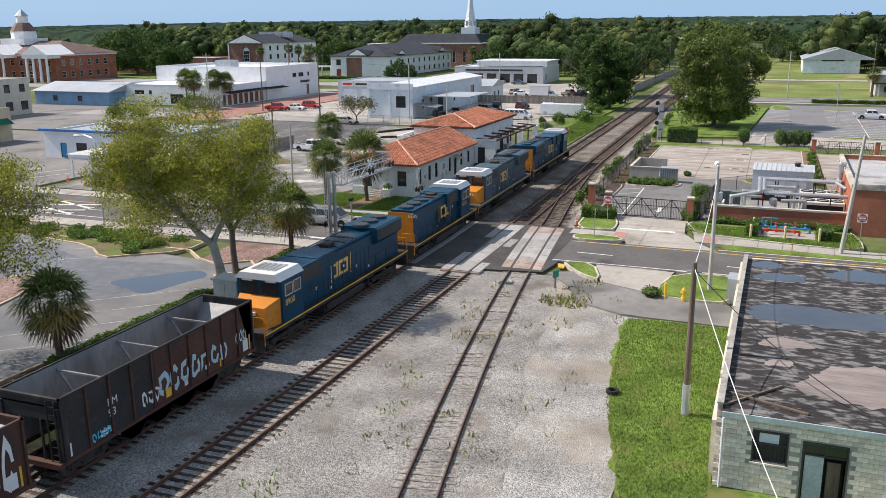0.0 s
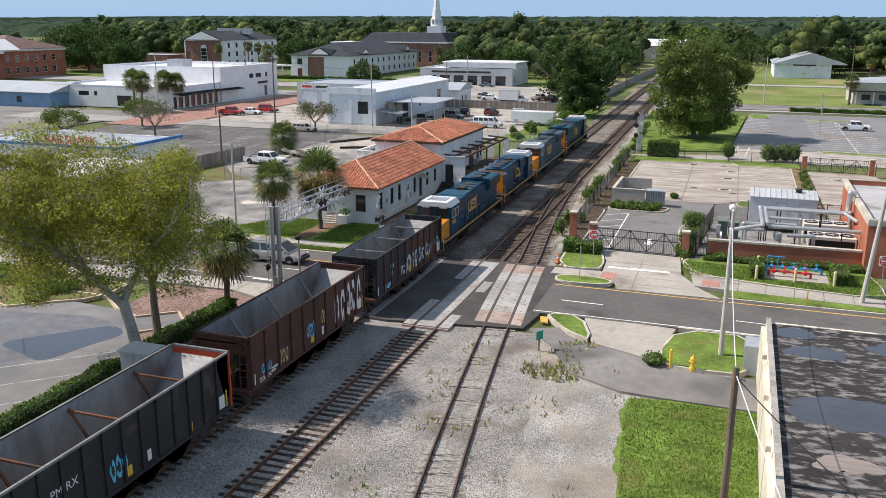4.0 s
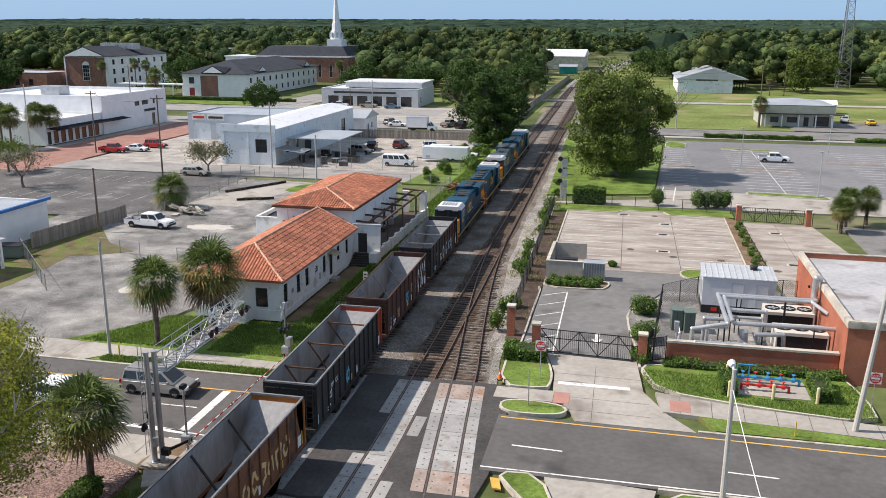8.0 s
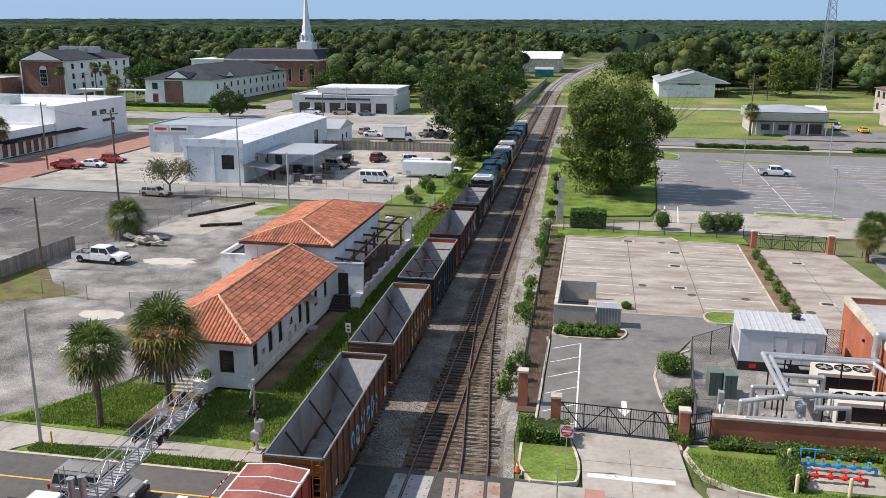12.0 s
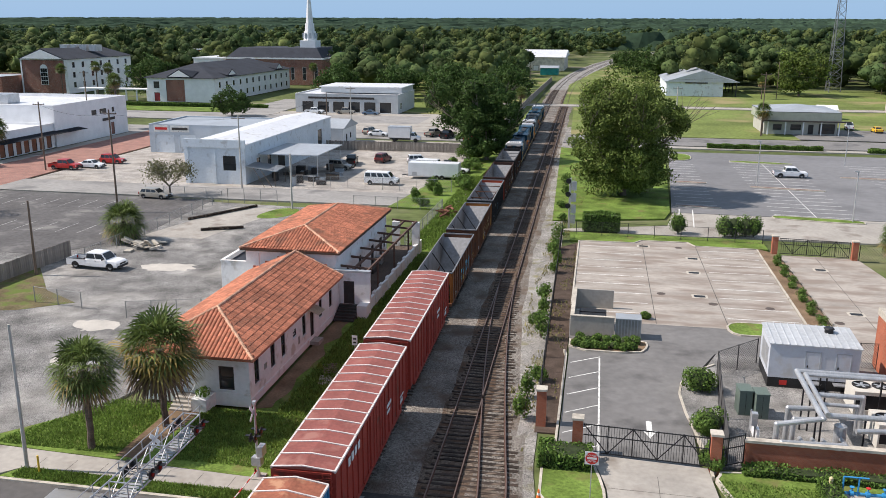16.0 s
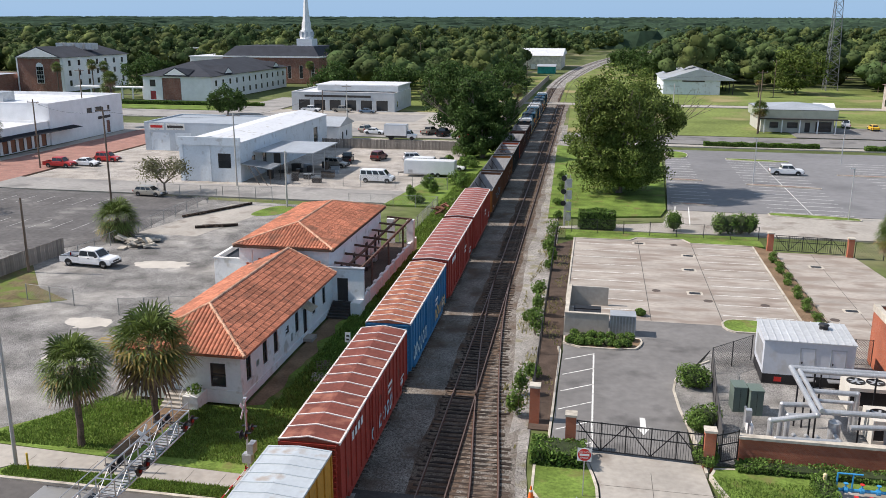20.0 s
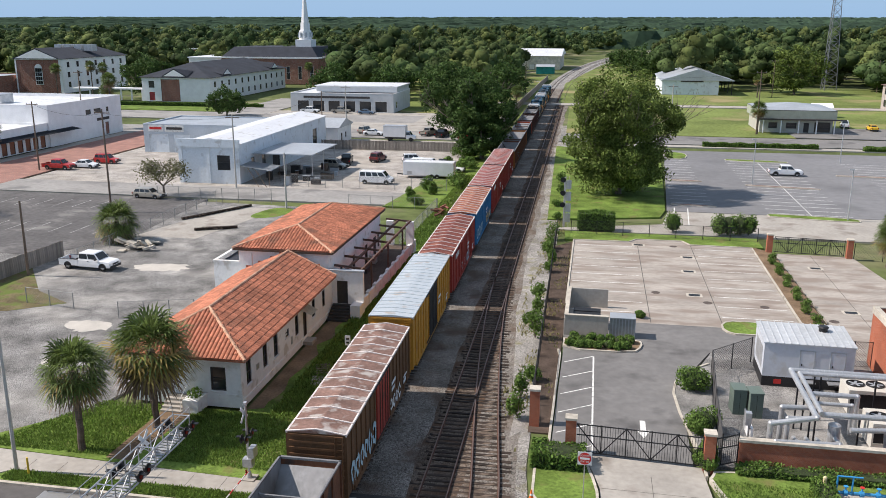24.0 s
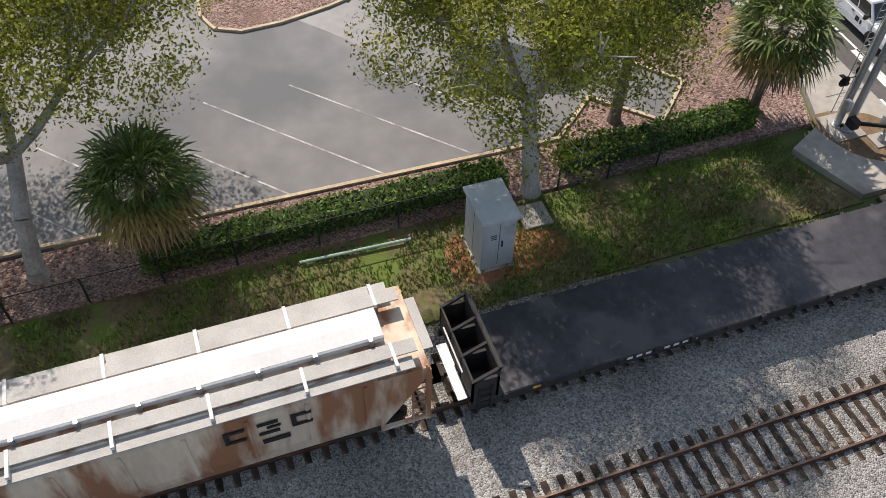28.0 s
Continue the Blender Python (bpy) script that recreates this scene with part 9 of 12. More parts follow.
    for i, (x, y, r) in enumerate(((15.4, 35.4, 1.35), (15.3, 28.7, 1.2), (14.95, 24.0, 0.8), (15.3, 25.3, 0.8), (12.2, 50.6, 0.5))):
        shrub(x, y, r, r * 1.3, 70 + i, "dense green shrub beside the lane", n=3200, size=0.15)
    for i in range(12):
        shrub(26.9 + 0.4 * (i % 2), 50 + i * 2.1, 0.6, 0.8, 90 + i, "low shrub in the planting strip", n=420)
    rnd = random.Random(31)
    for i in range(17):
        y = (30, 33, 36, 44, 48, 50, 55, 63, 66, 69, 72, 75, 78, 88, 97, 108, 118)[i] + rnd.uniform(-1.2, 1.2)
        shrub(xm(y) + 4.3 + rnd.uniform(-0.5, 0.4), y, rnd.uniform(0.5, 1.1), rnd.uniform(0.8, 2.2), 200 + i, "weedy bush along the chain link fence", LEAF_HEDGE, 420, 0.22, "fence weeds")
    for i in range(26):
        shrub(rnd.uniform(-20, -12.8), rnd.uniform(94, 158), rnd.uniform(0.8, 1.9), rnd.uniform(0.9, 2.4), 260 + i, "rank bush on the track bank", LEAF_HEDGE, 520, 0.3, "bank bushes")
    for i in range(26):
        x, y = rnd.uniform(-43, -25.5), rnd.uniform(-2.2, 1.9)
        shrub(x, y, rnd.uniform(0.9, 1.5), rnd.uniform(0.4, 0.75), 300 + i, "low spreading shrub in the roadside bed", LEAF_HEDGE, 380, 0.2, "roadside bed shrubs")
    for i in range(5):
        shrub(rnd.uniform(-29.6, -26.2), rnd.uniform(-4.2, -2.4), 0.9, 0.5, 330 + i, "low spreading shrub in the roadside bed", LEAF_HEDGE, 320, 0.2, "roadside bed shrubs")
    for i, (x, y) in enumerate(((17.5, 84.5), (24, 84), (25.5, 84.2), (23, 83.6), (26.5, 84.4))):
        shrub(x, y, 1.3, 2.6, 340 + i, "shrub by the rear fence", LEAF_HEDGE, 900, 0.22, "rear shrubs")
    shrub(14.9, -1.4, 0.9, 0.6, 350, "low ground cover round the hydrant island", LEAF_HEDGE, 700, 0.15)
    hedge(30, 164.8, 52, 166.2, 0.8, 14, "low clipped hedge by the footway", size=0.3)
    hedge(62, 163.6, 95, 165.2, 0.8, 15, "low clipped hedge by the footway", size=0.3)
    hedge(-150, 229, -96, 230.4, 1.0, 16, "low hedge before the church", size=0.4)
    hedge(-53, -0.9, -45.4, 1.4, 0.8, 17, "low hedge in the roadside bed", size=0.25)


GRASS_BLADE = mat("grass blade", (0.165, 0.25, 0.05), 0.8, var=0.25, s1=0.5, s2=4, island=0.45, bump=0, through_light=0.3, spec=0.2)
GRASS_STRAW = mat("straw grass blade", (0.30, 0.28, 0.12), 0.85, var=0.25, s1=0.5, s2=4, island=0.4, bump=0, through_light=0.3, spec=0.2)
plants()


def tufts(name, region, n, z, h, seed, material, label, keep=None):
    rs = np.random.RandomState(seed)
    x0, y0, x1, y1 = region
    p = np.stack([rs.uniform(x0, x1, n), rs.uniform(y0, y1, n)], 1)
    if keep:
        p = p[[keep(a, b) for a, b in p]]
    n = len(p)
    a = rs.uniform(0, 6.28, n)
    hh = h * rs.uniform(0.5, 1.4, n)
    w = 0.035 * rs.uniform(0.7, 1.6, n) * (h / 0.18)
    lean = rs.uniform(-0.6, 0.6, (n, 2)) * hh[:, None]
    c, s = np.cos(a) * w, np.sin(a) * w
    zz = np.full(n, z)
    v = np.stack([np.stack([p[:, 0] - c, p[:, 1] - s, zz], 1), np.stack([p[:, 0] + c, p[:, 1] + s, zz], 1),
                  np.stack([p[:, 0] + c * 0.5 + lean[:, 0], p[:, 1] + s * 0.5 + lean[:, 1], zz + hh], 1), np.stack([p[:, 0] - c * 0.5 + lean[:, 0], p[:, 1] - s * 0.5 + lean[:, 1], zz + hh], 1)], 1).reshape(-1, 3)
    me = leaf_mesh(name, [v])
    tagged(link(name, me, material), label, "grass", "", "stuff")


def patchy(k, thr):
    return lambda a, b: noise.noise(Vector((a * 0.35, b * 0.35, k))) > thr


tufts("grass_tufts", (14.2, -30, 20.8, -6.3), 30000, -0.12, 0.085, 1, GRASS_BLADE, "short lawn grass", lambda a, b: a > (15.3 - (b + 20) * 0.1 if b > -20 else 15.3 - (b + 20) * 0.25))
tufts("grass_tufts", (-12.6, -32, -8.1, -0.6), 15000, -0.13, 0.13, 2, GRASS_BLADE, "bank grass", lambda a, b: noise.noise(Vector((a * 0.4, b * 0.3, 2))) > -0.25 and a < -8.2)
tufts("dry_tufts", (-10.5, -32, -7.6, -0.6), 5000, -0.14, 0.16, 12, GRASS_STRAW, "dry grass at the ballast's edge", patchy(4.0, 0.0))
tufts("grass_tufts", (-29, 18.9, -9.0, 26.0), 30000, 0.05, 0.13, 3, GRASS_BLADE, "unmown lawn grass", lambda a, b: not (-20.2 < a < -17.8) and a > -24.5 - (26 - b) * 0.6 and b < 26)
tufts("grass_tufts", (-12.8, 26, -8.6, 68), 30000, -0.02, 0.22, 4, GRASS_BLADE, "rank grass by the track", None)
tufts("grass_tufts", (-24.6, 15.2, -9.4, 16.2), 7000, 0.13, 0.14, 5, GRASS_BLADE, "verge grass", None)
tufts("grass_tufts", (-14.2, 70, -9.4, 120), 14000, -0.02, 0.3, 6, GRASS_BLADE, "rank grass by the track", None)
tufts("dry_tufts", (1.6, 24, 5.4, 120), 4500, -0.16, 0.22, 7, GRASS_STRAW, "dry weeds along the fence", lambda a, b: a > xm(b) + 2.6 and noise.noise(Vector((a * 0.5, b * 0.2, 3))) > 0.02)
tufts("grass_tufts", (15.2, 16.8, 29.8, 22.4), 14000, 0.11, 0.1, 8, GRASS_BLADE, "clipped lawn grass", lambda a, b: b > 18.9 - (a - 16) * 0.18 and not (21.2 < a < 26.3 and b > 19))
tufts("dry_tufts", (7.6, -5.5, 12.2, 1.4), 500, -0.17, 0.3, 21, GRASS_STRAW, "tall straw-coloured weeds by the lane", patchy(3.0, 0.12))
tufts("grass_tufts", (7.6, -5.5, 12.2, 1.4), 260, -0.17, 0.25, 22, GRASS_BLADE, "green weeds by the lane", patchy(3.0, 0.2))
tufts("dry_tufts", (2.5, -40, 14, -1), 3200, -0.175, 0.2, 9, GRASS_STRAW, "dry weeds on the gravel", patchy(9.0, 0.25))
tufts("grass_tufts", (1.5, -45, 6, -14), 1800, -0.175, 0.16, 10, GRASS_BLADE, "weeds between the tracks", patchy(7.0, 0.2))


def far_woods():
    """The wooded plain beyond the town: one mass of crowns."""
    rnd = random.Random(77)
    tones, lobes = [[], [], []], ([[], [], []], [[], [], []])
    BALLS = []
    for sub in (1, 2):
        bm = bmesh.new()
        bmesh.ops.create_icosphere(bm, subdivisions=sub, radius=1.0)
        BALLS.append((np.array([tuple(v.co) for v in bm.verts]), np.array([[v.index for v in f.verts] for f in bm.faces])))
        bm.free()

    def crown(x, y, h, r, n, size, kk, fine):
        """Three to five rounded lobes, each a skin of leaves that face outward."""
        s = rnd.randint(0, 10 ** 6)
        rs = np.random.RandomState(s)
        k = rs.randint(kk - 1, kk + 2)
        for i in range(k):
            a, q = rs.uniform(0, 6.28), (0.0 if i == 0 else rs.uniform(0.45, 0.8))
            rr = r * rs.uniform(0.38, 0.58) * (1.25 if k < 4 else 1.0)
            p = np.array((x + math.cos(a) * r * q, y + math.sin(a) * r * q, h - rr * 0.8 - (0 if i == 0 else q * rs.uniform(0.15, 0.55) * h)))
            m = n // k
            d = rs.normal(size=(m, 3))
            d[:, 2] = np.abs(d[:, 2]) - 0.35
            d /= np.linalg.norm(d, axis=1)[:, None]
            c = p + d * rs.uniform(0.74, 1.2, (m, 1)) * np.array((rr, rr, rr * 0.85))
            d = d + rs.normal(size=(m, 3)) * 0.55
            u = np.cross(d, rs.normal(size=(m, 3)))
            u /= np.linalg.norm(u, axis=1)[:, None]
            w = np.cross(d, u)
            w /= np.linalg.norm(w, axis=1)[:, None]
            z = size * rs.uniform(0.5, 1.3, (m, 1))
            tones[s % 3].append(np.stack([c - u * z * 0.6, c + w * z * 0.45, c + u * z * 0.6, c - w * z * 0.45], 1).reshape(-1, 3))
            ball, _ = BALLS[fine]
            lobes[fine][s % 3].append(ball * (1 + rs.uniform(-0.22, 0.22, (len(ball), 1))) * np.array((rr, rr, rr * 0.85)) * 0.8 + p)

    def clear(x, y):
        if abs(x - xm(y)) < 26 + (10 if y > 420 else 0):
            return True
        if -90 < x < -26 and y < 285 or -26 <= x < -14 and y < 400:
            return True
        if 0 < x < 34 and y < 430 or 34 <= x < 70 and y < 325:
            return True
        if x > 70 and y < 352 and not (x > 110 and y > 330):
            return x < 140 and y < 275 or (70 < x < 108 and y < 356)
        if -300 < x < -90 and y < 345:
            return True
        if -240 < x < -135 and y < 455:
            return rnd.random() < 0.3
        if -70 < x < -10 and 462 < y < 530:
            return True
        if 40 < x < 130 and (545 < y < 575 or 730 < y < 780):
            return True
        return False

    for ring in ((285, 520, 10.5, 330, 0.8, 7, 1), (520, 900, 14.0, 90, 1.4, 4, 0), (900, 1500, 25.0, 40, 2.6, 3, 0)):
        y = ring[0]
        while y < ring[1]:
            half = y * 0.66 + 80
            x = -half - 30
            while x < half:
                xx, yy = x + rnd.uniform(-4, 4), y + rnd.uniform(-4, 4)
                if not clear(xx, yy):
                    crown(xx, yy, rnd.uniform(9.5, 18.5) + (6 if rnd.random() < 0.12 else 0), rnd.uniform(5, 8.5) * (1 if y < 900 else 1.6), *ring[3:])
                x += ring[2]
            y += ring[2]
    for x, y in [(-300 - rnd.uniform(0, 160), 120 + rnd.uniform(0, 240)) for _ in range(160)] + [(150 + rnd.uniform(0, 160), 180 + rnd.uniform(0, 170)) for _ in range(120)]:
        crown(x, y, rnd.uniform(9, 15), rnd.uniform(5, 8), 330, 0.8, 7, 1)
    for k, (m, lab) in enumerate(((LEAF_FAR, "dense green woods beyond the town"), (mat("dark far leaf", (0.050, 0.078, 0.028), 0.85, var=0.5, s1=0.08, s2=0.3, island=0.35, bump=0, through_light=0.15, spec=0.1), "dark green oaks in the woods"), (mat("yellowish far leaf", (0.105, 0.13, 0.042), 0.85, var=0.45, s1=0.08, s2=0.3, island=0.35, bump=0, through_light=0.15, spec=0.1), "paler green trees in the woods"))):
        tagged(link("far_woods", leaf_mesh("far_woods", tones[k]), m), lab, "woods", "", "stuff")
        for fine in (0, 1):
            (ball, tris), group = BALLS[fine], lobes[fine][k]
            v = np.concatenate(group)
            f = (np.arange(len(group))[:, None, None] * len(ball) + tris[None]).reshape(-1, 3)
            me = bpy.data.meshes.new("far_crowns")
            me.vertices.add(len(v))
            me.vertices.foreach_set("co", v.astype(np.float32).ravel())
            me.loops.add(len(f) * 3)
            me.loops.foreach_set("vertex_index", f.astype(np.int32).ravel())
            me.polygons.add(len(f))
            me.polygons.foreach_set("loop_start", np.arange(0, len(f) * 3, 3, dtype=np.int32))
            me.update(calc_edges=True)
            tagged(link("far_crowns", me, m), lab, "woods", "", "stuff")
    # canopy farther out, as one uneven roof of crowns
    xs_, ys_ = np.arange(-2700, 2701, 18.0), np.concatenate([np.arange(880, 1700, 16.0), np.arange(1700, 4300, 48.0)])
    rs = np.random.RandomState(8)
    X, Y = np.meshgrid(xs_, ys_)
    Z = 12.0 + rs.uniform(-6.5, 6.5, X.shape) + np.clip((Y - 1300) / 2700, 0, 1) * 36.0
    X = X + rs.uniform(-6, 6, X.shape)
    Z[0, :] = -1.0
    V = np.stack([X, Y, Z], -1).reshape(-1, 3)
    h, w = X.shape
    idx = np.arange(h * w).reshape(h, w)
    F = np.stack([idx[:-1, :-1], idx[:-1, 1:], idx[1:, 1:], idx[1:, :-1]], -1).reshape(-1, 4)
    me = bpy.data.meshes.new("far_canopy")
    me.from_pydata(V.tolist(), [], F.tolist())
    tagged(link("far_canopy", me, mat("far canopy green", (0.036, 0.060, 0.036), 0.95, var=0.4, s1=0.012, s2=0.12, bump=1.0, bs=0.25, spec=0.05)), "wooded plain to the horizon", "woods", "", "stuff")


far_woods()


# ---- vehicles ----
CAR_GLASS = mat("tinted car glass", (0.025, 0.03, 0.034), 0.06, var=0.1, s1=1, s2=4, bump=0.0, spec=0.7)
HEADLAMP = mat("clear headlamp", (0.62, 0.64, 0.66), 0.12, var=0.1, bump=0.0, spec=0.6)
TAILLAMP = mat("red tail lamp", (0.38, 0.015, 0.012), 0.2, var=0.1, bump=0.0)
TRIM_DARK = mat("dark plastic trim", (0.03, 0.03, 0.032), 0.6, var=0.2)
CHROME = mat("bright wheel rim", (0.52, 0.53, 0.55), 0.3, metal=0.8, var=0.1)


def car_paint(name, col, metal=0.0):
    return mat(name, col, 0.28, metal=metal, var=0.05, s1=0.8, s2=6, bump=0.0, spec=0.5)


CAR_WHITE = car_paint("white car paint", (0.78, 0.79, 0.80))
CAR_SILVER = car_paint("silver beige car paint", (0.42, 0.40, 0.37), 0.5)
CAR_GREEN = car_paint("grey green car paint", (0.16, 0.22, 0.23), 0.4)
CAR_RED = car_paint("red car paint", (0.45, 0.03, 0.025))
CAR_MAROON = car_paint("maroon car paint", (0.14, 0.03, 0.03))
CAR_BLACK = car_paint("black car paint", (0.02, 0.02, 0.022))
CAR_TAN = car_paint("tan car paint", (0.36, 0.33, 0.28), 0.2)
CAR_YELLOW = car_paint("yellow car paint", (0.75, 0.45, 0.02))
CAR_BLUE = car_paint("dull blue car paint", (0.12, 0.18, 0.26), 0.3)


def loft(stations):
    """A closed body through cross-sections (x, z low, z high, half width low, half width high)."""
    bm = bmesh.new()
    rings = []
    for x, z0, z1, w0, w1 in stations:
        m = z0 + (z1 - z0) * 0.45
        w = max(w0, w1)
        half = [(w0 - 0.06, z0), (w0, z0 + 0.05), (w, m), (w1, z1 - 0.07), (w1 - 0.09, z1)]
        rings.append([bm.verts.new((x, y, z)) for y, z in half] + [bm.verts.new((x, -y, z)) for y, z in reversed(half)])
    n = 10
    for a, b in zip(rings, rings[1:]):
        for i in range(n):
            j = (i + 1) % n
            bm.faces.new((a[i], a[j], b[j], b[i]))
    bm.faces.new(rings[0][::-1])
    bm.faces.new(rings[-1])
    return bm


def wheel_set(car, xs, r, hw, rim_mat=CHROME):
    def tyre():
        bm = bmesh.new()
        n = 18
        prof = [(-0.11, 0.62), (-0.11, 0.93), (-0.07, 1.0), (0.07, 1.0), (0.11, 0.93), (0.11, 0.62)]
        rings = []
        for i in range(n):
            a = i * 2 * math.pi / n
            rings.append([bm.verts.new((math.cos(a) * r * k, y, math.sin(a) * r * k)) for y, k in prof])
        for i in range(n):
            j = (i + 1) % n
            for k in range(len(prof)):
                m = (k + 1) % len(prof)
                bm.faces.new((rings[i][k], rings[j][k], rings[j][m], rings[i][m]))
        return bm

    def rim():
        bm = bmesh.new()
        rod(bm, (0, -0.06, 0), (0, 0.06, 0), r * 0.22, n=10)
        for i in range(5):
            a = i * 2 * math.pi / 5
            for s in (-1, 1):
                bar(bm, (0, 0.07 * s, 0), (math.cos(a) * r * 0.63, 0.08 * s, math.sin(a) * r * 0.63), 0.035, r * 0.24)
        rod(bm, (0, -0.03, 0), (0, 0.03, 0), r * 0.64, n=16)
        return bm

    for x in xs:
        for s in (-1, 1):
            w = link("wheel", cached("car_hub%.2f" % r, lambda: B((-0.06, -0.05, -0.06, 0.06, 0.05, 0.06))), TRIM_DARK, car)
            w.matrix_basis = pose(x, s * (hw - 0.10), r)
            link("tyre", cached("car_tyre%.2f" % r, tyre), RUBBER, w)
            link("rim", cached("car_rim%.2f" % r, rim), rim_mat, w)
            bm = bmesh.new()
            pts = [(x + math.cos(a) * r * 1.2, r + math.sin(a) * r * 1.2) for a in [math.pi * k / 10 for k in range(11)]]
            v0 = [bm.verts.new((px, s * (hw - 0.05), pz)) for px, pz in pts]
            v1 = [bm.verts.new((px, s * (hw + 0.006), pz)) for px, pz in pts]
            for i in range(10):
                bm.faces.new((v0[i], v0[i + 1], v1[i + 1], v1[i]))
            bm.faces.new(v1)
            bm.faces.new(v0[::-1])
            part("wheel_arch", bm, TRIM_DARK, car)


def cabin(car, paint_mat, b0, b1, t0, t1, zb, zt, wb, wt, nwin=2, rear=True, tint=CAR_GLASS):
    """The upper body with its windscreen, rear window and side windows."""
    bm = bmesh.new()
    c = {}
    for kx, xb, xt_ in (("r", b0, t0), ("f", b1, t1)):
        for s in (-1, 1):
            c[kx + "b", s] = Vector((xb, s * wb, zb - 0.04))
            c[kx + "t", s] = Vector((xt_, s * wt, zt))
    keys = [("rb", -1), ("fb", -1), ("fb", 1), ("rb", 1), ("rt", -1), ("ft", -1), ("ft", 1), ("rt", 1)]
    shape(bm, [c[k] for k in keys], [(3, 2, 1, 0), (4, 5, 6, 7), (0, 1, 5, 4), (1, 2, 6, 5), (2, 3, 7, 6), (3, 0, 4, 7)])
    bmesh.ops.bevel(bm, geom=[e for e in bm.edges if max(v.co.z for v in e.verts) > zt - 0.01], offset=0.07, segments=2, affect="EDGES", profile=0.6)
    part("cabin", bm, paint_mat, car)

    def pane(name, quad, u0, u1, v0, v1):
        p, q, r_, s_ = quad  # low start, low end, high end, high start
        f = lambda u, v: (p * (1 - u) + q * u) * (1 - v) + (s_ * (1 - u) + r_ * u) * v
        nrm = (q - p).cross(s_ - p).normalized()
        bm = bmesh.new()
        pts = [f(u0, v0), f(u1, v0), f(u1, v1), f(u0, v1)]
        shape(bm, [k + nrm * 0.008 for k in pts] + [k - nrm * 0.01 for k in pts], [(0, 1, 2, 3), (7, 6, 5, 4), (0, 4, 5, 1), (1, 5, 6, 2), (2, 6, 7, 3), (3, 7, 4, 0)])
        part(name, bm, tint, car)

    pane("windscreen", (c["fb", -1], c["fb", 1], c["ft", 1], c["ft", -1]), 0.06, 0.94, 0.1, 0.9)
    if rear:
        pane("rear_window", (c["rb", 1], c["rb", -1], c["rt", -1], c["rt", 1]), 0.08, 0.92, 0.16, 0.88)
    for s in (-1, 1):
        a, b = ("rb", "fb") if s < 0 else ("fb", "rb")
        quad = (c[a, s], c[b, s], c[b[0] + "t", s], c[a[0] + "t", s])
        for k in range(nwin):
            pane("side_window", quad, 0.03 + k * 0.95 / nwin, 0.03 + (k + 1) * 0.95 / nwin - 0.035, 0.16, 0.84)


def lights_and_trim(car, L0, L1, hw, zl, zt):
    for s in (-1, 1):
        part("headlight", B((L1 - 0.18, s * (hw - 0.42) if s > 0 else -hw + 0.06, zl, L1 - 0.02, hw - 0.06 if s > 0 else -hw + 0.42, zl + 0.17)), HEADLAMP, car)
        part("tail_light", B((L0 - 0.015, s * (hw - 0.25) if s > 0 else -hw + 0.05, zt, L0 + 0.1, hw - 0.05 if s > 0 else -hw + 0.25, zt + 0.28)), TAILLAMP, car)
    part("grille", B((L1 - 0.1, -hw + 0.45, zl - 0.02, L1 + 0.012, hw - 0.45, zl + 0.14)), TRIM_DARK, car)
    part("front_bumper", B((L1 - 0.12, -hw + 0.08, zl - 0.32, L1 + 0.05, hw - 0.08, zl - 0.08)), TRIM_DARK, car)
    part("rear_bumper", B((L0 - 0.05, -hw + 0.08, zl - 0.30, L0 + 0.1, hw - 0.08, zl - 0.08)), TRIM_DARK, car)


def car_thing(name, x, y, turn, label, category):
    return thing(name, x, y, 0.012, turn, label, category)


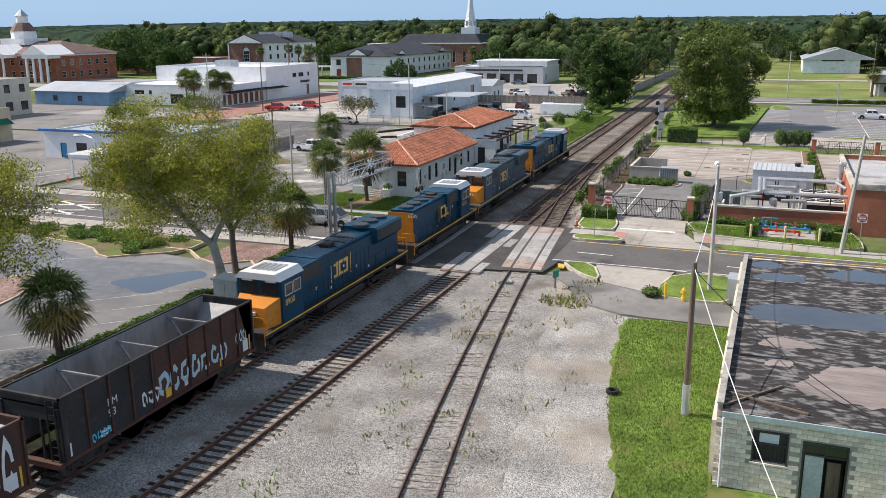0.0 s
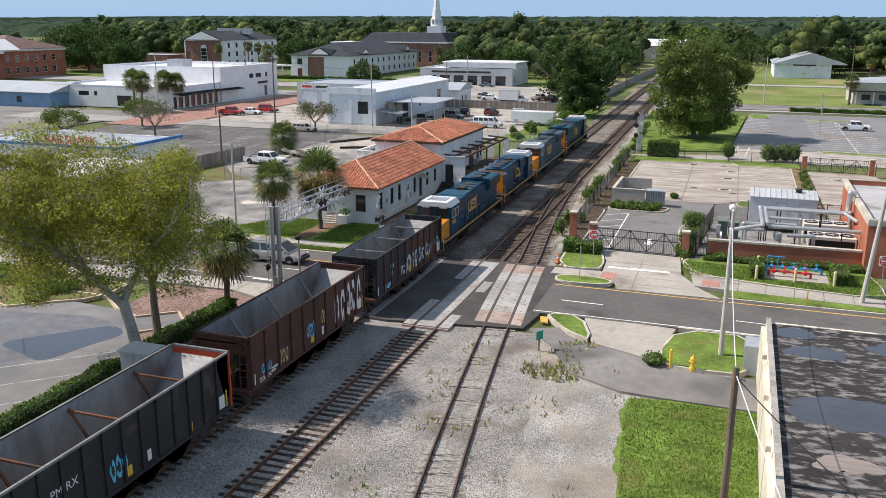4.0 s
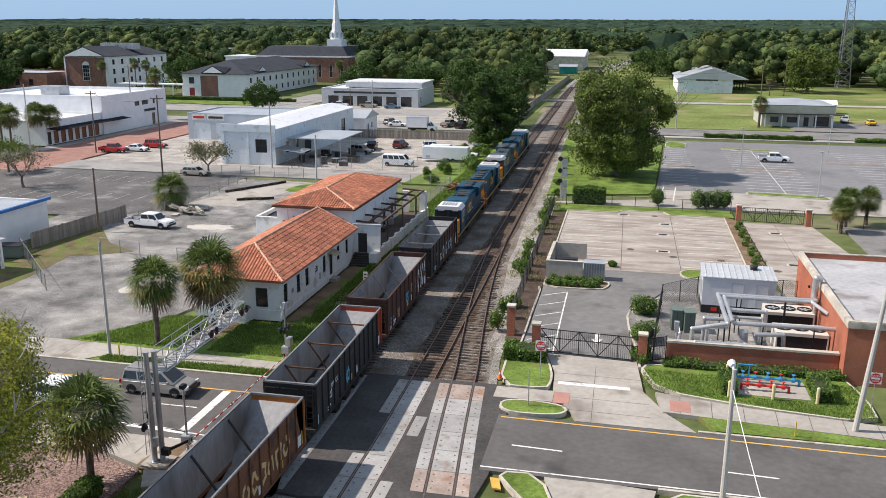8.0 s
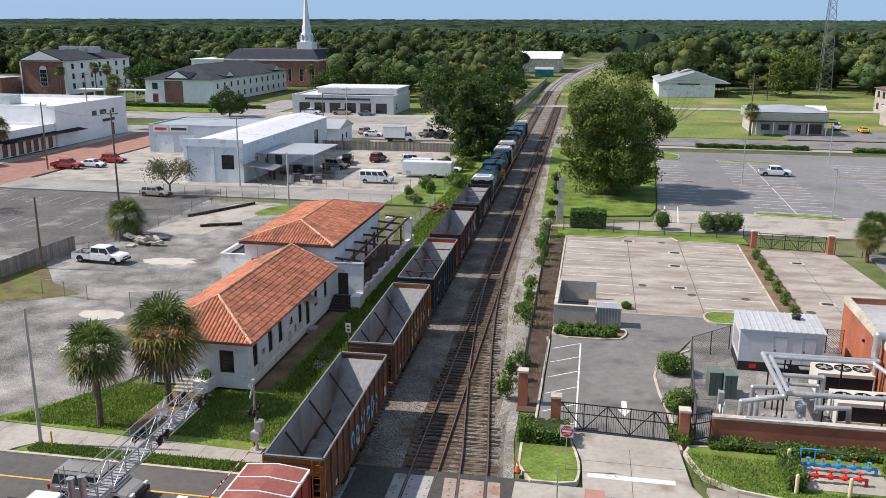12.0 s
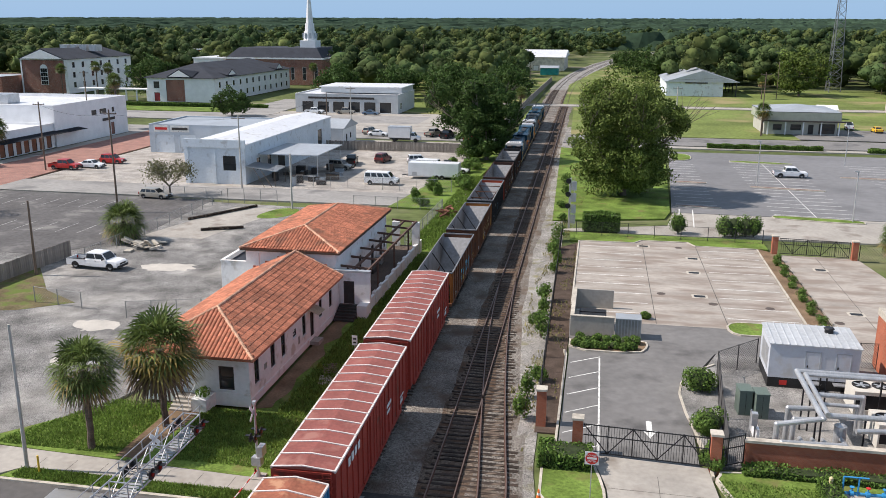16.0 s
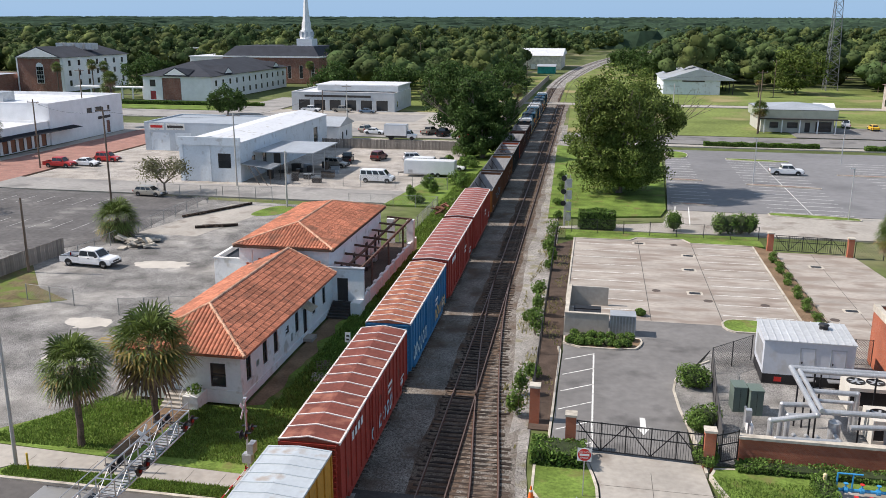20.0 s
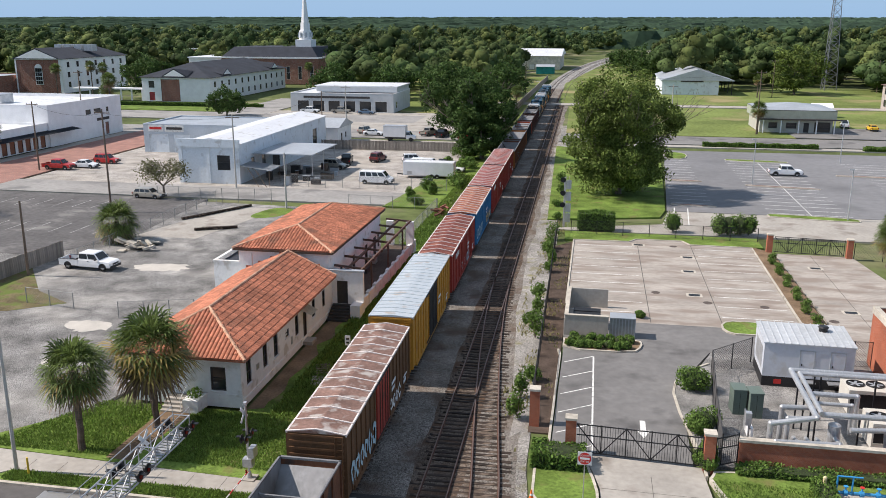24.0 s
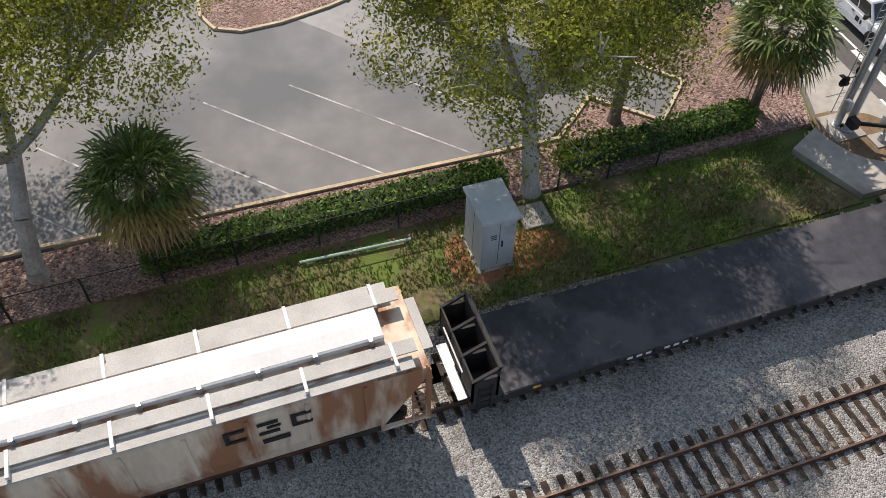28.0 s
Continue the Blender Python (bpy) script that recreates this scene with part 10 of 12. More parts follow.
def passenger_car(x, y, turn, paint_mat, label, style="suv", name="car"):
    """Local x runs forward; the origin is under the middle."""
    car = car_thing(name, x, y, turn, label, {"suv": "suv", "minivan": "minivan", "sedan": "car", "wagon": "car"}[style])
    L, hw, hood, belt, top, wr = {"suv": (4.5, 0.89, 0.98, 1.02, 1.74, 0.36), "minivan": (5.0, 0.96, 0.94, 1.0, 1.74, 0.34), "sedan": (4.75, 0.9, 0.86, 0.92, 1.44, 0.33), "wagon": (4.8, 0.88, 0.86, 0.92, 1.46, 0.33)}[style]
    a, b = -L / 2, L / 2
    part("body", loft([(a, 0.42, belt - 0.06, hw - 0.12, hw - 0.14), (a + 0.12, 0.28, belt, hw - 0.03, hw - 0.06), (a + 1.2, 0.24, belt, hw, hw - 0.04), (b - 1.5, 0.24, belt, hw, hw - 0.04), (b - 1.25, 0.24, hood + 0.02, hw, hw - 0.06), (b - 0.35, 0.26, hood - 0.12, hw - 0.02, hw - 0.12), (b - 0.05, 0.32, hood - 0.26, hw - 0.16, hw - 0.24), (b, 0.42, hood - 0.36, hw - 0.24, hw - 0.3)]), paint_mat, car, smooth=False)
    t0 = {"suv": a + 0.28, "minivan": a + 0.32, "sedan": a + 1.45, "wagon": a + 0.55}[style]
    b0 = {"suv": a + 0.1, "minivan": a + 0.1, "sedan": a + 0.75, "wagon": a + 0.2}[style]
    b1 = {"suv": b - 1.25, "minivan": b - 0.95, "sedan": b - 1.35, "wagon": b - 1.35}[style]
    t1 = {"suv": b - 1.95, "minivan": b - 1.95, "sedan": b - 2.1, "wagon": b - 2.1}[style]
    cabin(car, paint_mat, b0, b1, t0, t1, belt, top, hw - 0.06, hw - 0.24, 2 if style == "sedan" else 3)
    wheel_set(car, (a + 0.88, b - 0.92), wr, hw)
    lights_and_trim(car, a, b, hw, hood - 0.32, belt - 0.28)
    for s in (-1, 1):
        part("door_handle", B((-0.1, s * (hw - 0.012) - 0.015, belt - 0.14, 0.08, s * (hw - 0.012) + 0.015, belt - 0.1)), TRIM_DARK, car)
        part("mirror", B((b1 - 0.45, s * (hw + 0.08) - 0.09, belt + 0.02, b1 - 0.3, s * (hw + 0.08) + 0.09, belt + 0.17)), paint_mat, car)
        if style in ("suv", "minivan"):
            bm = bmesh.new()
            rod(bm, (t0 + 0.2, s * (hw - 0.32), top + 0.06), (t1 - 0.2, s * (hw - 0.32), top + 0.06), 0.02, n=6)
            for q in (t0 + 0.25, t1 - 0.25):
                rod(bm, (q, s * (hw - 0.32), top - 0.02), (q, s * (hw - 0.32), top + 0.06), 0.02, n=5)
            part("roof_rail", bm, TRIM_DARK, car)
    return car


def pickup(x, y, turn, paint_mat, label, crew=True, decal=False, L=5.5, name="pickup_truck"):
    car = car_thing(name, x, y, turn, label, "pickup truck")
    a, b, hw, belt, top = -L / 2, L / 2, 0.95, 1.12, 1.82
    c0 = a + (1.75 if crew else 2.3)
    part("body", loft([(c0, 0.34, belt, hw, hw - 0.04), (b - 1.45, 0.34, belt, hw, hw - 0.04), (b - 1.25, 0.34, belt - 0.02, hw, hw - 0.05), (b - 0.2, 0.36, belt - 0.1, hw - 0.03, hw - 0.1), (b, 0.5, belt - 0.22, hw - 0.1, hw - 0.16)]), paint_mat, car)
    cabin(car, paint_mat, c0 + 0.02, b - 1.3, c0 + 0.14, b - 1.95, belt, top, hw - 0.06, hw - 0.2, 2)
    bed = part("bed", B((a, -hw, 0.42, c0 - 0.02, -hw + 0.09, belt - 0.06), (a, hw - 0.09, 0.42, c0 - 0.02, hw, belt - 0.06), (c0 - 0.1, -hw + 0.09, 0.42, c0 - 0.02, hw - 0.09, belt - 0.06), (a, -hw + 0.09, 0.42, a + 0.07, hw - 0.09, belt - 0.06)), paint_mat, car)
    part("bed_liner", B((a + 0.07, -hw + 0.09, 0.58, c0 - 0.1, hw - 0.09, 0.62)), TRIM_DARK, bed)
    part("bed_rail", B((a, -hw + 0.005, belt - 0.06, c0 - 0.02, -hw + 0.1, belt - 0.03)), TRIM_DARK, bed)
    part("bed_rail", B((a, hw - 0.1, belt - 0.06, c0 - 0.02, hw - 0.005, belt - 0.03)), TRIM_DARK, bed)
    part("chassis", B((a + 0.3, -0.5, 0.28, b - 0.6, 0.5, 0.42)), TRIM_DARK, car)
    wheel_set(car, (a + 1.05, b - 0.98), 0.38, hw)
    lights_and_trim(car, a, b, hw, 0.68, 0.68)
    for s in (-1, 1):
        part("mirror", B((b - 1.75, s * (hw + 0.1) - 0.11, belt + 0.02, b - 1.62, s * (hw + 0.1) + 0.11, belt + 0.24)), TRIM_DARK, car)
        part("door_handle", B((b - 2.75, s * (hw - 0.01) - 0.015, belt - 0.16, b - 2.57, s * (hw - 0.01) + 0.015, belt - 0.12)), TRIM_DARK, car)
    if decal:
        part("door_mark", B((c0 + 1.3, -hw - 0.004, 0.66, c0 + 1.55, -hw + 0.01, 0.9)), TRIM_DARK, car, "dark mark on the door")
        part("door_mark", B((c0 + 1.65, -hw - 0.004, 0.66, c0 + 1.75, -hw + 0.01, 0.86)), TRIM_DARK, car, "dark mark on the door")
    return car


def cargo_van(x, y, turn, paint_mat, label, name="cargo_van"):
    car = car_thing(name, x, y, turn, label, "van")
    a, b, hw = -2.75, 2.75, 0.98
    part("body", loft([(a, 0.4, 1.2, hw - 0.04, hw - 0.04), (a + 0.1, 0.32, 1.25, hw, hw), (b - 1.2, 0.32, 1.25, hw, hw), (b - 0.25, 0.34, 1.05, hw - 0.04, hw - 0.12), (b, 0.45, 0.9, hw - 0.12, hw - 0.2)]), paint_mat, car)
    cabin(car, paint_mat, a + 0.04, b - 0.8, a + 0.12, b - 1.55, 1.25, 2.1, hw - 0.02, hw - 0.14, 4)
    wheel_set(car, (a + 1.0, b - 0.95), 0.36, hw, TRIM_DARK)
    lights_and_trim(car, a, b, hw, 0.72, 0.9)
    return car


def box_truck(x, y, turn):
    car = car_thing("box_truck", x, y, turn, "white box truck parked in the yard", "truck")
    part("cargo_box", B((-3.6, -1.2, 0.95, 1.4, 1.2, 3.35)), CAR_WHITE, car)
    part("box_frame", B((-3.63, -1.22, 0.9, 1.42, -1.18, 1.02), (-3.63, 1.18, 0.9, 1.42, 1.22, 1.02), (-3.63, -1.22, 3.3, 1.42, 1.22, 3.38)), ALU, car)
    part("chassis", B((-3.4, -0.5, 0.5, 3.0, 0.5, 0.94)), TRIM_DARK, car)
    part("cab_body", loft([(1.5, 0.45, 1.3, 1.0, 1.0), (2.6, 0.45, 1.3, 1.0, 0.98), (3.5, 0.5, 1.1, 0.9, 0.8)]), CAR_WHITE, car)
    cabin(car, CAR_WHITE, 1.5, 2.75, 1.55, 2.1, 1.3, 2.15, 0.96, 0.86, 1, rear=False)
    wheel_set(car, (-2.2, 2.6), 0.4, 1.02, TRIM_DARK)
    return car


def enclosed_trailer(x, y, turn):
    tr = car_thing("enclosed_trailer", x, y, turn, "long white enclosed trailer with tandem wheels", "trailer")
    bm = bmesh.new()
    box(bm, -4.3, -1.2, 0.55, 4.3, 1.2, 2.75)
    bmesh.ops.bevel(bm, geom=list(bm.edges), offset=0.06, segments=2, affect="EDGES")
    part("body", bm, CAR_WHITE, tr)
    part("floor_rail", B((-4.32, -1.22, 0.46, 4.32, 1.22, 0.58)), ALU, tr)
    part("hatch", B((-3.6, -1.206, 0.7, -2.8, -1.19, 1.2)), ALU, tr)
    bm = bmesh.new()
    bar(bm, (-4.3, -0.7, 0.5), (-5.6, 0, 0.5), 0.1, 0.1)
    bar(bm, (-4.3, 0.7, 0.5), (-5.6, 0, 0.5), 0.1, 0.1)
    part("tow_frame", bm, TRIM_DARK, tr)
    bm = bmesh.new()
    rod(bm, (-5.5, 0, 0), (-5.5, 0, 0.7), 0.05)
    part("jack", bm, ALU, tr)
    wheel_set(tr, (0.6, 1.5), 0.34, 1.24, CHROME)
    return tr


MOVERS = []


def vehicles():
    passenger_car(-17.3, 11.35, 0, CAR_SILVER, "silver beige minivan waiting at the stop line", "minivan", "minivan")
    truck_ = pickup(-18.3, 7.85, 0, CAR_WHITE, "white crew cab pickup waiting at the crossing", True, True, 5.4)
    MOVERS.append((truck_, 7.85, -2.7, [(0, -115), (2, -92), (3.5, -75), (5, -53), (6, -39), (7, -27), (7.5, -23), (8, -20), (8.5, -18.3), (9, -17), (9.5, -16.2), (10, -15.75), (12, -15.6), (28, -15.6)]))
    suv = passenger_car(-26.1, 11.3, 0, CAR_GREEN, "grey green SUV queued behind the minivan", "suv", "suv")
    MOVERS.append((suv, 11.3, -2.25, [(0, -260), (13, -130), (16, -80), (18, -50), (20, -30), (21, -25.5), (22, -24.1), (24, -23.95), (28, -23.95)]))
    pickup(-44.6, 56.2, -4, CAR_WHITE, "white extended cab pickup parked in the gravel yard", False, False, 6.2)
    passenger_car(-57.5, 92.3, -5, CAR_TAN, "old tan station wagon parked by the myrtle", "wagon", "station_wagon")
    pickup(-86.3, 113.2, 0, CAR_RED, "red pickup parked by the brick street", True)
    passenger_car(-82.6, 115.6, 0, CAR_WHITE, "white sedan parked by the brick street", "sedan", "sedan")
    passenger_car(-81.6, 121.0, 0, CAR_RED, "red SUV parked by the brick street", "suv", "suv")
    cargo_van(-27.3, 110.0, 0, CAR_WHITE, "white passenger van parked behind the yard fence")
    enclosed_trailer(-20.0, 117.2, 0)
    cargo_van(-22.0, 124.5, 0, CAR_WHITE, "white work van behind the trailer")
    passenger_car(-38.2, 123.0, -12, CAR_TAN, "silver SUV parked in the shop yard", "suv", "suv")
    pickup(-38.0, 129.0, 100, CAR_BLACK, "dark pickup parked near the fence", False)
    passenger_car(-33.0, 133.0, 80, CAR_MAROON, "maroon SUV parked near the fence", "suv", "suv")
    passenger_car(-25.8, 132.0, 20, CAR_WHITE, "white crossover parked in the shop yard", "suv", "suv")
    passenger_car(-19.8, 128.5, 100, CAR_BLACK, "black car parked behind the van", "sedan", "sedan")
    passenger_car(-17.4, 123.5, 0, CAR_WHITE, "white car beyond the trailer", "sedan", "sedan")
    box_truck(-35.5, 162.0, 0)
    passenger_car(-46.5, 173.6, 70, CAR_TAN, "silver SUV parked by the white shed", "suv", "suv")
    passenger_car(-43.8, 170.2, 0, CAR_WHITE, "white sedan parked by the white shed", "sedan", "sedan")
    pickup(-31.2, 172.8, 70, CAR_TAN, "silver pickup parked behind the truck", True)
    pickup(-27.6, 170.5, 80, CAR_BLACK, "black pickup parked beside the truck", True)
    pickup(-20.5, 166.0, 0, CAR_RED, "red pickup parked under the oak", True)
    pickup(-75.0, 216.5, 0, CAR_WHITE, "white pickup before the grey shop", True)
    pickup(-66.0, 217.5, 0, CAR_TAN, "silver pickup before the grey shop", True)
    passenger_car(-58.0, 216.0, 0, CAR_BLUE, "blue car before the grey shop", "sedan", "sedan")
    pickup(39.5, 130.6, 0, CAR_WHITE, "white pickup parked in the wide car park", True)
    passenger_car(73.2, 202.3, 90, CAR_YELLOW, "yellow car by the brown building", "sedan", "sedan")
    pickup(68.0, 207.0, 80, CAR_WHITE, "white truck by the brown building", True)


vehicles()


# ---- crossing signals, poles, fences and small things ----
def pole(name, x, y, h, r0, r1, material, label, category, z=0.0, n=10, lean=(0, 0)):
    t = thing(name, x, y, z, 0, label, category)
    bm = bmesh.new()
    rod(bm, (0, 0, -0.3), (lean[0], lean[1], h), r0, r1, n)
    part("shaft", bm, material, t, smooth=False)
    return t


SIGNAL_BLACK = mat("black signal housing", (0.015, 0.015, 0.016), 0.5, var=0.2)
LENS_RED = mat("unlit red lens", (0.16, 0.01, 0.01), 0.15, var=0.1, bump=0.0)
WHITE_REFL = mat("white reflective board", (0.75, 0.75, 0.74), 0.5, var=0.08)


def disc(bm, c, axis, r, t):
    rod(bm, Vector(c) - Vector(axis) * t / 2, Vector(c) + Vector(axis) * t / 2, r, n=16)


def signal_head(parent, c, facing):
    """A round flashing light with its target disc and hood, facing along x."""
    bm = bmesh.new()
    disc(bm, c, (1, 0, 0), 0.26, 0.04)
    h = part("signal_target", bm, SIGNAL_BLACK, parent)
    bm = bmesh.new()
    rod(bm, (c[0], c[1], c[2]), (c[0] - 0.18 * facing, c[1], c[2]), 0.13, 0.11, 12)
    part("housing", bm, SIGNAL_BLACK, h)
    bm = bmesh.new()
    rod(bm, (c[0] + 0.02 * facing, c[1], c[2]), (c[0] + 0.06 * facing, c[1], c[2]), 0.11, n=12)
    part("lens", bm, LENS_RED, h)
    bm = bmesh.new()
    bar(bm, (c[0] + 0.02 * facing, c[1], c[2] + 0.14), (c[0] + 0.3 * facing, c[1], c[2] + 0.13), 0.22, 0.02)
    part("visor", bm, SIGNAL_BLACK, h)


def crossbuck(parent, c, size=0.6):
    for s in (-1, 1):
        bm = bmesh.new()
        bar(bm, (c[0], c[1] - size * 0.72, c[2] - s * size * 0.72), (c[0] + 0.004 * s, c[1] + size * 0.72, c[2] + s * size * 0.72), 0.02, 0.2)
        part("crossbuck_board", bm, WHITE_REFL, parent)


def cantilever():
    m = absolute("cantilever_signal", -12.27, 2.04, 0, "galvanised cantilever crossing signal reaching over the road", "crossing signal")
    for i, (dx, dy) in enumerate(((0, 0), (0.36, 0.25))):
        bm = bmesh.new()
        rod(bm, (-12.27 + dx, 2.04 + dy, 0.1), (-12.27 + dx, 2.04 + dy, 6.8), 0.165, 0.15, 14)
        part("column", bm, GALV, m)
        bm = bmesh.new()
        rod(bm, (-12.27 + dx, 2.04 + dy, 6.78), (-12.27 + dx, 2.04 + dy, 6.86), 0.18, n=14)
        part("column_cap", bm, GALV, m)
        bm = bmesh.new()
        rod(bm, (-12.27 + dx, 2.04 + dy, 0.08), (-12.27 + dx, 2.04 + dy, 0.2), 0.3, n=14)
        part("base_flange", bm, GALV, m)
    # the box truss with its walkway
    x0, x1, y0, y1, zl, zh = -12.0, -11.15, 2.2, 12.25, 5.75, 6.6
    for x in (x0, x1):
        for z in (zl, zh):
            bm = bmesh.new()
            rod(bm, (x, y0, z), (x, y1, z), 0.045, n=6)
            part("chord", bm, GALV, m)
    n = 9
    st = (y1 - y0) / n
    for i in range(n + 1):
        y = y0 + i * st
        bm = bmesh.new()
        for x in (x0, x1):
            rod(bm, (x, y, zl), (x, y, zh), 0.03, n=5)
        for z in (zl, zh):
            if z == zl or i % 3 == 0:
                rod(bm, (x0, y, z), (x1, y, z), 0.03, n=5)
        part("truss_frame", bm, GALV, m)
        if i < n:
            for x in (x0, x1):
                bm = bmesh.new()
                a, b = (zl, zh) if i % 2 else (zh, zl)
                rod(bm, (x, y, a), (x, y + st, b), 0.024, n=5)
                part("diagonal", bm, GALV, m)
    grate = mat("walkway grating", (0.36, 0.37, 0.38), 0.6, metal=0.4, var=0.2)
    bm = bmesh.new()
    for k in range(40):
        y = y0 + 0.1 + k * (y1 - y0 - 0.2) / 40
        box(bm, x0 + 0.08, y, zl + 0.03, x1 - 0.08, y + 0.17, zl + 0.055)
    ob = part("walkway", bm, grate, m)
    tagged(ob, "", "", "", "stuff")
    for x in (x0 - 0.02, x1 + 0.02):
        bm = bmesh.new()
        rod(bm, (x, y0 + 0.3, zh + 0.45), (x, y1, zh + 0.45), 0.02, n=5)
        for k in range(6):
            y = y0 + 0.3 + k * (y1 - y0 - 0.3) / 5
            rod(bm, (x, y, zh), (x, y, zh + 0.45), 0.02, n=5)
        part("handrail", bm, GALV, m)
    for y in (7.1, 7.75, 11.35, 12.05):
        for f, x in ((-1, x0 - 0.2), (1, x1 + 0.25)):
            signal_head(m, (x, y, 6.2), f)
    bm = bmesh.new()
    for y in (7.42, 11.7):
        rod(bm, (x0 - 0.15, y - 0.5, 6.2), (x0 - 0.15, y + 0.5, 6.2), 0.03, n=6)
        rod(bm, (x1 + 0.2, y - 0.5, 6.2), (x1 + 0.2, y + 0.5, 6.2), 0.03, n=6)
        rod(bm, (x0 - 0.15, y, 6.2), (x1 + 0.2, y, 6.2), 0.03, n=6)
    part("light_arm", bm, SIGNAL_BLACK, m)
    crossbuck(m, (x0 - 0.1, 9.6, 6.5), 0.55)
    # ladder
    bm = bmesh.new()
    for s in (-0.18, 0.18):
        rod(bm, (-12.62, 2.0 + s, 0.6), (-12.62, 2.0 + s, 7.3), 0.022, n=5)
    for k in range(19):
        rod(bm, (-12.62, 1.82, 0.8 + k * 0.33), (-12.62, 2.18, 0.8 + k * 0.33), 0.014, n=4)
    part("ladder", bm, GALV, m)
    for z, dy in ((2.5, -0.32), (3.0, 0.3)):
        signal_head(m, (-12.45, 1.85 + dy, z), -1)
    bm = bmesh.new()
    rod(bm, (-12.35, 1.4, 2.75), (-12.35, 2.3, 2.75), 0.03, n=6)
    part("light_arm", bm, SIGNAL_BLACK, m)
    part("junction_box", B((-12.1, 1.62, 1.3, -11.8, 1.88, 1.8)), ALU, m)
    bm = bmesh.new()
    prism(bm, rect(-12.9, 1.4, -11.3, 2.9), 0.0, 0.16)
    part("foundation", bm, CONCRETE, m)


cantilever()


def gate_signal(x, y, h, label, arm=False, buck=False):
    g = absolute("gate_signal" if arm else "crossing_signal", x, y, 0, label, "crossing signal")
    bm = bmesh.new()
    rod(bm, (x, y, 0.0), (x, y, h), 0.07, 0.065, 10)
    part("mast", bm, GALV, g)
    bm = bmesh.new()
    rod(bm, (x, y, 0.02), (x, y, 0.5), 0.2, 0.11, 10)
    part("base", bm, ALU, g)
    bm = bmesh.new()
    box(bm, x - 0.3, y - 0.22, 0.85, x + 0.3, y + 0.22, 1.4)
    bmesh.ops.bevel(bm, geom=list(bm.edges), offset=0.04, segments=2, affect="EDGES")
    part("gate_mechanism", bm, ALU, g)
    if arm:
        bm = bmesh.new()
        rod(bm, (x + 0.35, y, 1.15), (x + 0.42, y + 13.8, 1.0), 0.055, 0.03, 6)
        a = part("gate_arm", bm, WHITE_REFL, g, "red and white striped gate arm")
        for k in range(14):
            v = k + 0.35
            bm = bmesh.new()
            z = 1.15 - 0.15 * v / 13.8
            rod(bm, (x + 0.35 + 0.005 * v, y + v, z), (x + 0.35 + 0.005 * (v + 0.45), y + v + 0.45, z - 0.005), 0.062 - 0.0018 * v, 0.06 - 0.0018 * v, 6)
            part("stripe", bm, RED, a)
        for v in (5.0, 9.0, 13.6):
            bm = bmesh.new()
            rod(bm, (x + 0.4, y + v, 1.02), (x + 0.4, y + v, 1.22), 0.05, n=8)
            part("arm_lamp", bm, LENS_RED, a)
        bm = bmesh.new()
        bar(bm, (x + 0.3, y, 1.15), (x - 0.55, y - 1.2, 0.95), 0.08, 0.16)
        box(bm, x - 0.85, y - 1.45, 0.72, x - 0.4, y - 1.1, 1.12)
        part("counterweight", bm, SIGNAL_BLACK, g)
        part("top_lamp", B((x - 0.14, y - 0.2, h - 0.1, x + 0.14, y + 0.2, h + 0.12)), SIGNAL_BLACK, g)
    if buck:
        for f in (-1, 1):
            signal_head(g, (x + 0.14 * f, y - 0.42, 2.75), f)
            signal_head(g, (x + 0.14 * f, y + 0.42, 2.75), f)
        bm = bmesh.new()
        rod(bm, (x, y - 0.5, 2.75), (x, y + 0.5, 2.75), 0.035, n=6)
        part("light_arm", bm, SIGNAL_BLACK, g)
        crossbuck(g, (x - 0.1, y, h - 0.5), 0.6)
        part("bell", B((x - 0.1, y - 0.1, h, x + 0.1, y + 0.1, h + 0.15)), ALU, g)
        part("relay_box", B((x + 0.12, y - 0.3, 1.5, x + 0.45, y + 0.3, 2.1)), ALU, g)
    part("foundation", B((x - 0.4, y - 0.4, -0.2, x + 0.4, y + 0.4, 0.16)), CONCRETE, g)


gate_signal(-10.85, 3.25, 4.4, "lowered crossing gate with its slim signal mast", arm=True)
gate_signal(-10.75, 17.9, 4.65, "crossing signal with crossed boards and black lights", buck=True)


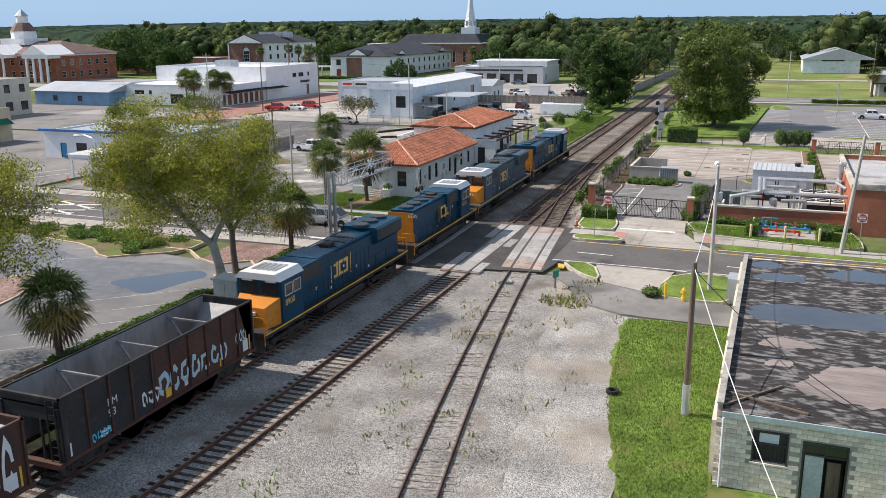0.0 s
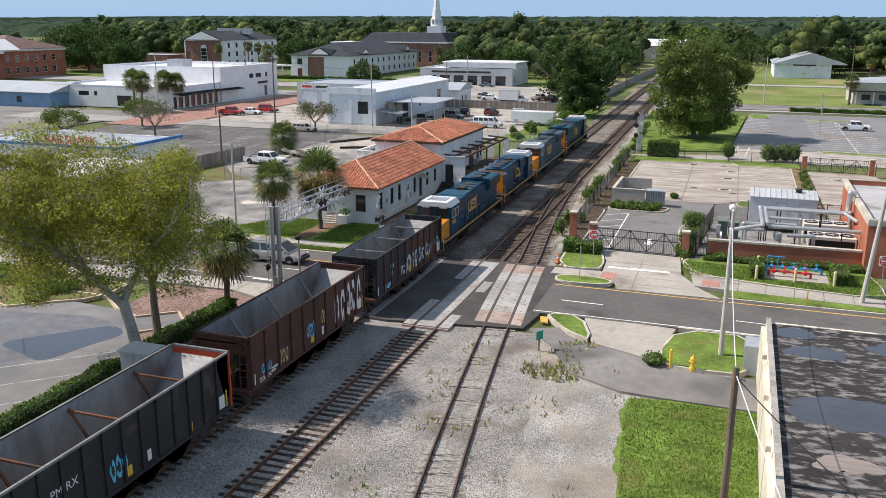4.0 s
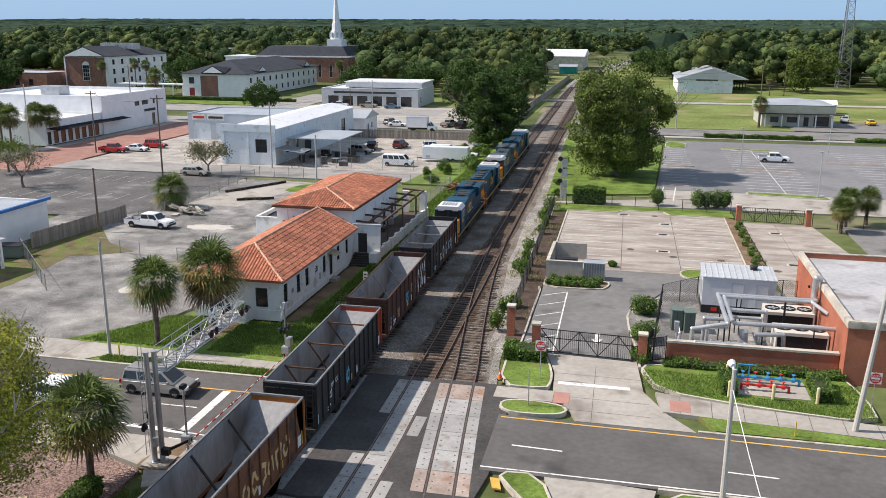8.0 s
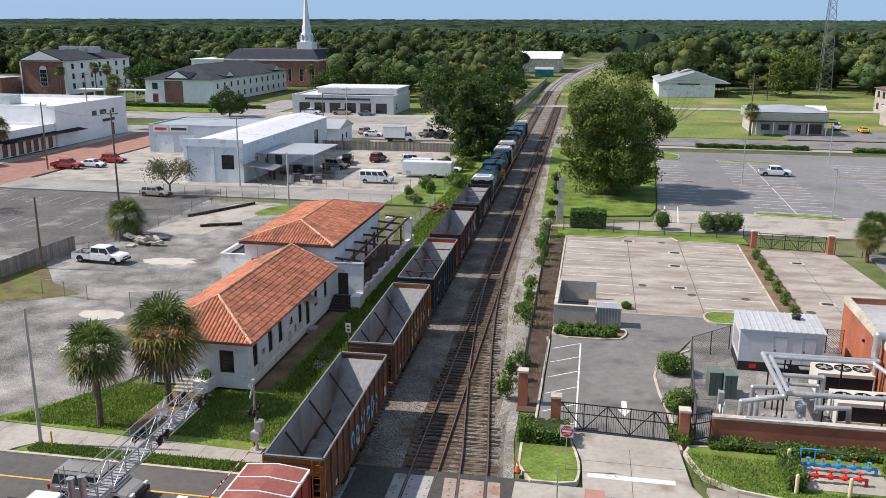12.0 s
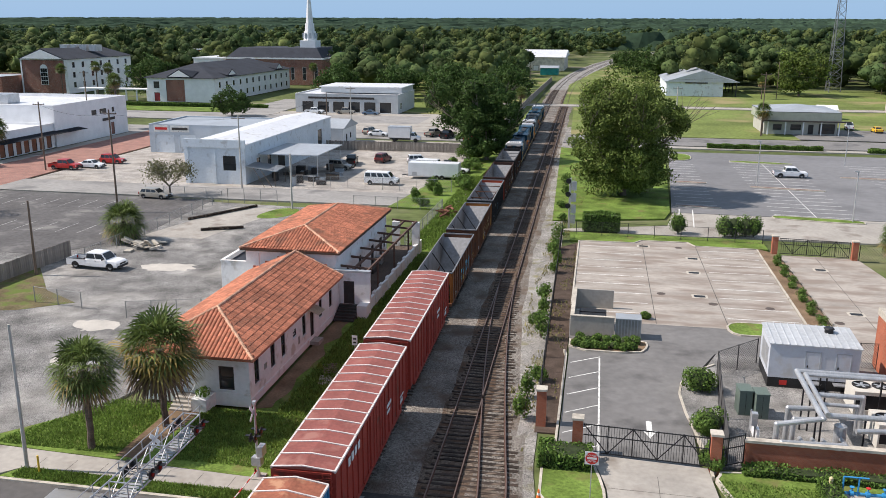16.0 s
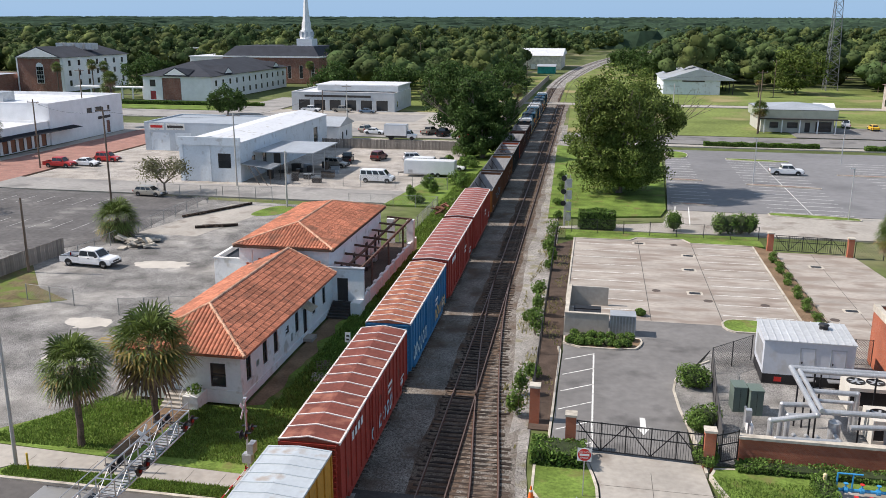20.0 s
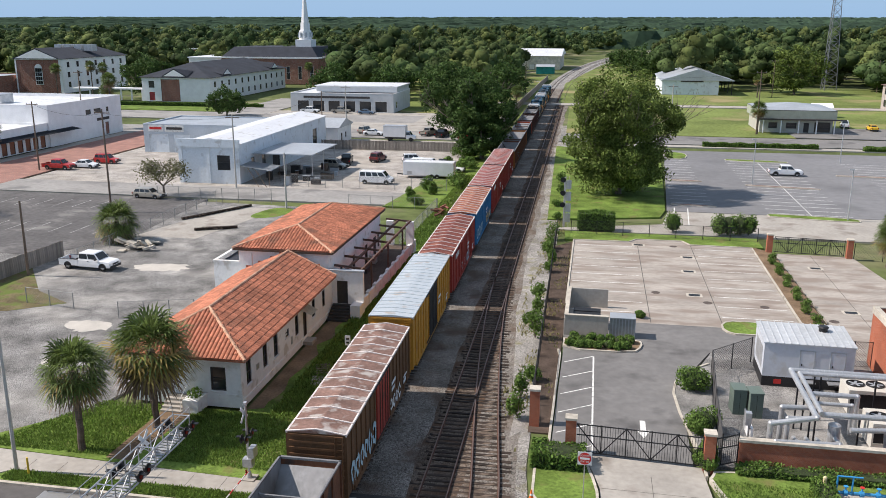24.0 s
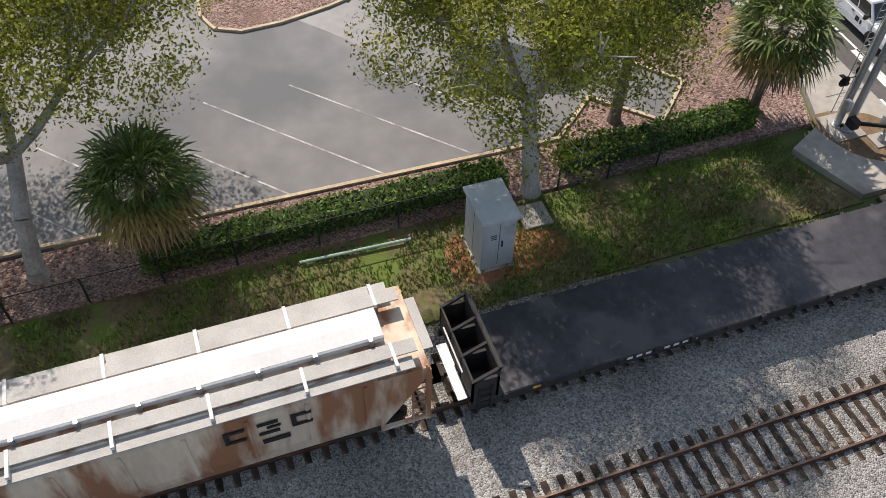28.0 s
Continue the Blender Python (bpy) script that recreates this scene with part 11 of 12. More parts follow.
def poles():
    t = pole("street_lamp", -24.3, 16.2, 9.0, 0.12, 0.08, POLE_CONC, "slim grey street pole on the footway", "street pole")
    t = pole("street_lamp", -38.0, 3.6, 8.2, 0.11, 0.07, ALU, "grey street lamp with a curved arm", "street lamp")
    bm = bmesh.new()
    q = Vector((0, 0, 8.1))
    for p in ((-0.5, 0.1, 8.55), (-1.5, 0.3, 8.75), (-2.4, 0.5, 8.65)):
        rod(bm, q, p, 0.045, 0.04, 6)
        q = Vector(p)
    part("arm", bm, ALU, t)
    bm = bmesh.new()
    rod(bm, (-2.3, 0.48, 8.64), (-3.1, 0.65, 8.56), 0.1, 0.16, 8)
    part("lamp_head", bm, ALU, t)
    t = pole("utility_pole", 19.2, -20, 7.65, 0.16, 0.12, POLE, "weathered wooden pole with cables", "utility pole")
    bm = bmesh.new()
    rod(bm, (0, 0, -0.3), (0, 0, 1.5), 0.19, 0.19, 8)
    part("ground_sleeve", bm, GREYROOF, t)
    bm = bmesh.new()
    bar(bm, (-0.35, 0, 7.2), (0.35, 0, 7.2), 0.08, 0.08)
    part("bracket", bm, GALV, t)
    t = pole("lamp_pole", 18.7, 1.24, 8.9, 0.17, 0.10, POLE_CONC, "pale concrete pole on the grass island", "pole", 0.1)
    bm = bmesh.new()
    rod(bm, (0, 0, 8.65), (-0.05, 0.35, 9.0), 0.06, 0.05, 6)
    rod(bm, (-0.05, 0.25, 8.95), (-0.1, 0.55, 9.0), 0.13, 0.2, 10)
    part("lamp_head", bm, WHITE, t)
    pole("concrete_pole", 28.0, 15.2, 9.8, 0.19, 0.12, POLE_CONC, "tall pale concrete pole on the grass strip", "pole", 0.05, lean=(0.9, 0.3))
    pole("sign_post", 7.73, 14.43, 2.6, 0.04, 0.04, GALV, "plain grey post on the grass island", "post", 0.1, 6)
    for i, (x, y, h, m, lab) in enumerate(((-49.3, 52.5, 7.8, POLE, "leaning brown pole by the board fence"), (-57.8, 82.4, 14, POLE, "tall brown utility pole in the yard"), (-34.9, 89, 7.8, POLE_CONC, "slim grey pole by the lane"),
                                          (-48.2, 102.4, 11.5, POLE_CONC, "grey utility pole before the blue shop"), (-89, 111.5, 12, POLE, "utility pole by the brick street"), (-106.5, 153, 15, POLE, "tall utility pole by the white store"), (-104, 112, 13, POLE_CONC, "pale pole by the brick street"),
                                          (44.2, 190, 14.7, POLE, "tall utility pole behind the car park"), (24, 183, 11.7, POLE_CONC, "pale pole at the field's edge"), (-60, 182, 9, POLE, "utility pole by the cross street"),
                                          (-49.3, 167, 11.5, POLE_CONC, "pale pole beside the tyre shop street"), (-104, 322, 13.5, POLE, "far utility pole by the church"), (-80, 330, 13.5, POLE, "far utility pole past the tyre shop"), (-69.6, 345, 17, POLE, "tall far utility pole past the tyre shop"), (-63, 352, 16, POLE, "far utility pole past the tyre shop"), (67, 300, 13, POLE, "utility pole beside the field"), (-20, 300, 11, POLE, "utility pole along the far track"), (110, 330, 12, POLE, "far utility pole by the woods"))):
        t = pole("utility_pole", x, y, h, 0.15, 0.1, m, lab, "utility pole")
        if h > 11:
            bm = bmesh.new()
            bar(bm, (-1.1, 0, h - 0.5), (1.1, 0, h - 0.5), 0.1, 0.12)
            part("crossarm", bm, POLE, t)
            for k in (-1.0, 0, 1.0):
                bm = bmesh.new()
                rod(bm, (k, 0, h - 0.44), (k, 0, h - 0.25), 0.05, n=6)
                part("insulator", bm, GALV, t)
    for x, y, h in ((32.6, 121, 7.2), (40.7, 95.2, 6.8), (52, 145.6, 7.4), (62, 118, 7.0)):
        t = pole("lot_lamp", x, y, h, 0.09, 0.07, ALU, "slim grey lamp post in the car park", "lamp post")
        part("lamp_head", B((-0.5, -0.15, h - 0.02, 0.1, 0.15, h + 0.1)), ALU, t)
    # railway signal by the rear fence
    s = absolute("railway_signal", 3.9, 85, 0, "grey railway signal mast with black heads and a ladder", "railway signal")
    bm = bmesh.new()
    rod(bm, (3.9, 85, -0.2), (3.9, 85, 6.4), 0.12, 0.11, 8)
    part("mast", bm, GALV, s)
    for z in (0.6, 1.9, 3.4, 4.9):
        part("back_panel", B((4.08, 84.86, z, 4.72, 84.92, z + 1.15)), ALU, s)
    bm = bmesh.new()
    for dx in (-0.22, 0.22):
        rod(bm, (3.9 + dx + 0.35, 84.8, 0), (3.9 + dx + 0.35, 84.8, 6.6), 0.025, n=5)
    for k in range(18):
        rod(bm, (4.03, 84.8, 0.4 + k * 0.34), (4.47, 84.8, 0.4 + k * 0.34), 0.016, n=4)
    part("ladder", bm, GALV, s)
    for z in (6.1, 4.4, 2.9):
        bm = bmesh.new()
        rod(bm, (3.7, 84.7, z), (3.7, 84.62, z), 0.34, n=14)
        rod(bm, (3.7, 85.0, z), (3.7, 84.7, z), 0.16, n=8)
        part("signal_head", bm, SIGNAL_BLACK, s)


poles()


def wire(a, b, sag, r, material, label, name="overhead_wire", n=14):
    a, b = Vector(a), Vector(b)
    cu = bpy.data.curves.new(name, "CURVE")
    cu.dimensions, cu.bevel_depth, cu.bevel_resolution = "3D", r, 1
    sp = cu.splines.new("POLY")
    sp.points.add(n)
    for i in range(n + 1):
        sp.points[i].co = (*(a.lerp(b, i / n) - Vector((0, 0, sag * 4 * (i / n) * (1 - i / n)))), 1)
    cu.materials.append(material)
    tagged(new(name, cu), label, "cable")


wire((19.2, -20, 7.4), (23.4, -30.6, 2.0), 0.35, 0.022, WHITE, "sagging white service cable")
wire((19.2, -20, 7.5), (18.7, 1.2, 8.0), 0.5, 0.02, WHITE, "white cable between the poles")
wire((19.2, -20, 7.3), (27.2, -25.8, 3.3), 0.5, 0.022, WIRE, "dark cable over the flat roof")
wire((-57.8, 82.4, 13.4), (-48.2, 102.4, 11), 0.5, 0.015, WIRE, "thin dark overhead wire between poles")
wire((-48.2, 102.4, 11), (-60, 182, 8.6), 1.2, 0.02, WIRE, "thin dark overhead wire between poles")
wire((-57.8, 82.4, 13.4), (-89, 111.5, 11.6), 0.9, 0.02, WIRE, "thin dark overhead wire between poles")
wire((28.9, 15.5, 9.6), (140, 15.5, 9.6), 2.0, 0.015, WIRE, "thin dark overhead wire between poles")
wire((44.2, 190, 14.2), (-1, 190, 13), 1.0, 0.02, WIRE, "thin dark overhead wire between poles")
wire((44.2, 190, 14.2), (140, 190, 13), 1.4, 0.02, WIRE, "thin dark overhead wire between poles")


def chain_fence(name, pts, h, label, post=FENCE_STEEL, fabric=FENCE_STEEL, z=-0.1, pitch=3.0, cell=0.32, r=0.006):
    f = absolute(name, pts[0][0], pts[0][1], z, label, "fence")
    bmf = bmesh.new()
    for a, b in zip(pts, pts[1:]):
        a, b = Vector((*a, z)), Vector((*b, z))
        L = (b - a).length
        n = max(1, round(L / pitch))
        d = (b - a) / L
        for i in range(n + 1):
            p = a + d * (L * i / n)
            bm = bmesh.new()
            rod(bm, (p.x, p.y, z - 0.2), (p.x, p.y, z + h + 0.04), 0.042, n=6)
            part("post", bm, post, f)
        bm = bmesh.new()
        rod(bm, a + Vector((0, 0, h)), b + Vector((0, 0, h)), 0.022, n=6)
        part("top_rail", bm, post, f)
        m = int(L / cell)
        up = h / cell
        for i in range(-int(up), m + 1):
            for s in (0, 1):
                u0, u1 = max(0.0, i * cell), min(L, i * cell + h)
                if u1 - u0 < 0.1:
                    continue
                w0, w1 = u0 - i * cell, u1 - i * cell
                if s:
                    w0, w1 = h - w0, h - w1
                p, q = a + d * u0, a + d * u1
                rod(bmf, (p.x, p.y, z + w0), (q.x, q.y, z + w1), r, n=3)
    ob = part("wire_mesh", bmf, fabric, f)
    tagged(ob, "", "", "", "stuff")
    return f


def picket_run(parent, a, b, h, z=0.0, pitch=0.16, material=BLACK, posts=True, brace=False, r=0.011):
    a, b = Vector((*a, z)), Vector((*b, z))
    L = (b - a).length
    d = (b - a) / L
    if posts:
        n = max(1, round(L / 2.4))
        for i in range(n + 1):
            p = a + d * (L * i / n)
            part("post", B((p.x - 0.035, p.y - 0.035, z - 0.2, p.x + 0.035, p.y + 0.035, z + h + 0.06)), material, parent)
    for k in (0.1, h * 0.62, h - 0.06):
        bm = bmesh.new()
        bar(bm, a + Vector((0, 0, k)), b + Vector((0, 0, k)), 0.045, 0.06)
        part("rail", bm, material, parent)
    n = int(L / pitch)
    me = cached("picket%.2f_%.3f" % (h, r), lambda: B((-r, -r, 0.06, r, r, h)))
    for i in range(1, n):
        p = a + d * (L * i / n)
        ob = link("picket", me, material, parent)
        ob.matrix_basis = Matrix.Translation((p.x, p.y, z))
    if brace:
        m = 5
        for i in range(m):
            p, q = a + d * (L * i / m), a + d * (L * (i + 1) / m)
            bm = bmesh.new()
            lo, hi = (0.1, h - 0.06) if i % 2 else (h - 0.06, 0.1)
            bar(bm, p + Vector((0, 0, lo)), q + Vector((0, 0, hi)), 0.04, 0.06)
            part("diagonal", bm, material, parent)
            part("upright", B((q.x - 0.03, q.y - 0.03, z + 0.06, q.x + 0.03, q.y + 0.03, z + h)), material, parent)


def pillar(x, y, h, label, w=0.31, cap=CURB):
    p = absolute("brick_pillar", x, y, 0, label, "pillar", "brick pillars")
    part("shaft", B((x - w, y - w, -0.2, x + w, y + w, h - 0.14)), BRICK, p)
    part("cap", B((x - w - 0.05, y - w - 0.05, h - 0.14, x + w + 0.05, y + w + 0.05, h)), cap, p)


def fences():
    for x, y, h in ((7.1, 24.5, 2.4), (15.1, 23.9, 2.4), (4.65, 28.1, 2.5), (27.5, 76.3, 2.2), (35.8, 75.3, 2.2)):
        pillar(x, y, h, "red brick gate pillar with a pale cap")
    g = absolute("sliding_gate", 11, 24.2, 0, "black steel sliding gate with diagonal braces", "gate")
    picket_run(g, (7.45, 24.45), (14.75, 23.95), 1.95, 0.06, 0.15, posts=False, brace=True)
    g = absolute("rear_gate", 31.6, 75.8, 0, "black steel rear gate with diagonal braces", "gate")
    picket_run(g, (28.0, 76.2), (35.3, 75.5), 1.9, 0.06, 0.22, posts=False, brace=True, r=0.014)
    g = absolute("pedestrian_gate", 16.1, 24.5, 0, "narrow black pedestrian gate", "gate")
    picket_run(g, (15.5, 24.1), (16.85, 24.9), 1.9, 0.05, 0.14)
    f = absolute("black_fence", 16.5, 35, 0, "black steel fence round the cooling plant", "fence")
    dark = mat("black coated wire", (0.03, 0.03, 0.032), 0.6, var=0.2)
    chain_fence("plant_fence", [(15.9, 24.6), (16.3, 31), (16.9, 38.3), (20.2, 41.6)], 2.0, "black mesh fence round the cooling plant", BLACK, dark, 0.0, 2.6, 0.2, 0.011)
    chain_fence("plant_fence", [(26.4, 42.0), (29.0, 42.2)], 2.0, "black mesh fence beside the white cabin", BLACK, dark, 0.0, 1.3, 0.2, 0.011)
    bpy.data.objects.remove(f)
    w = absolute("brick_wall", 23, 24.2, 0, "low red brick wall with a pale concrete coping", "wall")
    part("brickwork", B((16.9, 24.75, -0.2, 28.96, 25.1, 1.5)), BRICK, w)
    part("coping", B((16.85, 24.69, 1.5, 28.96, 25.16, 1.66)), CURB, w)
    chain_fence("track_fence", [(xm(y) + 4.8, y) for y in range(28, 86, 9)], 1.7, "black chain link fence beside the track", BLACK, dark, -0.1, 3.0, 0.24, 0.010)
    chain_fence("rear_fence", [(5, 81.3), (27.0, 80.8)], 1.7, "black chain link fence behind the car park", BLACK, dark, 0.0, 3.0, 0.34, 0.008)
    chain_fence("rear_fence", [(36.3, 75.2), (60, 74.2)], 1.7, "black chain link fence beside the rear gate", BLACK, dark, 0.0, 3.0, 0.34, 0.008)
    g2 = mat("green coated wire", (0.022, 0.036, 0.03), 0.6, var=0.2)
    chain_fence("bank_fence", [(-12.75, -40), (-12.85, -24), (-12.8, -14.6)], 1.45, "low green chain link fence along the hedge", g2, g2, -0.13, 2.8, 0.2, 0.005)
    chain_fence("bank_fence", [(-12.75, -11.0), (-12.7, -6.5)], 1.45, "low green chain link fence along the hedge", g2, g2, -0.13, 2.8, 0.2, 0.005)
    for a, b in (((-33, 42), (-26.8, 44)), ((-43.7, 44.4), (-38.4, 43.6))):
        chain_fence("yard_gate", [a, b], 1.5, "half open chain link yard gate", z=0.0, pitch=2.2, cell=0.3)
    chain_fence("lane_fence", [(-56, 92), (-46, 92.3), (-38.5, 92.6)], 1.9, "chain link fence along the lane", z=0.0, cell=0.4, r=0.008)
    chain_fence("lane_fence", [(-27, 92.8), (-14, 92.6)], 1.5, "chain link fence behind the depot", z=0.0, cell=0.4, r=0.008)
    chain_fence("lane_fence", [(-14.2, 70), (-14.0, 92)], 1.6, "chain link fence beside the depot porch", z=0.0, cell=0.35, r=0.008)
    chain_fence("lot_fence", [(-47.2, 58), (-46.8, 92)], 1.5, "low fence along the old lot", z=0.0, cell=0.4, r=0.008)
    chain_fence("shop_fence", [(-40, 105), (-26, 105.3), (-15, 105.6)], 1.9, "chain link fence before the shop yard", z=0.0, cell=0.4, r=0.01)
    chain_fence("crab_fence", [(-40, 30), (-52, 42)], 1.6, "chain link fence by the snack building", z=0.0, cell=0.35)
    wood = mat("grey weathered fence board", (0.26, 0.23, 0.20), 0.95, var=0.2, s1=0.6, s2=6, rand=0.22, stretch=(1, 1, 0.3))
    for name, pts, h, lab in (("board_fence", [(-66, 146.5), (-17, 147.5)], 1.9, "grey board fence behind the shop yard"), ("board_fence", [(-51.8, 43.5), (-50.2, 60)], 1.8, "weathered board fence by the yard")):
        f = absolute(name, pts[0][0], pts[0][1], 0, lab, "fence")
        a, b = Vector((*pts[0], 0)), Vector((*pts[1], 0))
        L = (b - a).length
        n = int(L / 0.3)
        me = cached("fence_board%.1f" % h, lambda: B((-0.14, -0.015, -0.1, 0.14, 0.015, h)))
        ang = math.degrees(math.atan2((b - a).y, (b - a).x))
        rnd = random.Random(len(lab))
        for i in range(n):
            p = a.lerp(b, (i + 0.5) / n)
            ob = link("board", me, wood, f)
            ob.matrix_basis = pose(p.x, p.y, rnd.uniform(-0.06, 0.03), 0, rnd.uniform(-1, 1), ang) if not f.get("abs") else pose(p.x, p.y, rnd.uniform(-0.06, 0.03), 0, rnd.uniform(-1, 1), ang)
        for z in (0.4, h - 0.3):
            bm = bmesh.new()
            off = Vector((-(b - a).y, (b - a).x, 0)).normalized() * 0.05
            bar(bm, a + off + Vector((0, 0, z)), b + off + Vector((0, 0, z)), 0.06, 0.1)
            part("rail", bm, wood, f)
    f = absolute("brown_fence", -17, 290, 0, "long brown board fence beside the far track", "fence")
    part("fence_wall", B((-17.2, 195, -0.2, -17.0, 385, 2.0)), wood, f)


fences()


def plant():
    """The cooling plant: white cabin, fan units, lagged pipes and cabinets; the brick block beside it."""
    h = absolute("brick_block", 44, 33, 0, "flat-roofed red brick building with a pale coping", "building")
    win = [(6.0, 8.0, 1.2, 2.8), (14, 16, 1.2, 2.8), (22, 24, 1.2, 2.8)]
    shell(h, 29.0, 23.5, 60, 43.2, -0.2, 4.5, BRICK, south=win, thick=0.3)
    flat_roof(h, 29.0, 23.5, 60, 43.2, 4.5, mat("stained grey roof membrane", (0.42, 0.42, 0.43), 0.8, var=0.15, s1=0.2, s2=2, stain=(0.24, 0.22, 0.21), stain_amount=0.3, stain_scale=0.3), 0.45, CURB, 0.32)
    part("coping_band", B((28.93, 23.43, 4.05, 60.07, 23.5, 4.5), (28.93, 23.5, 4.05, 29.0, 43.2, 4.5)), CURB, h)
    for y in (30, 37):
        part("wall_lamp", B((28.85, y, 2.9, 29.0, y + 0.2, 3.1)), BLACK, h)
    c = thing("white_cabin", 23.3, 39.1, 0, -1.0, "white metal plant cabin with a ribbed roof", "cabin")
    w, d = 3.03, 1.98
    part("base", B((-w, -d, 0.0, w, d, 0.75)), BLACK, c)
    part("wall_panel", B((-w, -d, 0.75, w, d, 3.25)), mat("pale grey cabin panel", (0.55, 0.58, 0.63), 0.5, var=0.06, s1=0.4, s2=4, stain=(0.5, 0.5, 0.5), stain_amount=0.05), c)
    bm = bmesh.new()
    shape(bm, [(-w - 0.08, -d - 0.1, 3.25), (w + 0.08, -d - 0.1, 3.25), (w + 0.08, d + 0.1, 3.42), (-w - 0.08, d + 0.1, 3.42), (-w - 0.08, -d - 0.1, 3.33), (w + 0.08, -d - 0.1, 3.33), (w + 0.08, d + 0.1, 3.5), (-w - 0.08, d + 0.1, 3.5)], [(3, 2, 1, 0), (4, 5, 6, 7), (0, 1, 5, 4), (1, 2, 6, 5), (2, 3, 7, 6), (3, 0, 4, 7)])
    cabin_roof = mat("grey white cabin roof", (0.50, 0.52, 0.54), 0.5, metal=0.1, var=0.12, s1=0.5, s2=4)
    roof = part("roof", bm, cabin_roof, c)
    for k in range(12):
        x = -w + 0.25 + k * (2 * w - 0.5) / 11
        bm = bmesh.new()
        bar(bm, (x, -d - 0.1, 3.35), (x, d + 0.1, 3.52), 0.06, 0.06)
        part("rib", bm, cabin_roof, roof)
    for x in (-0.1, 1.95):
        dr = part("cabin_door", B((x - 0.45, -d - 0.03, 0.8, x + 0.45, -d, 2.8)), MATS["pale grey cabin panel"], c)
        part("door_frame", B((x - 0.52, -d - 0.045, 0.8, x - 0.45, -d - 0.002, 2.87), (x + 0.45, -d - 0.045, 0.8, x + 0.52, -d - 0.002, 2.87), (x - 0.45, -d - 0.045, 2.8, x + 0.45, -d - 0.002, 2.87)), GREYROOF, dr)
        part("door_handle", B((x - 0.38, -d - 0.07, 1.7, x - 0.3, -d - 0.03, 1.85)), BLACK, dr)
        part("door_step", B((x - 0.6, -d - 0.6, 0.6, x + 0.6, -d - 0.05, 0.68)), GALV, c)
    part("side_louvre", B((-w - 0.03, -1.4, 1.2, -w, 1.2, 2.8)), ALU, c)
    part("label_plate", B((-2.2, -d - 0.012, 0.2, -1.7, -d, 0.55)), RED, c, "small red mark on the base")
    bm = bmesh.new()
    rod(bm, (1.4, 0.8, 3.4), (1.4, 0.8, 3.75), 0.3, n=12)
    rod(bm, (1.4, 0.8, 3.75), (1.4, 0.8, 3.85), 0.4, 0.3, n=12)
    part("roof_vent", bm, BLACK, c)
    part("floor_slab", B((-w - 0.4, -d - 0.9, -0.1, w + 0.4, d + 0.3, 0.0)), CONCRETE, c)
    beige = mat("beige unit casing", (0.62, 0.60, 0.54), 0.5, var=0.08)
    for y in (29.2, 34.2):
        u = thing("fan_unit", 27.0 if y < 30 else 26.9, y, 0, 0, "beige cooling unit with three black fans on top", "cooling unit", "cooling units")
        part("casing", B((-1.9, -1.15, 0.15, 1.9, 1.15, 0.5), (-1.9, -1.15, 1.55, 1.9, 1.15, 1.8), (-1.9, -1.15, 0.5, -1.8, 1.15, 1.55), (1.8, -1.15, 0.5, 1.9, 1.15, 1.55)), beige, u)
        part("coil", B((-1.8, -1.1, 0.5, 1.8, 1.1, 1.55)), BLACK, u)
        part("skid", B((-1.8, -0.9, -0.05, 1.8, -0.7, 0.15), (-1.8, 0.7, -0.05, 1.8, 0.9, 0.15)), GALV, u)
        for k in range(3):
            x = -1.25 + k * 1.25
            bm = bmesh.new()
            n = 18
            ring = [[bm.verts.new((x + math.cos(a) * r, math.sin(a) * r, z)) for a in [i * 2 * math.pi / n for i in range(n)]] for r, z in ((0.58, 1.8), (0.58, 1.88), (0.52, 1.88), (0.52, 1.806))]
            for p, q in zip(ring, ring[1:]):
                for i in range(n):
                    bm.faces.new((p[i], p[(i + 1) % n], q[(i + 1) % n], q[i]))
            fan = part("fan_ring", bm, BLACK, u)
            bm = bmesh.new()
            rod(bm, (x, 0, 1.802), (x, 0, 1.808), 0.52, n=18)
            part("fan_well", bm, SIGNAL_BLACK, fan)
            bm = bmesh.new()
            rod(bm, (x, 0, 1.81), (x, 0, 1.87), 0.1, n=8)
            for i in range(5):
                a = i * 2 * math.pi / 5
                bar(bm, (x, 0, 1.84), (x + math.cos(a) * 0.48, math.sin(a) * 0.48, 1.84), 0.16, 0.015)
            part("fan_blades", bm, GREYROOF, fan)
    # lagged pipes
    def run(pts, r, label="silver lagged pipe of the cooling plant"):
        t = absolute("lagged_pipe", pts[0][0], pts[0][1], 0, label, "pipe", "lagged pipes")
        bm = bmesh.new()
        V = [Vector(p) for p in pts]
        for a, b in zip(V, V[1:]):
            rod(bm, a, b, r, n=12)
        for p in V[1:-1]:
            bmesh.ops.create_icosphere(bm, subdivisions=2, radius=r * 1.12, matrix=Matrix.Translation(p))
        part("jacket", bm, PIPEMAT, t, smooth=False)
        for a, b in zip(V, V[1:]):
            L = (b - a).length
            for k in range(1, int(L / 1.1)):
                p = a.lerp(b, k * 1.1 / L)
                bm = bmesh.new()
                d = (b - a).normalized() * 0.03
                rod(bm, p - d, p + d, r * 1.05, n=12)
                part("band", bm, ALU, t)
        low = [p for p in V if p.z > 1.4]
        for a, b in zip(V, V[1:]):
            if a.z > 1.4 and b.z > 1.4 and (b - a).length > 3:
                for k in (0.3, 0.8):
                    p = a.lerp(b, k)
                    bm = bmesh.new()
                    bar(bm, (p.x, p.y, -0.1), (p.x, p.y, p.z - r), 0.09, 0.09)
                    part("support", bm, BLACK, t)

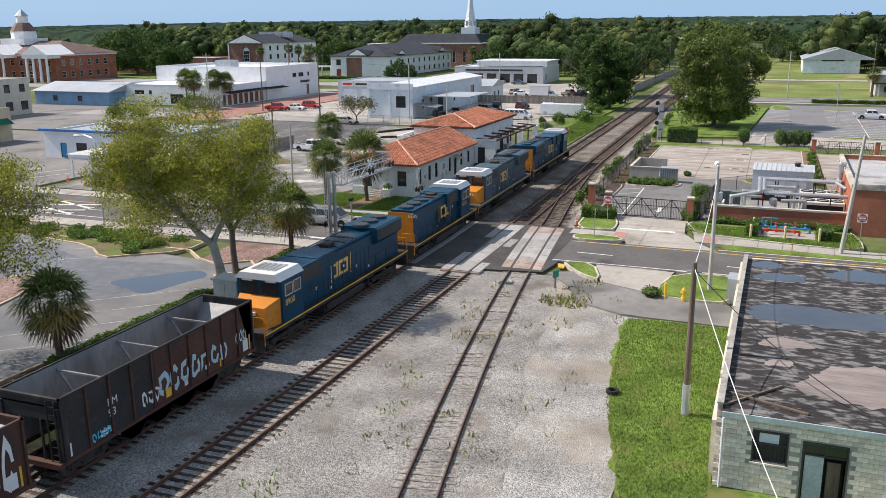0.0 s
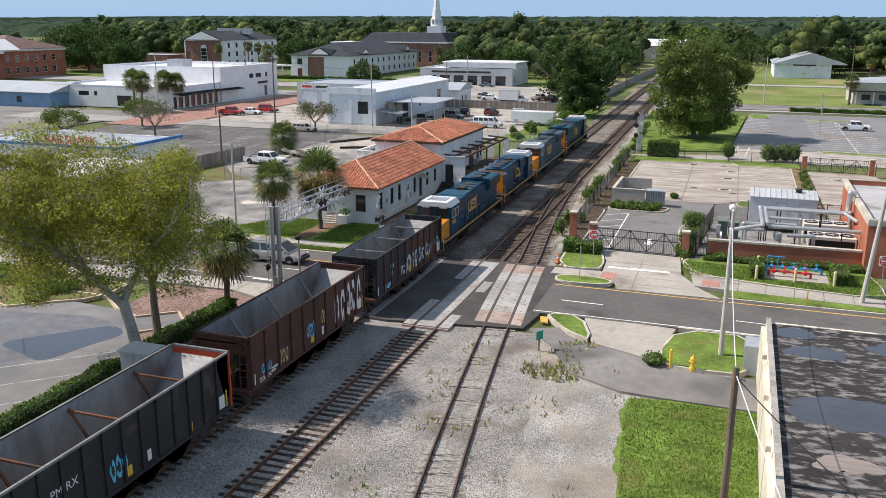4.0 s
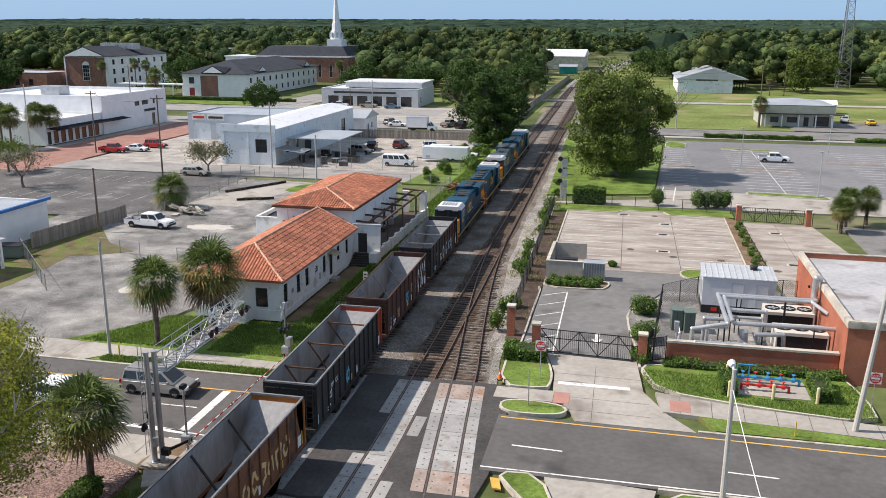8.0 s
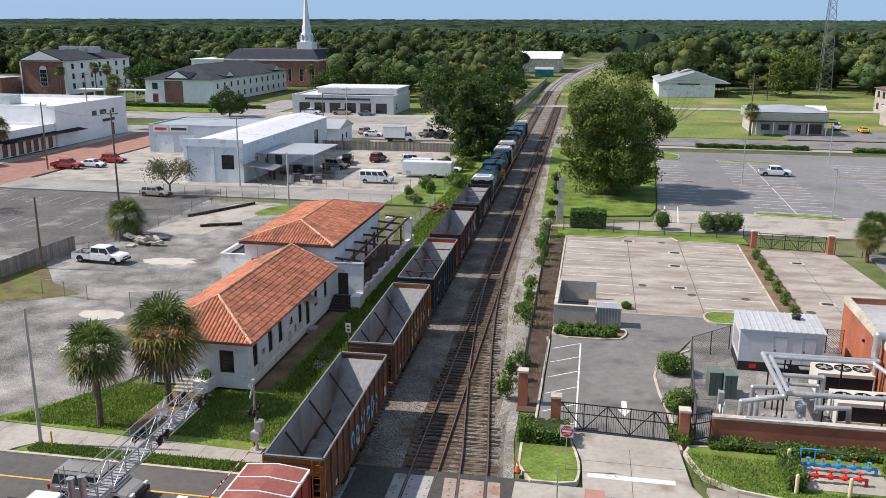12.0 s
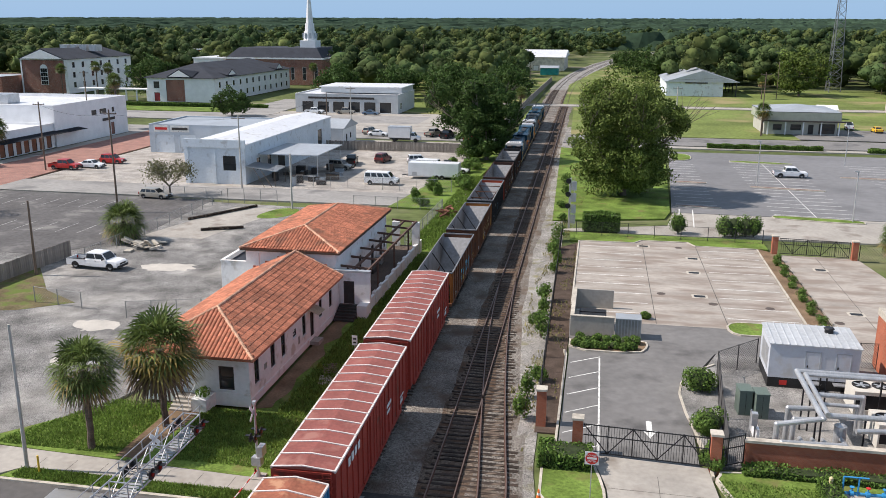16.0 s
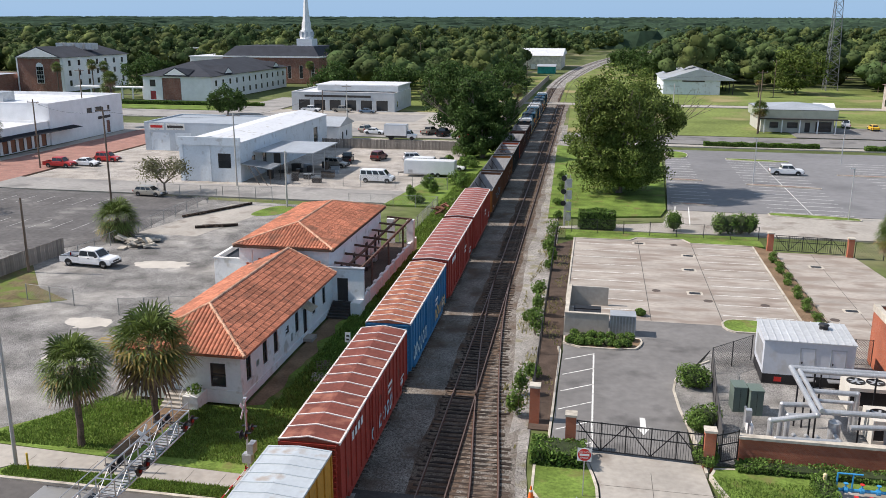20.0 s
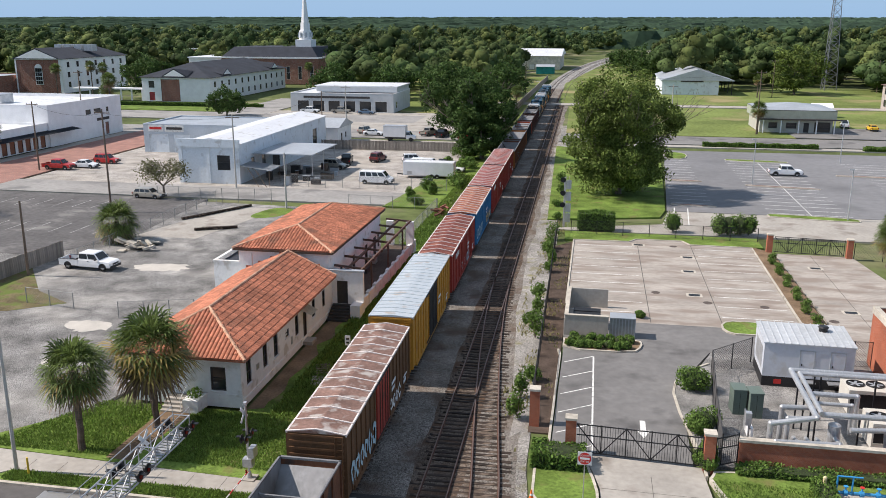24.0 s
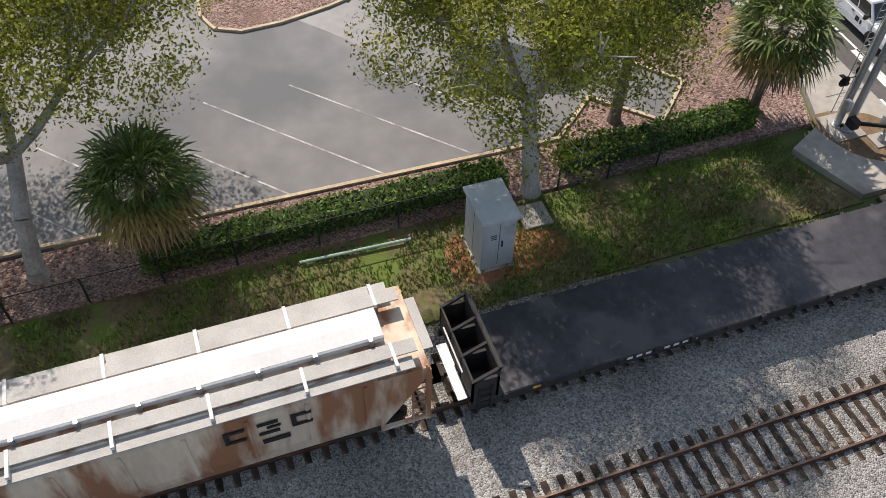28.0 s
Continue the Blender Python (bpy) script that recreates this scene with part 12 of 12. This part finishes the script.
    run([(28.8, 33.4, 0.5), (28.8, 33.4, 3.0), (28.6, 32.35, 3.2), (21.06, 32.37, 3.2), (21.2, 25.6, 3.0), (18.7, 25.67, 2.4), (18.68, 25.67, 0.2)], 0.17)
    run([(29.0, 29.6, 3.0), (28.2, 31.9, 3.2), (21.5, 31.9, 3.2), (21.6, 26.2, 3.0)], 0.15)
    run([(29.0, 32.9, 4.9), (28.55, 32.9, 4.9), (28.5, 32.9, 3.3)], 0.26, "thick silver duct elbow at the brick wall")
    run([(21.73, 26.8, 2.7), (29.0, 27.0, 2.7)], 0.17)
    run([(21.38, 27.9, 2.6), (19.7, 27.7, 2.6), (19.68, 27.7, 0.2)], 0.16)
    run([(21.4, 27.0, 2.3), (19.9, 26.8, 2.3), (19.85, 26.8, 0.2)], 0.15)
    run([(21.8, 29.4, 2.9), (24.4, 29.4, 2.9), (24.45, 29.4, 0.6)], 0.16)
    run([(22.0, 28.9, 2.5), (24.0, 28.9, 2.5), (24.05, 28.9, 0.6)], 0.13)
    run([(18.95, 25.9, 0.3), (18.93, 25.0, 1.6), (22.5, 25.2, 1.6), (22.5, 26.2, 1.5)], 0.14)
    run([(23.2, 26.0, 2.2), (25.3, 26.3, 2.2), (25.4, 26.3, 0.6)], 0.16)
    for x in (20.2, 20.9, 21.5):
        run([(x, 26.3, 0.1), (x, 26.3, 1.3), (x, 25.3, 1.5)], 0.12, "short silver lagged riser by the tank")
    t = thing("pipe_tank", 22.5, 26.6, 0, 0, "upright silver tank among the pipes", "tank")
    bm = bmesh.new()
    rod(bm, (0, 0, 0.0), (0, 0, 2.2), 0.36, n=16)
    rod(bm, (0, 0, 2.2), (0, 0, 2.3), 0.36, 0.2, n=16)
    part("shell", bm, PIPEMAT, t)
    green = mat("green cabinet paint", (0.13, 0.17, 0.145), 0.5, var=0.1)
    for x, y in ((17.9, 32.4), (18.9, 32.0)):
        t = thing("green_cabinet", x, y, 0, 5, "dark green electrical cabinet inside the fence", "cabinet", "green cabinets")
        part("body", B((-0.42, -0.6, -0.05, 0.42, 0.6, 1.7)), green, t)
        part("lid", B((-0.46, -0.64, 1.7, 0.46, 0.64, 1.78)), green, t)
        part("door_seam", B((-0.01, -0.61, 0.1, 0.01, -0.6, 1.6)), BLACK, t)
    t = thing("meter_stand", 17.7, 27.2, 0, 0, "white meter panels on a stand", "meter")
    part("panel", B((0.1, -0.6, 0.5, 0.25, 1.4, 1.5)), WHITE, t)
    part("post", B((-0.05, -0.5, -0.1, 0.05, -0.4, 2.2)), GALV, t)
    part("post", B((-0.05, 1.1, -0.1, 0.05, 1.2, 2.0)), GALV, t)
    part("meter_box", B((-0.25, -0.6, 1.7, 0.1, -0.2, 2.5)), ALU, t)
    # valve pad
    slab("valve_pad", rect(21.4, 19.3, 26.2, 22.3), 0.15, CONCRETE, 0.2, "concrete pad under the valves")
    for mname, m, y, n, lab in (("blue", BLUE, 21.6, 5, "blue water main valves on the pad"), ("red", RED, 20.2, 4, "red fire main valves on the pad")):
        t = absolute("%s_valve_assembly" % mname, 23.5, y, 0, lab, "pipe valves")
        x0, x1 = (21.6, 25.8) if mname == "blue" else (21.8, 24.9)
        bm = bmesh.new()
        rod(bm, (x0, y, 0.1), (x0, y, 0.6), 0.09, n=8)
        rod(bm, (x0, y, 0.55), (x1, y, 0.55), 0.09, n=8)
        rod(bm, (x1, y, 0.1), (x1, y, 0.6), 0.09, n=8)
        part("main_pipe", bm, m, t)
        for k in range(n):
            x = x0 + (k + 0.5) * (x1 - x0) / n
            bm = bmesh.new()
            rod(bm, (x - 0.1, y, 0.55), (x + 0.1, y, 0.55), 0.17, n=10)
            rod(bm, (x, y, 0.55), (x, y, 0.92), 0.045, n=6)
            v = part("valve", bm, m, t)
            bm = bmesh.new()
            rod(bm, (x, y, 0.92), (x, y, 0.95), 0.13, n=10)
            part("handwheel", bm, RED if k % 2 else m, v)
        if mname == "blue":
            bm = bmesh.new()
            for q in ((21.7, 22.1), (22.5, 22.1)):
                rod(bm, (*q, 0.1), (*q, 1.25), 0.05, n=6)
            rod(bm, (21.7, 22.1, 1.25), (23.0, 22.1, 1.25), 0.05, n=6)
            part("test_pipe", bm, m, t)
    cream = mat("cream bollard paint", (0.68, 0.58, 0.34), 0.6, var=0.12)
    for x, y in ((21.0, 21.9), (20.85, 18.8), (23.7, 18.9), (26.5, 18.9)):
        t = thing("bollard", x, y, 0.05, 0, "cream painted steel bollard by the valve pad", "bollard", "valve pad bollards")
        bm = bmesh.new()
        rod(bm, (0, 0, -0.2), (0, 0, 1.15), 0.11, n=12)
        rod(bm, (0, 0, 1.15), (0, 0, 1.22), 0.11, 0.05, n=12)
        part("tube", bm, cream, t)
    t = thing("marker_post", 24.25, 13.6, 0.05, 0, "slim yellow marker post on the grass strip", "post")
    part("post", B((-0.04, -0.04, -0.1, 0.04, 0.04, 1.0)), YELLOW, t)
    # walled refuse enclosure
    e = absolute("refuse_enclosure", 7.6, 49, 0, "concrete walled refuse enclosure with a metal gate", "enclosure")
    part("wall", B((5.8, 45.0, -0.1, 9.4, 45.25, 1.75)), CONCRETE, e)
    part("wall", B((5.8, 45.25, -0.1, 6.05, 53.0, 1.75)), CONCRETE, e)
    part("wall", B((6.05, 52.75, -0.1, 9.4, 53.0, 1.75)), CONCRETE, e)
    part("capping", B((5.76, 44.96, 1.75, 9.44, 45.29, 1.82), (5.76, 45.29, 1.75, 6.09, 53.04, 1.82)), CURB, e)
    gt = part("gate_leaf", B((9.5, 45.1, 0.1, 11.6, 45.16, 1.7)), GREYROOF, e)
    for k in range(8):
        part("slat", B((9.55 + k * 0.255, 45.06, 0.15, 9.72 + k * 0.255, 45.1, 1.65)), FENCE_STEEL, gt)
    part("gate_top", B((9.5, 45.0, 1.7, 11.6, 46.4, 1.76)), GREYROOF, e, "pale blue sheet lid")
    d = thing("green_skip", 7.6, 47.6, 0, 0, "dark green lidded refuse skip in the enclosure", "skip")
    part("body", B((-1.1, -0.8, -0.1, 1.1, 0.8, 1.2)), green, d)
    part("lid", B((-1.15, -0.85, 1.2, 1.15, 0.0, 1.28), (-1.15, 0.02, 1.22, 1.15, 0.85, 1.34)), BLACK, d)
    island("refuse_bed", [(5.8, 41.6), (11.4, 41.6), (12.2, 43.2), (12.0, 44.7), (5.8, 44.8)], DIRT, "kerbed planting bed by the enclosure", steps=1)
    island("lot_end_island", [(19.0, 48.2), (20.2, 47.3), (25.7, 48.2), (25.7, 50.4), (20.4, 51.1), (19.0, 50.2)], GRASS, "small grass island in the car park", steps=1)
    for x, y in ((18.2, 72.3), (17.6, 58.2), (17.8, 66.5), (31.2, 70.2), (31.0, 55.4), (13.0, 77.0)):
        t = thing("drain_grate", x, y, 0.012, 0, "dark iron drain grate in a concrete frame", "drain", "lot drains")
        part("frame", B((-0.75, -0.55, -0.05, 0.75, 0.55, 0.008)), CURB, t)
        part("grate", B((-0.52, -0.32, -0.04, 0.52, 0.32, 0.014)), BLACK, t)
    for x, y in ((18.6, 56), (14.0, 58.4), (28.9, 52.6), (17.0, 77.0), (23.6, 55.6)):
        t = thing("manhole_cover", x, y, 0.012, 0, "round iron manhole cover", "manhole", "manhole covers")
        bm = bmesh.new()
        rod(bm, (0, 0, -0.03), (0, 0, 0.01), 0.42, n=18)
        part("cover", bm, mat("rusty cast iron", (0.10, 0.08, 0.07), 0.8, var=0.25), t)


plant()


def sign_disc(parent, x, y, z, facing):
    """Square white board, red disc, white bar and its words; faces south or north."""
    f = facing
    part("board", B((x - 0.38, y - 0.01, z - 0.38, x + 0.38, y + 0.01, z + 0.38)), WHITE_REFL, parent)
    bm = bmesh.new()
    rod(bm, (x, y + 0.011 * f, z), (x, y + 0.016 * f, z), 0.35, n=24)
    d = part("red_disc", bm, RED, parent)
    part("white_bar", B((x - 0.26, y + (0.016 * f if f > 0 else -0.022), z - 0.06, x + 0.26, y + (0.022 if f > 0 else -0.016), z + 0.06)), WHITE_REFL, d)
    for text, zz in (("DO NOT", 0.12), ("ENTER", -0.22)):
        cu = bpy.data.curves.new("words", "FONT")
        cu.body, cu.size, cu.extrude, cu.align_x = text, 0.15, 0.002, "CENTER"
        ob = new("lettering", cu)
        cu.materials.append(WHITE_REFL)
        ob.parent = parent
        ob.matrix_parent_inverse = parent.matrix_basis.inverted()
        ob.matrix_basis = pose(x, y + 0.02 * f, z + zz, 90, 0, 0 if f < 0 else 180)


def roadside():
    for x, y in ((8.0, 19.0), (29.6, 18.0)):
        t = absolute("no_entry_sign", x, y, 0, "red and white no entry sign on a grey post", "road sign")
        bm = bmesh.new()
        rod(bm, (x, y + 0.06, 0.0), (x, y + 0.06, 3.0), 0.03, n=8)
        part("post", bm, GALV, t)
        sign_disc(t, x, y, 2.6, -1)
    t = absolute("round_sign", -46.5, 17.6, 0, "grey backed round sign by the footway", "road sign")
    bm = bmesh.new()
    rod(bm, (-46.5, 17.6, 0), (-46.5, 17.6, 2.6), 0.03, n=8)
    part("post", bm, GALV, t)
    bm = bmesh.new()
    rod(bm, (-46.46, 17.6, 2.3), (-46.43, 17.6, 2.3), 0.38, n=8)
    part("plate", bm, ALU, t)
    for x, y in ((-56.3, 20.6), (-60.9, 22.6), (-50.0, 19.6), (5.25, 18.24)):
        t = thing("traffic_cone", x, y, 0.12 if x > 0 else 0.0, 0, "orange traffic cone with a dark base" if x > 0 else "orange traffic cone by the snack building", "traffic cone", "traffic cones")
        bm = bmesh.new()
        rod(bm, (0, 0, 0.03), (0, 0, 0.75), 0.17, 0.03, 14)
        part("cone", bm, ORANGE, t)
        part("base", B((-0.2, -0.2, -0.02, 0.2, 0.2, 0.04)), RUBBER if x > 0 else ORANGE, t)
        bm = bmesh.new()
        rod(bm, (0, 0, 0.42), (0, 0, 0.54), 0.099, 0.076, 14)
        part("band", bm, WHITE_REFL, t)
    t = thing("fire_hydrant", 17.2, -1.7, 0.1, 0, "yellow fire hydrant on the grass island", "hydrant")
    bm = bmesh.new()
    rod(bm, (0, 0, -0.1), (0, 0, 0.12), 0.17, n=12)
    rod(bm, (0, 0, 0.1), (0, 0, 0.62), 0.12, n=12)
    rod(bm, (0, 0, 0.58), (0, 0, 0.66), 0.16, n=12)
    part("barrel", bm, YELLOW, t)
    bm = bmesh.new()
    rod(bm, (0, 0, 0.66), (0, 0, 0.8), 0.15, 0.06, 12)
    rod(bm, (0, 0, 0.8), (0, 0, 0.87), 0.04, n=6)
    part("bonnet", bm, YELLOW, t)
    for d in ((1, 0), (-1, 0), (0, -1)):
        bm = bmesh.new()
        rod(bm, (d[0] * 0.08, d[1] * 0.08, 0.45), (d[0] * 0.22, d[1] * 0.22, 0.45), 0.075, n=8)
        part("outlet", bm, YELLOW, t)
    t = thing("bollard", 15.95, -1.5, 0.0, 0, "yellow steel bollard by the kerb", "bollard")
    bm = bmesh.new()
    rod(bm, (0, 0, -0.2), (0, 0, 1.05), 0.1, n=12)
    rod(bm, (0, 0, 1.05), (0, 0, 1.12), 0.1, 0.04, n=12)
    part("tube", bm, YELLOW, t)
    t = thing("bollard", -23.3, 15.9, 0.1, 0, "slim yellow bollard by the street pole", "bollard")
    bm = bmesh.new()
    rod(bm, (0, 0, -0.2), (0, 0, 1.1), 0.06, n=10)
    part("tube", bm, YELLOW, t)
    t = thing("scrap_tyre_on_lawn", 15.4, -18.7, -0.1, 0, "black tyre lying at the lawn's edge", "tyre")
    bm = bmesh.new()
    n = 18
    prof = [(0.2, 0.03), (0.2, 0.19), (0.25, 0.22), (0.33, 0.2), (0.35, 0.11), (0.33, 0.02), (0.25, 0.0)]
    rings = [[bm.verts.new((math.cos(i * 2 * math.pi / n) * r, math.sin(i * 2 * math.pi / n) * r, z)) for r, z in prof] for i in range(n)]
    for i in range(n):
        for k in range(len(prof)):
            m = (k + 1) % len(prof)
            bm.faces.new((rings[i][k], rings[(i + 1) % n][k], rings[(i + 1) % n][m], rings[i][m]))
    part("tread", bm, RUBBER, t)
    t = thing("green_sign", 8.0, -1.2, -0.1, 60, "small teal sign on a short post by the gravel", "sign")
    part("post", B((-0.04, -0.04, -0.2, 0.04, 0.04, 1.1)), POLE, t)
    part("plate", B((-0.3, -0.06, 0.7, 0.3, -0.042, 1.25)), GREENSIGN, t)
    # railway cabinet on the bank
    u = absolute("signal_cabinet", -10.7, -14.8, 0, "tall pale grey signal cabinet on the bank", "cabinet")
    grey = mat("pale cabinet paint", (0.50, 0.53, 0.54), 0.5, var=0.08, s1=0.8, s2=5, stain=(0.36, 0.36, 0.34), stain_amount=0.1)
    bm = bmesh.new()
    box(bm, -11.55, -15.5, -0.1, -9.75, -14.2, 2.5)
    bmesh.ops.bevel(bm, geom=list(bm.edges), offset=0.03, segments=2, affect="EDGES")
    part("body", bm, grey, u)
    part("roof", B((-11.65, -15.6, 2.5, -9.65, -14.1, 2.62)), grey, u)
    part("door_seam", B((-10.66, -15.508, 0.1, -10.64, -15.5, 2.4), (-9.75, -14.86, 0.1, -9.742, -14.84, 2.4)), FRAME_DARK, u)
    part("handle", B((-9.75, -14.75, 1.1, -9.7, -14.7, 1.4)), FRAME_DARK, u)
    for k in range(3):
        part("notice_bar", B((-9.75, -15.2 + 0.02 * k, 1.75 - 0.1 * k, -9.744, -14.95, 1.8 - 0.1 * k)), FRAME_DARK, u, "dark line of small writing")
    part("plinth", B((-11.65, -15.6, -0.25, -9.65, -14.1, -0.1)), CONCRETE, u)
    slab("cabinet_slab", rect(-12.3, -13.1, -11.1, -11.9), -0.04, CONCRETE, 0.2, "small concrete slab by the cabinet")
    soil = mat("rust red soil", (0.30, 0.14, 0.07), 0.95, var=0.3, s1=0.8, s2=6, bump=0.5)
    slab("rust_soil", smooth_poly([(-11.9, -16.4), (-9.4, -16.6), (-9.0, -14.2), (-9.6, -11.6), (-10.9, -12.0), (-11.4, -13.6)]), -0.122, soil, 0.1, "bare rust red soil round the cabinet")
    t = thing("loose_pipe", -12.1, -19.6, -0.05, 0, "pale green pipe lying in the grass", "pipe")
    bm = bmesh.new()
    rod(bm, (-0.1, -2.2, 0.06), (0.1, 2.1, 0.06), 0.06, n=8)
    part("tube", bm, mat("pale green plastic", (0.35, 0.48, 0.40), 0.6, var=0.1), t)
    t = thing("mile_sign", -10.4, 36.5, -0.05, 0, "small white trackside sign on a post", "sign")
    part("post", B((-0.04, -0.04, -0.1, 0.04, 0.04, 1.5)), GALV, t)
    part("plate", B((-0.22, -0.06, 1.2, 0.22, -0.042, 2.0)), WHITE_REFL, t)
    for k in range(2):
        part("number_bar", B((-0.12, -0.066, 1.36 + 0.3 * k, 0.12, -0.06, 1.5 + 0.3 * k)), FRAME_DARK, t)
    t = thing("wooden_pallet", -11.6, 34, 0.0, 20, "weathered wooden pallet in the grass", "pallet")
    for k in range(5):
        part("slat", B((-0.55, -0.9 + k * 0.4, 0.12, 0.55, -0.66 + k * 0.4, 0.15)), POLE, t)
    for k in (-0.5, 0, 0.45):
        part("bearer", B((k, -0.9, 0.0, k + 0.08, 0.95, 0.12)), POLE, t)
    # scrap in the gravel yard
    t = thing("scrap_heap", -43.8, 65.5, 0, 0, "pile of pale slabs and scrap in the yard", "scrap", kind="stuff")
    rnd = random.Random(9)
    bm = bmesh.new()
    for k in range(16):
        x, y, z = rnd.uniform(-2, 2), rnd.uniform(-2, 2), rnd.uniform(0.05, 0.9)
        bar(bm, (x, y, z * 0.6), (x + rnd.uniform(-1.6, 1.6), y + rnd.uniform(-1.2, 1.2), z + rnd.uniform(-0.1, 0.5)), rnd.uniform(0.3, 1.3), rnd.uniform(0.05, 0.25))
    part("slabs", bm, CURB, t)
    wood_old = mat("bleached pallet wood", (0.36, 0.31, 0.25), 0.9, var=0.25, s1=1, s2=9, rand=0.2)
    for i, (x, y, a) in enumerate(((-39.5, 75, 25), (-38.8, 75.6, 22), (-43.5, 83.5, 60), (-42.5, 85.2, 62))):
        t = thing("old_timber", x, y, 0.02, a, "long dark timber lying in the yard", "timber", "yard timbers")
        bm = bmesh.new()
        box(bm, -2.2 - (i > 1) * 2.5, -0.16, 0, 2.2 + (i > 1) * 2.5, 0.16, 0.3)
        bmesh.ops.bevel(bm, geom=list(bm.edges), offset=0.025, segments=1, affect="EDGES")
        part("beam", bm, TIE, t)
    t = thing("wooden_pallet", -11.3, 31.9, -0.02, 12, "weathered wooden pallet on the grass by the depot", "pallet")
    for k in range(6):
        part("plank", B((-0.5, -0.85 + k * 0.29, 0.1, 0.5, -0.62 + k * 0.29, 0.14)), wood_old, t)
    for k in (-0.42, 0.0, 0.42):
        part("bearer", B((k - 0.05, -0.85, 0.0, k + 0.05, 0.85, 0.1)), wood_old, t)
    t = thing("tie_pile", -12.6, 88, 0, 0, "heap of rotten sleepers beside the track", "timber pile", kind="stuff")
    bm = bmesh.new()
    for k in range(22):
        x, y, z = rnd.uniform(-0.8, 0.8), rnd.uniform(-2, 2), rnd.uniform(0.1, 1.0)
        bar(bm, (x, y, z), (x + rnd.uniform(-1, 1), y + rnd.uniform(-1.2, 1.2), z + rnd.uniform(-0.2, 0.2)), 0.22, 0.17)
    part("sleepers", bm, mat("rotten red sleeper", (0.20, 0.09, 0.06), 0.95, var=0.3, s1=1, s2=8, island=0.3), t)
    t = thing("wheeled_skip", -51.5, 40.0, 0, 10, "dark green skip by the yard gate", "skip")
    part("body", B((-1.3, -0.9, 0.1, 1.3, 0.9, 1.3)), MATS["green cabinet paint"], t)
    part("lid", B((-1.35, -0.95, 1.3, 1.35, 0.95, 1.38)), BLACK, t)
    # kerbed islands of the wide car park
    for pts, fill, lab in (([(31.1, 95.4), (41.9, 93.9), (42.4, 95.2), (41.5, 96.2), (31.6, 97.6), (30.6, 96.8)], GRASS, "long grass island in the wide car park"), ([(31.3, 119.0), (42.2, 117.2), (42.6, 118.2), (31.5, 120.2)], MULCH, "kerbed mulch island in the wide car park"), ([(31.6, 145.4), (42.6, 144.2), (42.8, 146.2), (31.6, 147.8)], GRASS, "grass island in the wide car park"), ([(18.4, 101.4), (24.6, 100.6), (24.8, 101.6), (18.5, 102.4)], MULCH, "mulch island at the car park's edge"), ([(19.6, 121.5), (24.8, 121), (24.8, 122.2), (19.7, 122.8)], MULCH, "mulch island at the car park's edge"), ([(20.4, 146), (24.2, 146), (25.2, 152), (23.8, 155), (20.6, 155)], GRASS, "grass island at the car park's corner"), ([(48, 131), (60, 130), (60, 131.2), (48, 132.2)], MULCH, "mulch island in the wide car park")):
        island("lot_island", pts, fill, lab, steps=1)
    paint("wide_lot_lines", [line((18.6 + 0.03 * (i * 2.75), 103.5 + i * 2.75), (24.4, 103.1 + i * 2.75), 0.12) for i in range(16)] + [line((31.4, 98.5 + i * 2.75), (42.0, 97.6 + i * 2.75), 0.12) for i in range(18)] + [line((52, 98.5 + i * 2.75), (63.0, 97.6 + i * 2.75), 0.12) for i in range(18)] + [line((36.7, 97), (37.2, 145), 0.1)] + [line((17.8, 88.4), (18.8, 99.6), 0.14), line((19.8, 88.2), (20.6, 99.4), 0.14)], z=0.012, label="white stall lines")


roadside()


# ---- movement ----
def motions():
    for car, mid, flip in TRAIN:
        rows = []
        for i in range(0, 29):
            y = mid + SPEED * i
            a, b = y - 5.5, y + 5.5
            turn = -math.degrees(math.atan((xt(b) - xt(a)) / 11.0))
            rows.append((float(i), pose(xt(y), y, 0.006, 0, 0, turn + (180 if flip else 0))))
        walk(car, rows)
    for car, y, nose, steps in MOVERS:
        walk(car, [(float(t), pose(x + nose, y, 0.012)) for t, x in steps])


motions()
